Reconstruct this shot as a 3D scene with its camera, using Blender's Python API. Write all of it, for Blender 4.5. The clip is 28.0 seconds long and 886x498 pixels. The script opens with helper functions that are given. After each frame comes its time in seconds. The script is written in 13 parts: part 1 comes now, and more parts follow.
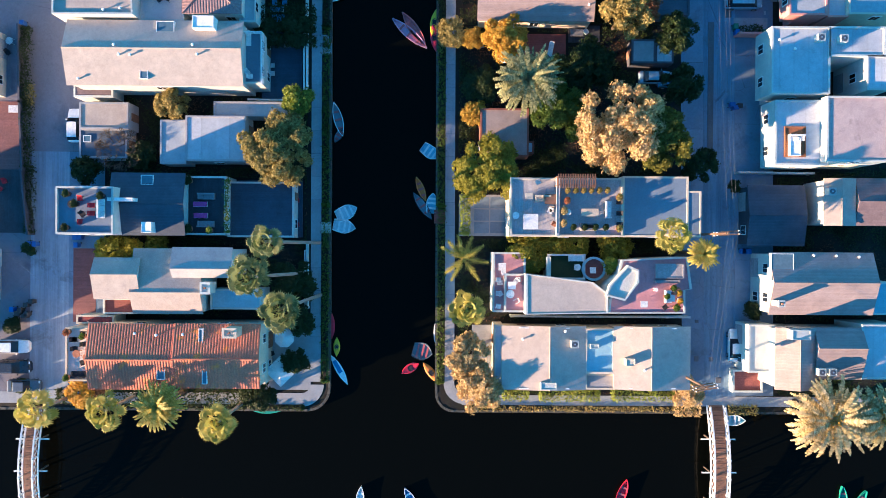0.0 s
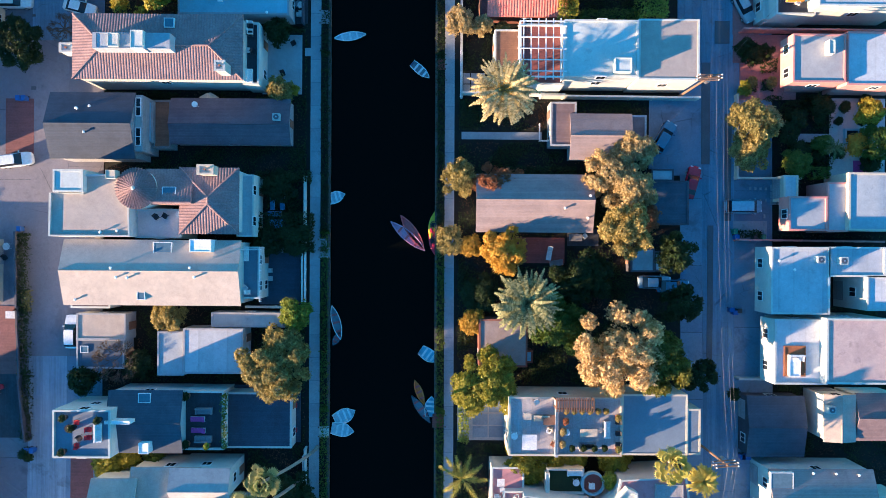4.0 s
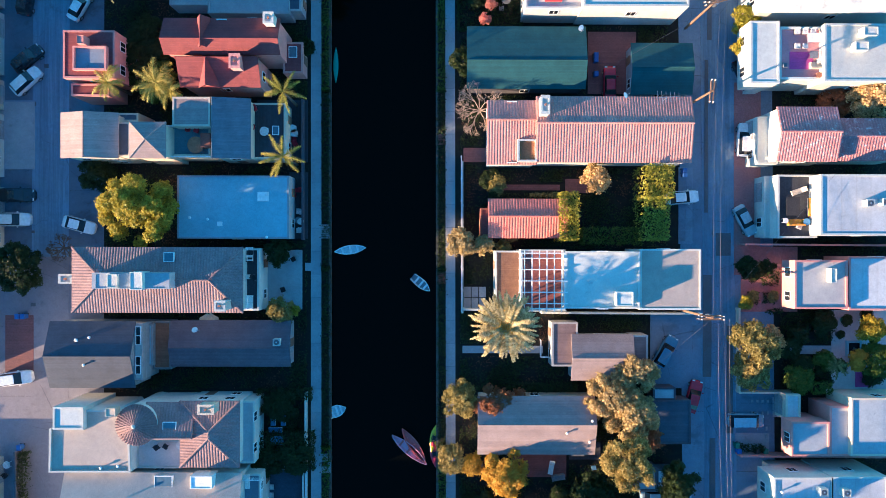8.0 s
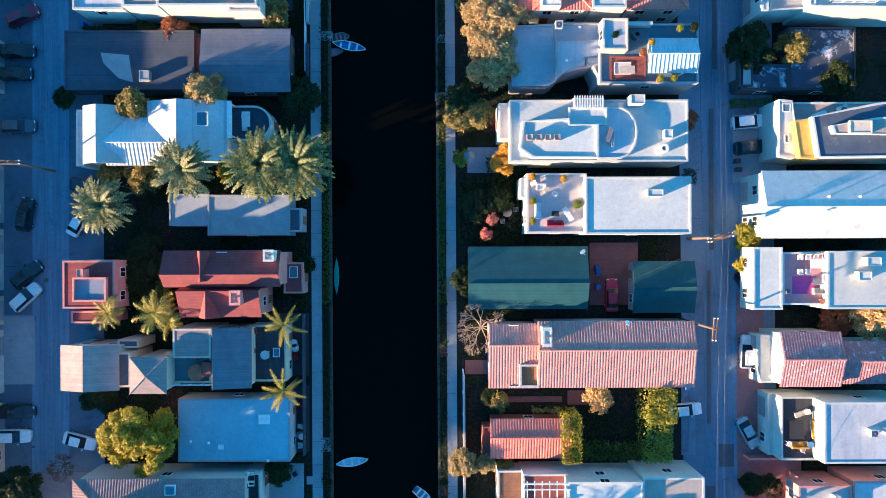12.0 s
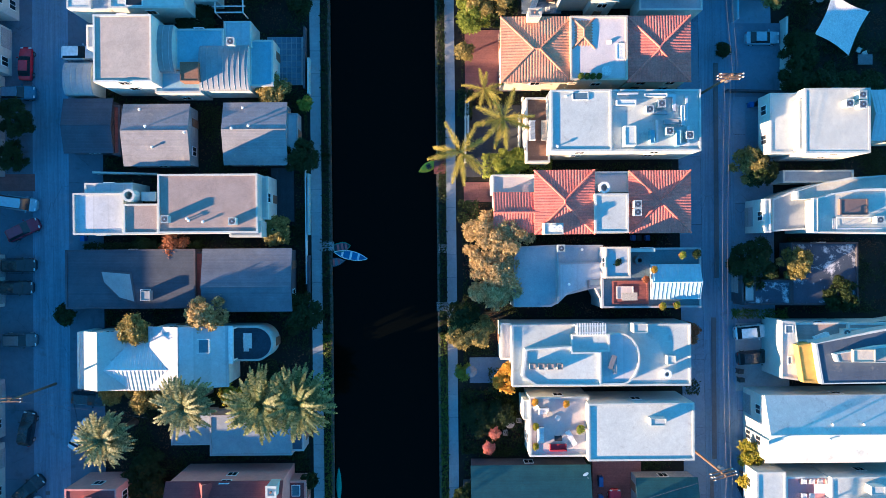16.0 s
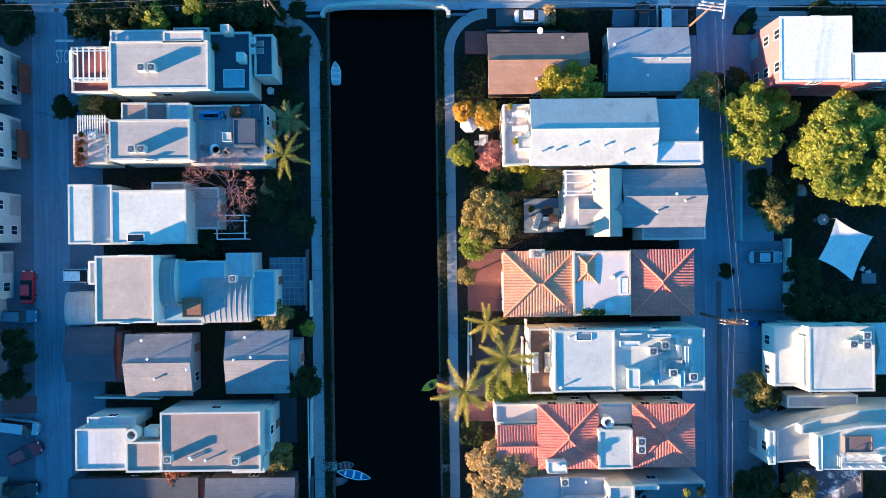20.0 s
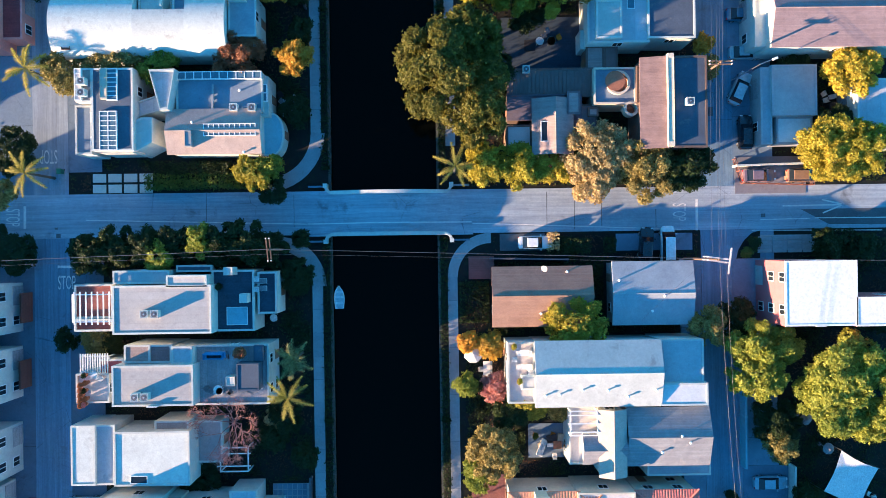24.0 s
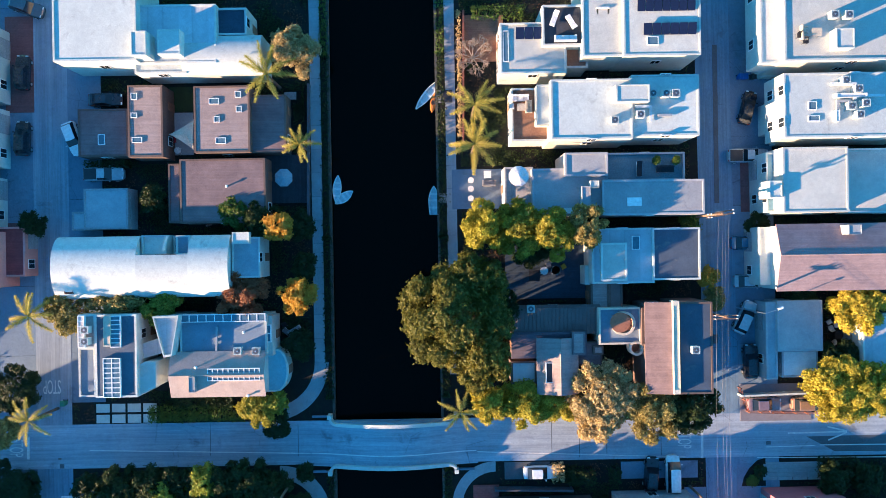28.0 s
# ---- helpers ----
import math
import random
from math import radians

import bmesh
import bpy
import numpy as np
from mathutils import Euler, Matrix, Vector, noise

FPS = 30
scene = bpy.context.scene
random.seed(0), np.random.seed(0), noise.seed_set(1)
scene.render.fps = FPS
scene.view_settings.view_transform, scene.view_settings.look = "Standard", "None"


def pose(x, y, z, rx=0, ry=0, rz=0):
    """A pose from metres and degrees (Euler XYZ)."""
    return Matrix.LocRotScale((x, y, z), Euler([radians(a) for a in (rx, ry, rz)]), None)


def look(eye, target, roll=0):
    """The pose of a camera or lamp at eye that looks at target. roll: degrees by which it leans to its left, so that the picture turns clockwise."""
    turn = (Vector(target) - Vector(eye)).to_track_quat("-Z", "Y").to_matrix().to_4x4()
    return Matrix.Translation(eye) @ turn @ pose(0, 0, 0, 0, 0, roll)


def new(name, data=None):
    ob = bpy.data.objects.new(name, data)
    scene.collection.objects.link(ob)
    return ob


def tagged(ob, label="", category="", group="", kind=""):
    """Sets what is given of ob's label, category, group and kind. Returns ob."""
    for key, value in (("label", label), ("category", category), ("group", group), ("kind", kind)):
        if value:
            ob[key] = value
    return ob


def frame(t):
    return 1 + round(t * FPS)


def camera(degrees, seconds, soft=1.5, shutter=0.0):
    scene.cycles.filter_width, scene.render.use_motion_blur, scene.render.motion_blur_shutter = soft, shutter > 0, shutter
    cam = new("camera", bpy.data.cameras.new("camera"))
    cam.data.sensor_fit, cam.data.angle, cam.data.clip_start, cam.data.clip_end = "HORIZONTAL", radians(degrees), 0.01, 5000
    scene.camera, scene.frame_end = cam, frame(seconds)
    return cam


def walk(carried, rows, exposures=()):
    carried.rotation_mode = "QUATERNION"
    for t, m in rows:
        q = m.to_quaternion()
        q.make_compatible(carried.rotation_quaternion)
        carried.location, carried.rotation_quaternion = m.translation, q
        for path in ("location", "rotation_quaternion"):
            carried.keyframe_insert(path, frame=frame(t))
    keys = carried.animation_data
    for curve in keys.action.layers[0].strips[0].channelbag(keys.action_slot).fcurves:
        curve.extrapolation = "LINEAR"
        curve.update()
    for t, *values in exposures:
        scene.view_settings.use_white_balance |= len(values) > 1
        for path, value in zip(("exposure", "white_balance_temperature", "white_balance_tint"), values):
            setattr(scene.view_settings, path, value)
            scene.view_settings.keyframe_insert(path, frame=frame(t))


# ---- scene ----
cam = camera(68.06, 28.0, 0.5)
METRES, EYE, TURN, DEEP = 209.3, 92.1, -122.4, 1.5
ROWS = [
    (0.0, 0.0, 0.0, 0.0, 122.82, -90.23, -0.36),
    (0.5, -0.0142, -0.0089, -0.0001, 122.85, -90.21, -0.36),
    (1.0, -0.0285, -0.0178, -0.0001, 122.87, -90.21, -0.35),
    (1.5, -0.0428, -0.0269, -0.0002, 122.89, -90.24, -0.35),
    (2.0, -0.0568, -0.0356, -0.0003, 122.89, -90.18, -0.33),
    (2.5, -0.0712, -0.0448, -0.0006, 122.88, -90.21, -0.35),
    (3.0, -0.0856, -0.054, -0.0007, 122.86, -90.17, -0.33),
    (3.5, -0.1002, -0.0632, -0.001, 122.84, -90.14, -0.32),
    (5.5, -0.1598, -0.1016, -0.0014, 122.69, -90.18, -0.33),
    (6.0, -0.1748, -0.1114, -0.0015, 122.65, -90.15, -0.34),
    (6.5, -0.1902, -0.1214, -0.0018, 122.63, -90.21, -0.34),
    (7.0, -0.205, -0.131, -0.0019, 122.6, -90.18, -0.34),
    (7.5, -0.2199, -0.1405, -0.002, 122.56, -90.16, -0.32),
    (8.0, -0.2347, -0.1503, -0.0022, 122.52, -90.15, -0.35),
    (8.5, -0.2501, -0.16, -0.0023, 122.49, -90.19, -0.31),
    (9.0, -0.2648, -0.1695, -0.0024, 122.46, -90.13, -0.32),
    (9.5, -0.2798, -0.1793, -0.0026, 122.41, -90.15, -0.33),
    (10.0, -0.2946, -0.1889, -0.0028, 122.38, -90.15, -0.35),
    (10.5, -0.3095, -0.1985, -0.003, 122.33, -90.19, -0.35),
    (11.0, -0.3241, -0.2077, -0.0032, 122.31, -90.16, -0.33),
    (11.5, -0.3389, -0.217, -0.0034, 122.27, -90.17, -0.3),
    (12.0, -0.3535, -0.2265, -0.0036, 122.23, -90.2, -0.3),
    (12.5, -0.368, -0.2358, -0.0037, 122.2, -90.17, -0.29),
    (14.5, -0.4264, -0.2735, -0.0041, 122.08, -90.22, -0.33),
    (15.0, -0.4415, -0.2832, -0.0043, 122.04, -90.26, -0.33),
    (15.5, -0.4553, -0.292, -0.0043, 122.01, -90.19, -0.34),
    (16.0, -0.4707, -0.302, -0.0045, 121.98, -90.28, -0.35),
    (16.5, -0.4857, -0.3115, -0.0044, 121.95, -90.24, -0.33),
    (17.0, -0.5009, -0.3212, -0.0045, 121.92, -90.22, -0.33),
    (17.5, -0.516, -0.3309, -0.0045, 121.9, -90.22, -0.34),
    (18.0, -0.531, -0.3403, -0.0047, 121.88, -90.21, -0.31),
    (18.5, -0.5461, -0.35, -0.0049, 121.84, -90.21, -0.31),
    (19.0, -0.5614, -0.3599, -0.005, 121.82, -90.19, -0.32),
    (19.5, -0.5768, -0.3696, -0.0052, 121.79, -90.18, -0.3),
    (20.0, -0.5923, -0.3794, -0.0054, 121.76, -90.17, -0.28),
    (20.5, -0.6077, -0.3895, -0.0055, 121.74, -90.18, -0.3),
    (21.0, -0.6229, -0.3993, -0.0056, 121.71, -90.11, -0.31),
    (21.5, -0.6384, -0.4094, -0.0058, 121.7, -90.12, -0.34),
    (23.5, -0.7001, -0.449, -0.0064, 121.64, -90.02, -0.35),
    (24.0, -0.7158, -0.4591, -0.0065, 121.62, -90.02, -0.36),
    (24.5, -0.7317, -0.4693, -0.0067, 121.6, -90.05, -0.36),
    (25.0, -0.7472, -0.4792, -0.0068, 121.58, -90.03, -0.35),
    (25.5, -0.763, -0.4893, -0.0068, 121.56, -90.04, -0.35),
    (26.0, -0.7788, -0.4994, -0.007, 121.54, -90.05, -0.35),
    (26.5, -0.7947, -0.5097, -0.0071, 121.52, -90.07, -0.37),
    (27.0, -0.8104, -0.5198, -0.0071, 121.51, -90.03, -0.37),
    (27.5, -0.8261, -0.5299, -0.0072, 121.48, -90.04, -0.38),
    (28.0, -0.8417, -0.5399, -0.0073, 121.47, -90.02, -0.38),
]
walk(cam, [(t, pose(0, 0, EYE, 0, 0, TURN) @ pose(METRES * x, METRES * y, METRES * DEEP * z, (90 + pitch) / DEEP, roll / DEEP, yaw))
           for t, x, y, z, yaw, pitch, roll in ROWS], [(0.0, 2.26, 5600, 12), (28.0, 2.32, 5700, 12)])

# ---- light: low warm sun, blue sky ----
SUN_TOWARD = Vector((0.92, 0.39, 0)).normalized()
SUN_EL = radians(9.5)
world = bpy.data.worlds.new("world")
scene.world = world
world.use_nodes = True
wn = world.node_tree
sky = wn.nodes.new("ShaderNodeTexSky")
sky.sky_type = "NISHITA"
sky.sun_disc = False
sky.sun_elevation = SUN_EL
sky.sun_rotation = radians(247)
sky.air_density, sky.dust_density, sky.ozone_density = 1.0, 0.0, 1.5
bg = wn.nodes["Background"]
bg.inputs["Strength"].default_value = 0.08
deep = wn.nodes.new("ShaderNodeMix")  # the clear evening sky is a deeper blue than the model's
deep.data_type, deep.blend_type = "RGBA", "MULTIPLY"
deep.inputs[0].default_value = 1.0
deep.inputs[7].default_value = (0.28, 0.89, 1.16, 1)
wn.links.new(sky.outputs[0], deep.inputs[6])
wn.links.new(deep.outputs[2], bg.inputs["Color"])
sun = new("sun", bpy.data.lights.new("sun", "SUN"))
sun.data.energy, sun.data.angle, sun.data.color = 5.0, radians(0.6), (1.0, 0.635, 0.34)
sun.matrix_world = look((0, 0, 200), Vector((0, 0, 200)) + SUN_TOWARD * math.cos(SUN_EL) - Vector((0, 0, math.sin(SUN_EL))))

# ---- materials ----
MATS = {}


def tree_of(name):
    m = bpy.data.materials.new(name)
    m.use_nodes = True
    t = m.node_tree
    return m, t, t.nodes["Principled BSDF"]


def put(t, kind, **values):
    n = t.nodes.new(kind)
    for k, v in values.items():
        n.inputs[k].default_value = v
    return n


def mixc(t, fac, a, b, mode="MIX"):
    """A colour mix; a and b are colours or sockets, fac a number or socket."""
    n = t.nodes.new("ShaderNodeMix")
    n.data_type, n.blend_type = "RGBA", mode
    for i, v in ((0, fac), (6, a), (7, b)):
        if isinstance(v, (int, float)):
            n.inputs[i].default_value = v
        elif isinstance(v, tuple):
            n.inputs[i].default_value = (*v, 1) if len(v) == 3 else v
        else:
            t.links.new(v, n.inputs[i])
    return n.outputs[2]


def ramp(t, sock, lo, hi):
    n = put(t, "ShaderNodeMapRange", **{"From Min": lo, "From Max": hi})
    t.links.new(sock, n.inputs["Value"])
    return n.outputs["Result"]


def surf(name, c1, c2, rough=0.85, scale=0.5, fine=6.0, bump=0.25, metal=0.0, stain=None, cover=0.58, lines=None, tint=0.12, spec=0.35, grain=0.7, lane=None, cracks=0.0):
    """A weathered surface: two tones at a large scale, fine grain with relief, blotches of stain, and course or board lines."""
    m, t, b = tree_of(name)
    pos = t.nodes.new("ShaderNodeNewGeometry").outputs["Position"]
    n1 = put(t, "ShaderNodeTexNoise", Scale=scale, Detail=6.0, Roughness=0.65)
    n2 = put(t, "ShaderNodeTexNoise", Scale=fine, Detail=4.0, Roughness=0.7)
    for n in (n1, n2):
        t.links.new(pos, n.inputs["Vector"])
    col = mixc(t, ramp(t, n1.outputs["Fac"], 0.32, 0.68), c1, c2)
    g = ramp(t, n2.outputs["Fac"], 0.25, 0.75)
    col = mixc(t, grain, col, mixc(t, g, (0.5, 0.5, 0.5), (1.3, 1.3, 1.3)), "MULTIPLY")
    n4 = put(t, "ShaderNodeTexNoise", Scale=1.6, Detail=5.0, Roughness=0.8, Distortion=0.6)
    t.links.new(pos, n4.inputs["Vector"])
    col = mixc(t, 0.5, col, mixc(t, ramp(t, n4.outputs["Fac"], 0.3, 0.7), (0.72, 0.72, 0.73), (1.16, 1.15, 1.13)), "MULTIPLY")
    if stain:
        n3 = put(t, "ShaderNodeTexNoise", Scale=scale * 1.7, Detail=8.0, Roughness=0.72, Distortion=0.35)
        t.links.new(pos, n3.inputs["Vector"])
        col = mixc(t, ramp(t, n3.outputs["Fac"], cover, cover + 0.12), col, stain)
    if lane is not None:  # two darker wheel tracks along a road, worn unevenly
        sp_ = t.nodes.new("ShaderNodeSeparateXYZ")
        t.links.new(t.nodes.new("ShaderNodeTexCoord").outputs["Generated"], sp_.inputs[0])
        wob = put(t, "ShaderNodeMath")
        wob.operation = "MULTIPLY_ADD"
        t.links.new(n4.outputs["Fac"], wob.inputs[0])
        wob.inputs[1].default_value = 0.1
        t.links.new(sp_.outputs[lane], wob.inputs[2])
        cr = t.nodes.new("ShaderNodeValToRGB")
        cr.color_ramp.interpolation = "B_SPLINE"
        for q, v in ((0.06, 1.1), (0.22, 0.92), (0.36, 0.68), (0.55, 1.02), (0.72, 0.74), (0.86, 1.0)):
            e_ = cr.color_ramp.elements.new(q)
            e_.color = (v, v, v, 1)
        t.links.new(wob.outputs[0], cr.inputs[0])
        cr.color_ramp.elements[0].color = (1, 1, 1, 1)
        col = mixc(t, 0.8, col, cr.outputs[0], "MULTIPLY")
        mp = t.nodes.new("ShaderNodeMapping")  # long drips and drag marks along the way of driving
        mp.inputs["Scale"].default_value = (2.4, 0.07, 1) if lane == 0 else (0.07, 2.4, 1)
        t.links.new(pos, mp.inputs["Vector"])
        n5 = put(t, "ShaderNodeTexNoise", Scale=1.0, Detail=6.0, Roughness=0.75)
        t.links.new(mp.outputs[0], n5.inputs["Vector"])
        col = mixc(t, 0.75, col, mixc(t, ramp(t, n5.outputs["Fac"], 0.3, 0.7), (0.62, 0.63, 0.65), (1.3, 1.3, 1.28)), "MULTIPLY")
    if cracks:  # thin wandering cracks, open only here and there
        wv_ = mixc(t, 0.12, pos, n4.outputs["Color"])
        vo = put(t, "ShaderNodeTexVoronoi", Scale=cracks)
        vo.feature = "DISTANCE_TO_EDGE"
        t.links.new(wv_, vo.inputs["Vector"])
        gate = mixc(t, ramp(t, n1.outputs["Fac"], 0.5, 0.58), (0, 0, 0), mixc(t, ramp(t, vo.outputs["Distance"], 0.007, 0.002), (0, 0, 0), (1, 1, 1)))
        col = mixc(t, gate, col, mixc(t, 1.0, col, (0.6, 0.6, 0.61), "MULTIPLY"))
    height = g
    if lines:
        axis, step, dark = lines
        sep = t.nodes.new("ShaderNodeSeparateXYZ")
        t.links.new(pos, sep.inputs[0])
        d = put(t, "ShaderNodeMath")
        d.operation = "DIVIDE"
        t.links.new(sep.outputs[axis], d.inputs[0])
        d.inputs[1].default_value = step
        f = t.nodes.new("ShaderNodeMath")
        f.operation = "FRACT"
        t.links.new(d.outputs[0], f.inputs[0])
        edge = ramp(t, f.outputs[0], 0.0, 0.16)
        fl = t.nodes.new("ShaderNodeMath")
        fl.operation = "FLOOR"
        t.links.new(d.outputs[0], fl.inputs[0])
        wn_ = put(t, "ShaderNodeTexWhiteNoise")
        wn_.noise_dimensions = "1D"
        t.links.new(fl.outputs[0], wn_.inputs["W"])
        col = mixc(t, 0.3, col, mixc(t, wn_.outputs["Value"], (0.7, 0.7, 0.7), (1.15, 1.15, 1.15)), "MULTIPLY")
        col = mixc(t, edge, mixc(t, 1.0, col, (dark, dark, dark), "MULTIPLY"), col)
        height = edge
    if tint:
        oi = t.nodes.new("ShaderNodeObjectInfo")
        k = mixc(t, oi.outputs["Random"], (1 - tint, 1 - tint, 1 - tint * 0.8), (1 + tint, 1 + tint * 0.9, 1 + tint * 0.8))
        col = mixc(t, 1.0, col, k, "MULTIPLY")
    t.links.new(col, b.inputs["Base Color"])
    b.inputs["Roughness"].default_value, b.inputs["Metallic"].default_value = rough, metal
    b.inputs["Specular IOR Level"].default_value = spec
    if bump:
        bp = put(t, "ShaderNodeBump", Strength=bump, Distance=0.05)
        t.links.new(height, bp.inputs["Height"])
        t.links.new(bp.outputs[0], b.inputs["Normal"])
    MATS[name] = m
    return m


def leaf(name, c1, c2):
    """Foliage: each leaf has its own tone, and lets some light through."""
    m, t, b = tree_of(name)
    isl = t.nodes.new("ShaderNodeNewGeometry")
    col = mixc(t, isl.outputs["Random Per Island"], c1, c2)
    oi = t.nodes.new("ShaderNodeObjectInfo")
    col = mixc(t, 1.0, col, mixc(t, oi.outputs["Random"], (0.8, 0.85, 0.8), (1.2, 1.12, 1.1)), "MULTIPLY")
    t.links.new(col, b.inputs["Base Color"])
    b.inputs["Roughness"].default_value = 0.55
    b.inputs["Specular IOR Level"].default_value = 0.3
    tr = t.nodes.new("ShaderNodeBsdfTranslucent")
    t.links.new(col, tr.inputs["Color"])
    mx = t.nodes.new("ShaderNodeMixShader")
    mx.inputs[0].default_value = 0.38
    t.links.new(b.outputs[0], mx.inputs[1])
    t.links.new(tr.outputs[0], mx.inputs[2])
    t.links.new(mx.outputs[0], t.nodes["Material Output"].inputs["Surface"])
    MATS[name] = m


def gloss(name, c, rough=0.3, metal=0.0, coat=0.0):
    m, t, b = tree_of(name)
    pos = t.nodes.new("ShaderNodeNewGeometry").outputs["Position"]
    n = put(t, "ShaderNodeTexNoise", Scale=3.0, Detail=5.0)
    t.links.new(pos, n.inputs["Vector"])
    col = mixc(t, ramp(t, n.outputs["Fac"], 0.3, 0.7), tuple(v * 0.86 for v in c), tuple(min(1, v * 1.1) for v in c))
    t.links.new(col, b.inputs["Base Color"])
    b.inputs["Roughness"].default_value, b.inputs["Metallic"].default_value = rough, metal
    b.inputs["Coat Weight"].default_value = coat
    MATS[name] = m


# walls
surf("stucco_white", (0.585, 0.61, 0.565), (0.51, 0.53, 0.5), fine=9, stain=(0.55, 0.53, 0.5), cover=0.66, grain=0.25)
surf("stucco_cream", (0.66, 0.58, 0.45), (0.58, 0.5, 0.4), fine=9, grain=0.25)
surf("stucco_grey", (0.42, 0.42, 0.43), (0.34, 0.34, 0.36), fine=9, grain=0.25)
surf("stucco_rose", (0.56, 0.17, 0.18), (0.5, 0.14, 0.15), fine=9, stain=(0.44, 0.14, 0.14), cover=0.66, grain=0.25)
surf("stucco_pink", (0.66, 0.30, 0.26), (0.58, 0.25, 0.23), fine=9, stain=(0.5, 0.26, 0.22), cover=0.64, grain=0.25)
surf("stucco_ochre", (0.68, 0.42, 0.10), (0.58, 0.34, 0.08), fine=9, grain=0.25)
surf("siding_dark", (0.10, 0.10, 0.12), (0.07, 0.07, 0.09), lines=(2, 0.2, 0.6))
surf("siding_red", (0.27, 0.10, 0.07), (0.20, 0.08, 0.06), lines=(2, 0.2, 0.6))
surf("siding_brown", (0.17, 0.115, 0.095), (0.125, 0.085, 0.075), lines=(2, 0.2, 0.6))
surf("siding_grey", (0.40, 0.40, 0.41), (0.32, 0.33, 0.35), lines=(2, 0.2, 0.6))
surf("brick", (0.30, 0.12, 0.09), (0.22, 0.09, 0.07), lines=(2, 0.08, 0.6))
# roofs
surf("membrane_white", (0.595, 0.635, 0.595), (0.505, 0.54, 0.515), scale=0.35, stain=(0.36, 0.375, 0.36), cover=0.575, bump=0.1, grain=0.25)
surf("membrane_sand", (0.5, 0.48, 0.455), (0.42, 0.405, 0.39), scale=0.3, stain=(0.34, 0.33, 0.32), cover=0.57, bump=0.1, lines=(1, 1.0, 0.9), grain=0.25)
surf("membrane_blue", (0.40, 0.44, 0.47), (0.31, 0.35, 0.39), scale=0.3, stain=(0.24, 0.27, 0.3), cover=0.6, bump=0.1, grain=0.25)
surf("membrane_pale", (0.54, 0.57, 0.60), (0.43, 0.46, 0.49), scale=0.3, stain=(0.34, 0.36, 0.38), cover=0.58, bump=0.1, lines=(0, 1.9, 0.88), grain=0.25)
surf("membrane_cyan", (0.30, 0.50, 0.58), (0.24, 0.42, 0.5), scale=0.3, stain=(0.2, 0.32, 0.4), cover=0.6, bump=0.1, grain=0.25)
surf("membrane_grey", (0.40, 0.40, 0.40), (0.32, 0.32, 0.33), scale=0.3, stain=(0.23, 0.23, 0.24), cover=0.6, bump=0.1, grain=0.25)
# dark membrane with the blue of shade mixed into its base colour
surf("membrane_dark_shade", (0.09, 0.12, 0.165), (0.065, 0.088, 0.125), scale=0.3, stain=(0.17, 0.17, 0.17), cover=0.6, bump=0.1, grain=0.25)
surf("gravel_beige", (0.50, 0.425, 0.37), (0.41, 0.35, 0.305), fine=14, stain=(0.32, 0.28, 0.255), cover=0.6)
surf("gravel_brown", (0.42, 0.335, 0.3), (0.34, 0.27, 0.245), fine=14, stain=(0.25, 0.21, 0.2), cover=0.6)
surf("gravel_white", (0.62, 0.62, 0.555), (0.525, 0.525, 0.475), fine=14, stain=(0.42, 0.4, 0.38), cover=0.62)
surf("gravel_pink", (0.55, 0.42, 0.39), (0.45, 0.33, 0.31), scale=0.3, fine=12, stain=(0.30, 0.22, 0.21), cover=0.56)
# grey and dark shingles tinted bluish, the cast they take in shade
surf("shingle_grey", (0.19, 0.215, 0.26), (0.14, 0.16, 0.2), fine=12, lines=(1, 0.2, 0.75))
surf("shingle_dark_shade", (0.08, 0.1, 0.135), (0.056, 0.072, 0.1), fine=12, lines=(1, 0.2, 0.75))
surf("shingle_brown", (0.25, 0.178, 0.18), (0.175, 0.125, 0.13), fine=12, lines=(1, 0.2, 0.75))
surf("shingle_tan", (0.42, 0.325, 0.30), (0.33, 0.255, 0.24), fine=12, lines=(1, 0.2, 0.8))
surf("shingle_rust", (0.44, 0.27, 0.19), (0.34, 0.2, 0.15), fine=12, lines=(1, 0.2, 0.8))
surf("shingle_green", (0.018, 0.1, 0.112), (0.013, 0.076, 0.09), fine=12, lines=(1, 0.2, 0.75))
surf("shingle_red", (0.29, 0.07, 0.07), (0.21, 0.052, 0.057), fine=12, lines=(1, 0.2, 0.75))
surf("tile_red", (0.78, 0.25, 0.19), (0.66, 0.18, 0.14), fine=5, stain=(0.34, 0.1, 0.085), cover=0.6)
surf("tile_orange", (0.76, 0.36, 0.22), (0.64, 0.27, 0.16), fine=5, stain=(0.46, 0.17, 0.1), cover=0.62)
surf("tile_brown", (0.36, 0.235, 0.225), (0.25, 0.16, 0.16), fine=5, stain=(0.3, 0.2, 0.18), cover=0.6)
surf("tile_clay", (0.66, 0.225, 0.13), (0.52, 0.16, 0.1), scale=0.22, fine=5, stain=(0.78, 0.25, 0.05), cover=0.56)
surf("shingle_ash", (0.335, 0.335, 0.35), (0.25, 0.25, 0.27), fine=12, stain=(0.4, 0.36, 0.33), cover=0.58, lines=(1, 0.2, 0.75))
surf("shingle_mauve", (0.4, 0.29, 0.29), (0.3, 0.215, 0.22), fine=12, lines=(1, 0.2, 0.8))
surf("shingle_plum", (0.155, 0.125, 0.15), (0.11, 0.09, 0.112), fine=12, lines=(1, 0.2, 0.75))
surf("tile_rose", (0.62, 0.31, 0.265), (0.5, 0.225, 0.2), fine=5, stain=(0.5, 0.17, 0.09), cover=0.62)
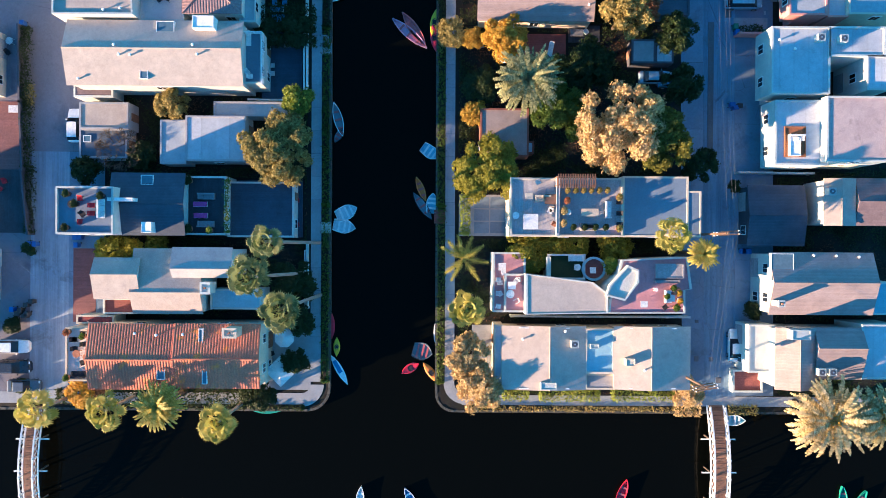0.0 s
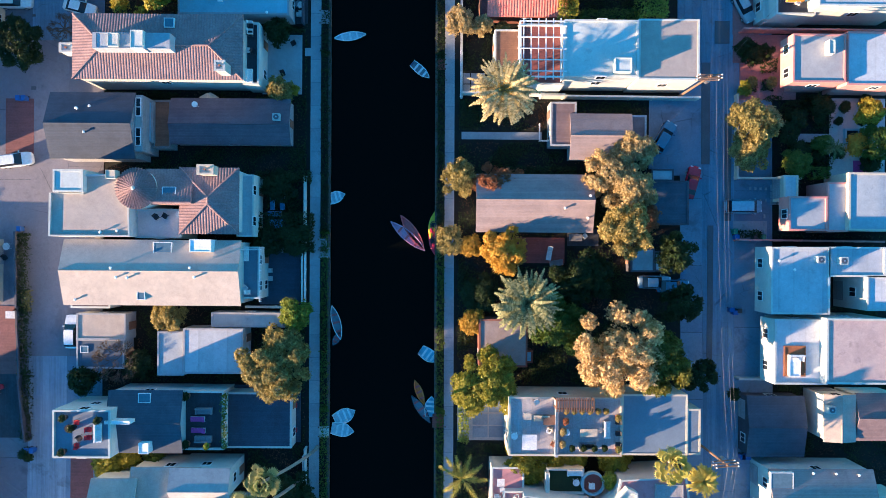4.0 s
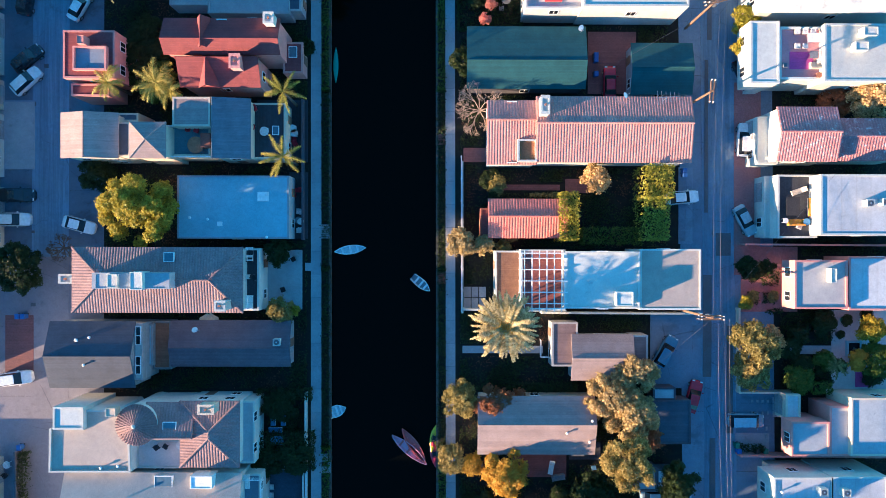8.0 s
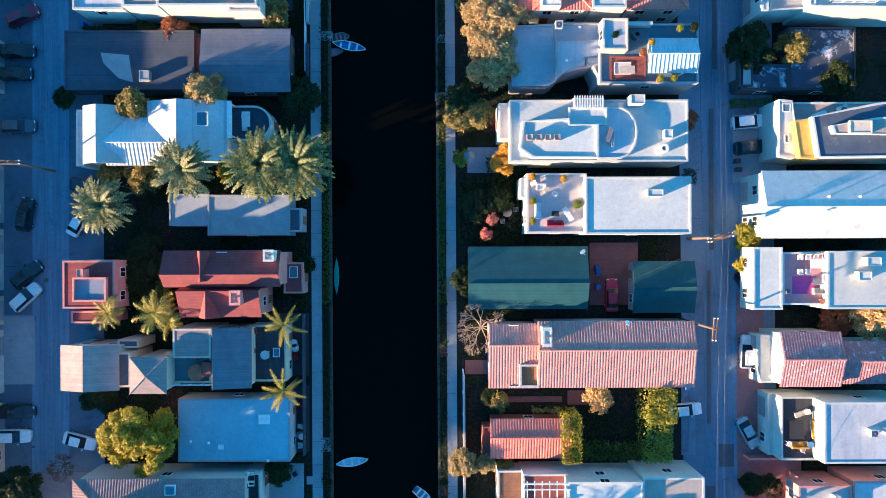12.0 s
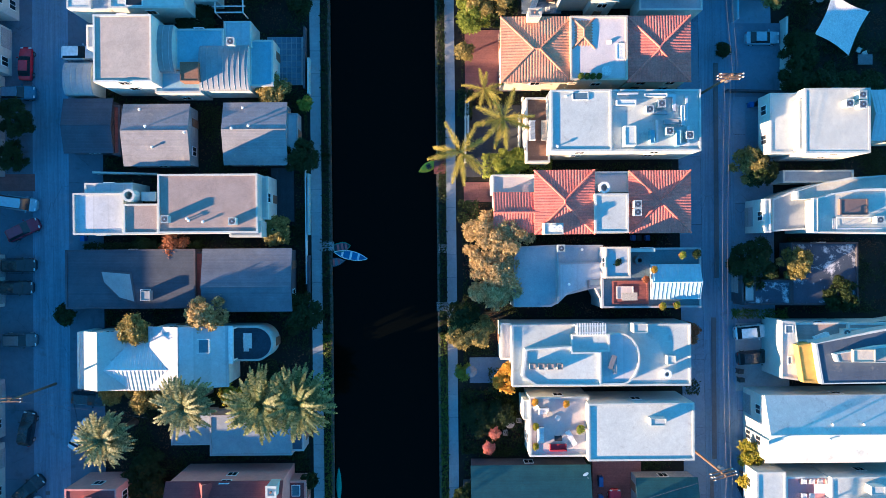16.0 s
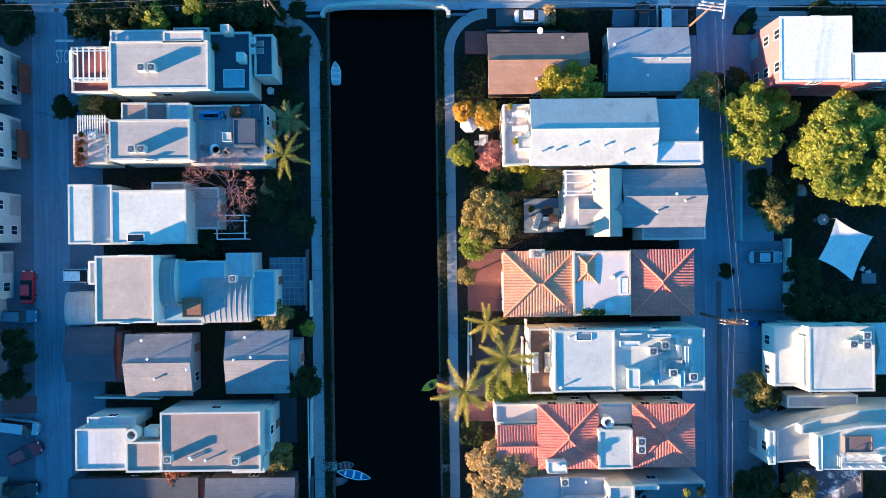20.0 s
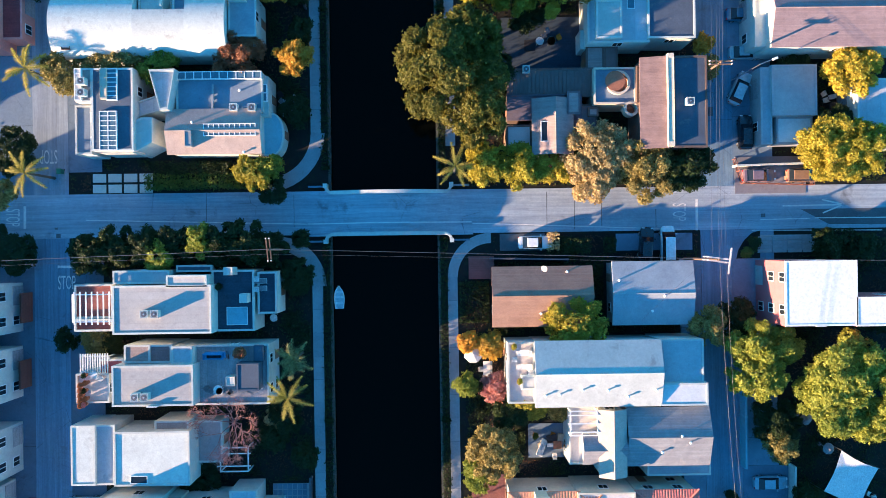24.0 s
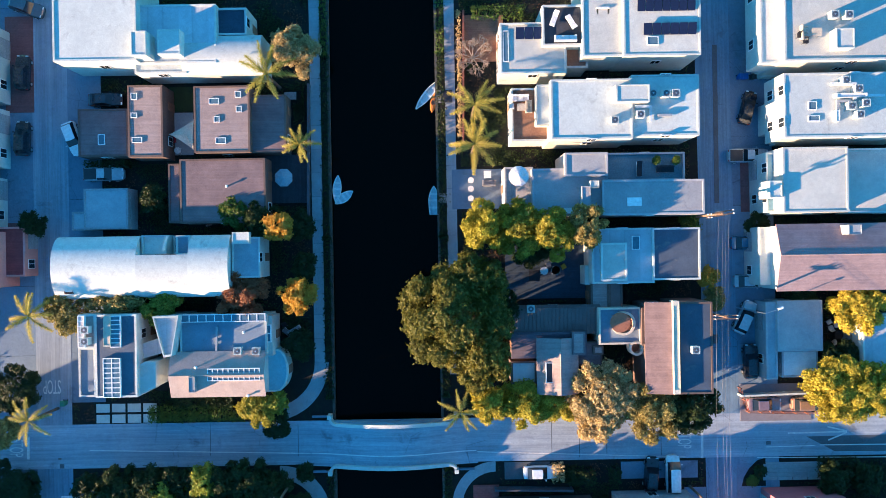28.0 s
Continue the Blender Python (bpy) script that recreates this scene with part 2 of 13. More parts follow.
surf("tile_pink", (0.56, 0.25, 0.24), (0.44, 0.17, 0.17), scale=1.1, fine=5, stain=(0.74, 0.6, 0.57), cover=0.55)
surf("metal_white", (0.66, 0.69, 0.69), (0.56, 0.59, 0.6), rough=0.5, bump=0.05, stain=(0.52, 0.53, 0.54), cover=0.64, grain=0.25)
surf("metal_grey", (0.34, 0.36, 0.38), (0.27, 0.29, 0.31), rough=0.5, bump=0.05, grain=0.25)
surf("metal_glass", (0.46, 0.6, 0.65), (0.38, 0.52, 0.57), rough=0.2, bump=0.03, grain=0.15)
surf("metal_brown", (0.20, 0.14, 0.13), (0.15, 0.11, 0.1), rough=0.55, bump=0.05, grain=0.25)
surf("peeling", (0.06, 0.08, 0.12), (0.04, 0.055, 0.085), scale=0.3, stain=(0.6, 0.6, 0.63), cover=0.53, bump=0.3)
# decks and paving
surf("deck_grey", (0.42, 0.40, 0.41), (0.33, 0.32, 0.34), lines=(0, 0.6, 0.85))
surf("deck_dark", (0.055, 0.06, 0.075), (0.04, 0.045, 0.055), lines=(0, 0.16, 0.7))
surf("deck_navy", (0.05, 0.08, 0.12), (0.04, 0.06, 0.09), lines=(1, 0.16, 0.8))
surf("deck_blue", (0.20, 0.26, 0.33), (0.16, 0.21, 0.27), scale=0.4, stain=(0.12, 0.15, 0.2), cover=0.6, grain=0.25)
surf("deck_teal", (0.14, 0.22, 0.26), (0.10, 0.17, 0.21), scale=0.4)
surf("deck_wood", (0.30, 0.16, 0.10), (0.22, 0.11, 0.075), lines=(1, 0.15, 0.6))
surf("deck_orange", (0.42, 0.17, 0.075), (0.34, 0.13, 0.06), lines=(0, 0.15, 0.6))
surf("deck_red", (0.30, 0.10, 0.085), (0.23, 0.075, 0.07), lines=(1, 0.3, 0.7))
surf("deck_pink", (0.6, 0.3, 0.32), (0.5, 0.245, 0.265), scale=0.4, stain=(0.37, 0.165, 0.18), cover=0.6, grain=0.25)
surf("deck_pale", (0.64, 0.58, 0.56), (0.54, 0.49, 0.48), scale=0.4, stain=(0.44, 0.4, 0.39), cover=0.6, grain=0.25)
# asphalt and concrete base colours tinted blue to carry the blue evening shade
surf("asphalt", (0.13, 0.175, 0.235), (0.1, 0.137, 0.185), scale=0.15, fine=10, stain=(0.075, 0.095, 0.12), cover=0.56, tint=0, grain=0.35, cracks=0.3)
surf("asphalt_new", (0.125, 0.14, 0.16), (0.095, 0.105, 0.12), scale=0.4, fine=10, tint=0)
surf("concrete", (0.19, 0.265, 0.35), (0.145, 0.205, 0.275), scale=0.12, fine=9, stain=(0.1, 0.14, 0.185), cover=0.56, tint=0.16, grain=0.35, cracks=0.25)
surf("asphalt_shade_lane", (0.19, 0.295, 0.405), (0.15, 0.237, 0.33), scale=0.15, fine=10, stain=(0.13, 0.165, 0.21), cover=0.58, tint=0, grain=0.35, lane=0, cracks=0.22)
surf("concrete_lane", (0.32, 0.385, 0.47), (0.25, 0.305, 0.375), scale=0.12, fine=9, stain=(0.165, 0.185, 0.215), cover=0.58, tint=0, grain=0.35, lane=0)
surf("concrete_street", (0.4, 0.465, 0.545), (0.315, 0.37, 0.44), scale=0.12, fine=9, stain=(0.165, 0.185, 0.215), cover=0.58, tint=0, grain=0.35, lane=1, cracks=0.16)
# warmer lilac concrete, carries the sunlit tone of the west alley's lower end
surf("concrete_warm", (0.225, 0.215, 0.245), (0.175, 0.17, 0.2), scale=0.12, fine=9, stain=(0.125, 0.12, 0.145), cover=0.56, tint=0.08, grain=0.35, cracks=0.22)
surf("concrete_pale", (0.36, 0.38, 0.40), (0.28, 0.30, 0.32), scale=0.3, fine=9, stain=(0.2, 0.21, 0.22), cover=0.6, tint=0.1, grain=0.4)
surf("paving_red", (0.25, 0.105, 0.10), (0.19, 0.085, 0.085), scale=0.8, lines=(1, 0.22, 0.75), tint=0.06)
surf("paving_pink", (0.42, 0.19, 0.18), (0.34, 0.15, 0.15), scale=0.8, stain=(0.25, 0.12, 0.12), cover=0.6, tint=0.06)
# soil taken down to near black to carry the deep shade between houses
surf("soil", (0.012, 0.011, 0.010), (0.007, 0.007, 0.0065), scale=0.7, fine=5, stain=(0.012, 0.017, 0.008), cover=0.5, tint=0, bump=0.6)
surf("grass", (0.035, 0.06, 0.02), (0.025, 0.042, 0.016), scale=0.9, fine=20, tint=0.1, bump=0.6)
surf("bank_stone", (0.12, 0.115, 0.10), (0.075, 0.072, 0.065), scale=1.2, fine=4, stain=(0.035, 0.045, 0.025), cover=0.5)
surf("road_paint", (0.78, 0.78, 0.76), (0.6, 0.6, 0.6), scale=1.5, stain=(0.26, 0.26, 0.26), cover=0.64, tint=0)
surf("bark", (0.16, 0.12, 0.09), (0.10, 0.075, 0.06), scale=3, fine=20, bump=0.6)
surf("bark_pale", (0.42, 0.33, 0.27), (0.30, 0.23, 0.19), scale=3, fine=20, bump=0.6)
surf("bark_pink", (0.44, 0.24, 0.22), (0.34, 0.17, 0.16), scale=3, fine=20, bump=0.6)
surf("wood_pole", (0.24, 0.15, 0.10), (0.17, 0.105, 0.07), scale=2, fine=15)
surf("fabric_white", (0.8, 0.79, 0.77), (0.7, 0.69, 0.68), rough=0.9)
surf("fabric_red", (0.52, 0.035, 0.055), (0.40, 0.03, 0.045), rough=0.9)
surf("fabric_blue", (0.10, 0.27, 0.48), (0.07, 0.2, 0.38), rough=0.9)
surf("fabric_pale", (0.36, 0.42, 0.46), (0.28, 0.33, 0.37), rough=0.9)
surf("fabric_grey", (0.26, 0.26, 0.28), (0.19, 0.19, 0.21), rough=0.9)
surf("fabric_orange", (0.7, 0.3, 0.04), (0.58, 0.23, 0.03), rough=0.9)
surf("fabric_magenta", (0.55, 0.09, 0.33), (0.42, 0.07, 0.26), rough=0.9)
surf("fabric_dark", (0.035, 0.037, 0.045), (0.025, 0.026, 0.032), rough=0.9)
surf("fabric_sand", (0.62, 0.52, 0.4), (0.52, 0.43, 0.33), rough=0.9)
surf("terracotta", (0.45, 0.19, 0.11), (0.35, 0.14, 0.08), scale=2)
gloss("white_paint", (0.8, 0.8, 0.79), 0.4)
gloss("black_paint", (0.022, 0.023, 0.027), 0.4)
gloss("steel", (0.55, 0.56, 0.58), 0.35, 0.9)
gloss("steel_dark", (0.14, 0.145, 0.16), 0.45, 0.6)
gloss("rubber", (0.02, 0.02, 0.02), 0.8)
gloss("pane_dark", (0.016, 0.022, 0.03), 0.06)
gloss("pane_car", (0.012, 0.017, 0.024), 0.1)
gloss("pane_sky", (0.10, 0.17, 0.22), 0.08)
gloss("solar", (0.012, 0.018, 0.05), 0.12)
gloss("bin_blue", (0.02, 0.10, 0.34), 0.5)
gloss("bin_black", (0.025, 0.027, 0.03), 0.5)
gloss("bin_green", (0.02, 0.16, 0.10), 0.5)
gloss("lamp_red", (0.35, 0.01, 0.01), 0.2)
gloss("lamp_clear", (0.75, 0.77, 0.8), 0.15)
for nm, c in (("white", (0.78, 0.79, 0.8)), ("silver", (0.42, 0.45, 0.48)), ("black", (0.026, 0.029, 0.036)), ("blue", (0.06, 0.16, 0.26)), ("sky", (0.30, 0.42, 0.50)),
              ("red", (0.48, 0.012, 0.03)), ("grey", (0.10, 0.115, 0.135)), ("maroon", (0.22, 0.02, 0.045)), ("mauve", (0.24, 0.16, 0.18)), ("brown", (0.33, 0.19, 0.12))):
    gloss("car_" + nm, c, 0.25, 0.15, 0.7)
for nm, c in (("white", (0.75, 0.77, 0.78)), ("red", (0.52, 0.02, 0.05)), ("yellow", (0.62, 0.42, 0.02)), ("blue", (0.05, 0.2, 0.42)), ("mauve", (0.6, 0.3, 0.4)), ("grey", (0.2, 0.24, 0.27)),
              ("pale", (0.56, 0.62, 0.65)), ("sky", (0.25, 0.5, 0.62)), ("wood", (0.5, 0.12, 0.12)), ("green", (0.02, 0.26, 0.2)), ("orange", (0.65, 0.2, 0.03)), ("dark", (0.05, 0.075, 0.1))):
    gloss("hull_" + nm, c, 0.35)
leaf("leaf_green", (0.06, 0.11, 0.016), (0.13, 0.18, 0.03))
leaf("leaf_moss", (0.02, 0.04, 0.012), (0.06, 0.085, 0.025))
leaf("leaf_litter", (0.06, 0.03, 0.015), (0.16, 0.09, 0.05))
leaf("leaf_forest", (0.09, 0.092, 0.014), (0.2, 0.185, 0.03))
# leaf_dark greens pushed darker, so shade in the gardens sits in the colour
leaf("leaf_dark", (0.012, 0.028, 0.009), (0.04, 0.065, 0.015))
leaf("leaf_yellow", (0.2, 0.19, 0.018), (0.44, 0.39, 0.05))
leaf("leaf_gold", (0.27, 0.235, 0.018), (0.6, 0.5, 0.06))
leaf("leaf_lime", (0.15, 0.19, 0.022), (0.37, 0.4, 0.065))
leaf("leaf_olive", (0.15, 0.13, 0.035), (0.45, 0.36, 0.125))
leaf("leaf_tan", (0.31, 0.225, 0.095), (0.7, 0.53, 0.27))
leaf("leaf_orange", (0.5, 0.27, 0.03), (0.66, 0.42, 0.07))
leaf("leaf_rust", (0.28, 0.1, 0.05), (0.4, 0.17, 0.08))
leaf("leaf_pink", (0.5, 0.16, 0.15), (0.6, 0.3, 0.26))
leaf("palm_grey", (0.085, 0.115, 0.05), (0.42, 0.41, 0.2))
leaf("palm_gold", (0.26, 0.22, 0.09), (0.72, 0.6, 0.33))
leaf("palm_green", (0.06, 0.1, 0.03), (0.32, 0.33, 0.14))
leaf("palm_lime", (0.24, 0.24, 0.035), (0.56, 0.47, 0.12))
m, t, b = tree_of("water")
b.inputs["Base Color"].default_value = (0.0022, 0.0026, 0.0019, 1)
b.inputs["Roughness"].default_value, b.inputs["IOR"].default_value = 0.06, 1.14
wv = put(t, "ShaderNodeTexNoise", Scale=1.1, Detail=3.0)
t.links.new(t.nodes.new("ShaderNodeNewGeometry").outputs["Position"], wv.inputs["Vector"])
bp = put(t, "ShaderNodeBump", Strength=0.12, Distance=0.06)
t.links.new(wv.outputs["Fac"], bp.inputs["Height"])
t.links.new(bp.outputs[0], b.inputs["Normal"])
MATS["water"] = m
m, t, b = tree_of("clear_glass")
b.inputs["Base Color"].default_value = (0.75, 0.88, 0.9, 1)
b.inputs["Roughness"].default_value, b.inputs["Transmission Weight"].default_value, b.inputs["IOR"].default_value = 0.03, 0.85, 1.1
MATS["clear_glass"] = m


# ---- mesh tools ----
class Shape:
    """Corners and faces of one mesh in the making."""

    def __init__(self):
        self.v, self.f = [], []

    def add(self, verts, faces):
        n = len(self.v)
        self.v += [tuple(p) for p in verts]
        self.f += [tuple(i + n for i in f) for f in faces]
        return self

    def box(self, x0, y0, z0, x1, y1, z1):
        return self.prism([(x0, y0), (x1, y0), (x1, y1), (x0, y1)], z0, z1)

    def cbox(self, x, y, z, w, d, h, rz=0):
        c, s = math.cos(radians(rz)), math.sin(radians(rz))
        pts = [(x + a * c - b_ * s, y + a * s + b_ * c) for a, b_ in ((-w / 2, -d / 2), (w / 2, -d / 2), (w / 2, d / 2), (-w / 2, d / 2))]
        return self.prism(pts, z, z + h)

    def prism(self, pts, z0, z1, top=None):
        n, up = len(pts), top or pts
        verts = [(x, y, z0) for x, y in pts] + [(x, y, z1) for x, y in up]
        faces = [tuple(range(n - 1, -1, -1)), tuple(range(n, 2 * n))] + [(i, (i + 1) % n, n + (i + 1) % n, n + i) for i in range(n)]
        return self.add(verts, faces)

    def ring(self, outer, inner, z0, z1):
        n = len(outer)
        verts = [(x, y, z) for pts, z in ((outer, z0), (inner, z0), (outer, z1), (inner, z1)) for x, y in pts]
        faces = []
        for i in range(n):
            j = (i + 1) % n
            faces += [(i, j, 2 * n + j, 2 * n + i), (n + j, n + i, 3 * n + i, 3 * n + j), (2 * n + i, 2 * n + j, 3 * n + j, 3 * n + i), (j, i, n + i, n + j)]
        return self.add(verts, faces)

    def tube(self, p, q, r0, r1=None, n=8):
        p, q = Vector(p), Vector(q)
        r1 = r0 if r1 is None else r1
        rot = (q - p).to_track_quat("Z", "Y").to_matrix()
        circ = [Vector((math.cos(2 * math.pi * i / n), math.sin(2 * math.pi * i / n), 0)) for i in range(n)]
        verts = [p + rot @ (c * r0) for c in circ] + [q + rot @ (c * r1) for c in circ]
        return self.add(verts, [tuple(range(n - 1, -1, -1)), tuple(range(n, 2 * n))] + [(i, (i + 1) % n, n + (i + 1) % n, n + i) for i in range(n)])

    def disc(self, x, y, z, r, h, n=20, r1=None):
        r1 = r if r1 is None else r1
        ang = [2 * math.pi * i / n for i in range(n)]
        return self.prism([(x + r * math.cos(a), y + r * math.sin(a)) for a in ang], z, z + h, [(x + r1 * math.cos(a), y + r1 * math.sin(a)) for a in ang])

    def slab(self, pts, thick):
        """A plate of the given top corners, thick downwards."""
        n = len(pts)
        verts = [tuple(p) for p in pts] + [(p[0], p[1], p[2] - thick) for p in pts]
        return self.add(verts, [tuple(range(n)), tuple(range(2 * n - 1, n - 1, -1))] + [((i + 1) % n, i, n + i, n + (i + 1) % n) for i in range(n)])

    def mesh(self, name):
        seen, ids, verts = {}, [], []
        for p in self.v:
            k = (round(p[0], 4), round(p[1], 4), round(p[2], 4))
            if k not in seen:
                seen[k] = len(verts)
                verts.append(p)
            ids.append(seen[k])
        faces = [tuple(dict.fromkeys(ids[i] for i in f)) for f in self.f]
        me = bpy.data.meshes.new(name)
        me.from_pydata(verts, [], [f for f in faces if len(f) > 2])
        me.materials.append(None)
        return me


CACHE = {}


def cached(key, make):
    if key not in CACHE:
        s = make()
        CACHE[key] = s.mesh(key.split("/")[0]) if isinstance(s, Shape) else s
    return CACHE[key]


def part(name, shape, material, parent=None, label="", at=(0, 0, 0), rz=0.0, size=None):
    """One mesh object, under a thing or a part; a Shape or a shared mesh."""
    ob = new(name, shape.mesh(name) if isinstance(shape, Shape) else shape)
    ob.material_slots[0].link = "OBJECT"
    ob.material_slots[0].material = MATS[material]
    ob.location, ob.rotation_euler = at, (0, 0, radians(rz))
    if size:
        ob.scale = size
    if parent:
        ob.parent = parent
    return tagged(ob, label) if label else ob


def thing(name, x, y, z, label, category, rz=0.0, group=""):
    ob = new(name)
    ob.empty_display_size = 0.3
    ob.location, ob.rotation_euler = (x, y, z), (0, 0, radians(rz))
    return tagged(ob, label, category, group)


def footprint(w, d, rounded=""):
    """Corners of a block's plan about its middle; an end named e, w, n or s is a half round."""
    x, y = w / 2, d / 2
    if not rounded:
        return [(-x, -y), (x, -y), (x, y), (-x, y)]
    arc = [radians(-90 + 180 * i / 14) for i in range(15)]
    if rounded in "ew":
        k = min(w * 0.5, d * 0.5)
        pts = [(-x, -y)] + [(x - k + k * math.cos(a), y * math.sin(a)) for a in arc] + [(-x, y)]
        return pts if rounded == "e" else [(-p, -q) for p, q in pts]
    k = min(d * 0.5, w * 0.5)
    pts = [(-y, -x)] + [(y - k + k * math.cos(a), x * math.sin(a)) for a in arc] + [(-y, x)]
    pts = [(-q, p) for p, q in pts]
    return pts if rounded == "n" else [(-p, -q) for p, q in pts]


# ---- houses ----
def turned(x, y, rz):
    c, s = math.cos(radians(rz)), math.sin(radians(rz))
    return x * c - y * s, x * s + y * c


def openings(h, x, y, w, d, z0, z1, sides, rz, door=True):
    """Windows, with a pane each, in rows by storey on the named sides; a door or garage door at ground level."""
    tall = z1 - z0
    rows = max(1, round(tall / 2.9)) if tall > 2.0 else 0
    for side in sides:
        run, off, turn = {"e": (d, w / 2, 90), "w": (d, w / 2, -90), "n": (w, d / 2, 180), "s": (w, d / 2, 0)}[side]
        count = min(2, int(run / 2.9)) if side in "ew" else min(1, int(run / 6.0))
        nx, ny = {"e": (1, 0), "w": (-1, 0), "n": (0, 1), "s": (0, -1)}[side]
        for r in range(rows):
            if r == 0 and rows > 1 and side in "ns":
                continue
            for i in range(count):
                k = (i + 0.5) / count * run - run / 2
                px, py = nx * off + (k if nx == 0 else 0), ny * off + (k if ny == 0 else 0)
                qx, qy = turned(px + nx * 0.015, py + ny * 0.015, rz)
                lower = r == 0 and z0 < 0.5
                if lower and door and i == count // 2 and side in "ew":
                    wide = 2.6 if abs(h.location.x) > 38 else 1.1
                    part("door" if wide < 2 else "garage_door", cached("door/%.1f" % wide, lambda: Shape().box(-wide / 2, -0.05, 0, wide / 2, 0.04, 2.15)), "siding_grey" if wide > 2 else "deck_wood", h, "", (x + qx, y + qy, z0 + 0.05), turn + rz)
                    continue
                fr = part("window", cached("window", lambda: Shape().box(-0.65, -0.06, 0, 0.65, 0.06, 0.08).box(-0.65, -0.06, 1.32, 0.65, 0.06, 1.4).box(-0.65, -0.06, 0.08, -0.57, 0.06, 1.32).box(0.57, -0.06, 0.08, 0.65, 0.06, 1.32).box(-0.03, -0.05, 0.08, 0.03, 0.05, 1.32)), "white_paint", h, "", (x + qx, y + qy, z0 + 0.85 + 2.8 * r), turn + rz)
                part("pane", cached("pane", lambda: Shape().box(-0.57, -0.04, 0.08, 0.57, 0.02, 1.32)), "pane_dark", fr)


def house(x, y, label):
    return thing("house", x, y, 0, label, "house", group="houses along the canal")


def flat(h, x, y, w, d, z0, z, par, wall, top, win="", rz=0.0, rounded="", thick=0.24, rim=None):
    """A block with a flat roof at z behind a parapet."""
    pts = footprint(w, d, rounded)
    kx, ky = (w - 2 * thick) / w, (d - 2 * thick) / d
    ins = [(px * kx, py * ky) for px, py in pts]
    at = (x, y, 0)
    over = "w" in win and z > 5 and h.location.x > 44 and not rounded and w > 3
    if over:
        part("wall", Shape().box(-w / 2 + 2.0, -d / 2 + 0.12, z0, w / 2 - 0.12, d / 2 - 0.12, 2.9), wall, h, "", at, rz)
        part("garage_door", cached("door/2.6", lambda: Shape().box(-1.3, -0.05, 0, 1.3, 0.04, 2.15)), "siding_grey", h, "", (x - w / 2 + 1.98, y + 0.6, 0.05), -90)
        z0 = 2.9
    part("wall", Shape().prism(pts, z0, z - 0.12), wall, h, "", at, rz)
    part("roof", Shape().prism([(px * 0.5 * (kx + 1), py * 0.5 * (ky + 1)) for px, py in pts] if par < 0.08 else ins, z - 0.12, z), top, h, "", at, rz)
    part("parapet", Shape().ring(pts, ins, z - 0.12, z + max(par, 0.05)), rim or wall, h, "", at, rz)
    if win:
        openings(h, x, y, w, d, z0, z - 0.1, win, rz)


def ribs(sh, a, b_, c, e, kind):
    """Rounded tile rows or metal seams up a slope with eave a-b and upper edge c-e."""
    step, wide, high = {"tile": (0.36, 0.24, 0.03), "seam": (0.5, 0.05, 0.06)}[kind]
    a, b_, c, e = (Vector(p) for p in (a, b_, c, e))
    u = (b_ - a).normalized()
    run = (b_ - a).length
    up = (c - a) - u * (c - a).dot(u)
    vlen = up.length
    up.normalize()
    nrm = u.cross(up)
    if nrm.z < 0:
        nrm = -nrm
    uc, ue = (c - a).dot(u), (e - a).dot(u)
    for i in range(int(run / step)):
        s = (i + 0.5) * run / int(run / step)
        k = vlen
        if s < uc:
            k = vlen * s / uc
        elif s > ue:
            k = vlen * (run - s) / max(1e-6, run - ue)
        if k < 0.15:
            continue
        p, q = a + u * s, a + u * s + up * k
        l, hgt = u * (wide / 2), nrm * high
        sh.add([p - l, p - l * 0.5 + hgt, p + l * 0.5 + hgt, p + l, q - l, q - l * 0.5 + hgt, q + l * 0.5 + hgt, q + l], [(0, 1, 5, 4), (1, 2, 6, 5), (2, 3, 7, 6), (0, 3, 2, 1)])


def cover(h, slopes, top, at, rz, ridge):
    kind = "tile" if top.startswith("tile") else "seam" if top.startswith("metal") else ""
    sh, rb = Shape(), Shape()
    for a, b_, c, e in slopes:
        sh.slab([a, b_, e, c] if (Vector(c) - Vector(e)).length > 1e-4 else [a, b_, c], 0.14)
        if kind:
            ribs(rb, a, b_, c, e, kind)
    roof = part("roof", sh, top, h, "", at, rz)
    if kind:
        tagged(part("roof_tiles" if kind == "tile" else "seams", rb, top, roof), kind="stuff")
    cap = Shape()
    for p, q in ridge:
        cap.tube(Vector(p) + Vector((0, 0, 0.03)), Vector(q) + Vector((0, 0, 0.03)), 0.13 if kind == "tile" else 0.07, n=6)
    if ridge:
        part("ridge_cap", cap, top, roof)


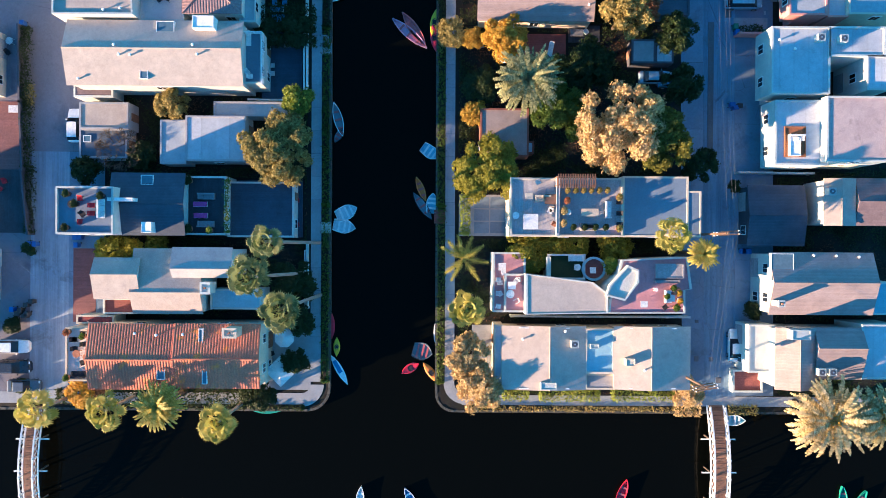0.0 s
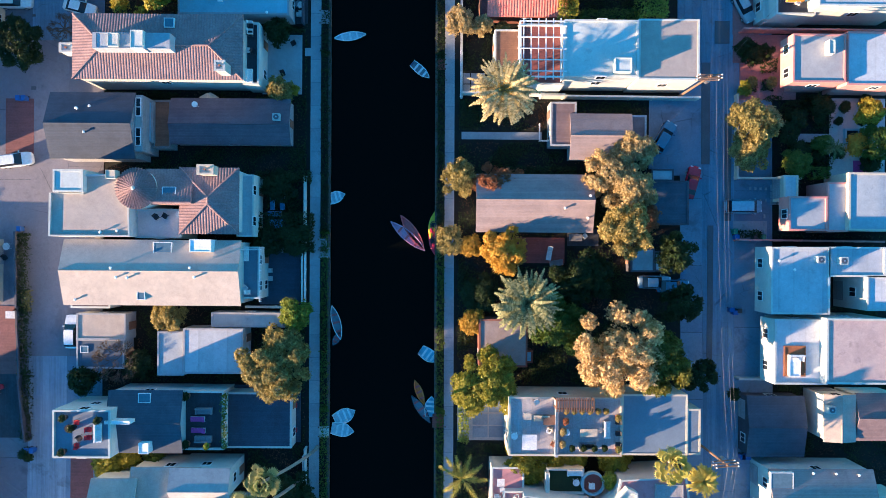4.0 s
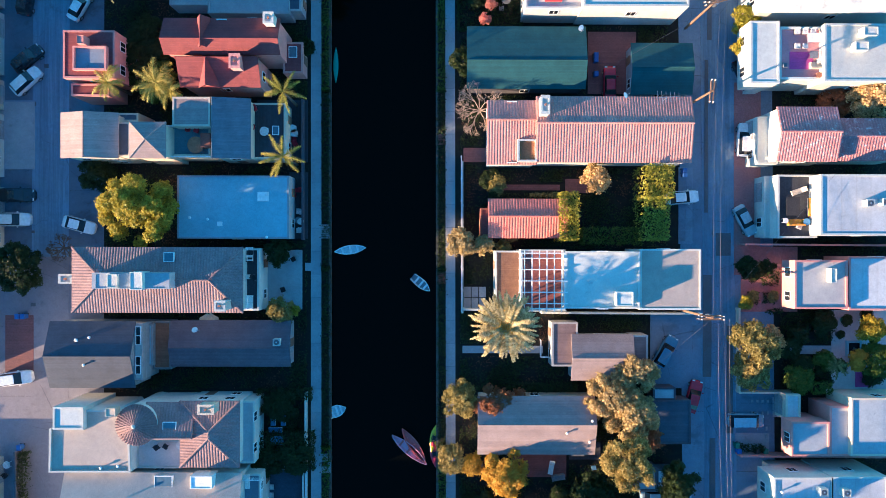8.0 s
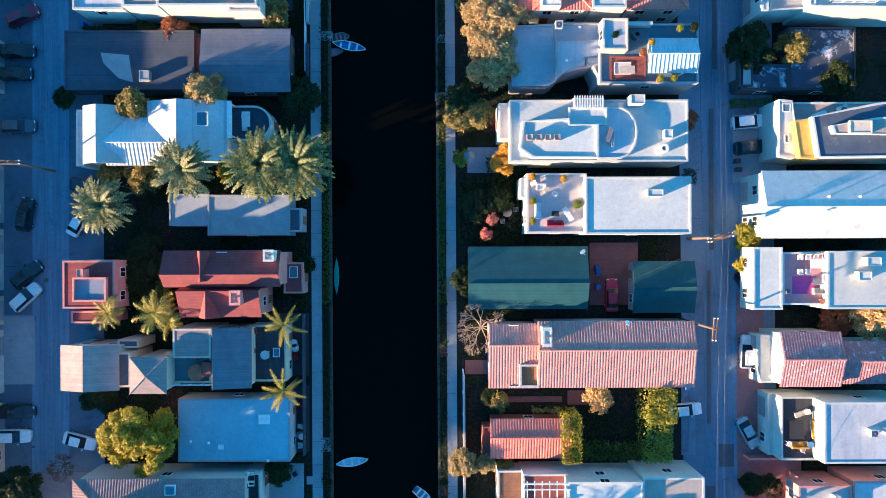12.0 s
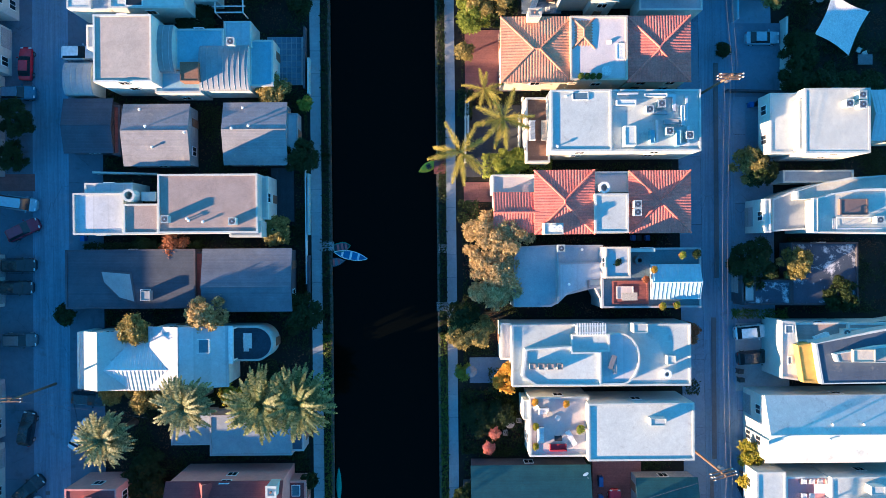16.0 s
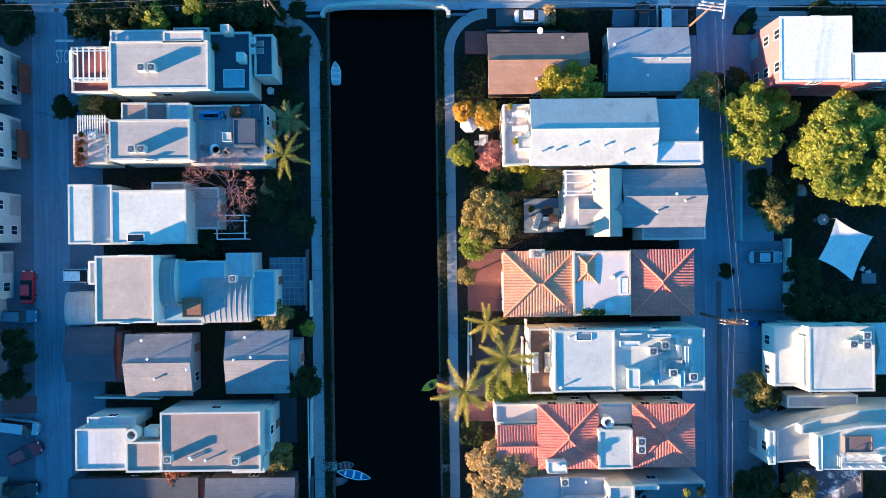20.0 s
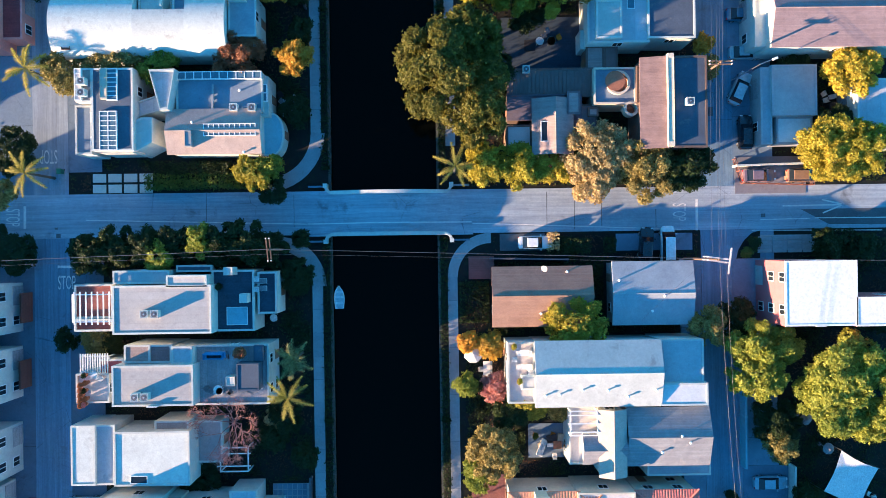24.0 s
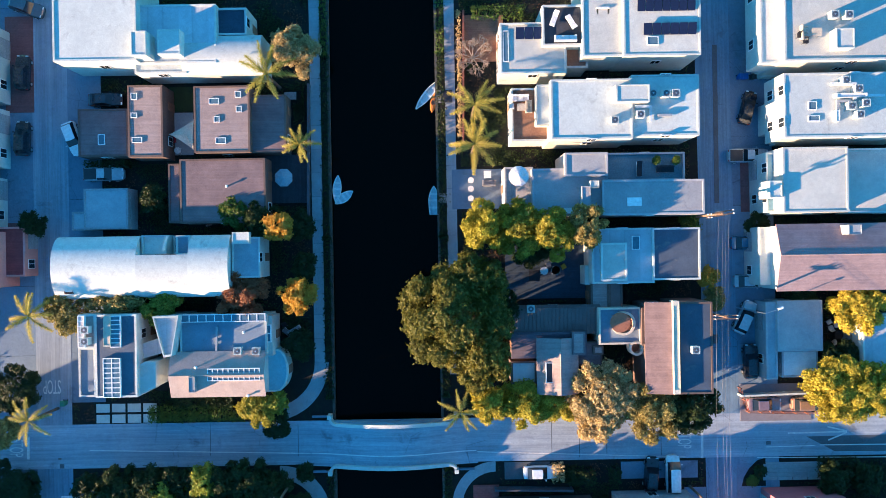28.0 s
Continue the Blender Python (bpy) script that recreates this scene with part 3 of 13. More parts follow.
def gable(h, x, y, w, d, z0, eave, rise, axis, wall, top, win="", rz=0.0, rp=0.5, oh=0.25):
    """A block with a ridge along axis; rp places the ridge across the block."""
    if axis == "y":
        gable(h, x, y, d, w, z0, eave, rise, "x", wall, top, "".join({"e": "s", "s": "w", "w": "n", "n": "e"}[k] for k in win), rz + 90, 1 - rp, oh)
        return
    X, Y = w / 2 - oh, d / 2 - oh
    ry = -d / 2 + rp * d
    sl0, sl1 = rise / (ry + d / 2), rise / (d / 2 - ry)
    e0, e1 = eave - 0.14 + oh * sl0, eave - 0.14 + oh * sl1
    sec = [(-Y, z0), (Y, z0), (Y, e1), (ry, eave + rise - 0.14), (-Y, e0)]
    body = Shape().add([(-X, p, q) for p, q in sec] + [(X, p, q) for p, q in sec], [(4, 3, 2, 1, 0), (5, 6, 7, 8, 9)] + [(i, (i + 1) % 5, 5 + (i + 1) % 5, 5 + i) for i in range(5)])
    part("wall", body, wall, h, "", (x, y, 0), rz)
    a0, a1, b0, b1 = (-w / 2, -d / 2, eave), (w / 2, -d / 2, eave), (-w / 2, d / 2, eave), (w / 2, d / 2, eave)
    r0, r1 = (-w / 2, ry, eave + rise), (w / 2, ry, eave + rise)
    cover(h, [(a0, a1, r0, r1), (b1, b0, r1, r0)], top, (x, y, 0), rz, [(r0, r1)])
    if win:
        openings(h, x, y, 2 * X, 2 * Y, z0, eave, win, rz)


def hip(h, x, y, w, d, z0, eave, rise, wall, top, win="", rz=0.0, oh=0.3):
    if d > w:
        hip(h, x, y, d, w, z0, eave, rise, wall, top, "".join({"e": "s", "s": "w", "w": "n", "n": "e"}[k] for k in win), rz + 90, oh)
        return
    X, Y, k = w / 2, d / 2, max(w / 2 - d / 2, 0.01)
    part("wall", Shape().box(-X + oh, -Y + oh, z0, X - oh, Y - oh, eave - 0.05), wall, h, "", (x, y, 0), rz)
    sw, se, ne, nw = (-X, -Y, eave), (X, -Y, eave), (X, Y, eave), (-X, Y, eave)
    r0, r1 = (-k, 0, eave + rise), (k, 0, eave + rise)
    cover(h, [(sw, se, r0, r1), (ne, nw, r1, r0), (se, ne, r1, r1), (nw, sw, r0, r0)], top, (x, y, 0), rz, [(r0, r1), (sw, r0), (nw, r0), (se, r1), (ne, r1)])
    if win:
        openings(h, x, y, w - 2 * oh, d - 2 * oh, z0, eave, win, rz)


def vault(h, x, y, w, d, z0, eave, rise, axis, wall, top, win="", rz=0.0, first=0):
    """A block under a barrel roof along axis; the first steps of the arch on the north side may be left out."""
    if axis == "y":
        vault(h, x, y, d, w, z0, eave, rise, "x", wall, top, "", rz + 90)
        return
    n = 40
    arc = [(d / 2 * math.cos(math.pi * i / n), eave + rise * math.sin(math.pi * i / n)) for i in range(first, n + 1)]
    inn = [(p * 0.97, q - 0.14) for p, q in arc]
    sec = [(-d / 2 * 0.97, z0), (inn[0][0], z0)] + inn
    m_ = len(sec)
    X = w / 2 - 0.06
    part("wall", Shape().add([(-X, p, q) for p, q in sec] + [(X, p, q) for p, q in sec], [tuple(range(m_ - 1, -1, -1)), tuple(range(m_, 2 * m_))] + [(i, (i + 1) % m_, m_ + (i + 1) % m_, m_ + i) for i in range(m_)]), wall, h, "", (x, y, 0), rz)
    sh = Shape()
    sm = Shape()
    for (p0, q0), (p1, q1) in zip(arc, arc[1:]):
        sh.slab([(-w / 2, p0, q0), (-w / 2, p1, q1), (w / 2, p1, q1), (w / 2, p0, q0)][::-1], 0.12)
        for j in range(int(w / 0.7)):
            s = -w / 2 + (j + 0.5) * w / int(w / 0.7)
            sm.add([(s - 0.04, p0, q0), (s + 0.04, p0, q0), (s + 0.04, p1, q1), (s - 0.04, p1, q1), (s, p0, q0 + 0.06), (s, p1, q1 + 0.06)], [(0, 4, 5, 3), (4, 1, 2, 5)])
    roof = part("roof", sh, top, h, "", (x, y, 0), rz)
    if top.startswith("metal"):
        tagged(part("seams", sm, top, roof), kind="stuff")


def bulk(h, name, x, y, w, d, z0, z1, material, rz=0.0, label=""):
    part(name, Shape().box(-w / 2, -d / 2, z0, w / 2, d / 2, z1).ring(footprint(w, d), footprint(w * 0.9, d * 0.9), z1, z1 + 0.08), material, h, label, (x, y, 0), rz)


def vent(h, x, y, z):
    v = part("vent", cached("vent", lambda: Shape().tube((0, 0, -0.05), (0, 0, 0.34), 0.1)), "steel", h, "", (x, y, z))
    part("cap", cached("vent_cap", lambda: Shape().disc(0, 0, 0.34, 0.2, 0.12, 10, 0.1)), "white_paint", v)


def chimney(h, x, y, w, d, z0, z1, material):
    c = part("chimney", Shape().box(-w / 2, -d / 2, z0, w / 2, d / 2, z1).ring(footprint(w + 0.16, d + 0.16), footprint(w * 0.7, d * 0.7), z1, z1 + 0.14), material, h, "", (x, y, 0))
    part("flue", cached("flue", lambda: Shape().tube((0, 0, 0), (0, 0, 0.4), 0.14)), "terracotta", c, "", (0, 0, z1 - 0.05))


def skylight(h, x, y, w, d, z, rz=0.0, pane="pane_sky"):
    s = part("skylight", Shape().ring(footprint(w, d), footprint(w - 0.16, d - 0.16), z - 0.35, z + 0.13), "white_paint", h, "", (x, y, 0), rz)
    part("pane", Shape().box(-w / 2 + 0.08, -d / 2 + 0.08, z, w / 2 - 0.08, d / 2 - 0.08, z + 0.09), pane, s)


def solar(h, x, y, w, d, z, rz=0.0):
    n = max(1, round(w / 1.05))
    for i in range(n):
        s = part("solar_panel", Shape().slab([(-w / n / 2 + 0.03, -d / 2, z + 0.15), (w / n / 2 - 0.03, -d / 2, z + 0.15), (w / n / 2 - 0.03, d / 2, z + 0.4), (-w / n / 2 + 0.03, d / 2, z + 0.4)], 0.06), "solar", h, "", (x - w / 2 + (i + 0.5) * w / n, y, 0), rz)
        part("bracket", Shape().box(-0.05, d / 2 - 0.3, z - 0.02, 0.05, d / 2 - 0.2, z + 0.33), "steel", s)


def railing(h, x0, y0, x1, y1, z, material="white_paint", high=1.0):
    a, b_ = Vector((x0, y0, 0)), Vector((x1, y1, 0))
    n = max(1, round((b_ - a).length / 1.5))
    ang = math.degrees(math.atan2(y1 - y0, x1 - x0))
    mid = (a + b_) / 2
    L = (b_ - a).length
    r = part("railing", Shape().box(-L / 2, -0.04, high - 0.06, L / 2, 0.04, high).box(-L / 2, -0.02, 0.12, L / 2, 0.02, 0.16).box(-L / 2, -0.015, high * 0.55, L / 2, 0.015, high * 0.55 + 0.03), material, h, "", (mid.x, mid.y, z), ang)
    for i in range(n + 1):
        part("post", cached("rail_post/%.2f" % high, lambda: Shape().box(-0.035, -0.035, 0, 0.035, 0.035, high - 0.06)), material, r, "", (-L / 2 + L * i / n, 0, 0))


def pergola(h, x, y, w, d, z0, z1, n, axis, material="white_paint"):
    """Beams on four posts."""
    pg = part("pergola", Shape().box(-w / 2, -d / 2, z1 - 0.2, w / 2, -d / 2 + 0.14, z1).box(-w / 2, d / 2 - 0.14, z1 - 0.2, w / 2, d / 2, z1).box(-w / 2, -d / 2 + 0.14, z1 - 0.2, -w / 2 + 0.14, d / 2 - 0.14, z1).box(w / 2 - 0.14, -d / 2 + 0.14, z1 - 0.2, w / 2, d / 2 - 0.14, z1), material, h, "", (x, y, 0))
    for px, py in footprint(w - 0.14, d - 0.14):
        part("post", Shape().box(-0.07, -0.07, z0, 0.07, 0.07, z1 - 0.2), material, pg, "", (px, py, 0))
    for i in range(n):
        if axis == "x":
            part("beam", Shape().box(-w / 2 - 0.3, -0.06, z1, w / 2 + 0.3, 0.06, z1 + 0.16), material, pg, "", (0, -d / 2 + (i + 0.5) * d / n, 0))
        else:
            part("beam", Shape().box(-0.06, -d / 2 - 0.3, z1, 0.06, d / 2 + 0.3, z1 + 0.16), material, pg, "", (-w / 2 + (i + 0.5) * w / n, 0, 0))


def turret(h, x, y, r, z0, eave, rise, wall, top):
    """A round tower under a cone of tile rows."""
    n = 28
    ring = [(r * math.cos(2 * math.pi * i / n), r * math.sin(2 * math.pi * i / n)) for i in range(n)]
    part("wall", Shape().prism([(a * 0.94, b_ * 0.94) for a, b_ in ring], z0, eave), wall, h, "", (x, y, 0))
    roof = part("roof", Shape().prism(ring, eave - 0.05, eave + rise, [(a * 0.08, b_ * 0.08) for a, b_ in ring]), top, h, "", (x, y, 0))
    rb = Shape()
    for j in range(4):
        k0, k1 = 1 - 0.23 * j, 0.8 - 0.23 * j
        m_ = 44 - 9 * j
        for i in range(m_):
            c, e = math.cos(2 * math.pi * i / m_), math.sin(2 * math.pi * i / m_)
            rb.tube((r * k0 * c, r * k0 * e, eave + rise * (1 - k0) + 0.07), (r * k1 * c, r * k1 * e, eave + rise * (1 - k1) + 0.03), 0.1, 0.06, 5)
    tagged(part("roof_tiles", rb, top, roof), kind="stuff")
    part("finial", Shape().disc(0, 0, eave + rise - 0.05, 0.3, 0.25, 12, 0.1), "stucco_white", h, "", (x, y, 0))


def glazing(h, x, y, w, d, z, nx, ny, pane="pane_sky"):
    """A flat strip of panes between white glazing bars."""
    g_ = part("glazing_frame", Shape().ring(footprint(w, d), footprint(w - 0.2, d - 0.2), z - 0.3, z + 0.14), "white_paint", h, "", (x, y, 0))
    px, py = w / nx, d / ny
    me = Shape().box(-px / 2 + 0.06, -py / 2 + 0.06, z, px / 2 - 0.06, py / 2 - 0.06, z + 0.08).mesh("pane")
    for i in range(nx):
        for j in range(ny):
            part("pane", me, pane, g_, "", (-w / 2 + (i + 0.5) * px, -d / 2 + (j + 0.5) * py, 0))
    for i in range(1, nx):
        part("glazing_bar", Shape().cbox(0, 0, z - 0.02, 0.11, d - 0.2, 0.14), "white_paint", g_, "", (-w / 2 + i * px, 0, 0))
    for j in range(1, ny):
        part("glazing_bar", Shape().cbox(0, 0, z - 0.02, w - 0.2, 0.11, 0.137), "white_paint", g_, "", (0, -d / 2 + j * py, 0))


def many_sided(h, pts, z, par, wall, top):
    """A flat-roofed block on a plan with slanting sides."""
    cx, cy = sum(p[0] for p in pts) / len(pts), sum(p[1] for p in pts) / len(pts)
    inner = []
    for a, b_ in pts:
        L = math.hypot(a - cx, b_ - cy)
        inner.append((cx + (a - cx) * (1 - 0.3 / L), cy + (b_ - cy) * (1 - 0.3 / L)))
    part("wall", Shape().prism(pts, 0, z), wall, h)
    part("parapet", Shape().ring(pts, inner, z, z + max(par, 0.06)), wall, h)
    part("roof", Shape().prism(inner, z, z + 0.03), top, h)


def drum(h, x, y, r, z0, z1, material, floor):
    """A round curb with a floor inside it."""
    n = 28
    ring = lambda q: [(q * math.cos(2 * math.pi * i / n), q * math.sin(2 * math.pi * i / n)) for i in range(n)]
    c = part("curb", Shape().ring(ring(r), ring(r - 0.3), z0 - 0.1, z1), material, h, "", (x, y, 0))
    part("round_floor", Shape().prism(ring(r - 0.3), z0 - 0.1, z0 + 0.08), floor, c)


def duct(h, points, w, z, material="metal_white"):
    """A run of roof duct with square bends on small feet."""
    d_ = None
    for (x0, y0), (x1, y1) in zip(points, points[1:]):
        L = math.hypot(x1 - x0, y1 - y0) + w
        ob = part("duct", Shape().box(-L / 2, -w / 2, 0.12, L / 2, w / 2, 0.12 + w), material, h if d_ is None else d_, "", ((x0 + x1) / 2, (y0 + y1) / 2, z) if d_ is None else ((x0 + x1) / 2 - d_.location.x, (y0 + y1) / 2 - d_.location.y, 0.003), math.degrees(math.atan2(y1 - y0, x1 - x0)))
        if d_ is None:
            d_ = ob
            turn = d_.rotation_euler.z
            d_.rotation_euler.z = 0
            d_.data.transform(Matrix.Rotation(turn, 4, "Z"))
    part("foot", Shape().box(-0.15, -0.15, -0.02, 0.15, 0.15, 0.13), "steel", d_)


# ---- plants ----
def leaves_mesh(name, centres, outward, size, rng):
    """Many small leaf blades round the given places, as one mesh."""
    n = len(centres)
    nrm = outward + rng.normal(0, 0.75, (n, 3))
    nrm /= np.linalg.norm(nrm, axis=1)[:, None] + 1e-9
    t1 = np.cross(nrm, rng.normal(0, 1, (n, 3)))
    t1 /= np.linalg.norm(t1, axis=1)[:, None] + 1e-9
    t2 = np.cross(nrm, t1)
    k = size * rng.uniform(0.6, 1.35, n)[:, None]
    a, b_ = t1 * k, t2 * k * 0.55
    v = np.stack([centres - a + b_, centres + a, centres - a * 0.7 - b_], 1).reshape(-1, 3)
    me = bpy.data.meshes.new(name)
    me.from_pydata(v.tolist(), [], np.arange(3 * n).reshape(-1, 3).tolist())
    me.materials.append(None)
    return me


def crown_mesh(r, tall, seed):
    """A crown of rounded lobes, each set with small leaves in tufts, with gaps between; centred on its middle."""
    rng = np.random.default_rng(seed)
    k = int(7 + 4.5 * r)
    d = rng.normal(0, 1, (k, 3))
    d[:, 2] = np.abs(d[:, 2]) * 0.9 - 0.3
    d /= np.linalg.norm(d, axis=1)[:, None]
    half = np.array([r, r, tall / 2])
    lr = rng.uniform(0.24, 0.42, k) * (0.35 + 0.72 * r ** 0.8)
    lc = d * (half - lr[:, None] * 0.9).clip(0.1) * rng.uniform(0.5, 1.0, (k, 1)) ** 0.5
    lc = np.vstack([lc, [[0, 0, tall * 0.1]]])
    lr = np.append(lr, 0.5 * min(r, tall / 2) + 0.1)
    n = int(340 + 430 * r ** 1.75)
    pick = rng.choice(k + 1, n, p=lr ** 2 / (lr ** 2).sum())
    u = rng.normal(0, 1, (n, 3))
    u[:, 2] += 0.45
    u /= np.linalg.norm(u, axis=1)[:, None]
    wob = 1 + 0.13 * np.sin(u[:, 0] * 9 + pick) * np.sin(u[:, 1] * 8 + 2 * pick) + 0.1 * np.sin(u[:, 2] * 11 + pick)
    pos = lc[pick] + u * (lr[pick] * wob * rng.uniform(0.72, 1.04, n))[:, None]
    deep = np.full(n, False)
    for j in range(k + 1):
        deep |= (np.linalg.norm(pos - lc[j], axis=1) < lr[j] * 0.62) & (pick != j)
    hole = np.sin(pos[:, 0] * 3.1 + seed) * np.sin(pos[:, 1] * 2.9 + 2 * seed) * np.sin(pos[:, 2] * 3.3) > 0.24
    keep = ~deep & (~hole | (rng.random(n) < 0.12))
    pos, u = pos[keep], u[keep]
    m_ = 4
    tuft = (pos[:, None, :] + rng.normal(0, 0.10, (len(pos), m_, 3))).reshape(-1, 3)
    return leaves_mesh("crown", tuft, np.repeat(u, m_, 0), 0.145 + 0.006 * r, rng)


SEED = [0]


def leafy(x, y, r, h, material, label, bark="bark", name="tree", wide=1.0):
    """A broad tree: tapered trunk, limbs, crown of leaf clumps with its top at h."""
    SEED[0] += 1
    sd = SEED[0]
    rng = random.Random(sd)
    size = min((1.2, 2.0, 3.0, 4.2, 5.8, 7.5), key=lambda k: abs(k - r))
    tall = min(h * 0.85, 1.7 * r + 0.6)
    big = cached("crown/%.1f/%d" % (size, sd % 3), lambda: crown_mesh(size, 1.7 * size + 0.6, int(size * 10) + sd % 3))
    tr = thing(name, x, y, 0, label, name, rng.uniform(0, 360) if wide == 1 else 0)
    mid = h - tall / 2
    tw = 0.09 + 0.045 * r
    trunk = part("trunk", Shape().tube((0, 0, -0.1), (0, 0, mid * 0.75), tw, tw * 0.7), bark, tr)
    for i in range(2 if r > 3.2 else 1):
        a = math.pi * (i + rng.random() * 0.6)
        part("limb", Shape().tube((0, 0, mid * (0.55 + 0.04 * i)), (r * 0.55 * math.cos(a), r * 0.55 * math.sin(a), mid + tall * rng.uniform(-0.1, 0.25)), tw * 0.55, tw * 0.15, 6), bark, trunk)
    part("crown", big, material, tr, "", (0, 0, mid), 0, (r / size * wide, r / size, tall / (1.7 * size + 0.6)))


def bush(x, y, r, h, material, label="low leafy garden bush beside the house"):
    SEED[0] += 1
    size = min((0.7, 1.2, 2.0), key=lambda k: abs(k - r))
    b_ = thing("bush", x, y, 0, label, "bush", SEED[0] * 77 % 360)
    part("stem", cached("stem", lambda: Shape().tube((0, 0, -0.05), (0, 0, 0.5), 0.06, 0.04, 6)), "bark", b_)
    part("foliage", cached("crown/b%.1f/%d" % (size, SEED[0] % 3), lambda: crown_mesh(size, 1.7 * size + 0.6, int(size * 31) + SEED[0] % 3)), material, b_, "", (0, 0, h * 0.5), 0, (r / size, r / size, h / (1.7 * size + 0.6)))


def hedge(x0, y0, x1, y1, h, material, label="dense clipped hedge beside the path", name="hedge", stuff=False, z=0.0, dens=1.0):
    """Leaves over a box-shaped hedge with an uneven face, on short stems."""
    SEED[0] += 1
    rng = np.random.default_rng(SEED[0])
    w, d = abs(x1 - x0), abs(y1 - y0)
    n = int(min(16000, (w * d + (w + d) * h * 0.8) * 46 * dens))
    p = rng.uniform(-0.5, 0.5, (n, 3)) * np.array([w, d, h])
    top = rng.random(n) < 0.62
    lump = 0.16 * np.sin(p[:, 0] * 2.1 + SEED[0]) * np.cos(p[:, 1] * 1.7) + 0.14 * np.sin(p[:, 0] * 0.8 + p[:, 1] * 1.1)
    p[top, 2] = (h / 2 - rng.uniform(0, 0.3, top.sum()) + lump[top] * min(1, h))
    out = np.zeros((n, 3))
    out[:, 2] = 1.0
    sx = ~top & (rng.random(n) < 0.5)
    p[sx, 0] = np.sign(p[sx, 0]) * (w / 2 - rng.uniform(0, 0.2, sx.sum()))
    sy = ~top & ~sx
    p[sy, 1] = np.sign(p[sy, 1]) * (d / 2 - rng.uniform(0, 0.2, sy.sum()))
    out[sx, 0], out[sy, 1] = np.sign(p[sx, 0]), np.sign(p[sy, 1])
    p[:, :2] += rng.normal(0, 0.1, (n, 2))
    p[:, 2] += h / 2
    hd = thing(name, (x0 + x1) / 2, (y0 + y1) / 2, z, label, name)
    if stuff:
        tagged(hd, kind="stuff")
    st = Shape()
    k = max(2, int(max(w, d) / 1.2))
    for i in range(k):
        q = (i + 0.5) / k - 0.5
        px, py = (q * w, 0) if w > d else (0, q * d)
        st.tube((px, py, -0.05), (px, py, h * 0.7), 0.05, 0.03, 5)
    tagged(part("stem", st, "bark", hd), kind="stuff")
    part("foliage", leaves_mesh("foliage", p, out, 0.15, rng), material, hd)


def frond(sh, base, az, lift, length, droop, wide, steps, rng, curl=0.0, slim=0.42):
    """One feather leaf: a bending rib with leaflets down both sides."""
    p = Vector(base)
    pitch = lift
    seg = length / steps
    side = Vector((-math.sin(az), math.cos(az), 0))
    for i in range(steps):
        f = Vector((math.cos(az) * math.cos(pitch), math.sin(az) * math.cos(pitch), math.sin(pitch)))
        q = p + f * seg
        k = (i + 0.5) / steps
        lw = wide * min(1, 2.6 * (k + 0.1)) * (1 - 0.97 * k) ** (0.8 if curl == 0 else 0.45)
        up = f.cross(side)
        if up.z < 0:
            up = -up
        sh.add([p - side * 0.012, p + side * 0.012, q + side * 0.01, q - side * 0.01], [(0, 1, 2, 3)])
        for sgn in (-1, 1):
            for j in (0.2, 0.7):
                o = p + f * (seg * j)
                r_ = lw * rng.uniform(0.7, 1.15)
                tip = o + side * (sgn * r_) + f * (r_ * rng.uniform(0.7, 1.5)) + up * (r_ * (0.25 - curl * rng.uniform(0.4, 2.2)))
                sh.add([o, o + f * (seg * slim), tip], [(0, 1, 2)])
        p = q
        az += rng.uniform(-0.03, 0.03)
        pitch -= droop / steps * (0.6 + 1.1 * k)


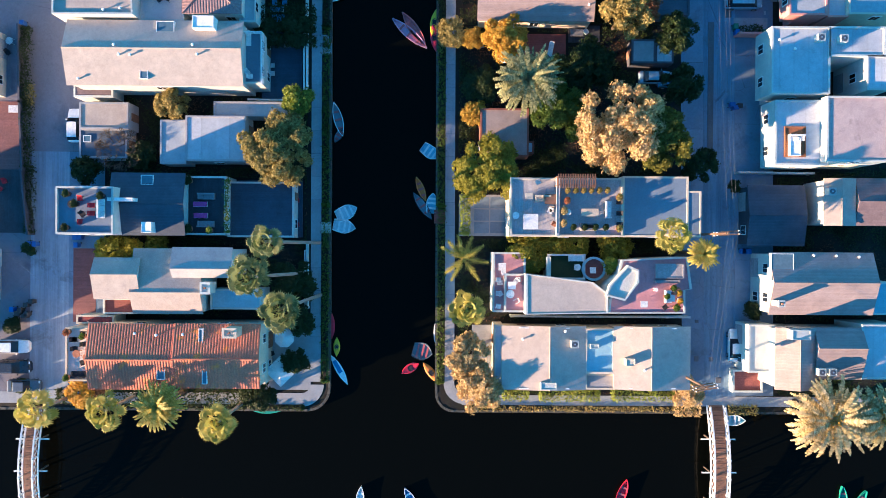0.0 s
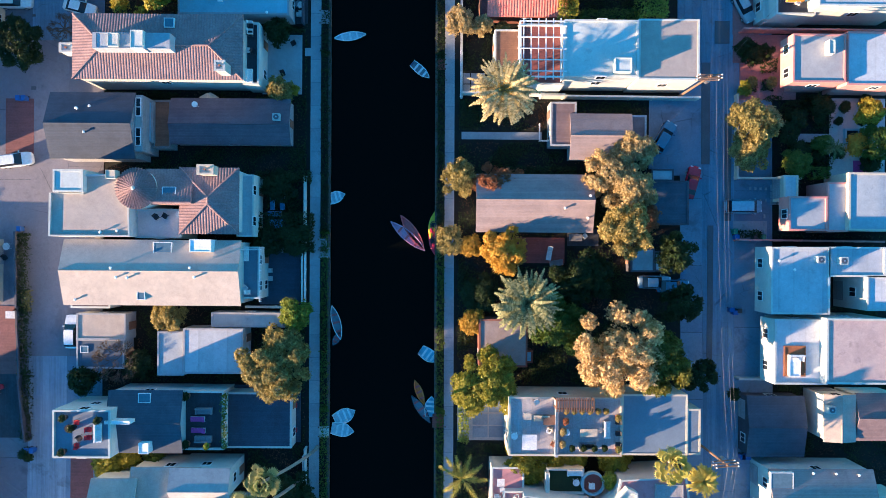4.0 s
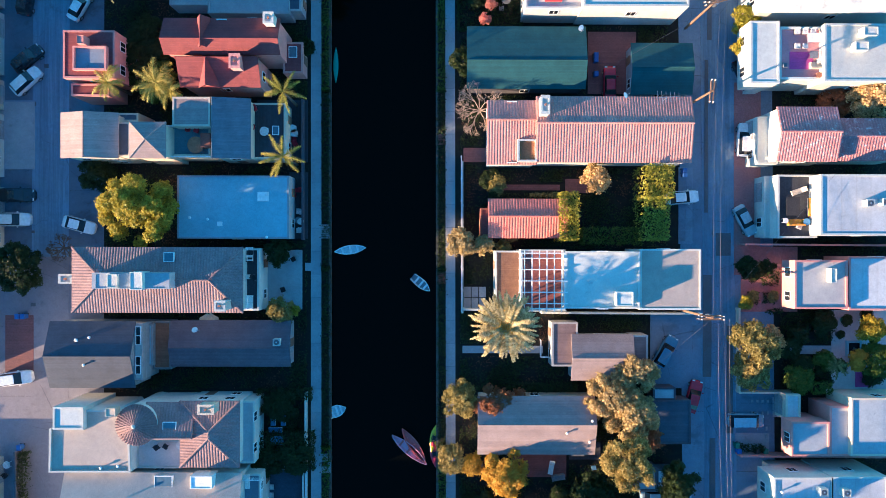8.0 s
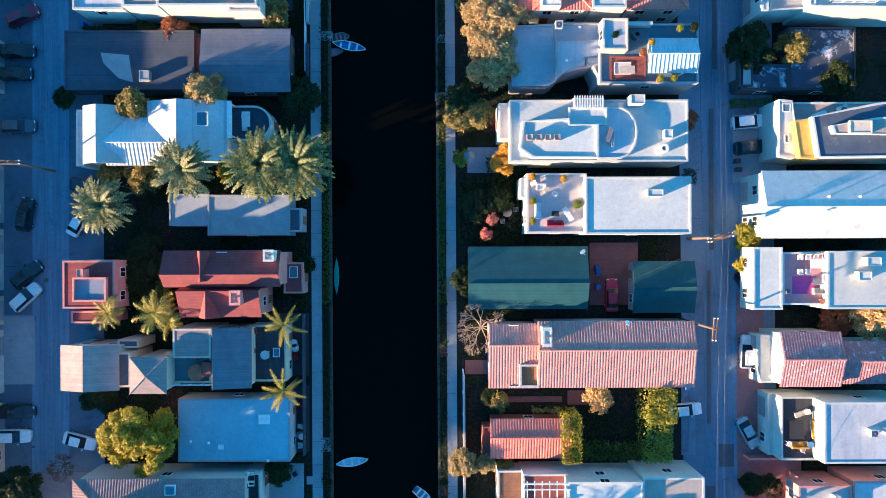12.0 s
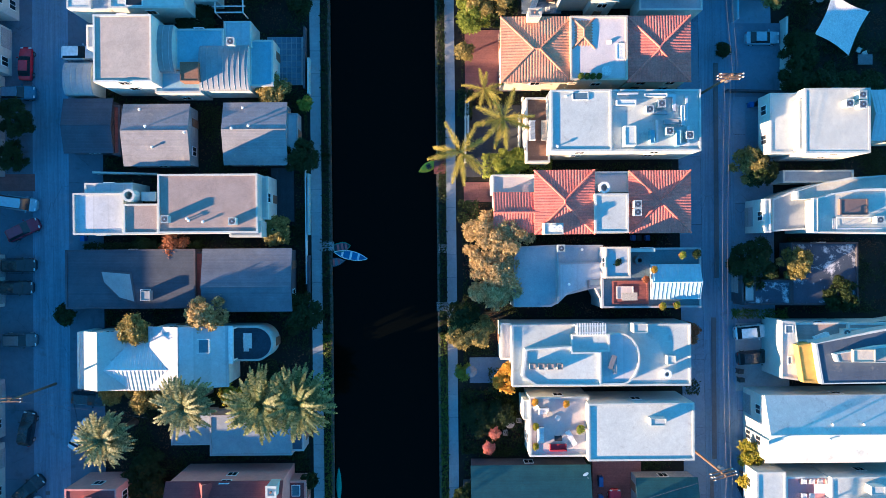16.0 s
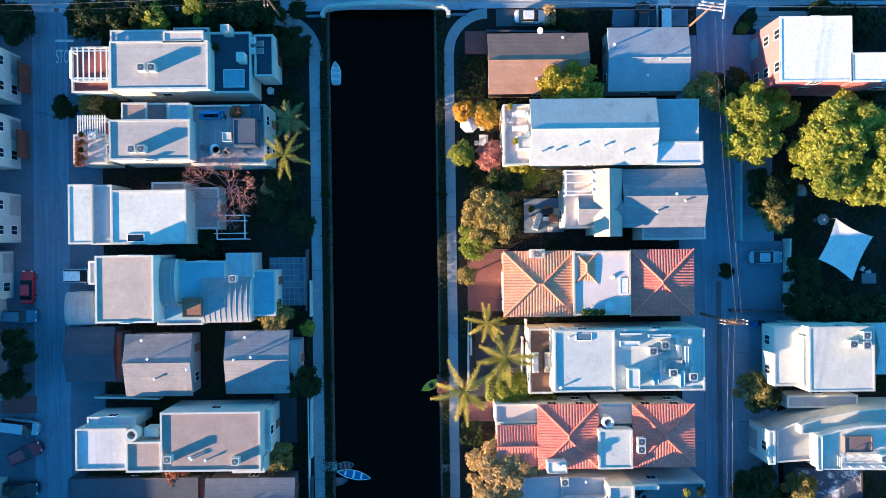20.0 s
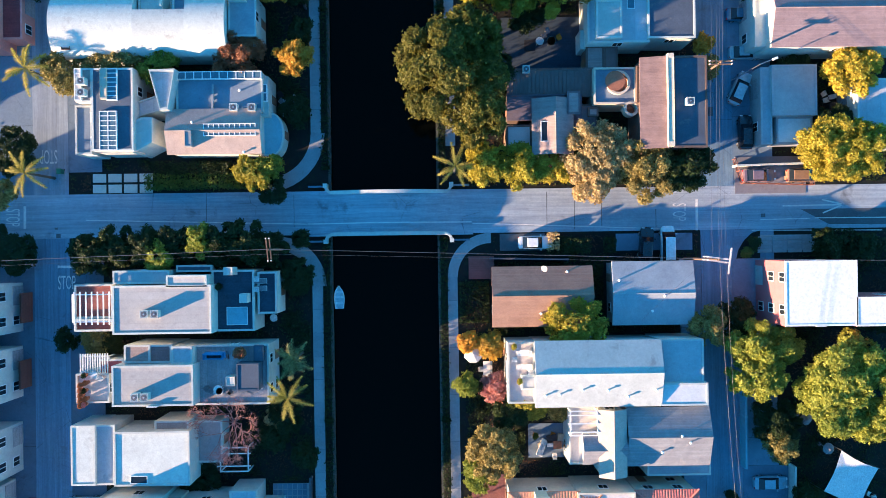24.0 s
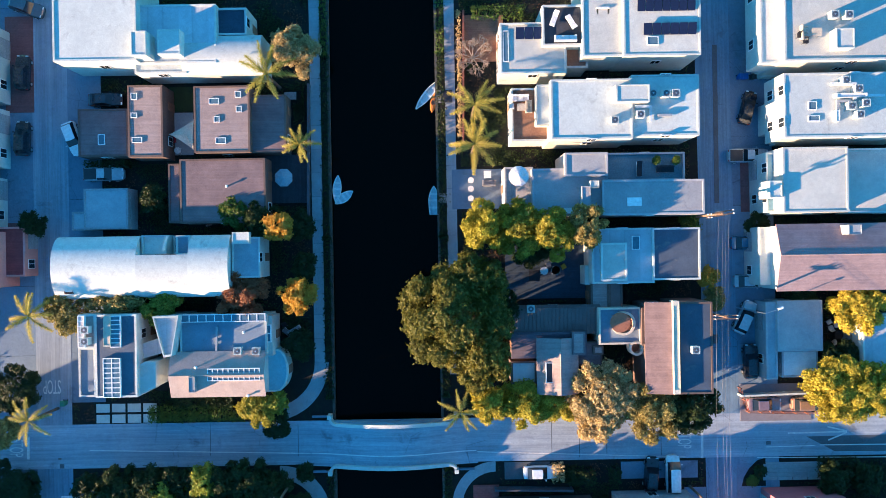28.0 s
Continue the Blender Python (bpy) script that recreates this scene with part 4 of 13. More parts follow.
def palm_crown(kind, seed):
    """A palm head of unit radius about 1; date, queen or fan palm."""
    rng = random.Random(seed)
    sh = Shape()
    if kind == "date":
        for i in range(190):
            lift = radians(84 - 94 * (i / 190) ** 0.9) + rng.uniform(-0.14, 0.14)
            frond(sh, (0, 0, 0), i * 2.39996 + rng.uniform(-0.25, 0.25), lift, rng.uniform(0.7, 1.18), radians(66), rng.uniform(0.09, 0.135), 15, rng, 0.25, 0.95)
    elif kind == "queen":
        for i in range(20):
            lift = radians(66 - 74 * (i / 20)) + rng.uniform(-0.15, 0.15)
            frond(sh, (0, 0, 0), i * 2.39996 + rng.uniform(-0.4, 0.4), lift, rng.uniform(0.7, 1.3), radians(80), rng.uniform(0.2, 0.3), 26, rng, 0.5, 0.5)
    elif kind == "foxtail":
        for i in range(9):
            az, pitch = i * 2.39996 + rng.uniform(-0.2, 0.2), radians(40 - 38 * i / 9)
            p = Vector((0, 0, 0))
            side = Vector((-math.sin(az), math.cos(az), 0))
            L, steps = rng.uniform(0.85, 1.2), 24
            for k in range(steps):
                f = Vector((math.cos(az) * math.cos(pitch), math.sin(az) * math.cos(pitch), math.sin(pitch)))
                up = f.cross(side)
                q = p + f * (L / steps)
                sh.add([p - side * 0.015, p + side * 0.015, q + side * 0.012, q - side * 0.012], [(0, 1, 2, 3)])
                lw = 0.21 * min(1, 4 * (k / steps + 0.05)) * (1 - 0.9 * k / steps) ** 0.6
                for j in range(9):
                    a = 2 * math.pi * j / 9 + rng.uniform(-0.3, 0.3)
                    d = (side * math.cos(a) + up * math.sin(a)) * lw * rng.uniform(0.7, 1.1) + f * lw * 0.9
                    sh.add([p, p + f * 0.022, p + d], [(0, 1, 2)])
                p = q
                pitch -= radians(2.6)
    else:
        for i in range(38):
            az = i * 2.39996 + rng.uniform(-0.3, 0.3)
            lift = radians(82 - 112 * (i / 38) ** 0.85) + rng.uniform(-0.2, 0.2)
            f = Vector((math.cos(az) * math.cos(lift), math.sin(az) * math.cos(lift), math.sin(lift)))
            hub = f * rng.uniform(0.5, 0.82)
            sh.add([(0, 0, 0.02), (0.02, 0.02, -0.02), hub + Vector((0, 0, -0.01)), hub + Vector((0, 0, 0.02))], [(0, 1, 2, 3)])
            side = Vector((-math.sin(az), math.cos(az), 0))
            up = f.cross(side)
            rad = rng.uniform(0.24, 0.34)
            for j in range(13):
                a = radians(-135 + 270 * j / 12)
                ray = f * math.cos(a) + side * math.sin(a)
                w = (f * -math.sin(a) + side * math.cos(a)) * rad * 0.12
                m_ = hub + ray * rad * 0.62 + up * (0.05 - 0.02 * (j % 2)) * rad
                tip = hub + ray * rad * rng.uniform(0.85, 1.15) - Vector((0, 0, rad * rng.uniform(0.25, 0.6)))
                sh.add([hub, m_ - w, tip, m_ + w], [(0, 1, 2, 3)])
    return sh


def palm(kind, x, y, r, h, material, label, lean=(0.0, 0.0)):
    """A palm whose head stands at (x, y) at height h; the foot is lean metres off."""
    SEED[0] += 1
    sd = SEED[0]
    p = thing("palm_tree", x - lean[0], y - lean[1], 0, label, "palm tree")
    tw = {"date": 0.42, "queen": 0.2, "fan": 0.22, "foxtail": 0.17}[kind]
    sh = Shape()
    n = 7
    at = lambda k: Vector((lean[0] * k ** 1.5, lean[1] * k ** 1.5, h * k - 0.1 * (k == 0)))
    for i in range(n):
        sh.tube(at(i / n), at((i + 1) / n), tw * (1.15 - 0.3 * i / n) * (1.0 if i else 1.2), tw * (1.1 - 0.3 * (i + 1) / n))
    part("trunk", sh, "bark_pale" if kind == "fan" else "bark", p)
    if kind == "date":
        part("boss", Shape().disc(0, 0, -0.9, 0.35, 0.7, 12, 0.75).disc(0, 0, -0.2, 0.75, 0.4, 12, 0.4), "bark_pale", p, "", (lean[0], lean[1], h))
    if material == "palm_gold":
        rng = np.random.default_rng(sd)
        c = rng.normal(0, 1, (420, 3)) * np.array([0.28, 0.28, 0.1]) * r * 0.6 + np.array([0, 0, 0.3 * r])
        part("fruit_cluster", leaves_mesh("fruit_cluster", c, np.tile([0.0, 0.0, 1.0], (420, 1)), 0.1, rng), "leaf_orange", p, "hanging cluster of orange dates", (lean[0], lean[1], h))
    part("crown", cached("crown/%s/%d" % (kind, sd % 3), lambda: palm_crown(kind, 7 * (sd % 3) + len(kind))), material, p, "", (lean[0], lean[1], h), sd * 53 % 360, (r, r, r * (0.9 if kind == "queen" else 0.75)))


def bare_tree(x, y, r, h, material, label):
    """A leafless tree of forking branches."""
    SEED[0] += 1
    rng = random.Random(SEED[0] * 5)
    tr = thing("bare_tree", x, y, 0, label, "tree")
    part("trunk", Shape().tube((0, 0, -0.1), (0, 0, h * 0.35), 0.14, 0.11), material, tr)
    sh = Shape()

    def fork(p, d, length, rad, level):
        q = p + d * length
        sh.tube(p, q, rad, rad * 0.6, 5 if level < 2 else 4)
        if level < 4:
            for _ in range(3 if level < 2 else 5):
                e = (d + Vector((rng.uniform(-1, 1), rng.uniform(-1, 1), rng.uniform(-0.35, 0.5))) * 0.75).normalized()
                fork(q, e, length * rng.uniform(0.6, 0.8), rad * 0.6, level + 1)

    for i in range(9):
        a = 2 * math.pi * (i + rng.random() * 0.5) / 9
        fork(Vector((0, 0, h * 0.34)), Vector((math.cos(a), math.sin(a), rng.uniform(0.4, 1.0))).normalized(), r * 0.42, 0.085, 0)
    part("branch", sh, material, tr)


# ---- vehicles and boats ----
def loft(sh, sections, close=True):
    n = len(sections[0])
    base = len(sh.v)
    for s in sections:
        sh.v += [tuple(p) for p in s]
    for i in range(len(sections) - 1):
        for j in range(n if close else n - 1):
            k = (j + 1) % n
            sh.f.append((base + i * n + j, base + i * n + k, base + (i + 1) * n + k, base + (i + 1) * n + j))
    if close:
        sh.f.append(tuple(base + j for j in range(n - 1, -1, -1)))
        sh.f.append(tuple(base + (len(sections) - 1) * n + j for j in range(n)))
    return sh


CARS = {  # length, half width, belt height, roof height, cabin foot from-to, roof from-to
    "sedan": (4.6, 0.92, 0.92, 1.42, -1.8, 1.1, -1.1, 0.3),
    "suv": (4.7, 0.96, 1.05, 1.68, -2.1, 1.15, -1.7, 0.35),
    "pickup": (5.4, 0.97, 1.08, 1.75, -0.8, 1.35, -0.45, 0.5),
    "van": (5.1, 0.98, 1.1, 1.95, -2.4, 1.75, -2.1, 0.95),
}


def car(x, y, rz, kind, colour, label):
    L, W, zb, zt, c0, c1, r0, r1 = CARS[kind]
    c = thing("car", x, y, 0.04, label, "car", rz, "parked cars")

    def body():
        secs = []
        for k, wk, zk in ((-1.0, 0.6, 0.8), (-0.97, 0.84, 0.93), (-0.88, 0.96, 1.0), (-0.3, 1.0, 1.0), (0.3, 1.0, 1.0), (0.55, 0.99, 0.97), (0.82, 0.95, 0.86), (0.94, 0.82, 0.78), (1.0, 0.55, 0.68)):
            X, w, z = k * L / 2, W * wk, zb * zk
            secs.append([(X, -w * 0.9, 0.22), (X, -w, 0.45), (X, -w * 0.99, z * 0.75), (X, -w * 0.88, z), (X, w * 0.88, z), (X, w * 0.99, z * 0.75), (X, w, 0.45), (X, w * 0.9, 0.22)])
        return loft(Shape(), secs)

    def cabin():
        w0, w1 = W * 0.87, W * 0.68
        return loft(Shape(), [[(c0, -w0, zb - 0.05), (c1, -w0, zb - 0.12), (c1, w0, zb - 0.12), (c0, w0, zb - 0.05)], [(r0, -w1, zt - 0.03), (r1, -w1, zt - 0.03), (r1, w1, zt - 0.03), (r0, w1, zt - 0.03)]])

    bd = part("body", cached("car_body/" + kind, body), "car_" + colour, c)
    if kind == "pickup":
        part("cargo_bed", Shape().box(-L / 2 + 0.15, -W * 0.78, zb - 0.03, -0.85, W * 0.78, zb + 0.012), "black_paint", bd)
    part("glass_cabin", cached("cabin/" + kind, cabin), "pane_car", c)
    part("roof", cached("car_roof/" + kind, lambda: Shape().prism([(r0 - 0.02, -W * 0.68), (r1, -W * 0.68), (r1 + 0.05, 0), (r1, W * 0.68), (r0 - 0.02, W * 0.68)], zt - 0.035, zt, [(r0 + 0.06, -W * 0.6), (r1 - 0.06, -W * 0.6), (r1 - 0.02, 0), (r1 - 0.06, W * 0.6), (r0 + 0.06, W * 0.6)])), "car_" + colour, c)
    for sx in (-1, 1):
        for wx in (-0.31, 0.31):
            wl = part("wheel", cached("tyre", lambda: Shape().tube((0, -0.11, 0), (0, 0.11, 0), 0.33, 0.33, 16)), "rubber", c, "", (wx * L, sx * (W - 0.1), 0.29))
            part("rim", cached("rim", lambda: Shape().tube((0, -0.125, 0), (0, 0.125, 0), 0.2, 0.2, 12)), "steel", wl)
        part("mirror", cached("mirror", lambda: Shape().cbox(0, 0, 0, 0.14, 0.22, 0.14)), "car_" + colour, c, "", (c1 - 0.35, sx * (W + 0.06), zb - 0.02))
        part("headlight", cached("headlight", lambda: Shape().cbox(0, 0, 0, 0.26, 0.34, 0.1)), "lamp_clear", c, "", (L / 2 - 0.2, sx * W * 0.6, zb * 0.7))
        part("tail_light", cached("tail_light", lambda: Shape().cbox(0, 0, 0, 0.12, 0.3, 0.14)), "lamp_red", c, "", (-L / 2 + 0.07, sx * W * 0.66, zb * 0.72))


def boat(x, y, rz, L, B, kind, colour, label, inside="hull_grey"):
    """canoe: pointed both ends, open; row: square stern, open; kayak: decked; board: a flat paddle board; dock: a raft."""
    b_ = thing({"row": "rowing_boat", "board": "paddle_board"}.get(kind, kind), x, y, -0.78, label, "boat", rz, "boats on the canal")
    if kind == "canoe" and inside == "hull_grey" and colour != "dark":
        inside = "hull_pale" if colour == "white" else "hull_" + colour
    elif kind == "row" and colour == "white":
        inside = "hull_sky" if inside in ("hull_blue", "hull_sky") and B < 1.8 else "hull_pale"
    n = 18
    hw = lambda s: B / 2 * max(0.02, (1 - abs(s) ** 2.2)) if kind != "row" else B / 2 * (max(0.02, 1 - max(0, s) ** 2.0) if s > 0 else 1 - 0.22 * s * s)
    st = [-1 + 2 * i / n for i in range(n + 1)]
    top = 0.12 if kind == "board" else 0.42
    rise = lambda s: 0.0 if kind == "board" else 0.16 * s * s
    if kind in ("board", "kayak"):
        sh = loft(Shape(), [[(s * L / 2, -hw(s) * 0.6, rise(s) * 0.5), (s * L / 2, -hw(s), top * 0.6 + rise(s)), (s * L / 2, -hw(s) * 0.7, top * 0.9 + rise(s)), (s * L / 2, 0, top + rise(s)), (s * L / 2, hw(s) * 0.7, top * 0.9 + rise(s)), (s * L / 2, hw(s), top * 0.6 + rise(s)), (s * L / 2, hw(s) * 0.6, rise(s) * 0.5)] for s in st])
        part("hull", sh, "hull_" + colour, b_)
        if kind == "kayak":
            k = part("cockpit", Shape().ring([(L * 0.13 * math.cos(a), B * 0.33 * math.sin(a)) for a in [i * math.pi / 8 for i in range(16)]], [(L * 0.11 * math.cos(a), B * 0.26 * math.sin(a)) for a in [i * math.pi / 8 for i in range(16)]], 0.36, 0.46), "black_paint", b_)
            part("seat", Shape().cbox(0, 0, 0.4, L * 0.16, B * 0.4, 0.04), "fabric_dark", k)
        else:
            part("pad", Shape().cbox(-L * 0.1, 0, top - 0.01, L * 0.4, B * 0.55, 0.025), inside, b_)
        return
    out = [[(s * L / 2, -hw(s), top + rise(s)), (s * L / 2, -hw(s) * 0.8, 0.05), (s * L / 2, hw(s) * 0.8, 0.05), (s * L / 2, hw(s), top + rise(s))] for s in st]
    part("hull", loft(Shape(), out, False).add([out[0][i] for i in range(4)], [(0, 1, 2, 3)]), "hull_" + colour, b_)
    inn = [[(s * L / 2 * 0.97, -hw(s) * 0.92, top + rise(s) - 0.01), (s * L / 2 * 0.97, -hw(s) * 0.7, 0.14), (s * L / 2 * 0.97, hw(s) * 0.7, 0.14), (s * L / 2 * 0.97, hw(s) * 0.92, top + rise(s) - 0.01)] for s in st]
    part("lining", loft(Shape(), inn, False), inside, b_)
    for sg in (-1, 1):
        ring = [[(s * L / 2, sg * hw(s) + a_, top + rise(s) + c_) for a_, c_ in ((-0.045, -0.02), (0.045, -0.02), (0.045, 0.04), (-0.045, 0.04))] for s in st]
        part("gunwale", loft(Shape(), ring), "white_paint" if colour in ("white", "sky", "blue", "grey") else "hull_" + colour, b_)
    for s in (-0.5, 0.0, 0.45):
        part("seat", Shape().cbox(s * L / 2, 0, 0.3, 0.28, hw(s) * 1.8, 0.05), "hull_white" if colour in ("white", "blue") else "hull_wood", b_)


# ---- loose things ----
def ac_unit(x, y, z, label="beige rooftop air conditioning unit on the flat roof"):
    a = thing("air_conditioner", x, y, z, label, "air conditioner", group="rooftop air conditioners")
    part("cabinet", cached("ac_cabinet", lambda: Shape().box(-0.45, -0.45, 0.0, 0.45, 0.45, 0.95).ring(footprint(0.96, 0.96), footprint(0.8, 0.8), 0.95, 1.0)), "stucco_white", a)
    f = part("fan_guard", cached("ac_fan", lambda: Shape().disc(0, 0, 0.95, 0.36, 0.06, 18)), "steel_dark", a)
    part("hub", cached("ac_hub", lambda: Shape().disc(0, 0, 1.01, 0.11, 0.03, 10)), "steel", f)


def legs(a, b_, w, high):
    """Four legs as one frame."""
    sh = Shape()
    for px in (-a, a):
        for py in (-b_, b_):
            sh.cbox(px, py, 0, w, w, high)
    return sh


def chair(x, y, z, rz, material, label="outdoor garden chair on the terrace"):
    c = thing("chair", x, y, z, label, "chair", rz, "terrace chairs")
    part("seat", cached("ch_seat", lambda: Shape().box(-0.3, -0.3, 0.38, 0.3, 0.3, 0.48)), material, c)
    part("backrest", cached("ch_back", lambda: Shape().slab([(-0.3, 0.28, 0.48), (0.3, 0.28, 0.48), (0.3, 0.42, 0.95), (-0.3, 0.42, 0.95)], 0.07)), material, c)
    for px in (-0.27, 0.27):
        part("armrest", cached("ch_arm", lambda: Shape().box(-0.04, -0.28, 0.6, 0.04, 0.3, 0.65)), material, c, "", (px, 0, 0))
    part("leg_frame", cached("ch_legs", lambda: legs(0.27, 0.26, 0.05, 0.6)), "steel_dark", c)


def lounger(x, y, z, rz, material, label="long cushioned sun lounger on the deck"):
    c = thing("sun_lounger", x, y, z, label, "sun lounger", rz, "sun loungers")
    part("frame_base", cached("lo_frame", lambda: Shape().box(-0.95, -0.34, 0.24, 0.95, 0.34, 0.3)), "white_paint", c)
    part("mattress", cached("lo_mat", lambda: Shape().box(-0.93, -0.32, 0.3, 0.35, 0.32, 0.4)), material, c)
    part("backrest", cached("lo_back", lambda: Shape().slab([(0.36, -0.32, 0.4), (1.0, -0.32, 0.75), (1.0, 0.32, 0.75), (0.36, 0.32, 0.4)], 0.1)), material, c)
    part("leg_frame", cached("lo_legs", lambda: legs(0.8, 0.28, 0.06, 0.24)), "white_paint", c)


def table(x, y, z, rz, w, d, material, label="outdoor table on the terrace", round_top=False):
    t_ = thing("table", x, y, z, label, "table", rz)
    part("tabletop", Shape().disc(0, 0, 0.69, w / 2, 0.05, 24) if round_top else Shape().box(-w / 2, -d / 2, 0.69, w / 2, d / 2, 0.74), material, t_)
    part("leg_frame", legs(0.34 * w, 0.34 * d, 0.06, 0.69), material, t_)


def sofa(x, y, z, rz, w, material, label="cushioned outdoor sofa on the terrace"):
    s = thing("sofa", x, y, z, label, "sofa", rz)
    part("base", Shape().box(-w / 2, -0.42, 0.05, w / 2, 0.42, 0.3), "fabric_grey", s)
    n = max(2, round(w / 0.8))
    for i in range(n):
        part("cushion", Shape().box(-w / 2 + w * i / n + 0.02, -0.4, 0.3, -w / 2 + w * (i + 1) / n - 0.02, 0.22, 0.46), material, s)
    part("backrest", Shape().box(-w / 2, 0.22, 0.3, w / 2, 0.42, 0.8), material, s)
    for sx in (-1, 1):
        part("armrest", Shape().box(-0.09, -0.42, 0.3, 0.09, 0.22, 0.6), material, s, "", (sx * (w / 2 - 0.09), 0, 0))


def umbrella(x, y, z, r, material, label, sides=8, rz=0.0):
    u = thing("patio_umbrella", x, y, z, label, "umbrella", rz)
    part("base", cached("um_base", lambda: Shape().disc(0, 0, 0, 0.28, 0.1, 14)), "steel_dark", u)
    part("pole", cached("um_pole", lambda: Shape().tube((0, 0, 0.1), (0, 0, 2.6), 0.03)), "steel", u)
    sh = Shape()
    ring = [(r * math.cos(2 * math.pi * (i + 0.5) / sides), r * math.sin(2 * math.pi * (i + 0.5) / sides)) for i in range(sides)]
    for i in range(sides):
        p, q = ring[i], ring[(i + 1) % sides]
        sh.slab([(0, 0, 2.65), (*p, 2.2), (*q, 2.2)], 0.03)
    cn = part("canopy", sh, material, u)
    rb = Shape()
    for p in ring:
        rb.tube((0, 0, 2.6), (p[0], p[1], 2.15), 0.015, 0.015, 4)
    part("rib_frame", rb, "steel", cn)


def planter(x, y, z, r, pot, plant, label="potted green plant in a round planter"):
    p = thing("potted_plant", x, y, z, label, "potted plant", group="potted plants")
    part("pot", cached("pot", lambda: Shape().disc(0, 0, 0, 0.32, 0.55, 14, 0.45).ring([(0.48 * math.cos(i * math.pi / 7), 0.48 * math.sin(i * math.pi / 7)) for i in range(14)], [(0.36 * math.cos(i * math.pi / 7), 0.36 * math.sin(i * math.pi / 7)) for i in range(14)], 0.55, 0.62)), pot, p, "", (0, 0, 0), 0, (r / 0.5, r / 0.5, 1))
    part("foliage", cached("crown/b0.7/0", lambda: crown_mesh(0.7, 1.79, 21)), plant, p, "", (0, 0, 0.95), 0, (r * 1.5, r * 1.5, 0.5))


def bin_(x, y, rz, colour):
    b_ = thing("wheelie_bin", x, y, 0.03, {"blue": "blue plastic recycling bin on wheels", "black": "black plastic refuse bin on wheels", "green": "green plastic garden waste bin on wheels"}[colour], "bin", rz, "bins in the alley")
    part("tub", cached("bin_tub", lambda: Shape().prism(footprint(0.5, 0.55), 0.06, 0.98, footprint(0.6, 0.7))), "bin_" + colour, b_)
    part("lid", cached("bin_lid", lambda: Shape().prism(footprint(0.64, 0.76), 0.98, 1.06, footprint(0.54, 0.66))), "bin_" + colour, b_)
    for sx in (-0.27, 0.27):
        part("wheel", cached("bin_wheel", lambda: Shape().tube((-0.03, 0, 0), (0.03, 0, 0), 0.11, 0.11, 10)), "rubber", b_, "", (sx, 0.3, 0.1))


def barrier(x0, y0, x1, y1, h, material, label="low garden wall between two lots", name="garden_wall", thick=0.18):
    a, b_ = Vector((x0, y0, 0)), Vector((x1, y1, 0))
    L = (b_ - a).length
    w = thing(name, (x0 + x1) / 2, (y0 + y1) / 2, 0, label, "fence" if "fence" in name else "wall", math.degrees(math.atan2(y1 - y0, x1 - x0)))
    part("panel", Shape().box(-L / 2, -thick / 2, -0.05, L / 2, thick / 2, h), material, w)
    part("coping", Shape().box(-L / 2, -thick / 2 - 0.03, h, L / 2, thick / 2 + 0.03, h + 0.06), material, w)
    for i in range(max(2, round(L / 3)) + 1):
        part("post", Shape().cbox(0, 0, -0.05, thick + 0.1, thick + 0.1, h + 0.13), material, w, "", (-L / 2 + L * i / max(2, round(L / 3)), 0, 0))


def open_fence(points, high, material, label):
    """Posts and thin rails along a line of corners."""
    f = thing("fence", points[0][0], points[0][1], 0, label, "fence")
    for (xa, ya), (xb, yb) in zip(points, points[1:]):
        L, ang = math.hypot(xb - xa, yb - ya), math.degrees(math.atan2(yb - ya, xb - xa))
        ox, oy = (xa + xb) / 2 - points[0][0], (ya + yb) / 2 - points[0][1]
        for z in (0.15, high * 0.55, high):
            part("rail", Shape().box(-L / 2, -0.035, z - 0.05, L / 2, 0.035, z), material, f, "", (ox, oy, 0), ang)
        n = max(1, round(L / 1.6))
        for i in range(n):
            part("post", cached("fence_post/%.1f" % high, lambda: Shape().cbox(0, 0, -0.05, 0.1, 0.1, high + 0.12)), material, f, "", (xa + (xb - xa) * i / n - points[0][0], ya + (yb - ya) * i / n - points[0][1], 0), ang)


def antenna(x, y, z, rz):
    """A television aerial: mast, boom and rods."""
    a = thing("tv_antenna", x, y, z, "thin metal television antenna on the tiled roof", "antenna", rz)
    part("mast", Shape().tube((0, 0, -0.3), (0, 0, 1.9), 0.035), "steel", a)
    b_ = part("boom", Shape().box(-1.5, -0.03, 1.8, 1.5, 0.03, 1.86), "steel", a)
    for i in range(6):
        part("rod", Shape().box(-0.02, -0.9 + 0.09 * i, 1.86, 0.02, 0.9 - 0.09 * i, 1.9), "steel", b_, "", (-1.35 + 0.54 * i, 0, 0))


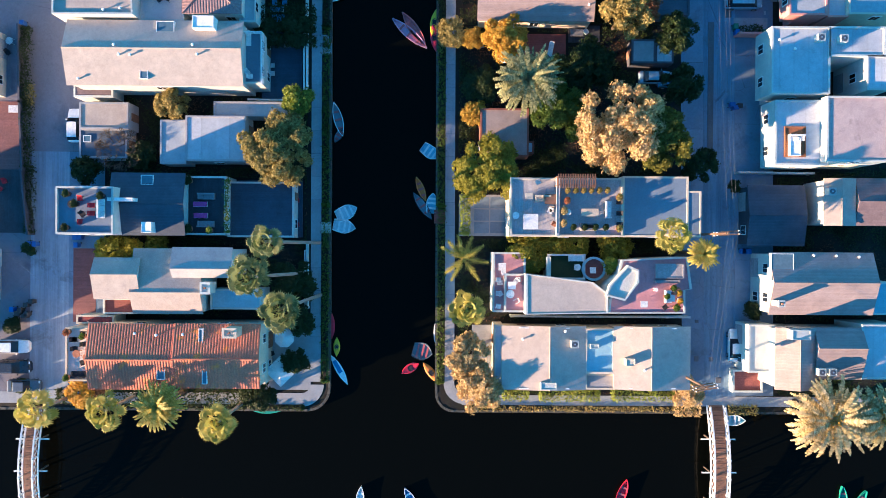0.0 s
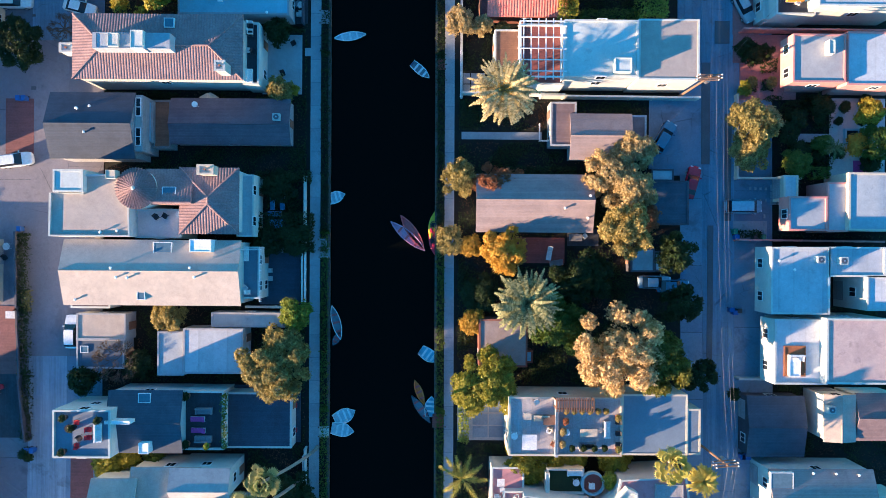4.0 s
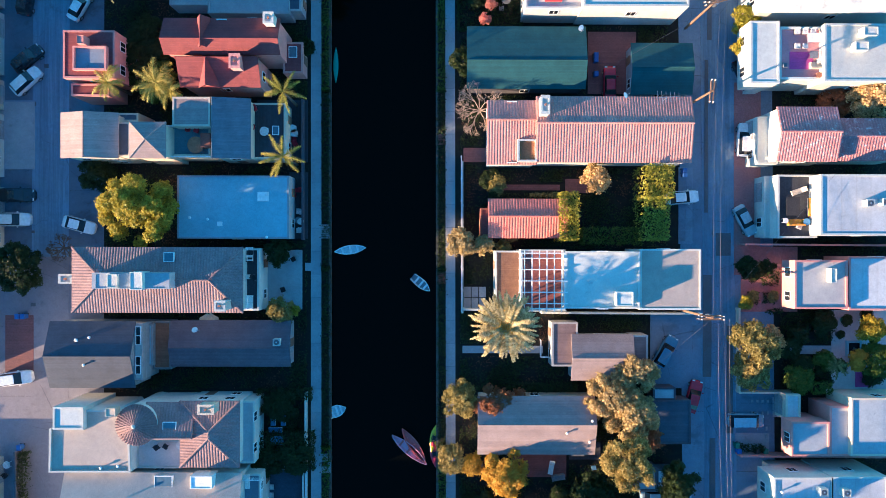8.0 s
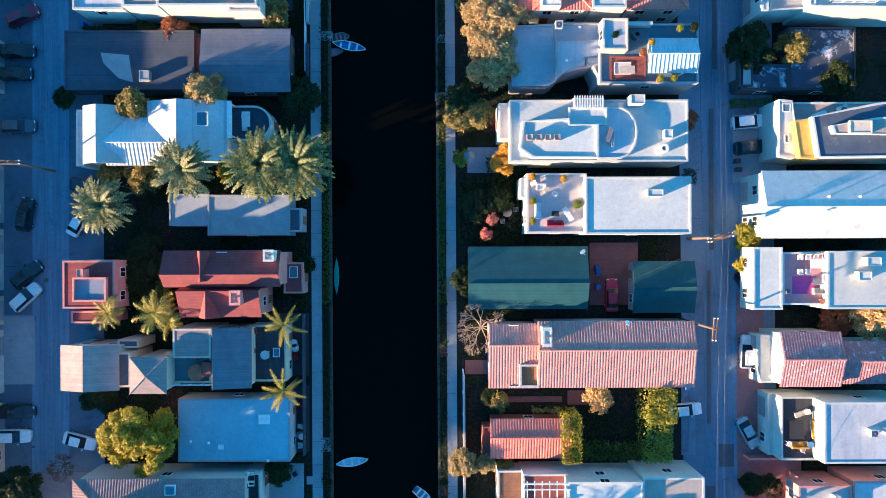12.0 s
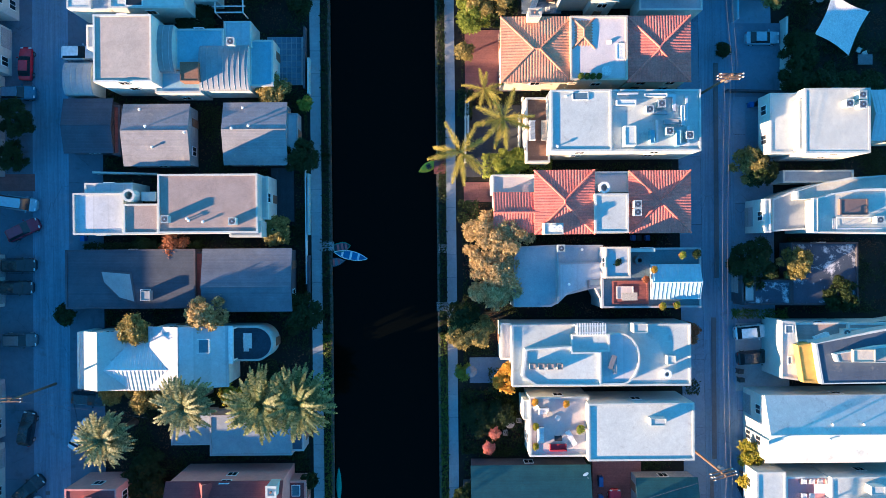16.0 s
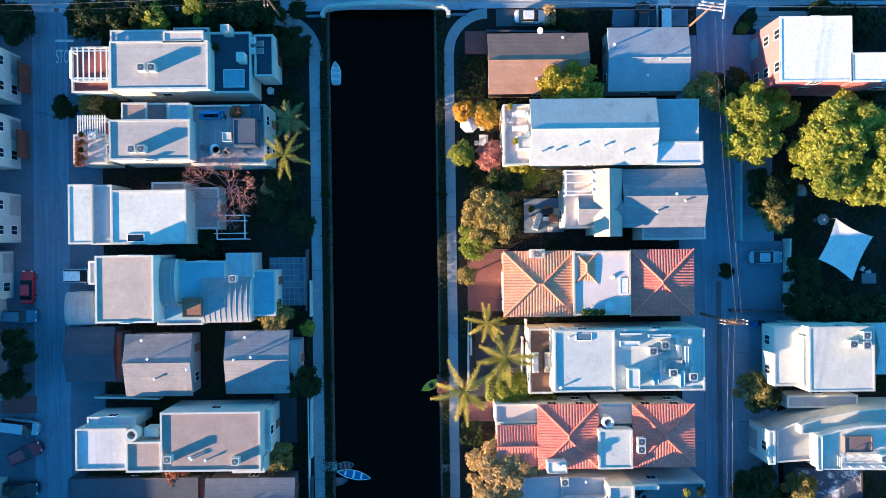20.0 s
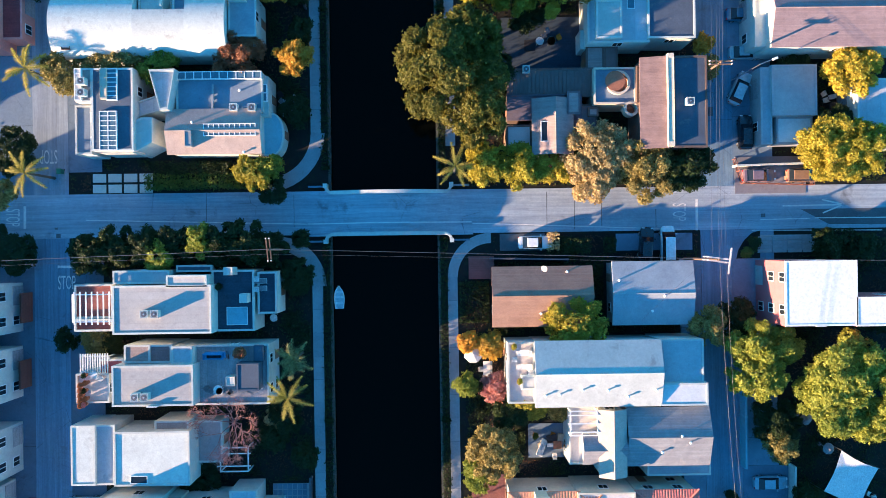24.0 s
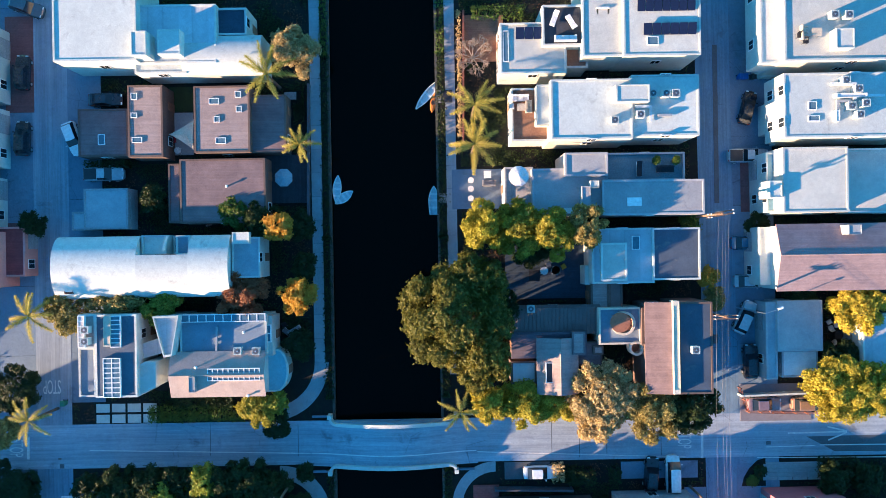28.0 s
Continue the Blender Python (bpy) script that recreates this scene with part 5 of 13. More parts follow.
def dish(x, y, z, rz):
    """A satellite dish on a short bent arm."""
    d_ = thing("satellite_dish", x, y, z, "small white satellite dish fixed at the roof edge", "satellite dish", rz)
    part("arm", Shape().tube((0, 0, -0.2), (0, 0, 0.5), 0.035).tube((0, 0, 0.5), (0.2, 0, 0.6), 0.03), "steel", d_)
    sh, n = Shape(), 16
    for k0, k1 in ((0.0, 0.5), (0.5, 1.0)):
        for i in range(n):
            q = [(k, 2 * math.pi * (i + e) / n) for k, e in ((k0, 0), (k1, 0), (k1, 1), (k0, 1))]
            sh.slab([(0.2 + 0.12 * k * k + 0.3 * k * math.cos(a), 0.4 * k * math.sin(a), 0.6 + 0.1 * k * k + 0.26 * k * math.cos(a)) for k, a in q], 0.02)
    part("reflector", sh, "white_paint", d_)
    part("receiver", Shape().tube((0.2, 0, 0.6), (-0.12, 0, 0.95), 0.015, 0.015, 5).cbox(-0.12, 0, 0.92, 0.1, 0.1, 0.1), "steel", d_)


def street_lamp(x, y, z, rz):
    l_ = thing("street_lamp", x, y, 0, "pale street lamp on a slim post beside the alley", "street lamp", rz)
    part("post", Shape().tube((0, 0, -0.1), (0, 0, z), 0.09, 0.06), "steel", l_)
    part("arm", Shape().tube((0, 0, z - 0.1), (-1.6, 0, z + 0.15), 0.04), "steel", l_)
    part("lamp_head", Shape().prism(footprint(0.75, 0.3), z + 0.05, z + 0.22, footprint(0.6, 0.22)), "white_paint", l_, "", (-1.9, 0, 0))


def utility_pole(x, y, h, rz, arms=2, tank=True, cross=False):
    p = thing("utility_pole", x, y, 0, "tall brown wooden utility pole with crossarms beside the alley", "utility pole", rz, "utility poles")
    part("pole", Shape().tube((0, 0, -0.2), (0, 0, h), 0.19, 0.12, 10), "wood_pole", p)
    for i in range(arms):
        z = h - 0.35 - 1.0 * i
        for e in (-1, 1):
            ar = part("crossarm", cached("crossarm", lambda: Shape().box(-1.5, -0.07, -0.07, 1.5, 0.07, 0.07)), "deck_pale" if cross else "wood_pole", p, "", (0, e * 0.2, z), 0)
            for k in (-1.35, 1.35):
                part("insulator", cached("insulator", lambda: Shape().disc(0, 0, 0.07, 0.07, 0.2, 8)), "white_paint", ar, "", (k, 0, 0))
    if cross:
        part("crossarm", Shape().box(-0.08, -1.6, -0.08, 0.08, 1.6, 0.08), "deck_pale", p, "", (1.3, 0, h - 0.1), 0)
    if tank:
        part("transformer", Shape().disc(0.45, 0, h - 3.0, 0.3, 0.9, 14), "steel", p)


def wire(points, label="thin overhead power line between utility poles", r=0.012):
    """A sagging cable through the given places."""
    cu = bpy.data.curves.new("power_line", "CURVE")
    cu.dimensions, cu.bevel_depth, cu.bevel_resolution = "3D", r, 1
    for a, b_ in zip(points, points[1:]):
        sp = cu.splines.new("POLY")
        n = 13
        sp.points.add(n - 1)
        L = (Vector(b_) - Vector(a)).length
        for i in range(n):
            k = i / (n - 1)
            q = Vector(a).lerp(Vector(b_), k)
            sp.points[i].co = (q.x, q.y, q.z - 4 * k * (1 - k) * L * 0.018, 1)
    cu.materials.append(MATS["steel_dark"])
    tagged(new("power_line", cu), label, "power line")


def patch(name, pts, z, material, label, thick=0.12):
    """A thin paved sheet that lies on the ground."""
    return tagged(part(name, Shape().prism(pts, z - thick, z), material), label, "paving", kind="structure")


def pave(x0, y0, x1, y1, material, z=0.03, name="paving", label="paved yard beside the house"):
    patch(name, [(x0, y0), (x1, y0), (x1, y1), (x0, y1)], z, material, label, z + 0.04)


def slabs(x0, y0, x1, y1, nx, ny, material, gap=0.12, label="stepping slabs set in the garden bed", z=0.02):
    """Single slabs with open joints."""
    t_ = tagged(thing("slab_paving", (x0 + x1) / 2, (y0 + y1) / 2, z, label, "paving"), kind="structure")
    w, d = abs(x1 - x0) / nx, abs(y1 - y0) / ny
    rng = random.Random(nx * 10 + ny)
    me = Shape().prism(footprint(w - gap, d - gap), 0, 0.06, footprint(w - gap - 0.04, d - gap - 0.04)).mesh("slab")
    for i in range(nx):
        for j in range(ny):
            part("slab", me, material, t_, "", (-abs(x1 - x0) / 2 + (i + 0.5) * w, -abs(y1 - y0) / 2 + (j + 0.5) * d, rng.uniform(-0.006, 0.006)), rng.uniform(-0.8, 0.8))


def sail(x, y, z, pts, material, label):
    """A stretched shade cloth on posts."""
    s = thing("shade_sail", x, y, 0, label, "shade sail")
    n = 10
    c = Vector((sum(p[0] for p in pts) / len(pts), sum(p[1] for p in pts) / len(pts)))
    sh = Shape()
    rim = []
    for i, p in enumerate(pts):
        q = pts[(i + 1) % len(pts)]
        for k in range(n):
            e = Vector(p).lerp(Vector(q), k / n)
            rim.append(e.lerp(c, 0.09 * math.sin(math.pi * k / n)))
    for i in range(len(rim)):
        p, q = rim[i], rim[(i + 1) % len(rim)]
        sh.slab([(p.x, p.y, z), (q.x, q.y, z), (c.x, c.y, z - 0.25)], 0.02)
    part("cloth", sh, material, s)
    for p in pts:
        part("post", Shape().tube((p[0], p[1], -0.1), (p[0], p[1], z + 0.1), 0.06), "steel", s)


def basin(x, y, w, label="square tiled fountain basin set in the courtyard paving"):
    f = thing("fountain", x, y, 0.05, label, "fountain")
    part("rim", Shape().ring(footprint(w, w), footprint(w - 0.5, w - 0.5), 0, 0.45), "membrane_cyan", f)
    part("water", Shape().box(-w / 2 + 0.25, -w / 2 + 0.25, 0, w / 2 - 0.25, w / 2 - 0.25, 0.3), "pane_dark", f)
    part("spout", Shape().disc(0, 0, 0.3, 0.16, 0.5, 10, 0.1), "steel_dark", f)


def lettering(text, x, y, size, rz, z=0.062):
    cu = bpy.data.curves.new("road_lettering", "FONT")
    cu.body, cu.size, cu.align_x, cu.align_y, cu.extrude = text, size, "CENTER", "CENTER", 0.002
    cu.materials.append(MATS["road_paint"])
    ob = new("road_lettering", cu)
    ob.location, ob.rotation_euler, ob.scale = (x, y, z), (0, 0, radians(rz)), (0.56, 1.5, 1.0)
    tagged(ob, "worn white word painted on the road surface", "road marking", kind="structure")


def stripe(x0, y0, x1, y1, w=0.15, z=0.062, material="road_paint", label="worn white line painted on the road"):
    a, b_ = Vector((x0, y0)), Vector((x1, y1))
    L = (b_ - a).length
    ob = part("road_line", Shape().box(-L / 2, -w / 2, -0.01, L / 2, w / 2, 0), material, None, label, ((x0 + x1) / 2, (y0 + y1) / 2, z), math.degrees(math.atan2(y1 - y0, x1 - x0)))
    tagged(ob, "", "road marking", kind="structure")


def dock(x, y, w, d, material="deck_grey", label="small wooden boat dock over the canal edge"):
    """A little landing of planks on piles."""
    k = thing("dock", x, y, 0, label, "dock", group="docks")
    n = max(3, round(d / 0.3))
    for i in range(n):
        part("plank", Shape().box(-w / 2, -d / 2 + d * i / n + 0.012, -0.03, w / 2, -d / 2 + d * (i + 1) / n - 0.012, 0.03), material, k)
    for e in (-1, 1):
        part("joist", Shape().box(-w / 2 + 0.05, e * (d / 2 - 0.15) - 0.06, -0.2, w / 2 - 0.05, e * (d / 2 - 0.15) + 0.06, -0.03), "bark", k)
        for f in (-1, 1):
            part("pile", Shape().tube((f * (w / 2 - 0.12), e * (d / 2 - 0.15), -2.4), (f * (w / 2 - 0.12), e * (d / 2 - 0.15), 0.25), 0.09), "bark", k)


# ---- ground, canal, roads ----
def west_edge(y):
    return -15.5 - 0.002 * y


def east_edge(y):
    return -0.5 - 0.003 * y


def east_alley(y):
    return 36.9 - 0.011 * y


SOUTH, ROAD0, ROAD1 = -23.0, 180.1, 186.1
arc = [radians(a) for a in range(0, 91, 15)]
west_land = [(-1500, SOUTH)] + [(west_edge(SOUTH) - 3 + 3 * math.sin(a), SOUTH + 3 - 3 * math.cos(a)) for a in arc] + [(west_edge(420), 420), (-1500, 420)]
east_land = [(1500, 420), (east_edge(420), 420)] + [(east_edge(SOUTH) + 2.5 - 2.5 * math.cos(a), SOUTH + 2.5 - 2.5 * math.sin(a)) for a in arc] + [(1500, SOUTH)]
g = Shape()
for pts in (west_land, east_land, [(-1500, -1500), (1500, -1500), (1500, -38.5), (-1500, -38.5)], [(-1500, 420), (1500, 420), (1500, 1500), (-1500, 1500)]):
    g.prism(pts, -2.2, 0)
# ground colour holds the shade of the narrow gaps
tagged(part("ground", g, "soil"), "bare soil ground of the lots, darkened for shaded gaps", "ground", kind="structure")
tagged(part("canal_bed", Shape().box(-1500, -40, -2.6, 1500, 421, -2.25), "bank_stone"), "dark silty bed of the canal", "ground", kind="structure")
tagged(part("water", Shape().add([(-1500, -38.5, -0.75), (1500, -38.5, -0.75), (1500, 420, -0.75), (-1500, 420, -0.75)], [(0, 1, 2, 3)]), "water"), "still black canal water under low evening light", "water", kind="structure")


def bank(points, label="low weathered stone edge along the canal bank"):
    sh = Shape()
    for (x0, y0), (x1, y1) in zip(points, points[1:]):
        L = math.hypot(x1 - x0, y1 - y0)
        k = max(1, round(L / 0.9))
        for i in range(k):
            a, b_ = i / k + 0.02, (i + 1) / k - 0.02
            px, py = x0 + (x1 - x0) * (a + b_) / 2, y0 + (y1 - y0) * (a + b_) / 2
            sh.cbox(px, py, -1.2, L / k * 0.94, 0.34, 1.24 + 0.04 * math.sin(px * 3 + py * 7), math.degrees(math.atan2(y1 - y0, x1 - x0)))
    tagged(part("canal_wall", sh, "bank_stone"), label, "canal wall", kind="structure")


bank([(west_edge(y), y) for y in (-20, 60, 120, ROAD0)])
bank([(west_edge(y), y) for y in (ROAD1, 260)])
bank([(east_edge(y), y) for y in (-20.5, 60, 120, ROAD0)])
bank([(east_edge(y), y) for y in (ROAD1, 260)])
bank([(west_edge(SOUTH) - 3 + 3 * math.sin(a), SOUTH + 3 - 3 * math.cos(a)) for a in arc])
bank([(east_edge(SOUTH) + 2.5 - 2.5 * math.cos(a), SOUTH + 2.5 - 2.5 * math.sin(a)) for a in arc])
bank([(-75, SOUTH), (west_edge(SOUTH) - 3, SOUTH)])
bank([(east_edge(SOUTH) + 2.5, SOUTH), (75, SOUTH)])


def path_strip(name, x0a, x1a, x0b, x1b, y0, y1, material, z, label, seg=0.0, piece="slab"):
    """A strip of ground paving from y0 to y1; with seg, single bays with open joints lie on its bed."""
    lerp = lambda p, q, k: p + (q - p) * k
    bed = z - 0.03 if seg else z
    st = tagged(part(name, Shape().prism([(x0a, y0), (x1a, y0), (x1b, y1), (x0b, y1)], -0.06, bed), "asphalt" if seg else material), label, "pavement", kind="structure")
    n = max(1, round((y1 - y0) / seg)) if seg else 0
    for i in range(n):
        a, b_ = i / n, (i + 1) / n
        ya, yb = y0 + (y1 - y0) * a + 0.02, y0 + (y1 - y0) * b_ - 0.02
        part(piece, Shape().prism([(lerp(x0a, x0b, a), ya), (lerp(x1a, x1b, a), ya), (lerp(x1a, x1b, b_), yb), (lerp(x0a, x0b, b_), yb)], bed, z), material, st)
    return st


path_strip("pavement_west", -18.1, -16.65, -18.45, -17.0, -19.0, ROAD0 - 7, "concrete_pale", 0.06, "pale concrete footpath along the canal", 3.2)
path_strip("pavement_west_upper", -18.4, -16.95, -18.5, -17.05, ROAD1 + 8, 262, "concrete_pale", 0.06, "pale concrete footpath along the canal", 3.2)
path_strip("pavement_east", 0.75, 2.1, 0.1, 1.45, -19.5, ROAD0 - 6, "concrete_pale", 0.06, "pale concrete footpath along the canal", 3.2)
path_strip("pavement_east_upper", 0.05, 1.4, -0.05, 1.35, ROAD1 + 6, 262, "concrete_pale", 0.06, "pale concrete footpath along the canal", 3.2)
path_strip("pavement_south_west", -70, -18.8, -70, -18.8, SOUTH + 0.8, SOUTH + 2.4, "concrete_pale", 0.06, "pale concrete footpath along the canal")
path_strip("pavement_south_east", 3.2, 70, 3.2, 70, SOUTH + 0.9, SOUTH + 2.3, "concrete_pale", 0.06, "pale concrete footpath along the canal")


def bend(cx, cy, r0, r1, a0, a1, label="curved concrete footpath at the corner of the canal"):
    n = 10
    an = [radians(a0 + (a1 - a0) * i / n) for i in range(n + 1)]
    sh = Shape()
    for i in range(n):
        p, q = an[i], an[i + 1]
        sh.prism([(cx + r0 * math.cos(p), cy + r0 * math.sin(p)), (cx + r1 * math.cos(p), cy + r1 * math.sin(p)), (cx + r1 * math.cos(q), cy + r1 * math.sin(q)), (cx + r0 * math.cos(q), cy + r0 * math.sin(q))], -0.06, 0.061)
    tagged(part("pavement_corner", sh, "concrete_pale"), label, "pavement", kind="structure")


bend(-19.3, -19.4, 1.2, 3.1, -90, 0)
bend(3.6, -19.0, 1.5, 3.0, 180, 270)
bend(-23.4, ROAD0 - 7, 5.0, 6.9, 0, 90)
bend(-24.5, ROAD1 + 8, 6.1, 8.0, -90, 0)
bend(6.1, ROAD0 - 6, 4.6, 6.0, 90, 180)
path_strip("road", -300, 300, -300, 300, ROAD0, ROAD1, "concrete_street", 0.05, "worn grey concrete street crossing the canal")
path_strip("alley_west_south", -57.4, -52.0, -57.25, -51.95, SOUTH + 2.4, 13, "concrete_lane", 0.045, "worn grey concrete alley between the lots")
# west alley and aprons: warm tone where sunlit, dark blue tone where shaded
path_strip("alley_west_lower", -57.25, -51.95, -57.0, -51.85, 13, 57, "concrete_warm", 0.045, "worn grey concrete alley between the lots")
path_strip("alley_west", -57.0, -51.85, -56.4, -51.6, 57, ROAD0, "asphalt_shade_lane", 0.045, "worn alley between the lots, toned dark blue for shade")
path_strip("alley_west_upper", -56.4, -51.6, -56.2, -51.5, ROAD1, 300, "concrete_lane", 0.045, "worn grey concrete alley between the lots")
path_strip("alley_east", east_alley(SOUTH) + 0.1, east_alley(SOUTH) + 4.5, east_alley(ROAD0), east_alley(ROAD0) + 4.7, SOUTH + 2.3, ROAD0, "asphalt_shade_lane", 0.045, "dark patched asphalt alley between the lots")
path_strip("alley_east_upper", east_alley(ROAD1), east_alley(ROAD1) + 4.7, east_alley(300), east_alley(300) + 4.7, ROAD1, 300, "asphalt_shade_lane", 0.045, "dark patched asphalt alley between the lots")
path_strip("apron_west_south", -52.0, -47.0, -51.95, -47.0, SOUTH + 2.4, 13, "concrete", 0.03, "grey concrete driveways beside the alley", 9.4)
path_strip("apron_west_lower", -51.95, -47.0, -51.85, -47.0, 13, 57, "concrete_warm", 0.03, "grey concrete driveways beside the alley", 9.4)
path_strip("apron_west", -51.85, -47.0, -51.6, -47.0, 57, ROAD0 - 3, "asphalt", 0.03, "driveways beside the alley, toned dark blue for shade", 9.4)
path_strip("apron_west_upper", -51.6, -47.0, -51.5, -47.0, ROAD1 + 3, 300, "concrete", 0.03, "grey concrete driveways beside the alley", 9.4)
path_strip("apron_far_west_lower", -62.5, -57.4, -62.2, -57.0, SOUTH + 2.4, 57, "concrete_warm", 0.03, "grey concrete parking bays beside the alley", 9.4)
path_strip("apron_far_west", -62.2, -57.0, -61.5, -56.4, 57, ROAD0, "asphalt", 0.03, "parking bays beside the alley, toned dark blue for shade", 9.4)
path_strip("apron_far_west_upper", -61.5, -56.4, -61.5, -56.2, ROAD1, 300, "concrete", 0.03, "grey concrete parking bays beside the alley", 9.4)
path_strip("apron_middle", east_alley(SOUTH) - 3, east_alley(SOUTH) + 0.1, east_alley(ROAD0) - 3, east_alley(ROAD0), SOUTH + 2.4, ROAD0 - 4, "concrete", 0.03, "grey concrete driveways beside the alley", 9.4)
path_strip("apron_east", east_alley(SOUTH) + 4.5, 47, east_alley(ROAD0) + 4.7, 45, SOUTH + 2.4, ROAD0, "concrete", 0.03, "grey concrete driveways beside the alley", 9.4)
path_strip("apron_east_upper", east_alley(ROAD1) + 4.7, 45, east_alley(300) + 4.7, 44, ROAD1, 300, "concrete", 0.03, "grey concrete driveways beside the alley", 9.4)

# street bridge: an arched deck over the canal between low curved walls
def bridge_rise(x):
    return 1.9 * max(0.0, 1 - ((x + 7.8) / 11.5) ** 2) ** 2


def arched(sh, x0, x1, y0, y1, z0, z1, n=26):
    """A bar along x that follows the hump of the bridge."""
    for i in range(n):
        xa, xb = x0 + (x1 - x0) * i / n, x0 + (x1 - x0) * (i + 1) / n
        ra, rb = bridge_rise(xa), bridge_rise(xb)
        sh.add([(xa, y0, z0 + ra), (xb, y0, z0 + rb), (xb, y1, z0 + rb), (xa, y1, z0 + ra), (xa, y0, z1 + ra), (xb, y0, z1 + rb), (xb, y1, z1 + rb), (xa, y1, z1 + ra)], [(3, 2, 1, 0), (4, 5, 6, 7), (0, 1, 5, 4), (2, 3, 7, 6)] + ([(0, 4, 7, 3)] if i == 0 else []) + ([(1, 2, 6, 5)] if i == n - 1 else []))
    return sh


for y, s, nm in ((ROAD1 - 0.35, 1, "north"), (ROAD0 + 0.05, -1, "south")):
    x0, x1 = -15.3, -0.3
    br = tagged(thing("bridge_parapet_" + nm, 0, y, 0, "low white concrete parapet of the street bridge", "bridge"), kind="structure")
    part("parapet", arched(Shape(), x0, x1, -0.15, 0.15, -0.6, 0.72), "stucco_white", br)
    part("coping", arched(Shape(), x0, x1, -0.23, 0.23, 0.72, 0.84), "stucco_white", br)
    for e, xe in ((-1, x0), (1, x1)):
        r = bridge_rise(xe)
        wing = Shape()
        for q in range(6):
            a, b_ = radians(15 * q), radians(15 * (q + 1))
            pa, pb = (xe + e * 1.0 * math.sin(a), s * 0.9 * (1 - math.cos(a))), (xe + e * 1.0 * math.sin(b_), s * 0.9 * (1 - math.cos(b_)))
            wing.cbox((pa[0] + pb[0]) / 2, (pa[1] + pb[1]) / 2, -0.3, 0.36, 0.34, 1.2 + r * 0.9 - 0.07 * q, math.degrees(math.atan2(pb[1] - pa[1], pb[0] - pa[0])))
        part("wing", wing, "stucco_white", br)
        part("pier", Shape().cbox(xe + e * 1.05, s * 1.0, -0.3, 0.55, 0.55, 1.3 + r * 0.5), "stucco_white", br)
        part("end_wall", Shape().cbox(xe + e * 2.4, s * 0.95, -0.3, 2.2, 0.24, 0.75), "concrete", br)
deck = Shape()
for i in range(36):
    xa, xb = -19.3 + 23.0 * i / 36, -19.3 + 23.0 * (i + 1) / 36
    ra, rb = bridge_rise(xa), bridge_rise(xb)
    low = [(-0.5 + ra * 0.9) if -15 < xa < -1 else -0.3, (-0.5 + rb * 0.9) if -15 < xb < -1 else -0.3]
    deck.add([(xa, ROAD0 - 0.2, low[0]), (xb, ROAD0 - 0.2, low[1]), (xb, ROAD1, low[1]), (xa, ROAD1, low[0]), (xa, ROAD0 - 0.2, 0.056 + ra), (xb, ROAD0 - 0.2, 0.056 + rb), (xb, ROAD1, 0.056 + rb), (xa, ROAD1, 0.056 + ra)], [(3, 2, 1, 0), (4, 5, 6, 7), (0, 1, 5, 4), (2, 3, 7, 6)])
tagged(part("bridge_deck", deck, "concrete_street"), "worn concrete humped deck of the street bridge", "bridge", kind="structure")
tagged(part("road_line", arched(Shape(), -19.0, 3.5, 181.55, 181.7, 0.055, 0.064), "road_paint"), "worn white line painted on the bridge deck", "road marking", kind="structure")


def footbridge(x, y0, y1, wide):
    """An arched timber bridge with white lattice rails."""
    f = thing("footbridge", x, (y0 + y1) / 2, 0, "arched white footbridge with brown plank deck over the canal", "bridge")
    L = y1 - y0
    n = 52
    h = lambda y: 1.7 * (1 - (2 * y / L) ** 2)
    for i in range(n):
        ya = -L / 2 + L * i / n
        part("plank", cached("bridge_plank/%.1f" % wide, lambda: Shape().box(-wide / 2, 0, -0.06, wide / 2, L / n * 0.93, 0)), "deck_wood", f, "", (0, ya, 0.12 + h(ya + L / n / 2)))
    for e in (-1, 1):
        X = e * (wide / 2 + 0.08)
        rail, low, lat = Shape(), Shape(), Shape()
        for i in range(20):
            ya, yb = -L / 2 + L * i / 20, -L / 2 + L * (i + 1) / 20
            rail.add([(X - 0.1, ya, 1.15 + h(ya)), (X + 0.1, ya, 1.15 + h(ya)), (X + 0.1, yb, 1.15 + h(yb)), (X - 0.1, yb, 1.15 + h(yb)), (X - 0.1, ya, 1.05 + h(ya)), (X + 0.1, ya, 1.05 + h(ya)), (X + 0.1, yb, 1.05 + h(yb)), (X - 0.1, yb, 1.05 + h(yb))], [(0, 1, 2, 3), (7, 6, 5, 4), (0, 3, 7, 4), (2, 1, 5, 6)])
            low.tube((X + e * 0.12, ya, 0.0 + h(ya)), (X + e * 0.12, yb, 0.0 + h(yb)), 0.13, 0.13, 6)
            lat.tube((X, ya, 0.2 + h(ya)), (X, yb, 1.05 + h(yb)), 0.035, 0.035, 4).tube((X, ya, 1.05 + h(ya)), (X, yb, 0.2 + h(yb)), 0.035, 0.035, 4)
            if i % 3 == 0:
                part("post", cached("bridge_post", lambda: Shape().cbox(0, 0, -0.1, 0.16, 0.16, 1.4)), "white_paint", f, "", (X, ya, h(ya)))
        part("handrail", rail, "white_paint", f)
        part("girder", low, "white_paint", f)
        part("lattice", lat, "white_paint", f)
        for ya in (-L * 0.27, -L * 0.02, L * 0.24):
            part("brace", Shape().cbox(X + e * 0.7, ya, h(ya) - 0.2, 1.3, 0.16, 0.16), "white_paint", f)
            part("support_leg", Shape().tube((X + e * 0.1, ya, -2.5), (X + e * 0.1, ya, h(ya)), 0.12), "bark", f)


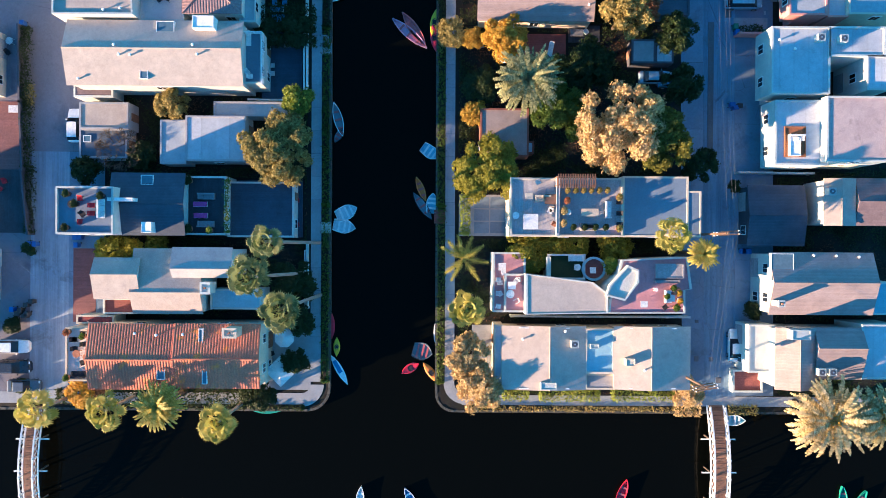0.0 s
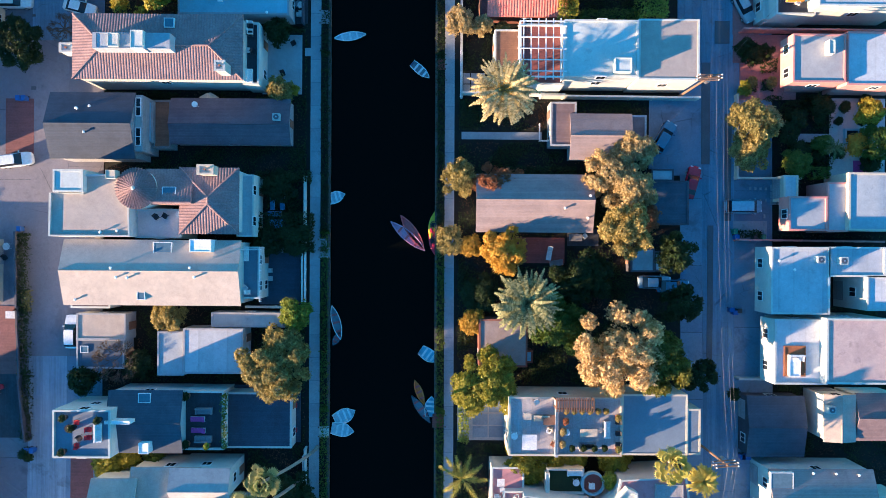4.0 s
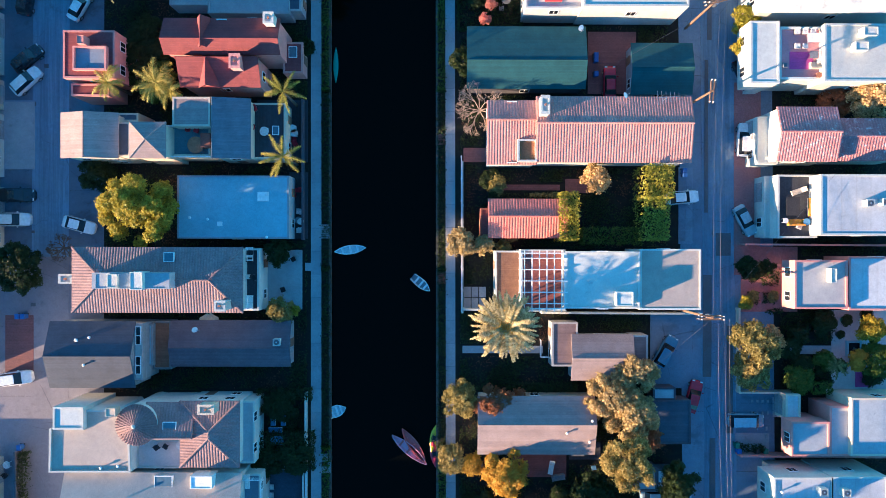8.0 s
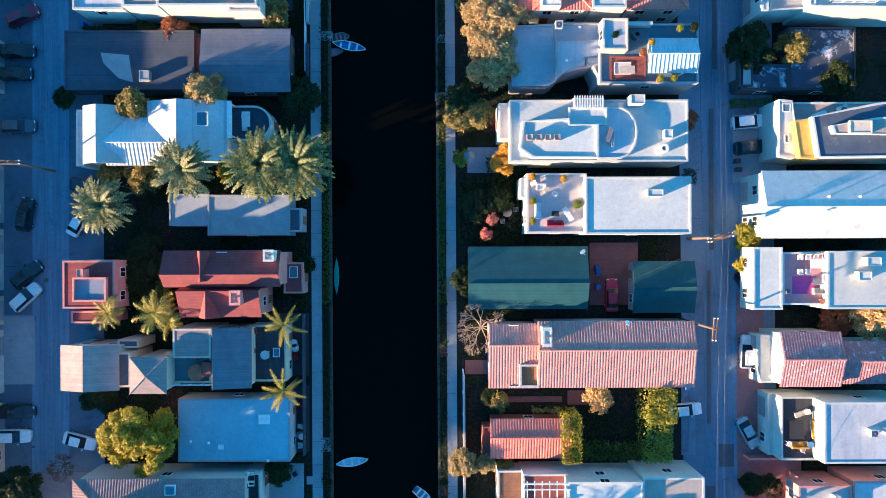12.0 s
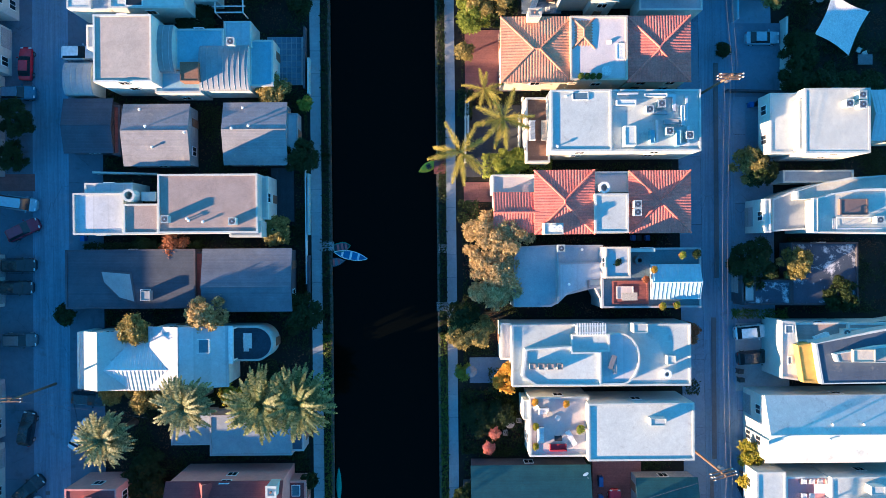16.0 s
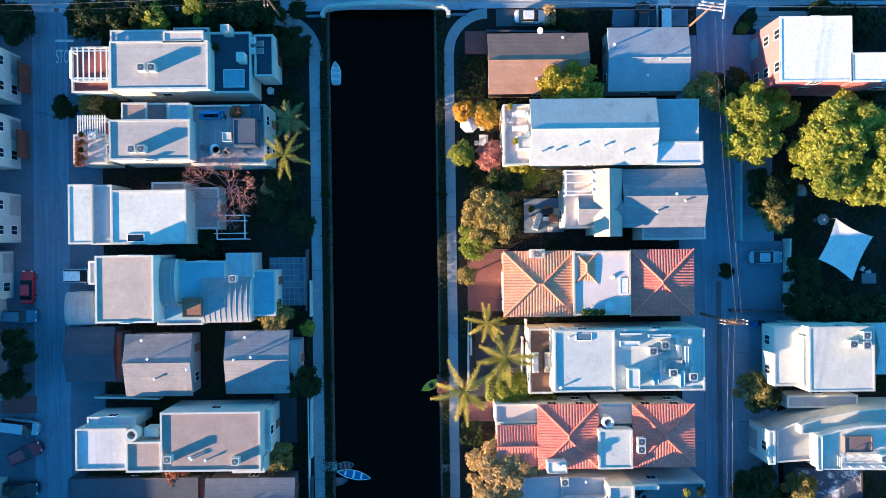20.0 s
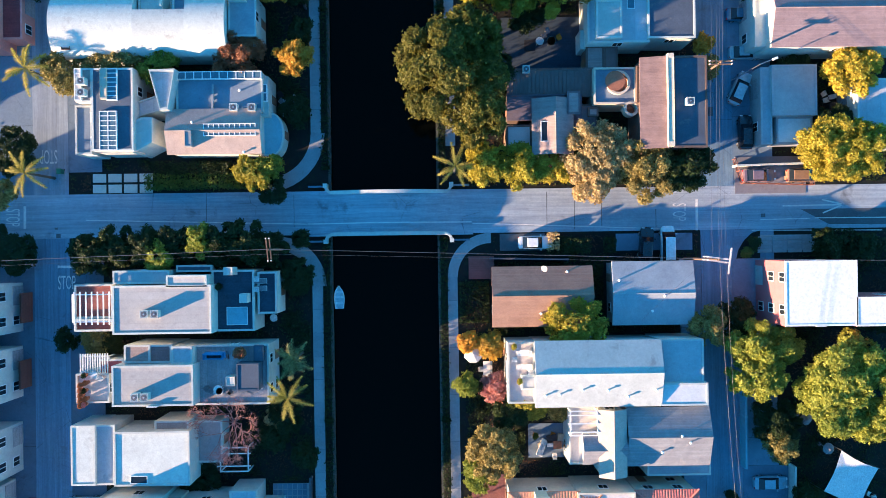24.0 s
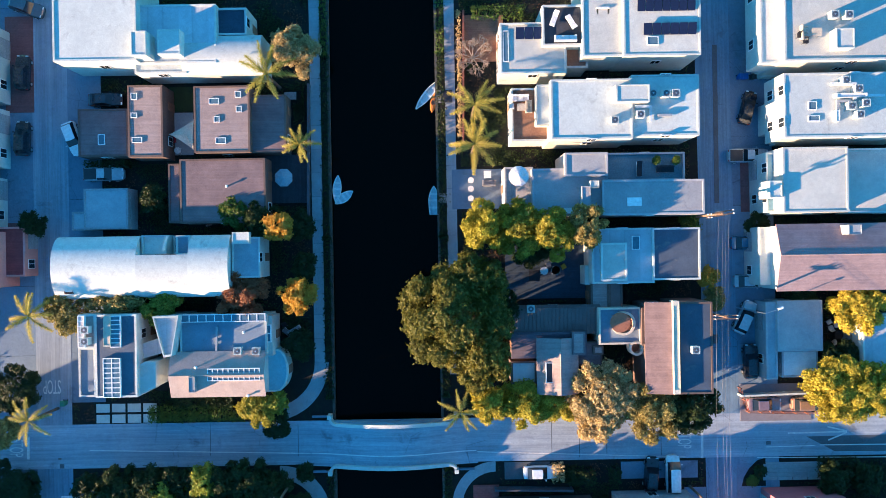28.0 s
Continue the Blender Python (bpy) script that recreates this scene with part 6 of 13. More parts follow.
# ---- houses, from the south end to the north ----
h = house(-36.67, 24.66, "long two-storey house with pale grey gabled roof and vents")
gable(h, -0.57, 0.33, 22.95, 8.51, 0, 6.6, 1.3, "x", "stucco_white", "gravel_beige", "ns", rp=.53)
flat(h, 11.59, 0.34, 2.4, 6.89, 0, 4.6, 0.28, "stucco_white", "deck_blue", "e")
flat(h, -10.45, -3.83, 5.34, 1.68, 0, 3, .05, "stucco_white", "shingle_brown", "s")
skylight(h, 0.94, 3.39, 2.33, 1.83, 7.03)
bulk(h, "dormer", 6.18, 3.87, 2.74, 1.58, 6, 8.2, "white_paint")
skylight(h, -1.81, -2.39, 1.02, 1.53, 7)
vent(h, -5.24, 0.96, 7.78)
vent(h, -4.64, -0.24, 7.66)
vent(h, 4.8, 1.05, 7.75)
vent(h, 5.36, -0.16, 7.69)
vent(h, -3.2, -0.29, 7.65)
vent(h, -10.3, -3.18, 6.81)
railing(h, 13.12, -3.41, 13.12, 3.39, 5.1, "white_paint")
railing(h, 10.76, 3.39, 13.12, 3.39, 5.1, "white_paint")
h = house(-35.04, 15.28, "low grey flat-roofed house and garage in shade")
flat(h, -10.63, 2.22, 6.64, 3.59, 0, 3, .1, "stucco_grey", "gravel_beige", "en")
flat(h, -10.89, -1.5, 6.51, 3.99, 0, 2.6, .1, "stucco_grey", "membrane_dark_shade", "es")
flat(h, -1.14, -1.29, 3.58, 5.95, 0, 3.2, .1, "stucco_grey", "membrane_blue", "ns")
flat(h, 4.71, -0.86, 8.03, 6.07, 0, 3.7, .1, "stucco_grey", "membrane_pale", "es")
flat(h, 9.18, 3.27, 9.94, 1.99, 0, 3, .1, "stucco_grey", "membrane_grey", "en")
skylight(h, -13.05, -0.88, 1.07, 0.92, 2.6)
h = house(-34.59, 5.36, "dark roofed house with white-walled roof deck and terrace")
flat(h, -10.99, -0.97, 7.35, 6.14, 0, 7.6, 0.39, "stucco_white", "deck_blue", "ns")
gable(h, -3.86, 0.04, 9.72, 8.25, 0, 5.6, 0.9, "x", "stucco_white", "shingle_dark_shade", "ns")
flat(h, 3.33, -0.03, 5.41, 7.82, 0, 4.2, 0.44, "stucco_white", "deck_dark", "ns")
flat(h, 10.14, -0.41, 9.04, 7.52, 0, 2.8, .1, "stucco_white", "deck_navy", "ens")
skylight(h, -3.9, 3.21, 1.63, 1.26, 5.82)
bulk(h, "stair_box", -3.48, -3.05, 1.31, 1.39, 5, 7, "white_paint")
bulk(h, "screen", -6.51, 0.49, 3.25, 0.43, 6, 7.8, "white_paint")
h = house(-34.73, -4.79, "white house with several pale low gabled roofs")
gable(h, -7.19, 0.44, 6, 5.43, 0, 6.8, 1.0, "x", "stucco_white", "gravel_beige", rp=.6)
gable(h, -0.86, 0.08, 9.16, 8.59, 0, 6, 1.3, "x", "stucco_white", "gravel_beige", "ns", rp=.34)
gable(h, 3.92, 2.58, 7.83, 3.96, 0, 6.9, 0.9, "x", "stucco_white", "membrane_grey", "en", rp=.3)
flat(h, 7.44, -2.36, 6.78, 2.72, 0, 4.2, 0.16, "stucco_white", "membrane_cyan", "ens")
flat(h, -8.55, -3.48, 4.58, 2.14, 0, 3, 0.22, "stucco_white", "deck_red", "es")
chimney(h, 4.74, -0.64, 1.15, 1.44, 6, 8.2, "stucco_white")
h = house(-36.22, -14.14, "large house with ribbed red clay tile roof")
gable(h, -3.69, -0.34, 11.26, 8.58, 0, 6.9, 0.98, "x", "stucco_cream", "tile_clay", "ns", rp=.47)
gable(h, 7.42, -0.18, 11.19, 8.42, 0, 7, 0.98, "x", "stucco_cream", "tile_clay", "ens", rp=.47)
flat(h, -11.42, -0.3, 3.19, 7.06, 0, 5.4, 0.28, "stucco_cream", "deck_pale", "es")
flat(h, -10.33, 4.02, 5.1, 1.22, 0, 3.2, .1, "stucco_cream", "shingle_red", "n")
flat(h, 12.33, -1.05, 0.91, 6.86, 0, 3.5, 0.12, "stucco_cream", "membrane_cyan", "es")
chimney(h, 9.81, 3.15, 1.7, 1.14, 7, 9.6, "stucco_cream")
skylight(h, 5.47, 2.1, 0.58, 2.62, 7.41)
skylight(h, 6, -2.55, 0.65, 2.33, 7.48)
skylight(h, 0.35, -2.44, 1.02, 1.46, 7.45)
vent(h, -3.08, 2.74, 7.16)
vent(h, -0.29, 2.55, 7.2)
vent(h, 3.17, 2.66, 7.3)
h = house(12.67, 34.55, "low tan-roofed house with a shaded north slope")
gable(h, 0, 0, 15.77, 7.84, 0, 3.5, 1.4, "x", "stucco_cream", "shingle_tan", "wns", rp=.55)
vent(h, 3.88, -0.69, 4.55)
vent(h, 7.23, 0.98, 4.67)
vent(h, 7, -1.96, 4.14)
h = house(9.01, 15.65, "small brown flat-roofed cottage among trees")
flat(h, -0.4, 0, 6.59, 6.51, 0, 3, .1, "siding_red", "gravel_brown", "wns")
flat(h, 2.73, -1.91, 1.93, 1.7, 0, 2.4, .1, "siding_red", "membrane_cyan")
h = house(28.88, 27, "small dark garden shed with striped roof")
flat(h, -1.27, 0, 3.25, 3.24, 0, 2.4, .05, "siding_dark", "metal_grey", "wns")
flat(h, 1.66, -0.15, 2.48, 2.79, 0, 2.2, .05, "siding_dark", "membrane_pale", "ns")
h = house(21.68, 5.51, "flat-roofed house with furnished grey roof deck")
flat(h, -5.22, -0.17, 14.75, 7.66, 0, 6.3, 0.28, "stucco_cream", "deck_grey", "wns")
# deck_blue puts the blue-grey of shade on these two roofs
flat(h, 6.55, 0.01, 8.66, 7.98, 0, 6.0, 0.06, "stucco_cream", "deck_blue", "ns")
flat(h, 11.67, -0.91, 1.85, 6.06, 0, 5.97, 0.06, "stucco_cream", "deck_blue", "ns")
bulk(h, "screen", -6.47, -0.18, 0.37, 7.53, 6.3, 7.2, "stucco_grey")
pergola(h, -4.3, 3.1, 5.0, 1.2, 6.3, 8.3, 16, "y", "deck_wood")
h = house(19.93, -4.62, "pale house with pink terraces and white parapets")
many_sided(h, [(-8.84, -4), (1.85, -3.78), (1.83, -1.22), (-0.09, 0.23), (-8.88, 1.26)], 7.3, .12, "stucco_white", "gravel_beige")
flat(h, -10.71, 0.01, 4.37, 7.99, 0, 4.4, 0.22, "stucco_white", "deck_pink", "wns")
flat(h, -9.94, -1.35, 2.91, 5.07, 0, 5.4, 0.22, "stucco_white", "deck_pink", "s")
flat(h, -3.02, 2.14, 4.98, 3.39, 0, 4.2, .4, "stucco_white", "grass", "wns")
drum(h, 0.6, 1.89, 1.6, 4.3, 4.75, "membrane_cyan", "deck_red")
many_sided(h, [(2.13, -2), (2, -3.84), (12.03, -3.77), (12.01, -0.75), (12.89, -0.6), (12.27, 3.6), (3.71, 3.17)], 6.7, .2, "stucco_white", "deck_pink")
many_sided(h, [(3.82, -2.12), (5.62, 0.29), (5.6, 1.89), (4.29, 2.47), (1.83, -0.1), (1.41, -1.48)], 7.8, .3, "stucco_white", "gravel_white")
bulk(h, "fin", -5.5, 2.14, 0.52, 2.62, 4.2, 5.2, "stucco_white")
bulk(h, "roof_box", 9.94, 1.75, 3.6, 1.9, 6.7, 7.1, "deck_grey")
bulk(h, "bench", 9.6, 0.4, 3.2, 0.4, 6.7, 7.15, "fabric_grey")
h = house(20.44, -14.74, "sprawling low house with pale gravel flat roofs")
gable(h, -6.49, 0.08, 11.25, 8.53, 0, 4.6, 0.8, "y", "stucco_cream", "gravel_beige", "ns", rp=.56)
flat(h, -12.51, 0, 1.22, 8.75, 0, 3.8, .1, "stucco_cream", "membrane_pale", "wns")
flat(h, 1.01, 1, 3.93, 6.04, 0, 4.4, 0.20, "stucco_cream", "membrane_cyan", "n")
gable(h, 7.97, 0.14, 10.28, 8.46, 0, 4.6, 0.9, "y", "stucco_cream", "gravel_beige", "ns", rp=.47)
flat(h, 1.32, -3.3, 3.98, 2.14, 0, 3.4, 0.08, "stucco_cream", "membrane_grey", "s")
bulk(h, "roof_box", -6.02, -3.47, 2.09, 0.89, 4.5, 5.8, "stucco_white")
bulk(h, "roof_box", 0.2, 1.7, 1.13, 0.53, 4.4, 5, "stucco_white")
bulk(h, "roof_box", 4.73, -0.26, 1.19, 0.89, 4.6, 5.9, "stucco_cream")
vent(h, -9.39, 2.64, 4.95)
vent(h, -3.78, 3.75, 5.07)
vent(h, 6.7, -1.32, 5.32)
h = house(50.38, 24.6, "white modern house with pale blue flat roof")
flat(h, -3.86, -0.03, 7.62, 8.69, 0, 7.2, 0.16, "stucco_white", "membrane_pale", "wns")
flat(h, 3.45, 2.44, 7.33, 3.87, 0, 7.2, 0.16, "stucco_white", "membrane_pale", "n")
flat(h, 6.2, -1.59, 2.93, 4.53, 0, 7.2, 0.16, "stucco_white", "membrane_pale", "ws")
vent(h, -6.73, 2.51, 7.2)
vent(h, -4.74, 1.36, 7.2)
h = house(50.54, 15.44, "white modern house with sunken wooden deck")
flat(h, -3.58, -0.14, 6.93, 8.46, 0, 6.6, 0.24, "stucco_white", "membrane_pale", "wns")
flat(h, 3.01, 0.16, 8.07, 8.4, 0, 8, 0.12, "stucco_white", "gravel_pink", "ns")
bulk(h, "deck", -4.39, -1.34, 2.81, 3.98, 6.6, 6.72, "deck_orange")
bulk(h, "skylight_box", -4.61, -2.04, 1.4, 2.42, 6.72, 7.2, "white_paint")
h = house(45.58, 4.63, "low dark house with black shingle roof in shade")
gable(h, 0, 0, 7.85, 8.29, 0, 3.1, 0.8, "x", "siding_dark", "shingle_dark_shade", "wns")
h = house(56.23, 6.41, "white house with beige and brown gabled roof")
gable(h, -3.33, -0.04, 4.28, 6.29, 0, 5.4, 0.5, "y", "stucco_white", "gravel_beige", "wns")
gable(h, 2.19, 0.03, 6.56, 6.32, 0, 5, 1.0, "x", "stucco_white", "shingle_brown", "ns", rp=.5)
h = house(52.7, -4.47, "house with grey and tan gabled gravel roof")
gable(h, -2.37, 0.02, 13.85, 8.29, 0, 5.6, 1.5, "x", "stucco_white", "shingle_tan", "wns", rp=.52)
chimney(h, -8.81, -2.47, 0.73, 0.73, 5.5, 8, "stucco_white")
skylight(h, -7.91, 2.2, 2.97, 3.55, 6.34)
vent(h, -3.57, 3.78, 5.74)
vent(h, -0.59, 3.73, 5.76)
vent(h, 2.37, 3.6, 5.81)
flat(h, 7.31, -1.97, 4.17, 4.38, 0, 4.5, 0.12, "stucco_white", "membrane_cyan", "wns")
h = house(50.89, -14.8, "white house with brown roof ridges beside the canal")
gable(h, -4.09, 0.52, 5.43, 8.16, 0, 6.2, 1.1, "y", "stucco_white", "shingle_tan", "ns")
gable(h, 1.56, 1.19, 6.41, 6.85, 0, 6, 1.3, "x", "stucco_white", "shingle_tan", "ns", rp=.62)
flat(h, -7.54, 1.47, 3.58, 6.46, 0, 4, 0.12, "stucco_white", "stucco_white", "wn")
flat(h, 7.39, 1.45, 5.51, 7.2, 0, 6, 0.20, "stucco_white", "membrane_pale", "ns")
flat(h, -8.07, -3.48, 4.16, 3.14, 0, 1, 0.28, "stucco_white", "deck_red", "ws")
bulk(h, "dormer", -4.37, 3.84, 2.4, 1.24, 6, 8, "stucco_white")
h = house(-45.69, 82.22, "small red-roofed house with square roof terrace")
flat(h, 0, 1.02, 6.66, 6.17, 0, 6.4, 0.08, "stucco_pink", "shingle_red", "ens")
flat(h, -0.48, -3.29, 4.92, 1.62, 0, 5.2, .1, "stucco_pink", "shingle_red", "ens")
flat(h, 0.36, 0.4, 4.31, 3.1, 0, 6.7, 0.33, "stucco_pink", "deck_blue")
bulk(h, "stair_box", -0.35, 2.51, 0.85, 1.07, 6.4, 7.8, "stucco_pink")
h = house(-27.18, 83.25, "red-roofed house with several crossing gables")
gable(h, -0.96, 2, 14.87, 4.66, 0, 7.6, 1.4, "x", "stucco_pink", "shingle_red", "n", rp=.35)
gable(h, -1.47, -2.35, 10.42, 3.84, 0, 6.6, 1.6, "x", "stucco_pink", "shingle_red", "es", rp=.9)
gable(h, -2.85, -2.59, 2.89, 3.48, 0, 6.6, 1.7, "y", "stucco_pink", "shingle_red", "s")
gable(h, -3.22, 2.36, 1.57, 3.85, 0, 7.9, 1.2, "y", "stucco_pink", "shingle_red", "n")
flat(h, 7.08, 0.61, 2.64, 4.16, 0, 3, 0.12, "stucco_pink", "shingle_red", "es")
chimney(h, 1.15, -1.58, 1.26, 1.69, 6, 9.2, "stucco_pink")
chimney(h, 5.46, 3.67, 1.19, 1.33, 7, 9.6, "stucco_white")
skylight(h, 7.06, 1.37, 1.13, 1.51, 3)
h = house(-34.94, 73.59, "grey-roofed house of linked blocks with pyramid roof")
gable(h, -10.3, -0.94, 7.43, 5.85, 0, 7.1, 1.0, "y", "stucco_cream", "shingle_tan", "ns", rp=.46)
flat(h, -6.36, 1.8, 2.74, 1.11, 0, 5, 0.08, "stucco_cream", "membrane_dark_shade", "en")
flat(h, -6.26, -1.33, 1.75, 4.45, 0, 6.5, 0.08, "stucco_cream", "membrane_dark_shade", "es")
hip(h, -2.3, -1.72, 4.63, 4.63, 0, 8.4, 0.75, "stucco_cream", "shingle_tan", "ns")
flat(h, 1.59, -1.29, 5.85, 4, 0, 5, 0.28, "stucco_cream", "deck_teal", "e")
# one roof in two colours: tan for the sunlit part, grey for the shaded
flat(h, 2.77, 2.14, 4.84, 3.76, 0, 7.2, .05, "stucco_cream", "shingle_tan", "n")
gable(h, 7.66, 0.13, 4.92, 7.82, 0, 6.35, 0.95, "y", "stucco_cream", "shingle_grey", "ns", rp=.04)
railing(h, -0.99, -3.44, 4.8, -3.44, 5.1, "white_paint")
railing(h, -0.99, 0.52, 4.8, 0.52, 5.1, "white_paint")
flat(h, 11.56, 0.29, 4.9, 7.46, 0, 3.6, 0.22, "stucco_cream", "deck_dark", "ens")
bulk(h, "chimney_box", 4.21, -1.36, 1.24, 1.83, 5, 6.2, "brick")
skylight(h, 12.67, 0.38, 0.91, 1.21, 3.6)
h = house(-27.86, 63.71, "low house with wide flat roof, tinted blue-cyan for shade")
# cyan membrane gives this roof the blue of its shade
flat(h, 0, 0, 14.86, 8.4, 0, 3.8, .1, "stucco_grey", "membrane_cyan", "ens")
skylight(h, 3.99, 1.41, 1.49, 1.27, 3.8, pane="white_paint")
skylight(h, -1.78, -2.24, 0.67, 0.6, 3.8, pane="white_paint")
vent(h, -5.7, -1.43, 3.8)
vent(h, 4.53, -4.01, 3.8)
vent(h, -3.31, -1.64, 3.8)
h = house(-36.98, 54.14, "house with ribbed brown clay tile hipped roof")
hip(h, 0.41, 0, 21.97, 8.43, 0, 7, 0.7040000000000001, "stucco_white", "tile_brown", "ns")
bulk(h, "clerestory", -1.89, 0, 9.66, 1.98, 7, 9.35, "membrane_blue")
bulk(h, "roof_box", -3.98, 0, 1.26, 1.69, 9, 9.75, "gravel_white")
bulk(h, "dormer", -0.92, 0.01, 1.54, 2.24, 8, 10, "stucco_white")
skylight(h, 2.06, 2.93, 1.3, 1.23, 7.42)
skylight(h, 3.48, 0.19, 0.94, 0.94, 7.42)
flat(h, 11.7, -0.05, 2.09, 8.23, 0, 4.2, 0.33, "stucco_white", "deck_dark", "ens")
chimney(h, 9.3, -3.1, 1.27, 1.2, 7, 9.6, "stucco_white")
chimney(h, -11.91, 0.07, 1.69, 1.1, 4, 6, "stucco_white")
h = house(-35.89, 44.24, "shaded house with dark hipped roof and white end wall")
gable(h, -9.92, 0, 11.25, 8.75, 0, 5.2, 1.6, "x", "siding_grey", "shingle_dark_shade", "ns", rp=.5)
flat(h, -4.04, 0.37, 1.19, 7.43, 0, 5, .1, "siding_grey", "stucco_white", "n")
glazing(h, -3.97, 2.49, 0.74, 2.45, 5.1, 1, 2, "pane_dark")
glazing(h, -3.97, -1.41, 0.74, 2.38, 5.1, 1, 2, "pane_dark")
flat(h, -3.68, 0.98, 1.37, 5.63, 0, 3, 0.08, "siding_grey", "membrane_cyan", "n")
flat(h, -2.07, 0.8, 2.45, 6.51, 0, 2.2, .2, "siding_grey", "deck_wood", "ns")
gable(h, 7.43, 1.13, 16.23, 6.26, 0, 2.8, 1.0, "x", "siding_grey", "shingle_plum", "ens", rp=.42)
vent(h, -9.83, 2.37, 5.93)
vent(h, -11.37, 2.01, 6.07)
vent(h, -10.31, -1.1, 6.4)
vent(h, -11.53, 2.08, 6.04)
h = house(-37.43, 34.06, "white villa with round tiled turret and beige terrace")
many_sided(h, [(-12.67, -4.46), (-2.28, -4.44), (-2.44, 1.42), (-4.24, 3.51), (-8.43, 3.5), (-8.43, 1.12), (-12.61, 1.11)], 7.4, .3, "stucco_white", "gravel_beige")
flat(h, -9.85, 2.61, 3.85, 2.86, 0, 8.2, 0.12, "stucco_white", "membrane_white", "ens")
hip(h, 7.61, 0.26, 7.7, 8.58, 0, 7, 0.608, "stucco_white", "tile_brown", "ns")
gable(h, 2.48, 2.02, 6.33, 4.66, 0, 6.8, 1.17, "x", "stucco_white", "tile_brown", "n", rp=.06)
turret(h, -1.36, 1.7, 2.65, 0, 8, 0.9, "stucco_white", "tile_brown")
flat(h, 0.52, -2.66, 6.04, 3.84, 0, 5.4, 0.28, "stucco_white", "deck_pale", "ns")
flat(h, 11.55, -0.16, 2.24, 8.23, 0, 4.5, 0.12, "stucco_white", "membrane_blue", "es")
chimney(h, 7.95, 4.01, 1.97, 1.13, 7.5, 9.4, "stucco_cream")
bulk(h, "chimney_box", -4.33, 3.43, 1.21, 1.07, 7.4, 8.6, "stucco_cream")
skylight(h, 2.69, 1.36, 1.73, 1.23, 7.57)
vent(h, -6.03, -3.87, 7.4)
vent(h, -3.87, -3.65, 7.4)
h = house(10.77, 83.8, "low house with deep green shingle roof")
gable(h, 0.43, 0, 15.93, 8.34, 0, 3.7, 1.2, "x", "siding_dark", "shingle_green", "ns", rp=.42)
flat(h, -7.26, -0.24, 2.28, 2.66, 0, 2.6, .1, "siding_dark", "gravel_beige", "w")
h = house(29.49, 82.5, "garage with dark green gabled shingle roof")
gable(h, 0, 0, 8.32, 6.96, 0, 3.2, 0.9, "x", "siding_grey", "shingle_green", "wns", rp=.5)
h = house(19.26, 73.77, "long house with ribbed red clay tile roof")
gable(h, 3.19, 0.1, 20.44, 8.65, 0, 5.6, 1.01, "x", "stucco_white", "tile_rose", "ns", rp=.58)
gable(h, -10.09, -0.18, 6.65, 8.51, 0, 4.8, 0.94, "x", "stucco_white", "tile_rose", "wns", rp=.68)
chimney(h, -6.2, 2.75, 1, 2.29, 5.5, 8.2, "stucco_white")
flat(h, -8.15, -2.66, 2.51, 2.95, 0, 5.4, .3, "stucco_white", "deck_orange", "s")
h = house(11.01, 62.3, "small cottage with red clay tile roof")
gable(h, 0.47, 0, 10.7, 5.31, 0, 3.4, 0.7, "x", "siding_red", "tile_red", "ns", rp=.55)
flat(h, -5.21, -0.57, 1.22, 3.98, 0, 2.6, .1, "siding_red", "deck_red", "ws")
h = house(20.25, 54.18, "white modern house with slatted pergola and pale roof")
flat(h, -6.97, -0.06, 5.88, 8.03, 0, 5, 0.22, "stucco_white", "deck_red", "ns")
pergola(h, -7.31, -0.05, 5.73, 7.25, 5.2, 7.4, 6, "y", "white_paint")
pergola(h, -7.33, -0.05, 5.72, 7.23, 5.25, 7.55, 5, "x", "white_paint")
flat(h, 0.3, 0.08, 9.56, 7.31, 0, 7.4, 0.16, "stucco_white", "membrane_white", "ns")
flat(h, 9.16, 0.14, 7.87, 7.86, 0, 7, 0.08, "stucco_white", "gravel_beige", "ns")
flat(h, -11.35, -0.12, 3.5, 7.83, 0, 3.2, .1, "stucco_white", "deck_wood", "wns")
bulk(h, "stair_box", 2.9, -2.27, 2.15, 1.79, 7.4, 8.4, "membrane_white")
h = house(20.69, 44.42, "small house with brown and tan low gabled roof")
gable(h, 0.89, -0.79, 8.38, 6.24, 0, 3.2, 0.9, "x", "siding_grey", "shingle_tan", "ns", rp=.5)
flat(h, -4.12, 0.94, 3.51, 5.94, 0, 3, .1, "siding_grey", "shingle_brown", "wn")
flat(h, 6.03, -0.68, 2.14, 5.72, 0, 3, .1, "siding_grey", "shingle_brown", "ns")
railing(h, -7.09, -1.08, -7.09, 1.24, 0.6, "white_paint")
railing(h, -7.09, -1.08, -5.31, -1.08, 0.6, "white_paint")
h = house(31.13, 35.64, "dark garage with flat roof beside the alley")
flat(h, 0, -0.81, 5.13, 5.96, 0, 2.8, .1, "siding_dark", "shingle_dark_shade", "ws")
flat(h, -0.94, 2.95, 3.07, 1.69, 0, 2.5, .1, "siding_dark", "membrane_blue", "wn")
h = house(49.88, 83.75, "white house with sunken furnished roof deck")
flat(h, -8.15, 0, 3.78, 8.06, 0, 6.6, 0.12, "stucco_white", "stucco_white", "wns")
flat(h, -3.23, -0.03, 5.84, 6.78, 0, 6, 0.50, "stucco_white", "deck_pink", "ns")
flat(h, 4.62, -0.2, 10.84, 7.43, 0, 7.2, 0.12, "stucco_white", "gravel_white", "ns")
bulk(h, "roof_box", 4.45, 2.2, 1.78, 1.07, 7.2, 8.4, "stucco_white")
bulk(h, "roof_box", 3.43, 0.37, 1.65, 1.07, 7.2, 8.2, "stucco_white")
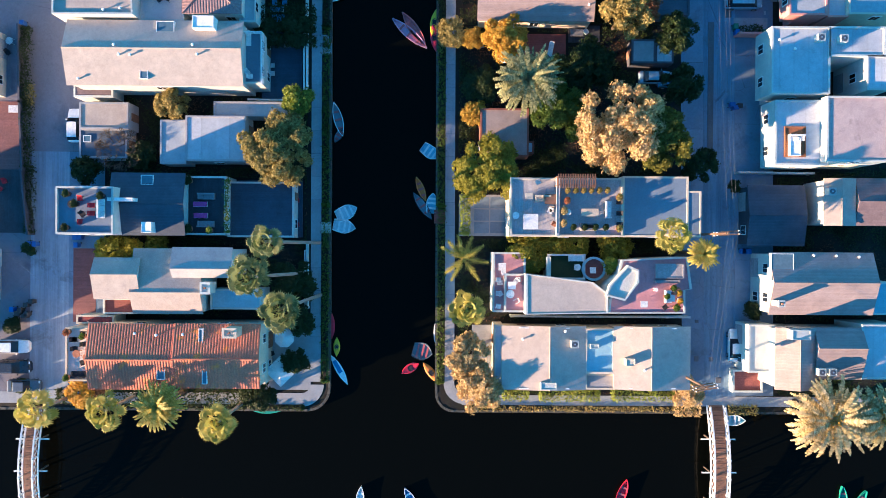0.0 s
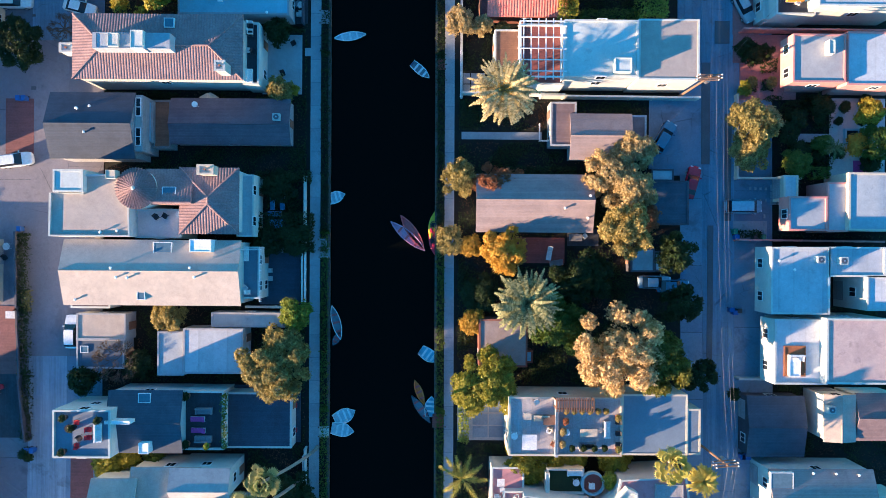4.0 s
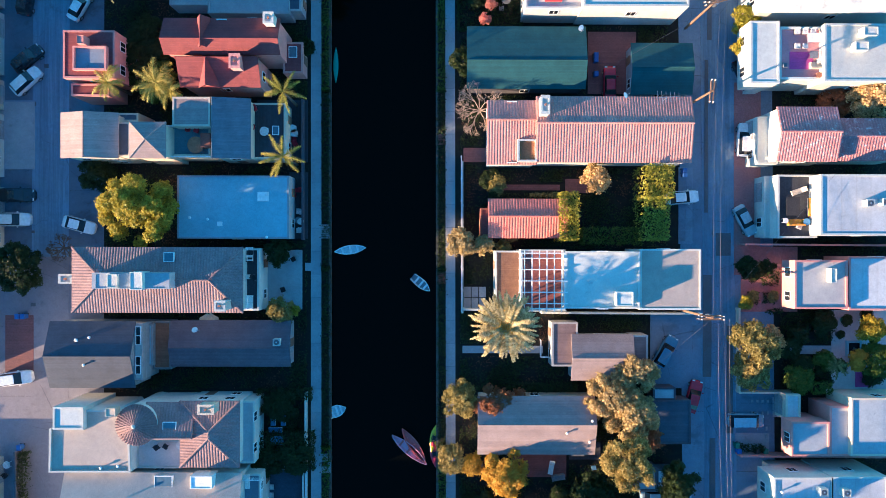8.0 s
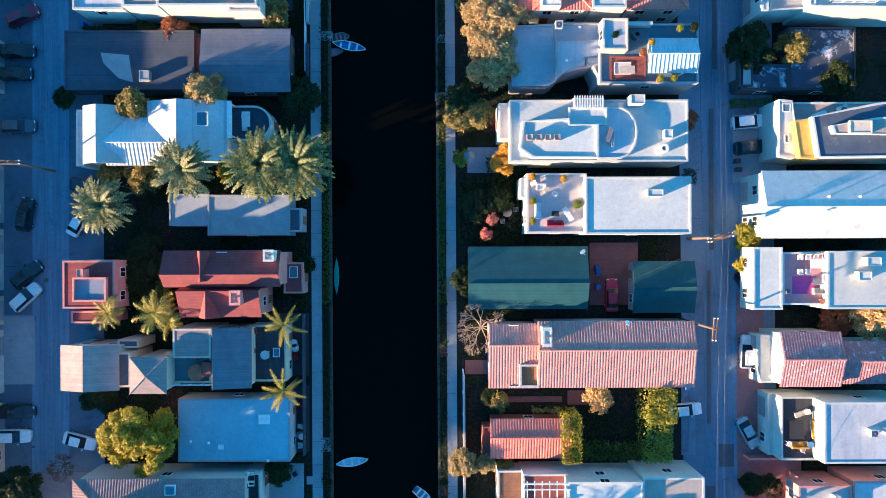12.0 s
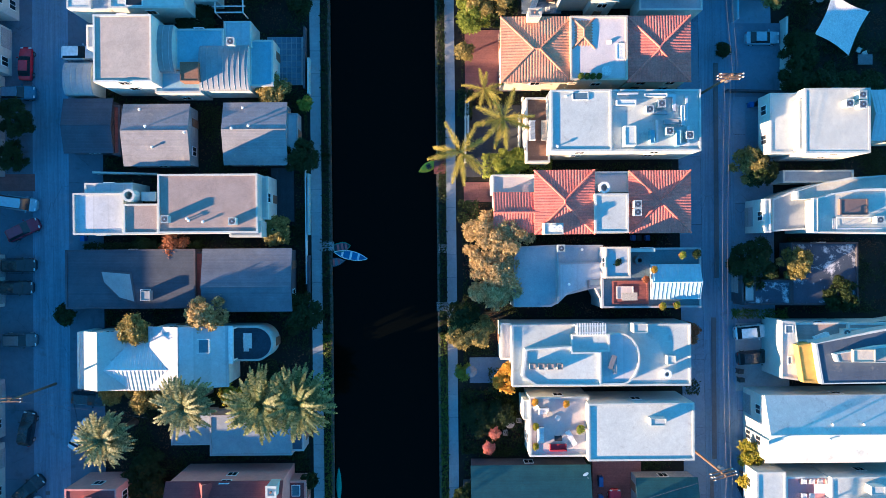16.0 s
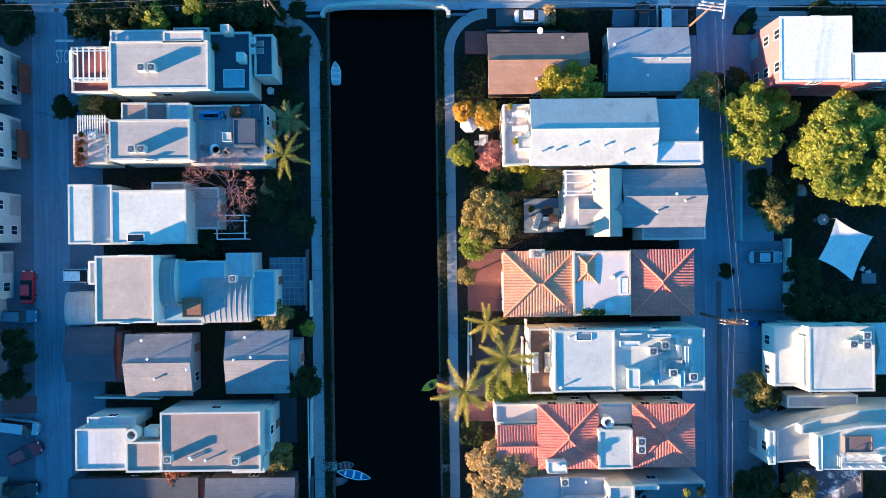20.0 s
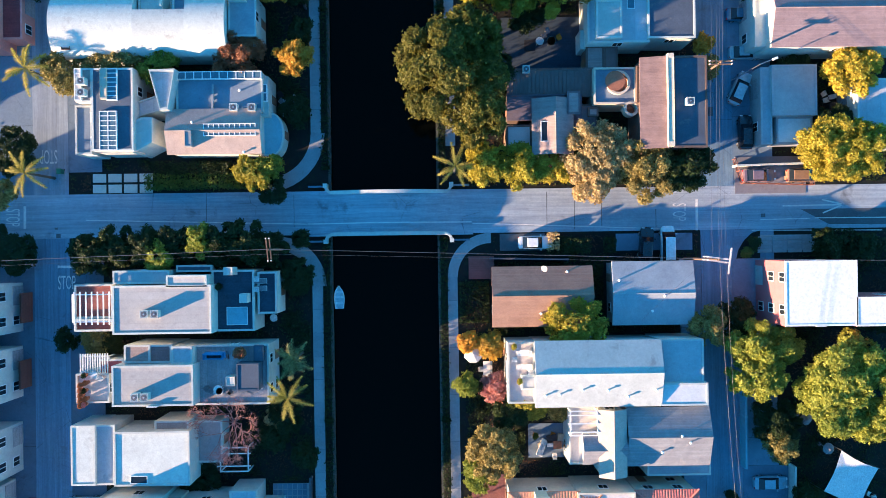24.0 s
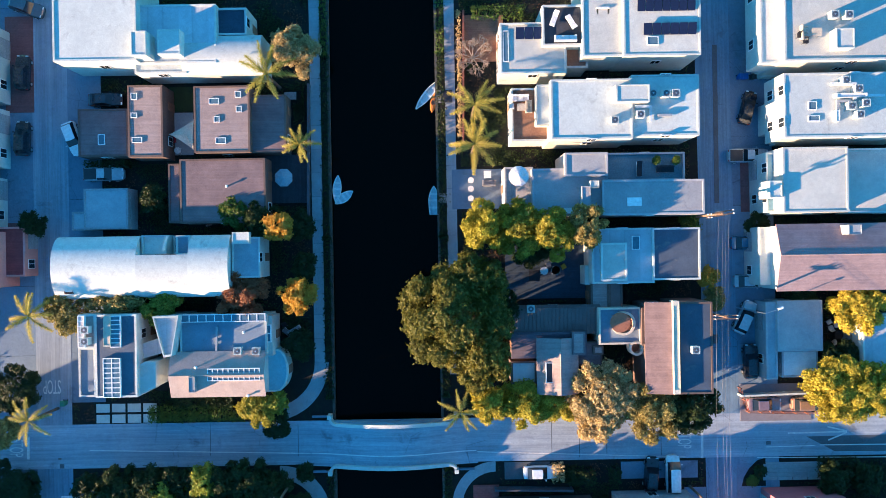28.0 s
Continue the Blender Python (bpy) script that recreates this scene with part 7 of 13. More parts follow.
h = house(51.5, 73.24, "white house with ribbed pinkish clay tile roofs")
gable(h, -4.02, 0, 7.96, 7.13, 0, 6.2, 1.17, "x", "stucco_white", "tile_pink", "ns", rp=.52)
gable(h, 4.76, -0.57, 8.94, 5.64, 0, 5.4, 0.94, "x", "stucco_white", "tile_pink", "ns", rp=.55)
flat(h, -7.86, -0.39, 2.73, 6.37, 0, 3.4, 0.16, "stucco_white", "stucco_white", "ws")
h = house(52.2, 63.92, "pale house with dark furnished roof terrace")
flat(h, -5.25, 0, 5.24, 8.36, 0, 4.6, 0.33, "stucco_white", "deck_dark", "ns")
flat(h, 2.55, 0.06, 12.23, 7.84, 0, 7.2, 0.12, "stucco_white", "membrane_pale", "ns")
flat(h, -7.74, 0.05, 1.84, 8.25, 0, 2.8, .1, "stucco_white", "stucco_white", "wns")
h = house(54, 53.77, "pale house with pink courtyard walls")
flat(h, -4.58, -0.13, 6.94, 6.33, 0, 6, 0.16, "stucco_pink", "membrane_grey", "wns")
flat(h, 3.67, 0, 8.76, 7.03, 0, 5.6, 0.16, "stucco_pink", "membrane_pale", "ns")
bulk(h, "roof_box", -3.46, 1.09, 0.73, 1.82, 6, 7, "stucco_white")
h = house(54.01, 34.87, "coral pink and cream flat-roofed house")
flat(h, -5.58, -1.54, 5.06, 4.53, 0, 5.4, 0.16, "stucco_pink", "membrane_blue", "ws")
flat(h, -1.4, -0.62, 2.84, 6.56, 0, 5, 0.16, "stucco_pink", "membrane_blue", "ns")
flat(h, 3.87, 0.09, 8.46, 7.63, 0, 5.6, 0.16, "stucco_cream", "membrane_blue", "ns")
flat(h, -6.58, 2.05, 1.99, 3.43, 0, 3, 0.12, "stucco_cream", "membrane_pale", "wn")
h = house(-47.05, 133.45, "dark teal garage with gabled shingle roof")
gable(h, -0.38, 0.09, 6.63, 7.31, 0, 2.9, 0.8, "x", "siding_dark", "shingle_dark_shade", "ns")
flat(h, 3.16, -0.42, 1.06, 6.66, 0, 2.4, .2, "siding_dark", "deck_red", "es")
h = house(-37.84, 132.14, "small house with grey and tan gabled roof")
gable(h, -0.18, 0, 8.82, 8.23, 0, 3.6, 1.0, "x", "siding_grey", "shingle_ash", "ens", rp=.55)
vent(h, -2.22, 3.31, 3.82)
vent(h, -1.21, 0.97, 4.45)
vent(h, -0.48, -1.7, 4.13)
vent(h, 4.49, -0.13, 6)
h = house(-24.48, 132.29, "small house with worn grey gabled shingle roof")
gable(h, -0.6, 0, 8.5, 8.35, 0, 3.2, 1.0, "x", "siding_grey", "shingle_ash", "ns", rp=.55)
flat(h, 4.13, 0.19, 1.44, 5.31, 0, 2.4, .1, "siding_grey", "membrane_blue", "ens")
vent(h, -2.12, 3.36, 3.42)
vent(h, -1.2, 0.86, 4.08)
vent(h, -3.41, 0.55, 4.16)
h = house(-35.58, 122.55, "white modern house with brown gravel roof")
flat(h, 5.31, 0.26, 12.76, 7.57, 0, 6.6, 0.20, "stucco_white", "gravel_brown", "n")
flat(h, -3.29, -1.65, 4.55, 3.9, 0, 6.4, 0.20, "stucco_white", "gravel_brown", "ns")
flat(h, -9.24, -0.9, 6.57, 5.41, 0, 5.4, 0.24, "stucco_white", "membrane_pale", "s")
flat(h, -8.17, 2.5, 6.33, 1.33, 0, 4.8, 0.16, "stucco_white", "membrane_pale", "en")
flat(h, 11.82, 1.1, 1.4, 5.62, 0, 4.6, 0.12, "stucco_white", "stucco_white", "en")
flat(h, 9.87, -3.03, 4.15, 2.04, 0, 5.8, 0.16, "stucco_white", "membrane_pale", "es")
drum(h, -4.57, 1.34, 0.81, 5.6, 7.2, "stucco_white", "membrane_white")
bulk(h, "stair_box", -2.62, 1.3, 1.82, 1.17, 4, 5.8, "stucco_white")
vent(h, 2.73, -1.68, 6.6)
vent(h, 8.37, -1.93, 6.6)
vent(h, 2.95, -1.9, 6.6)
vent(h, 4.76, -2.06, 6.6)
h = house(-35.42, 112.83, "low shaded house with dark patched roof")
flat(h, -6.5, 0.23, 17.3, 7.91, 0, 3, .1, "siding_dark", "shingle_dark_shade", "ns")
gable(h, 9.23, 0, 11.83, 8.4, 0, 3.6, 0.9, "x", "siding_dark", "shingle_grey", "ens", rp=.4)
flat(h, 2.42, 0, 1.29, 7.59, 0, 2.4, .1, "siding_dark", "deck_red", "ns")
skylight(h, -4.53, -1.93, 1.36, 1.51, 3)
many_sided(h, [(-10.27, -0.09), (-7.88, -2.51), (-5.78, -2.98), (-6.35, 1.09), (-10.56, 1.42)], 3.08, .02, "siding_dark", "membrane_grey")
bulk(h, "roof_box", -4.21, -1.98, 1.27, 1.27, 3, 3.8, "metal_grey")
h = house(-35.62, 102.85, "white house with pale metal gabled roofs and rounded terrace")
gable(h, -8.49, -0.19, 5.41, 7.54, 0, 5.6, 1.1, "y", "stucco_white", "membrane_white", "ns", rp=.42)
gable(h, -4.13, -1.01, 8.21, 6.31, 0, 5.4, 1.1, "x", "stucco_white", "metal_white", "s", rp=.45)
gable(h, 2.33, 0.21, 10.39, 7.91, 0, 5.6, 1.4, "y", "stucco_white", "membrane_pale", "n", rp=.42)
flat(h, 9.82, 1.59, 5.97, 4.64, 0, 3.6, 0.28, "stucco_white", "deck_navy", "ens", rounded="e")
flat(h, -12.28, -0.39, 1.04, 7.44, 0, 4.2, 0.08, "stucco_white", "membrane_pale", "ens")
skylight(h, 4.4, 1.67, 1.81, 1.82, 6.34)
pergola(h, 7.83, 1.71, 0.59, 4.25, 3.8, 5.6, 5, "y", "white_paint")
h = house(-27.46, 92.26, "low house with pale blue flat roof under palms")
flat(h, 1.57, 0, 10.9, 5.4, 0, 3.6, .12, "stucco_grey", "membrane_blue", "ns")
flat(h, -6.55, 0.75, 5.3, 4.3, 0, 3.1, .1, "stucco_grey", "membrane_blue", "ens")
flat(h, 7.54, -0.65, 1.95, 3.16, 0, 3.4, .1, "stucco_grey", "membrane_dark_shade", "e")
h = house(21.56, 132.49, "white house with white roof crowded with machinery")
flat(h, -4.32, 0.31, 7.67, 7.73, 0, 8.2, 0.18, "stucco_white", "membrane_white", "ns")
flat(h, 5.2, 0.32, 11.26, 7.75, 0, 8, 0.18, "stucco_white", "membrane_white", "ns")
flat(h, -9.27, -0.23, 3.11, 8.5, 0, 4.6, 0.28, "stucco_white", "deck_wood", "wns")
bulk(h, "duct", 1.28, 2.48, 2.48, 0.64, 8, 8.6, "metal_white")
bulk(h, "stair_box", 1.58, -1.8, 1.41, 2.45, 8, 9.3, "stucco_white")
bulk(h, "duct", 4.48, -1.86, 0.57, 1.69, 8, 8.8, "membrane_cyan")
bulk(h, "duct", 7.74, -2.02, 0.57, 1.98, 8, 8.8, "membrane_cyan")
bulk(h, "duct", 6.97, 0.04, 1.77, 0.57, 8, 8.5, "metal_grey")
bulk(h, "duct", 8.39, 0.82, 0.43, 2.48, 8, 8.6, "metal_white")
bulk(h, "duct", 5.04, 3.41, 2.84, 0.35, 8, 8.5, "metal_white")
duct(h, [(4.34, 3.33), (7.34, 3.31), (7.33, 1.53)], .35, 8, "metal_white")
duct(h, [(8.91, 3.16), (8.9, 0.46), (8.04, 0.46)], .3, 8, "metal_white")
duct(h, [(4.47, 1.19), (6.26, 1.18)], .4, 8, "metal_grey")
duct(h, [(5.17, -2.38), (5.18, 0.12)], .3, 8, "metal_white")
duct(h, [(9.11, -0.61), (9.09, -2.75), (7.67, -2.75)], .3, 8, "metal_white")
duct(h, [(0.35, 3.63), (2.7, 3.62)], .25, 8, "metal_white")
skylight(h, -4.4, 3.38, 1.99, 0.99, 8.2)
vent(h, -6.93, 4.38, 6)
vent(h, -6.25, 3.32, 8.2)
vent(h, -7.36, -2.93, 8.2)
h = house(19.09, 122.71, "house with ribbed red clay tile hipped roofs")
hip(h, -3.56, 0.01, 7.82, 8.32, 0, 6, 0.36, "stucco_white", "tile_red", "ns")
hip(h, 8.76, -0.03, 8.05, 8.11, 0, 6, 0.36, "stucco_white", "tile_red", "ns")
gable(h, -9.81, -1.26, 5.88, 5.29, 0, 5.4, 0.55, "x", "stucco_white", "tile_red", "ws", rp=.5)
flat(h, 2.35, -1.51, 4.35, 5.07, 0, 6.6, 0.12, "stucco_white", "membrane_white", "s")
flat(h, 2.82, 2.67, 4.44, 2.73, 0, 4.8, 0.22, "stucco_white", "deck_pale", "n")
flat(h, -9.95, 2.55, 5.67, 2.53, 0, 4, 0.22, "stucco_white", "deck_pale", "wn")
drum(h, 1.49, 1.83, 0.74, 5, 6.4, "white_paint", "deck_pale")
bulk(h, "dormer", -5.28, -3.45, 2.44, 1.43, 6, 7.6, "stucco_white")
drum(h, -5.27, -3.31, 0.36, 7.6, 7.9, "white_paint", "steel")
drum(h, -4.56, -3.31, 0.36, 7.6, 7.9, "white_paint", "steel")
h = house(21.02, 113.11, "house with stepped blue-grey flat roofs and glass roof room")
many_sided(h, [(-12.02, -4.02), (-7.12, -4.05), (-6.37, -3.61), (-6.33, 4.11), (-11.97, 3.85)], 4.6, .2, "stucco_grey", "membrane_blue")
many_sided(h, [(-6.37, -3.6), (-5.25, -2.5), (-0.43, -1.28), (-0.41, 4.04), (-6.32, 4.08)], 5, .35, "stucco_grey", "membrane_blue")
many_sided(h, [(-6.23, -3.31), (-5.2, -2.36), (-2.55, -1.57), (-2.54, -0.54), (-0.63, -0.26), (-0.61, 1.8), (-6.28, 1.69)], 5.5, .1, "stucco_grey", "membrane_pale")
flat(h, -1.48, -0.84, 1.77, 1.18, 0, 5.3, 0.08, "stucco_grey", "stucco_white", "wns")
many_sided(h, [(-0.33, -4.08), (0.71, -3.65), (-0.46, -1.14), (-1.49, -1.57)], 5.4, .3, "stucco_grey", "stucco_white")
flat(h, 0.86, 1.79, 3.22, 4, 0, 7.6, 0.20, "stucco_cream", "membrane_blue", "wn")
flat(h, 5.6, -0.25, 12.83, 7.72, 0, 6, 0.28, "stucco_grey", "deck_teal", "ns")
bulk(h, "terrace_floor", 2.88, -2.13, 4.68, 3.07, 6, 6.08, "deck_red")
bulk(h, "mat", 2.2, -2.12, 2.19, 1.6, 6.08, 6.14, "deck_pale")
gable(h, 8.4, -0.73, 6.36, 4.48, 6, 7, 0.9, "x", "stucco_grey", "metal_glass", rp=.5)
drum(h, 3.87, 2.03, 0.59, 6, 7.0, "steel_dark", "fabric_dark")
bulk(h, "fin", 4.2, 3.32, 3.1, 0.43, 6, 7.2, "stucco_white")
vent(h, -3.15, 3.47, 5)
vent(h, -4.97, -1.04, 5.5)
h = house(19.5, 103.03, "white modern house with curved white roof walls")
flat(h, 0.63, -0.12, 23.13, 8.02, 0, 6, 0.20, "stucco_white", "membrane_white", "ns")
many_sided(h, [(-9.83, -2.57), (-8.18, -3.73), (0.25, -3.79), (0.28, 0.47), (-3.33, 0.49), (-3.47, 1.28), (-9.38, 0.89)], 7.2, .3, "stucco_white", "membrane_white")
flat(h, -0.99, 1.59, 4.91, 2.24, 0, 7, 0.12, "stucco_white", "membrane_white")
flat(h, 2.9, -0.52, 5.07, 6.66, 0, 6.6, 0.24, "stucco_white", "membrane_pale", "s", rounded="e")
bulk(h, "chimney_box", 5.14, 3.56, 1.79, 1.14, 6, 8, "stucco_white")
bulk(h, "roof_box", -8.55, -1.21, 0.71, 0.71, 7.2, 7.9, "gravel_brown")
bulk(h, "roof_box", -7.41, -1.22, 0.71, 0.71, 7.2, 7.9, "gravel_brown")
bulk(h, "roof_box", -6.26, -1.23, 0.71, 0.71, 7.2, 7.9, "gravel_brown")
bulk(h, "roof_box", -5.05, -1.23, 0.71, 0.71, 7.2, 7.9, "gravel_brown")
bulk(h, "bench", 2.11, -1.28, 0.36, 2.16, 6.6, 7.2, "metal_grey")
pergola(h, -0.93, 3.36, 3.89, 1.01, 6, 7.2, 12, "y", "white_paint")
drum(h, 8.86, -2.52, 0.59, 6.1, 6.9, "white_paint", "membrane_grey")
bulk(h, "roof_box", 9.36, -0.66, 1.01, 1.08, 6, 7, "stucco_white")
flat(h, -11.42, 1.48, 1.57, 4.85, 0, 4, 0.22, "stucco_white", "deck_pale", "wns")
h = house(20.94, 93.49, "white house with furnished roof terrace and flat roof")
flat(h, -6.21, 0.09, 7.78, 7.78, 0, 5.4, 0.28, "stucco_white", "deck_pale", "wns")
flat(h, 4.02, -0.3, 13.59, 7.37, 0, 6.9, 0.16, "stucco_white", "membrane_white", "ns")
bulk(h, "roof_box", 5.88, 1.23, 2, 0.86, 6.9, 8, "stucco_white")
bulk(h, "bay", -10.33, 2.17, 0.96, 2.59, 0, 5, "stucco_white")
h = house(52.2, 132.71, "white modern house with pale roof and metal wing")
flat(h, -2.48, -0.07, 8.29, 8.2, 0, 8, 0.06, "stucco_white", "gravel_white", "ns")
flat(h, -7.79, 0.04, 4.54, 7.73, 0, 6, 0.08, "stucco_white", "stucco_white", "wns")
gable(h, 6.41, 0.89, 7.3, 6.54, 0, 6.4, 1.0, "x", "stucco_white", "metal_white", "wns")
bulk(h, "parapet_box", -6.73, -0.4, 0.65, 6.46, 6, 7.4, "stucco_white")
h = house(52.15, 122.63, "white house with curved front wall and grey metal roof")
flat(h, -10.08, -1.83, 0.88, 4.41, 0, 5.4, .1, "stucco_white", "stucco_white", "wns")
many_sided(h, [(-9.39, -3.91), (-3.76, -3.58), (-3.73, 2.27), (-6.7, 1.4), (-9.37, 0.3)], 5, .25, "stucco_white", "metal_grey")
many_sided(h, [(-6.77, 0.16), (-4.19, 0.29), (-1.99, 0.87), (1.69, 1.43), (10.51, 1.38), (10.52, 3.29), (4.64, 3.25), (0.23, 2.98), (-3.45, 2.27), (-6.76, 1.26)], 5.8, .5, "stucco_white", "gravel_white")
many_sided(h, [(-5.01, -4.1), (9.45, -4.33), (9.47, 1.58), (0.79, 1.41), (-2.82, 0.86), (-4.99, 0.08)], 7.2, .3, "stucco_white", "gravel_white")
flat(h, -2.08, 3.5, 9.47, 1.66, 0, 3, 0.12, "stucco_white", "membrane_blue", "wns")
bulk(h, "skylight_box", -0.19, -0.87, 3.6, 2.01, 7.2, 7.6, "metal_brown")
bulk(h, "fin", -5.09, -1.92, 0.58, 4.45, 7.2, 7.6, "stucco_white")
railing(h, -2.78, -2.26, 2.92, -2.26, 7.3, "white_paint")
railing(h, -2.78, -3.68, 2.92, -3.68, 7.3, "white_paint")
railing(h, -2.78, -3.68, -2.78, -2.26, 7.3, "white_paint")
h = house(47.48, 113.08, "flat-roofed house with dark peeling roof coating")
flat(h, -4.35, -2.45, 6.43, 3.4, 0, 3, .2, "siding_dark", "peeling", "ws")
flat(h, 3.35, 0, 8.94, 8.39, 0, 3, .2, "siding_dark", "peeling", "ns")
flat(h, -6.91, -1.26, 1.81, 4.98, 0, 3.2, 0.08, "siding_dark", "membrane_grey", "wns")
h = house(53.31, 103.11, "white and ochre modern house with slanting roof")
many_sided(h, [(-9.52, -3.52), (-6.71, -3.91), (-7.78, 3.84), (-9.48, 3.99)], 5.4, .15, "stucco_white", "stucco_white")
skylight(h, -8.53, 2.88, 1.03, 1.03, 5.4)
skylight(h, -8.47, -1.17, 0.59, 1.03, 5.4)
flat(h, -4.12, 2.44, 7.04, 2.44, 0, 5, 0.12, "stucco_white", "shingle_tan", "wns")
many_sided(h, [(-7.38, -3.83), (-5.05, -3.99), (-5.9, 1.24), (-8.08, 0.97)], 6.6, .1, "stucco_ochre", "stucco_ochre")
many_sided(h, [(-5.51, -3.89), (8.06, -3.77), (8.09, 3.94), (0.87, 2.83), (-6.35, 1.3)], 7.4, .15, "stucco_white", "membrane_dark_shade")
many_sided(h, [(-3.9, -0.96), (7.55, -1.18), (7.56, 1.46), (1.12, 1), (-4.25, 0.04)], 8.1, .1, "stucco_white", "gravel_beige")
flat(h, 4.35, 3.17, 10.34, 0.88, 0, 5.4, 0.08, "stucco_white", "gravel_brown", "ns")
bulk(h, "roof_box", -0.66, -0.17, 2.85, 1.57, 8.1, 8.4, "stucco_cream")
h = house(51.45, 93.28, "large white house with pale gabled roof")
gable(h, 0, 0, 20.98, 8.73, 0, 6.6, 1.5, "x", "stucco_white", "membrane_white", "wns", rp=.46)
flat(h, -9.15, 0.71, 1.27, 6.74, 0, 4, 0.12, "stucco_white", "stucco_white", "n")
vent(h, -2.54, 0.94, 7.69)
vent(h, 1.41, 0.92, 7.7)
vent(h, -3.02, -0.95, 7.87)
h = house(-35.37, 171.99, "white house with navy roof terraces and slatted pergola")
flat(h, -0.76, -1.22, 12.49, 6.15, 0, 7, 0.12, "stucco_white", "membrane_sand", "s")
flat(h, 2.39, 2.32, 5.14, 1.57, 0, 7, 0.12, "stucco_white", "membrane_sand")
flat(h, -3.97, 2.87, 7.26, 1.74, 0, 5.6, 0.08, "stucco_white", "membrane_blue", "n")
pergola(h, -9.67, -0.93, 5.15, 3.59, 5, 6.8, 7, "y", "white_paint")
flat(h, -10.55, -3.29, 4.98, 1.61, 0, 4.6, 0.33, "stucco_white", "deck_red", "es")
flat(h, -10.68, -0.23, 5, 4.42, 0, 4.4, .2, "stucco_white", "deck_red", "en")
flat(h, 7.55, -0.35, 5.5, 7.93, 0, 4.6, 0.33, "stucco_white", "deck_navy", "ns")
flat(h, 11.93, 0.6, 2.5, 5.45, 0, 4.4, 0.28, "stucco_white", "deck_navy", "ens")
flat(h, 2.49, 3.87, 4.7, 0.88, 0, 4.6, 0.08, "stucco_white", "membrane_dark_shade", "n")
bulk(h, "chimney_box", 7.52, 3.51, 1.15, 1.01, 4.6, 6.6, "stucco_white")
bulk(h, "chimney_box", 9.29, 0.02, 1.01, 1.16, 4.6, 6.2, "stucco_white")
skylight(h, 8.01, -2.37, 2.72, 2.36, 4.6, pane="membrane_cyan")
h = house(-35.67, 162.26, "white house with grey roof terrace and red lower roofs")
flat(h, -1.56, -1, 10.22, 5.12, 0, 7.4, 0.16, "stucco_white", "membrane_sand", "s")
flat(h, -4.02, 2.82, 3.31, 2.31, 0, 6.2, .1, "stucco_white", "shingle_tan", "n")
flat(h, -1.22, 2.8, 3.03, 2.32, 0, 6, .1, "stucco_white", "shingle_brown", "n")
flat(h, 1.82, 2.68, 2.65, 2.23, 0, 6.6, 0.16, "stucco_white", "membrane_pale", "n")
flat(h, 7.73, -0.11, 9.62, 7.73, 0, 5.2, 0.28, "stucco_white", "deck_grey", "ens")
bulk(h, "stair_box", 10.31, -0.13, 2.78, 3.43, 5.2, 7.2, "membrane_dark_shade")
flat(h, -10.38, -1.71, 4.31, 3.81, 0, 4.8, 0.28, "stucco_white", "deck_pale", "es")
flat(h, -8.09, 0.92, 3.23, 2.06, 0, 4.6, .1, "stucco_white", "shingle_red", "n")
pergola(h, -10.34, 1.25, 3.82, 2.36, 3, 4.6, 12, "y", "white_paint")
bulk(h, "chimney_box", 8.06, -0.67, 1.14, 1.15, 5.2, 7, "stucco_white")
bulk(h, "roof_box", 11.37, 2.66, 1.23, 2.03, 4.8, 6, "membrane_dark_shade")
h = house(-37.7, 152.15, "white modern house with bright white flat roof")
flat(h, -9.38, -0.1, 3.12, 7.71, 0, 5.6, 0.08, "stucco_white", "membrane_white", "ns")
flat(h, -6.78, -0.16, 2.7, 7.74, 0, 5.2, 0.16, "stucco_white", "membrane_pale", "ns")
flat(h, -0.45, -0.55, 9.7, 6.96, 0, 5.8, 0.14, "stucco_white", "membrane_white", "s")
flat(h, 5.42, 0.68, 4.35, 5.56, 0, 2.8, 0.08, "stucco_white", "membrane_grey", "en")
flat(h, 1.71, 3.37, 4.4, 1.32, 0, 4.8, .1, "stucco_white", "gravel_brown", "n")
skylight(h, -2.14, -3.23, 2.18, 1.02, 5.8, pane="pane_dark")
pergola(h, 9.02, -1.87, 3.84, 3.32, 0.1, 2.6, 2, "x", "white_paint")
h = house(-36.34, 142.16, "house of pale blocks with curved ribbed metal roofs")
flat(h, -4.19, 0.26, 7.37, 8.52, 0, 7.6, .12, "stucco_white", "gravel_beige", "ns")
vault(h, -0.21, 0.97, 3.22, 6.16, 0, 5, 1.2, "x", "stucco_white", "metal_grey")
flat(h, 4.45, 1, 6.32, 5.3, 0, 4.6, 0.12, "stucco_white", "membrane_cyan", "n")
flat(h, 1.54, -3.27, 6.04, 2.8, 0, 4.4, 0.16, "stucco_white", "membrane_cyan", "s")
vault(h, 7.7, -1.46, 6.35, 5.91, 0, 4.4, 1.1, "x", "stucco_white", "metal_grey")
vault(h, -11.99, -2.44, 3.73, 4.34, 0, 3.2, 0.9, "x", "stucco_white", "metal_grey")
flat(h, -8.3, 2.33, 2.75, 3.05, 0, 5.8, 0.08, "stucco_white", "membrane_blue")
flat(h, 9.34, 3.01, 3.54, 3.32, 0, 4.4, 0.12, "stucco_white", "membrane_pale", "n")
flat(h, 12.3, -0.66, 3.12, 6.1, 0, 3.8, 0.12, "stucco_white", "membrane_cyan", "ens")
bulk(h, "stair_box", 3.6, -2.3, 2.39, 2.47, 4.4, 6, "deck_wood")
h = house(12.55, 171.51, "low house with brown and tan gabled shingle roof")
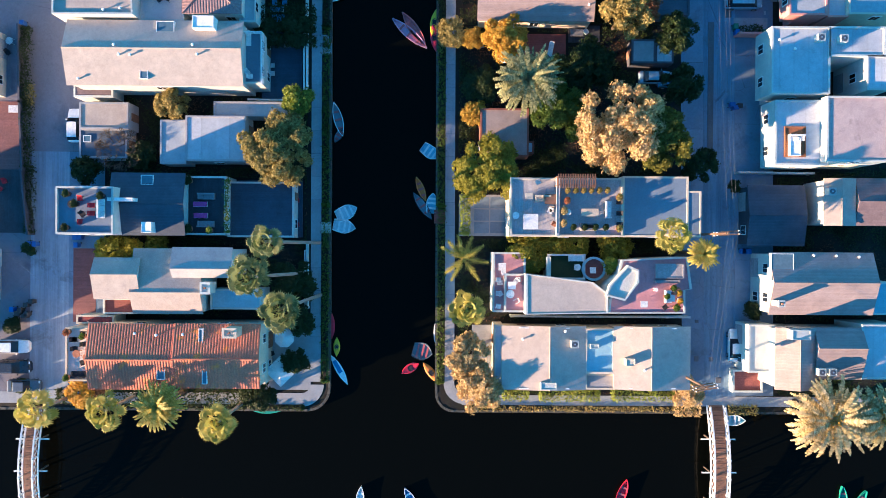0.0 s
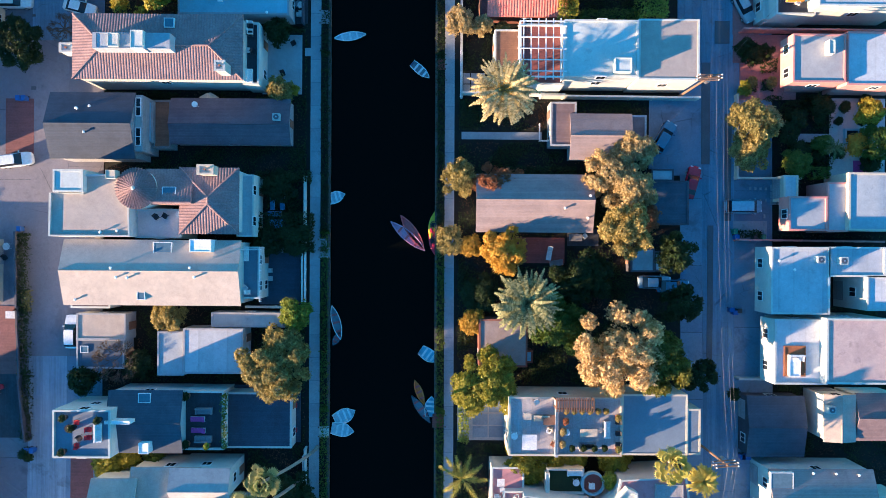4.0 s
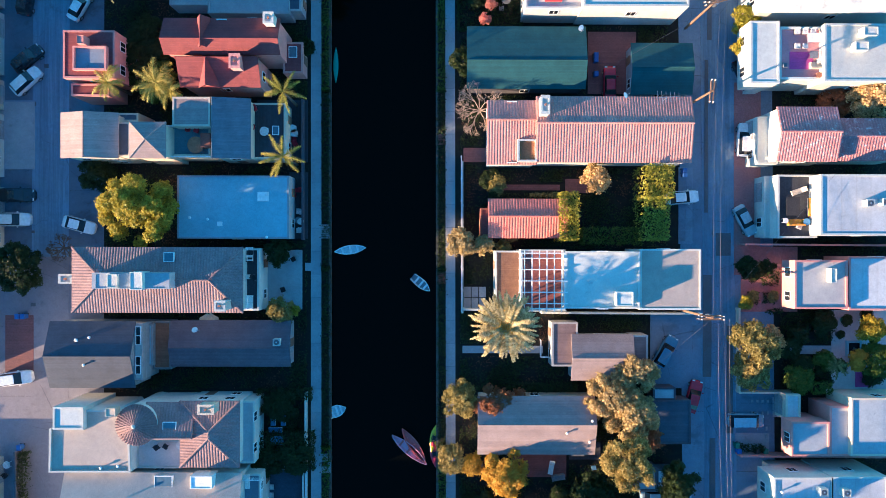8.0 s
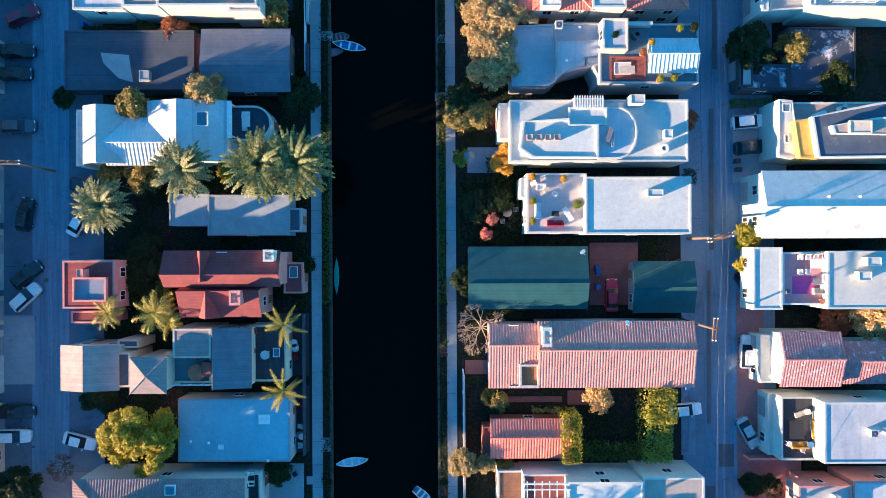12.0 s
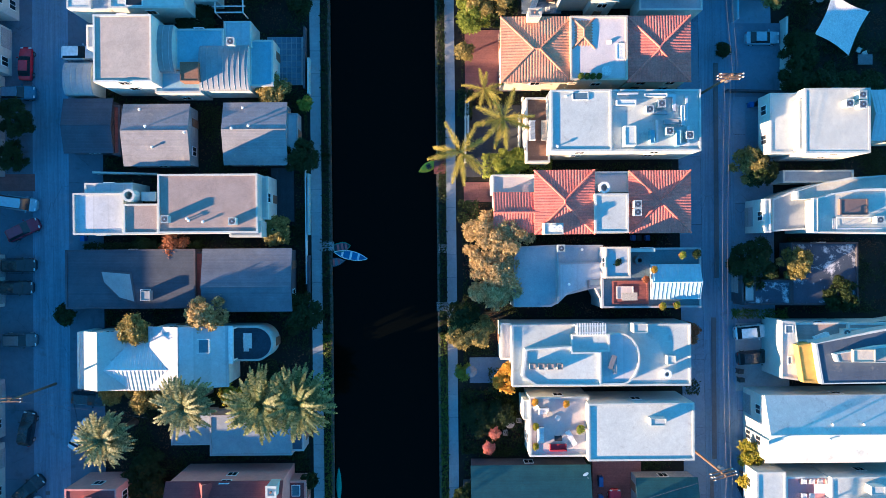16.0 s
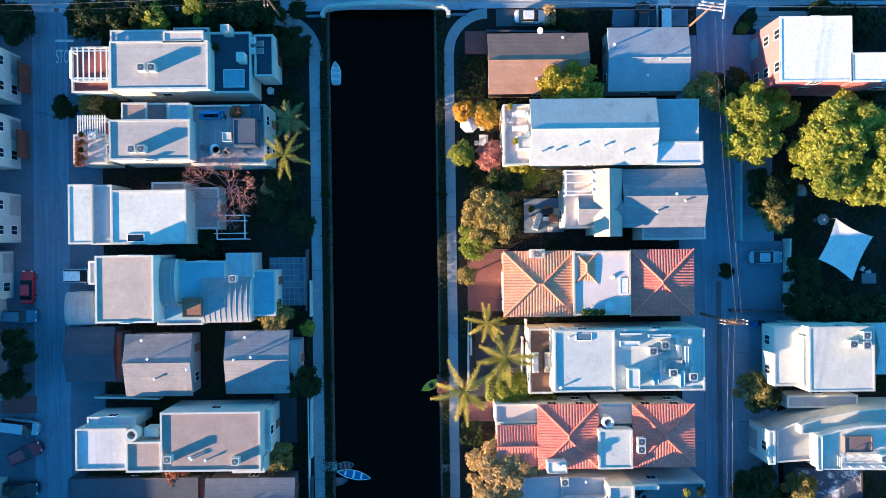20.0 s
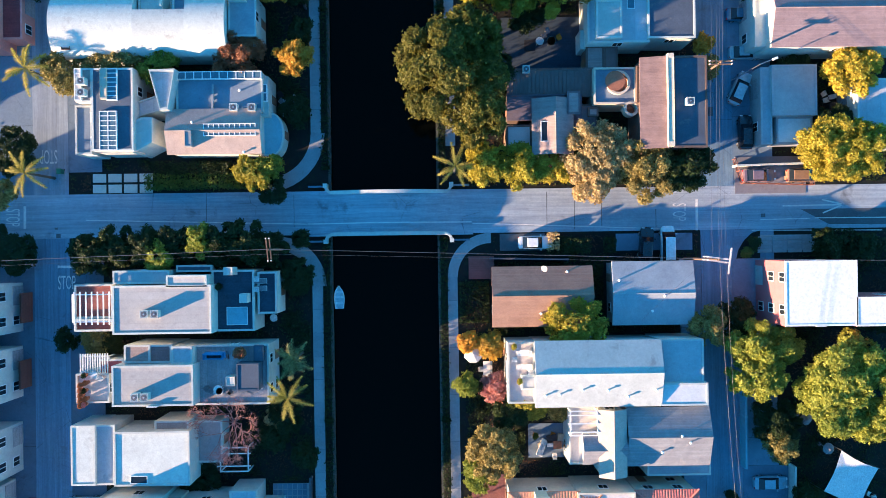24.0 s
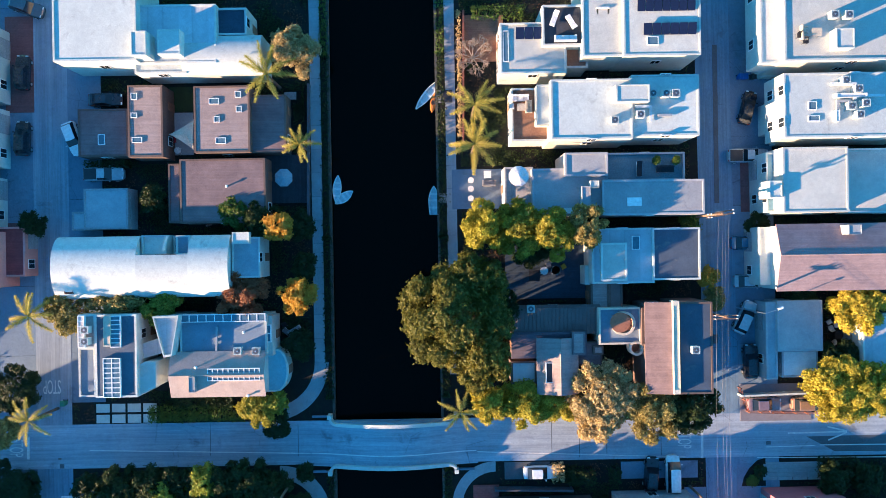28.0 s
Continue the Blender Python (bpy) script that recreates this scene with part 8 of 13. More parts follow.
gable(h, 0, 0, 13.33, 8.01, 0, 3.4, 1.1, "x", "siding_brown", "shingle_rust", "wns", rp=.52)
vent(h, 3.22, 3.25, 3.62)
vent(h, -0.32, -2.19, 3.88)
h = house(27.04, 171.8, "grey-roofed house beside the alley corner")
gable(h, 0, 0, 10.75, 8.42, 0, 3.8, 0.8, "x", "siding_grey", "membrane_blue", "wns", rp=.5)
vent(h, -4.6, 1.79, 4.32)
vent(h, 1.21, -0.33, 4.63)
vent(h, -0.31, -2.32, 4.2)
h = house(20.36, 161.83, "long white house with pale blue-white metal gabled roof")
gable(h, -1.33, 0, 16.17, 8.51, 0, 6.6, 1.2, "x", "stucco_white", "membrane_white", "ns", rp=.52)
flat(h, 9.53, 1.33, 5.59, 5.65, 0, 6.2, 0.08, "stucco_white", "membrane_blue", "n")
flat(h, 9.61, -2.8, 6.14, 2.88, 0, 6.6, .1, "stucco_white", "metal_white", "s")
flat(h, -10.92, -0.05, 3.52, 7.91, 0, 5, 0.28, "stucco_white", "deck_pale", "wns")
flat(h, -10.03, -1.18, 1.96, 1.89, 0, 5.8, 0.08, "stucco_white", "membrane_pale")
vent(h, -8.15, -2.59, 7.05)
vent(h, -6.36, -2.47, 7.08)
vent(h, -3.51, -1.93, 7.23)
vent(h, -0.29, -1.97, 7.22)
vent(h, 2.28, -2.86, 6.98)
vent(h, 5.81, -2.04, 7.2)
h = house(24.8, 152.57, "house with glass pergola and grey tan gabled roof")
flat(h, -7.14, 0.81, 4, 7.63, 0, 4.2, .2, "stucco_white", "deck_pale", "wns")
pergola(h, -7.5, 2.81, 3.63, 3.26, 4.4, 6.2, 3, "x", "white_paint")
gable(h, -3.9, 0.19, 3.63, 8.7, 0, 6.2, 0.8, "y", "stucco_white", "gravel_beige", "ns")
gable(h, -4.83, -0.63, 5.69, 3.93, 0, 5.8, 0.8, "x", "stucco_white", "shingle_ash", rp=.5)
gable(h, 3.46, 0.78, 10.78, 7.61, 0, 5.4, 1.2, "x", "stucco_white", "shingle_ash", "n", rp=.52)
flat(h, 5.17, -2.96, 8.3, 3.33, 0, 4.4, .1, "stucco_white", "membrane_blue", "s")
vent(h, 4.78, 1.19, 6.52)
vent(h, 5.89, 0.3, 6.41)
vent(h, 2.39, -0.99, 6.02)
h = house(19.67, 142.47, "house with ribbed orange clay tile hipped roofs")
hip(h, -7.64, -0.04, 9.3, 8.5, 0, 6, 0.36, "stucco_cream", "tile_orange", "wns")
flat(h, 0.31, -0.01, 7.38, 8.24, 0, 6.3, 0.19, "stucco_cream", "deck_pale", "ns")
hip(h, 8.15, -0.06, 8.3, 8.58, 0, 6, 0.36, "stucco_cream", "tile_red", "ns")
hip(h, -1.63, 1.92, 3.05, 4.06, 0, 6.2, 0.32, "stucco_cream", "tile_orange", "n")
chimney(h, -8.18, 3.86, 1.55, 0.99, 6, 8.4, "stucco_cream")
skylight(h, 3.11, -0.44, 1.02, 2.03, 6.3, pane="fabric_white")
h = house(51.73, 171.7, "pale pink house with broad white roof")
flat(h, -4.76, 0.06, 9.13, 8.25, 0, 7.8, .05, "stucco_rose", "white_paint", "ns", rim="white_paint")
openings(h, -4.76, 0.06, 9.13, 8.25, 0, 7.7, "w", 0.0)
flat(h, 4.99, -2.33, 10.7, 3.7, 0, 7.8, .05, "stucco_rose", "white_paint", "ns", rim="white_paint")
h = house(-36.44, 238.26, "big white house with smooth white roof steps")
flat(h, -7.65, 0.64, 10.49, 10.52, 0, 7, .1, "stucco_white", "membrane_white", "ns")
flat(h, 2.06, -0.97, 10.37, 7.5, 0, 5.8, 0.12, "stucco_white", "membrane_pale", "n")
flat(h, -0.14, -4.65, 6.67, 2.32, 0, 5.2, .1, "stucco_white", "membrane_white", "s")
vault(h, 7.78, -3.4, 10.24, 4.98, 0, 4.6, 1.4, "x", "stucco_white", "membrane_white")
bulk(h, "stair_box", -1.51, -2.88, 1.82, 3.01, 5.8, 8.4, "stucco_white")
bulk(h, "skylight_box", 1.78, -2.44, 2.83, 3.12, 5.8, 7.4, "stucco_white")
flat(h, 8.86, 0.83, 4.08, 3.5, 0, 4.8, 0.22, "stucco_white", "deck_navy", "en")
h = house(-34.86, 226.62, "brown flat-roofed house of linked low blocks")
flat(h, -10.48, -1.24, 6.56, 6.27, 0, 2.8, .1, "siding_brown", "shingle_brown", "ens")
flat(h, -4.42, 0, 4.57, 9.38, 0, 3.8, .1, "siding_brown", "shingle_tan", "ens")
flat(h, 5.64, 0.06, 7.29, 8.7, 0, 4, .1, "siding_brown", "shingle_tan", "ns")
flat(h, 11.3, -0.42, 4.92, 7.61, 0, 3, .1, "siding_brown", "shingle_brown", "ens")
skylight(h, -5.85, 3.26, 0.81, 0.89, 3.8)
skylight(h, -5.89, 0.78, 0.81, 0.67, 3.8)
skylight(h, -10.69, -2.16, 0.9, 1.42, 2.8)
skylight(h, -5.54, -2.44, 1.33, 0.74, 3.8)
skylight(h, 4.65, 2.42, 1.33, 0.81, 4)
skylight(h, 4.98, 0.06, 0.74, 0.81, 4)
skylight(h, 5.45, -2.75, 1.33, 0.81, 4)
skylight(h, 7.8, 3.26, 0.81, 0.81, 4)
skylight(h, 7.88, 1.34, 0.74, 0.81, 4)
h = house(-30.32, 217.38, "low house with plain brown roof in shade")
flat(h, 0.87, 0, 11.26, 8.46, 0, 3.4, .1, "siding_brown", "shingle_brown", "ens")
flat(h, -5.68, -0.18, 1.64, 7.84, 0, 2.8, .1, "siding_brown", "shingle_brown", "ns")
vent(h, 1.44, 0.59, 3.4)
h = house(-46.03, 215.25, "small grey metal-roofed garage in shade")
flat(h, 0.91, 0.04, 5.81, 5.38, 0, 2.8, .1, "siding_grey", "membrane_blue", "ens")
flat(h, -2.39, -1.49, 2.84, 2.48, 0, 2.4, .1, "siding_grey", "membrane_blue", "s")
h = house(-37.51, 208.01, "white house under a long curved white vault roof")
vault(h, -7.75, -0.44, 10.76, 8.04, 0, 4, 2.2, "x", "stucco_white", "membrane_white")
vault(h, 0.95, -0.44, 6.64, 8.04, 0, 4, 2.2, "x", "stucco_white", "membrane_white", first=15)
vault(h, 6.83, -0.44, 5.12, 8.04, 0, 4, 2.2, "x", "stucco_white", "membrane_white")
flat(h, 11.31, 0.58, 3.66, 5.27, 0, 4.6, 0.08, "stucco_white", "membrane_blue", "ens")
bulk(h, "roof_box", 10.9, 3.1, 2.2, 1.5, 4.6, 5.4, "stucco_white")
flat(h, -0.6, 2.4, 3.2, 2.5, 0, 4.3, 0.3, "stucco_white", "membrane_white", "n")
# dark top paints the shade inside the notch of the vault
flat(h, 1.9, 2.35, 1.5, 2.4, 0, 2.6, 0.1, "stucco_white", "membrane_dark_shade", "n")
fin = Shape()
for k in range(12):
    a, b_ = (math.pi * q / 40 for q in (k + 1, k + 2))
    fin.slab([(-0.14, 4.02 * math.cos(a), 4.1 + 2.2 * math.sin(a)), (-0.14, 4.02 * math.cos(b_), 4.1 + 2.2 * math.sin(b_)), (0.14, 4.02 * math.cos(b_), 4.1 + 2.2 * math.sin(b_)), (0.14, 4.02 * math.cos(a), 4.1 + 2.2 * math.sin(a))], 0.5)
part("fin", fin, "stucco_white", h, "", (1.2, -0.44, 0))
flat(h, 3.35, 2.3, 1.8, 2.5, 0, 4.9, 0.25, "stucco_white", "deck_blue", "n")
bulk(h, "roof_door", -11.2, -2.9, 1.1, 1.7, 3.4, 5.45, "siding_red")
h = house(-34.72, 196.15, "grey and white modern house with glazed roof strips")
flat(h, -7.71, 0.19, 5.3, 10.55, 0, 6.2, 0.06, "stucco_white", "membrane_dark_shade", "ens")
flat(h, -11.37, 3.36, 2.15, 4.31, 0, 6.1, 0.06, "stucco_white", "gravel_brown", "n")
# deck_blue top stands for a shaded terrace
flat(h, -12.21, -2.1, 2.19, 6.36, 0, 4.6, 0.16, "stucco_white", "deck_blue", "es")
glazing(h, -11.95, 3.37, 0.86, 4.08, 6.4, 1, 6, "deck_pale")
bulk(h, "roof_curb", -8.63, 3.41, 0.86, 3.93, 6.1, 6.6, "stucco_cream")
glazing(h, -7.65, 3.32, 1.36, 4.02, 6.35, 1, 7, "pane_sky")
glazing(h, -8.18, -2.55, 2.22, 5.02, 6.35, 2, 8, "pane_sky")
many_sided(h, [(-5.55, -5.25), (-3.06, -3.99), (-3.01, -0.72), (-4.31, -0.7), (-5.48, -1.26)], 5.4, .1, "stucco_white", "stucco_white")
many_sided(h, [(-5.93, -0.7), (-1.37, 0.55), (-2.22, 2.4), (-5.9, 1.21)], 4.4, .4, "stucco_white", "membrane_pale")
many_sided(h, [(-1.59, -0.07), (-0.58, 0.06), (0.37, 5.23), (-2.94, 5.15)], 6, .5, "stucco_white", "membrane_pale")
# north terrace coloured deck_blue for its shade
flat(h, 5.47, 2.47, 11.24, 5.12, 0, 4.6, 0.20, "stucco_white", "deck_blue", "n")
glazing(h, 5.57, 4.68, 10.92, 1.02, 5, 10, 1, "pane_sky")
gable(h, 4.8, -2.56, 12.23, 5.91, 0, 5, 0.9, "x", "stucco_white", "gravel_brown", "s", rp=.5)
flat(h, 11.02, 2.14, 1.25, 5.16, 0, 4, 0.12, "stucco_white", "stucco_white", "en")
glazing(h, 11.11, 2.49, 0.88, 2.28, 4.3, 1, 2, "pane_sky")
flat(h, 11.73, -2.63, 3.14, 5.69, 0, 2.6, 0.12, "stucco_white", "membrane_cyan", "es", rounded="e")
glazing(h, 7.02, -2.5, 6.72, 1.59, 5.7, 10, 2, "pane_sky")
bulk(h, "skylight_box", 1.81, -3.63, 0.79, 2.02, 5, 6.1, "metal_grey")
duct(h, [(4.68, 3.41), (4.56, 0.11)], .25, 4.6, "metal_grey")
vent(h, 8.11, 2.76, 4.6)
vent(h, 2.26, -1.5, 5.58)
vent(h, 8.7, -5.35, 5.05)
h = house(19.7, 238.24, "white modern house with solar panels and roof terraces")
flat(h, 0.45, 0.85, 5.38, 11.46, 0, 6.6, 0.12, "stucco_white", "gravel_white", "n")
flat(h, 7.71, 0.61, 9.76, 11.24, 0, 7.2, 0.10, "stucco_white", "gravel_white", "ns")
flat(h, -8.34, -3.32, 8.5, 6.53, 0, 5.4, 0.16, "stucco_white", "gravel_white", "ws")
flat(h, -1.88, -0.68, 10.67, 5.18, 0, 6, 0.28, "stucco_white", "deck_dark")
flat(h, -2.6, -4.21, 2.94, 2.94, 0, 4.4, .2, "stucco_white", "deck_wood", "s")
solar(h, -8.84, -1.44, 3.49, 1.45, 5.4)
solar(h, 8.26, 1.63, 7.35, 2.14, 7.2)
solar(h, 8.67, -1.72, 6.71, 1.42, 7.2)
skylight(h, -11.85, -3.03, 0.73, 4, 5.4)
skylight(h, 6.51, -3.15, 1.43, 1.07, 7.2)
h = house(20.2, 226.75, "white modern house with broad white roof and brown terrace")
flat(h, -1.92, -0.24, 10.27, 7.5, 0, 7.6, 0.14, "stucco_white", "membrane_white", "ns")
flat(h, 7.41, 0.16, 8.53, 7.66, 0, 7.4, 0.12, "stucco_white", "membrane_white", "ns")
flat(h, -9.06, -0.2, 5.21, 6.9, 0, 4.4, 0.22, "stucco_white", "deck_wood", "wns")
bulk(h, "stair_box", 2.93, 1.41, 4.2, 2.1, 7.4, 8.8, "stucco_white")
bulk(h, "bay", -7.75, 0.66, 1.79, 5.02, 4.4, 6.6, "stucco_white")
duct(h, [(3.67, -0.04), (5.45, -0.07), (5.42, -1.85)], .3, 7.4, "metal_white")
duct(h, [(6.5, -1.15), (7.92, -1.17)], .3, 7.4, "metal_grey")
h = house(20.08, 217.27, "grey modern house with small enclosed roof gardens")
flat(h, -4.51, -0.9, 9.39, 5.92, 0, 6, 0.10, "stucco_grey", "membrane_grey", "s")
flat(h, -2.4, 2.42, 5.44, 3, 0, 6.8, 0.12, "stucco_grey", "membrane_grey", "n")
flat(h, 5.6, 2.24, 10.24, 3.65, 0, 4.8, 0.33, "stucco_grey", "deck_teal", "n")
flat(h, 6.09, -1.84, 12.99, 4.44, 0, 6.6, 0.08, "stucco_grey", "membrane_grey", "s")
flat(h, -10.71, -0.09, 3.75, 5.14, 0, 4.4, 0.22, "stucco_grey", "deck_grey", "wns")
bulk(h, "chimney_box", -2.61, -1.65, 1.07, 2.49, 6, 7.4, "stucco_grey")
bulk(h, "chimney_box", -1.52, -0.14, 1.07, 0.85, 6, 7.4, "stucco_white")
skylight(h, 3.66, -2.4, 1.8, 1.08, 6.6, pane="white_paint")
skylight(h, -2.63, -1.83, 0.72, 2.38, 6, pane="white_paint")
skylight(h, -4.1, -3.36, 2.17, 0.72, 6, pane="white_paint")
h = house(25.29, 207.92, "small white house with pale terrace and dark roof")
flat(h, -2.65, 0.1, 8.04, 7.15, 0, 5, 0.14, "stucco_white", "membrane_pale", "ns")
flat(h, -4.03, -0.67, 3.33, 4.92, 0, 5.8, 0.08, "stucco_white", "gravel_white", "s")
flat(h, 4.13, 0.25, 6.16, 6.73, 0, 5.4, .1, "stucco_white", "membrane_dark_shade", "ns")
flat(h, -6.65, -2.4, 1.12, 2.54, 0, 3, 0.08, "stucco_white", "stucco_white", "ws")
skylight(h, -0.98, 1.75, 1.03, 1.76, 5)
h = house(20.69, 197.32, "brown house of linked gables round a circular terrace")
gable(h, -6.63, 2.41, 11.69, 3.87, 0, 3.5, 0.3, "x", "siding_brown", "metal_brown", "wn", rp=.9)
gable(h, -7.63, -0.88, 9.87, 3.41, 0, 3.8, 0.35, "x", "siding_brown", "shingle_plum", "w", rp=.92)
gable(h, -6.63, -3.53, 5.45, 7.36, 0, 4.4, 1.1, "y", "siding_brown", "shingle_tan", "s", rp=.54)
flat(h, -3.94, -0.55, 1.68, 2.93, 0, 4.9, .05, "shingle_brown", "shingle_tan")
flat(h, -2.24, -2.14, 3.27, 3.19, 0, 3.6, .05, "siding_brown", "shingle_brown", "s")
flat(h, -1.21, -1.62, 1.33, 1.18, 0, 4, .05, "siding_brown", "shingle_tan")
flat(h, -10.89, -4.55, 3.36, 2.98, 0, 3, .3, "siding_brown", "deck_pale", "wns")
flat(h, 1.47, 1.58, 5.5, 4.76, 0, 4.6, 0.25, "stucco_cream", "deck_blue", "s")
drum(h, 1.87, 1.95, 1.56, 4.63, 5.1, "stucco_cream", "terracotta")
drum(h, 3.65, -1.35, 0.98, 3.4, 4.7, "stucco_cream", "terracotta")
flat(h, -0.69, 5.42, 2.39, 3.58, 0, 3.2, .1, "siding_brown", "shingle_tan", "wn")
flat(h, 1.4, 5.39, 1.79, 3.58, 0, 3.2, .1, "siding_brown", "metal_brown", "n")
gable(h, 6.01, -1.09, 3.6, 11.65, 0, 6.4, 0.7, "y", "siding_brown", "shingle_brown", "ns", rp=.93)
flat(h, 10.42, -1.09, 4.29, 11.63, 0, 7, .1, "siding_brown", "membrane_dark_shade", "wns")
bulk(h, "party_wall", 7.82, -0.92, 0.78, 11.72, 6.2, 7.5, "stucco_cream")
flat(h, 4.39, 1.6, 0.58, 4.73, 0, 5.4, .1, "siding_brown", "stucco_cream")
skylight(h, -7.63, -4.28, 1.32, 2.63, 5.01, pane="pane_dark")
h = house(50.09, 238.24, "white apartment house with tall windows and roof terrace")
flat(h, 1.21, -0.34, 17.82, 11.7, 0, 8, 0.16, "stucco_white", "gravel_white", "ns")
flat(h, -8.5, 0.04, 3.23, 12.31, 0, 6.8, .1, "stucco_white", "stucco_white", "wns")
bulk(h, "stair_box", -0.89, -3.85, 2.23, 2.43, 8, 9.4, "stucco_white")
h = house(51.29, 226.54, "white house with machinery on its white roof")
flat(h, 0, 0, 17.88, 8.07, 0, 7.8, 0.08, "stucco_white", "membrane_white", "wns")
flat(h, -7.89, -0.55, 1.1, 4.02, 0, 5, .1, "stucco_white", "stucco_white")
bulk(h, "duct", -0.78, 1.06, 3.88, 0.49, 7.8, 8.4, "metal_white")
bulk(h, "duct", -2.54, -1.48, 0.42, 1.41, 7.8, 8.4, "metal_white")
duct(h, [(-3.04, 2.54), (-0.2, 2.5), (-0.23, 0.73)], .35, 7.8, "metal_white")
duct(h, [(-2.39, -1.36), (-2.36, 0.41), (-0.94, 0.39)], .3, 7.8, "metal_grey")
duct(h, [(1.56, 1.06), (3.33, 1.03)], .3, 7.8, "metal_white")
skylight(h, -5.39, -0.08, 1.06, 1.06, 7.8)
skylight(h, -5.24, -1.67, 1.42, 0.71, 7.8)
h = house(51.12, 217.24, "pale house with blue-framed front and white roof")
flat(h, -4.5, 0.04, 8.3, 8.28, 0, 7, .1, "stucco_white", "gravel_white", "ns")
flat(h, 5.44, -0.05, 10.19, 8.28, 0, 5.6, 0.16, "stucco_white", "gravel_white", "wns")
flat(h, -8.44, -0.01, 2.36, 7.78, 0, 4.6, 0.12, "stucco_white", "membrane_cyan", "wns")
bulk(h, "bay", -9.76, -1.12, 1.57, 2.13, 4.6, 7.4, "stucco_white")
h = house(50.84, 207.45, "house with purple-brown gabled shingle roof")
gable(h, 0.58, 0, 19.21, 8.57, 0, 6.4, 1.2, "x", "stucco_white", "shingle_mauve", "ns", rp=.54)
flat(h, -9.04, 0.21, 2.29, 7.59, 0, 4.4, 0.08, "stucco_white", "stucco_white", "wn")
bulk(h, "dormer", -0.05, 3.42, 1.63, 1.2, 6.5, 8.2, "metal_grey")
h = house(45.63, 196.5, "low grey concrete garage with white lean-to")
flat(h, 0.66, 1.87, 5.98, 6.71, 0, 3.4, .1, "stucco_grey", "membrane_grey", "n")
flat(h, 1.13, -3.3, 4.84, 3.62, 0, 2.4, .1, "stucco_grey", "metal_white", "ws")
flat(h, -2.9, -0.1, 1.5, 10.25, 0, 3, .1, "stucco_grey", "membrane_blue", "wns")
h = house(58.12, 195.11, "pale house behind the garden with blue roof")
flat(h, 0, 0, 8.28, 8.85, 0, 4.4, 0.08, "stucco_white", "membrane_pale", "wns")
h = house(-69.56, 24.87, "low house with orange-red roof beyond the alley")
flat(h, 0, 0, 17.43, 8.7, 0, 2.2, .1, "stucco_cream", "tile_orange", "ens")
h = house(-69.65, -4.21, "white house with red lower roof beyond the alley")
flat(h, 0.1, 2.31, 16.44, 2.46, 0, 2.6, 0.12, "stucco_white", "membrane_white", "en")
flat(h, -0.07, -1.16, 16.49, 4.77, 0, 2.4, 0.08, "stucco_white", "shingle_red", "es")
# the 7.5 m houses below stand out of view, only to shade the alley
h = house(-67.02, 72.34, "unseen white flat-roofed house that shades the alley")
flat(h, 0, 0, 12.42, 8.63, 0, 7.5, 0.12, "stucco_white", "membrane_pale", "ens")
h = house(-67.01, 61.91, "pale house beyond the alley with flat roof")
flat(h, 0, 0, 12.42, 9.36, 0, 7.5, 0.12, "stucco_cream", "gravel_beige", "ens")
h = house(-70.44, 45.37, "cream house with brick patio beyond the alley")
flat(h, 0, 0, 14.06, 8.01, 0, 2.6, 0.12, "stucco_cream", "gravel_beige", "ens")
h = house(-67.03, 79.36, "unseen pale flat-roofed house that shades the western alley")
flat(h, 0, 0, 12.41, 3.96, 0, 7.5, 0.12, "stucco_cream", "gravel_beige", "ens")
h = house(-66.52, 139.4, "unseen white flat-roofed house that shades the western alley")
flat(h, 0, 0, 12.3, 2.85, 0, 7.5, 0.12, "stucco_white", "membrane_white", "ens")
h = house(-66.75, 112.87, "white house with bay front beyond the alley")
flat(h, 0.02, 1.78, 12.31, 3.57, 0, 7.5, 0.12, "stucco_white", "membrane_white", "en")
flat(h, -0.02, -1.86, 12.31, 3.43, 0, 7.5, 0.12, "stucco_white", "membrane_white", "es")
h = house(-68.08, 104.24, "house with red tile roof beyond the alley")
gable(h, 0, 0, 13.5, 6, 0, 5.5, 0.78, "x", "stucco_cream", "tile_red", "ens")
h = house(-66.59, 131.41, "unseen grey flat-roofed house that shades the western alley")
flat(h, 0, 0, 12.3, 8.55, 0, 7.5, 0.12, "stucco_grey", "membrane_grey", "ens")
h = house(-66.9, 95.38, "unseen grey house with flat roof that shades the alley")
flat(h, 0, 0, 12.32, 7.86, 0, 7.5, 0.12, "stucco_grey", "membrane_grey", "ens")
h = house(-66.98, 86.37, "pale house with flat roof beyond the alley")
flat(h, 0, 0, 12.32, 8.44, 0, 7.5, 0.12, "stucco_white", "membrane_grey", "ens")
h = house(-65.08, 170.83, "white house with brown garage doors beyond the alley")
flat(h, -0.66, 0, 15.39, 6.61, 0, 6.5, 0.12, "stucco_white", "membrane_white", "ens")
bulk(h, "garage_door", 8.24, -0.02, 0.23, 4, 0, 2.4, "siding_red")
h = house(-65.27, 162.07, "white house with brown garage door beyond the alley")
flat(h, -0.58, 0, 15.39, 6.89, 0, 6.5, 0.12, "stucco_white", "membrane_white", "ens")
bulk(h, "garage_door", 8.17, -0.2, 0.23, 3.77, 0, 2.4, "siding_red")
h = house(-65.99, 151.87, "white house with tall windows beyond the alley")
flat(h, 0, 0, 15.4, 6.61, 0, 6.5, 0.12, "stucco_white", "membrane_white", "ens")
h = house(-67.7, 144.18, "pale flat-roofed house beyond the alley corner")
flat(h, 0, 0, 16.61, 6.37, 0, 4, 0.08, "stucco_white", "gravel_white", "ens")
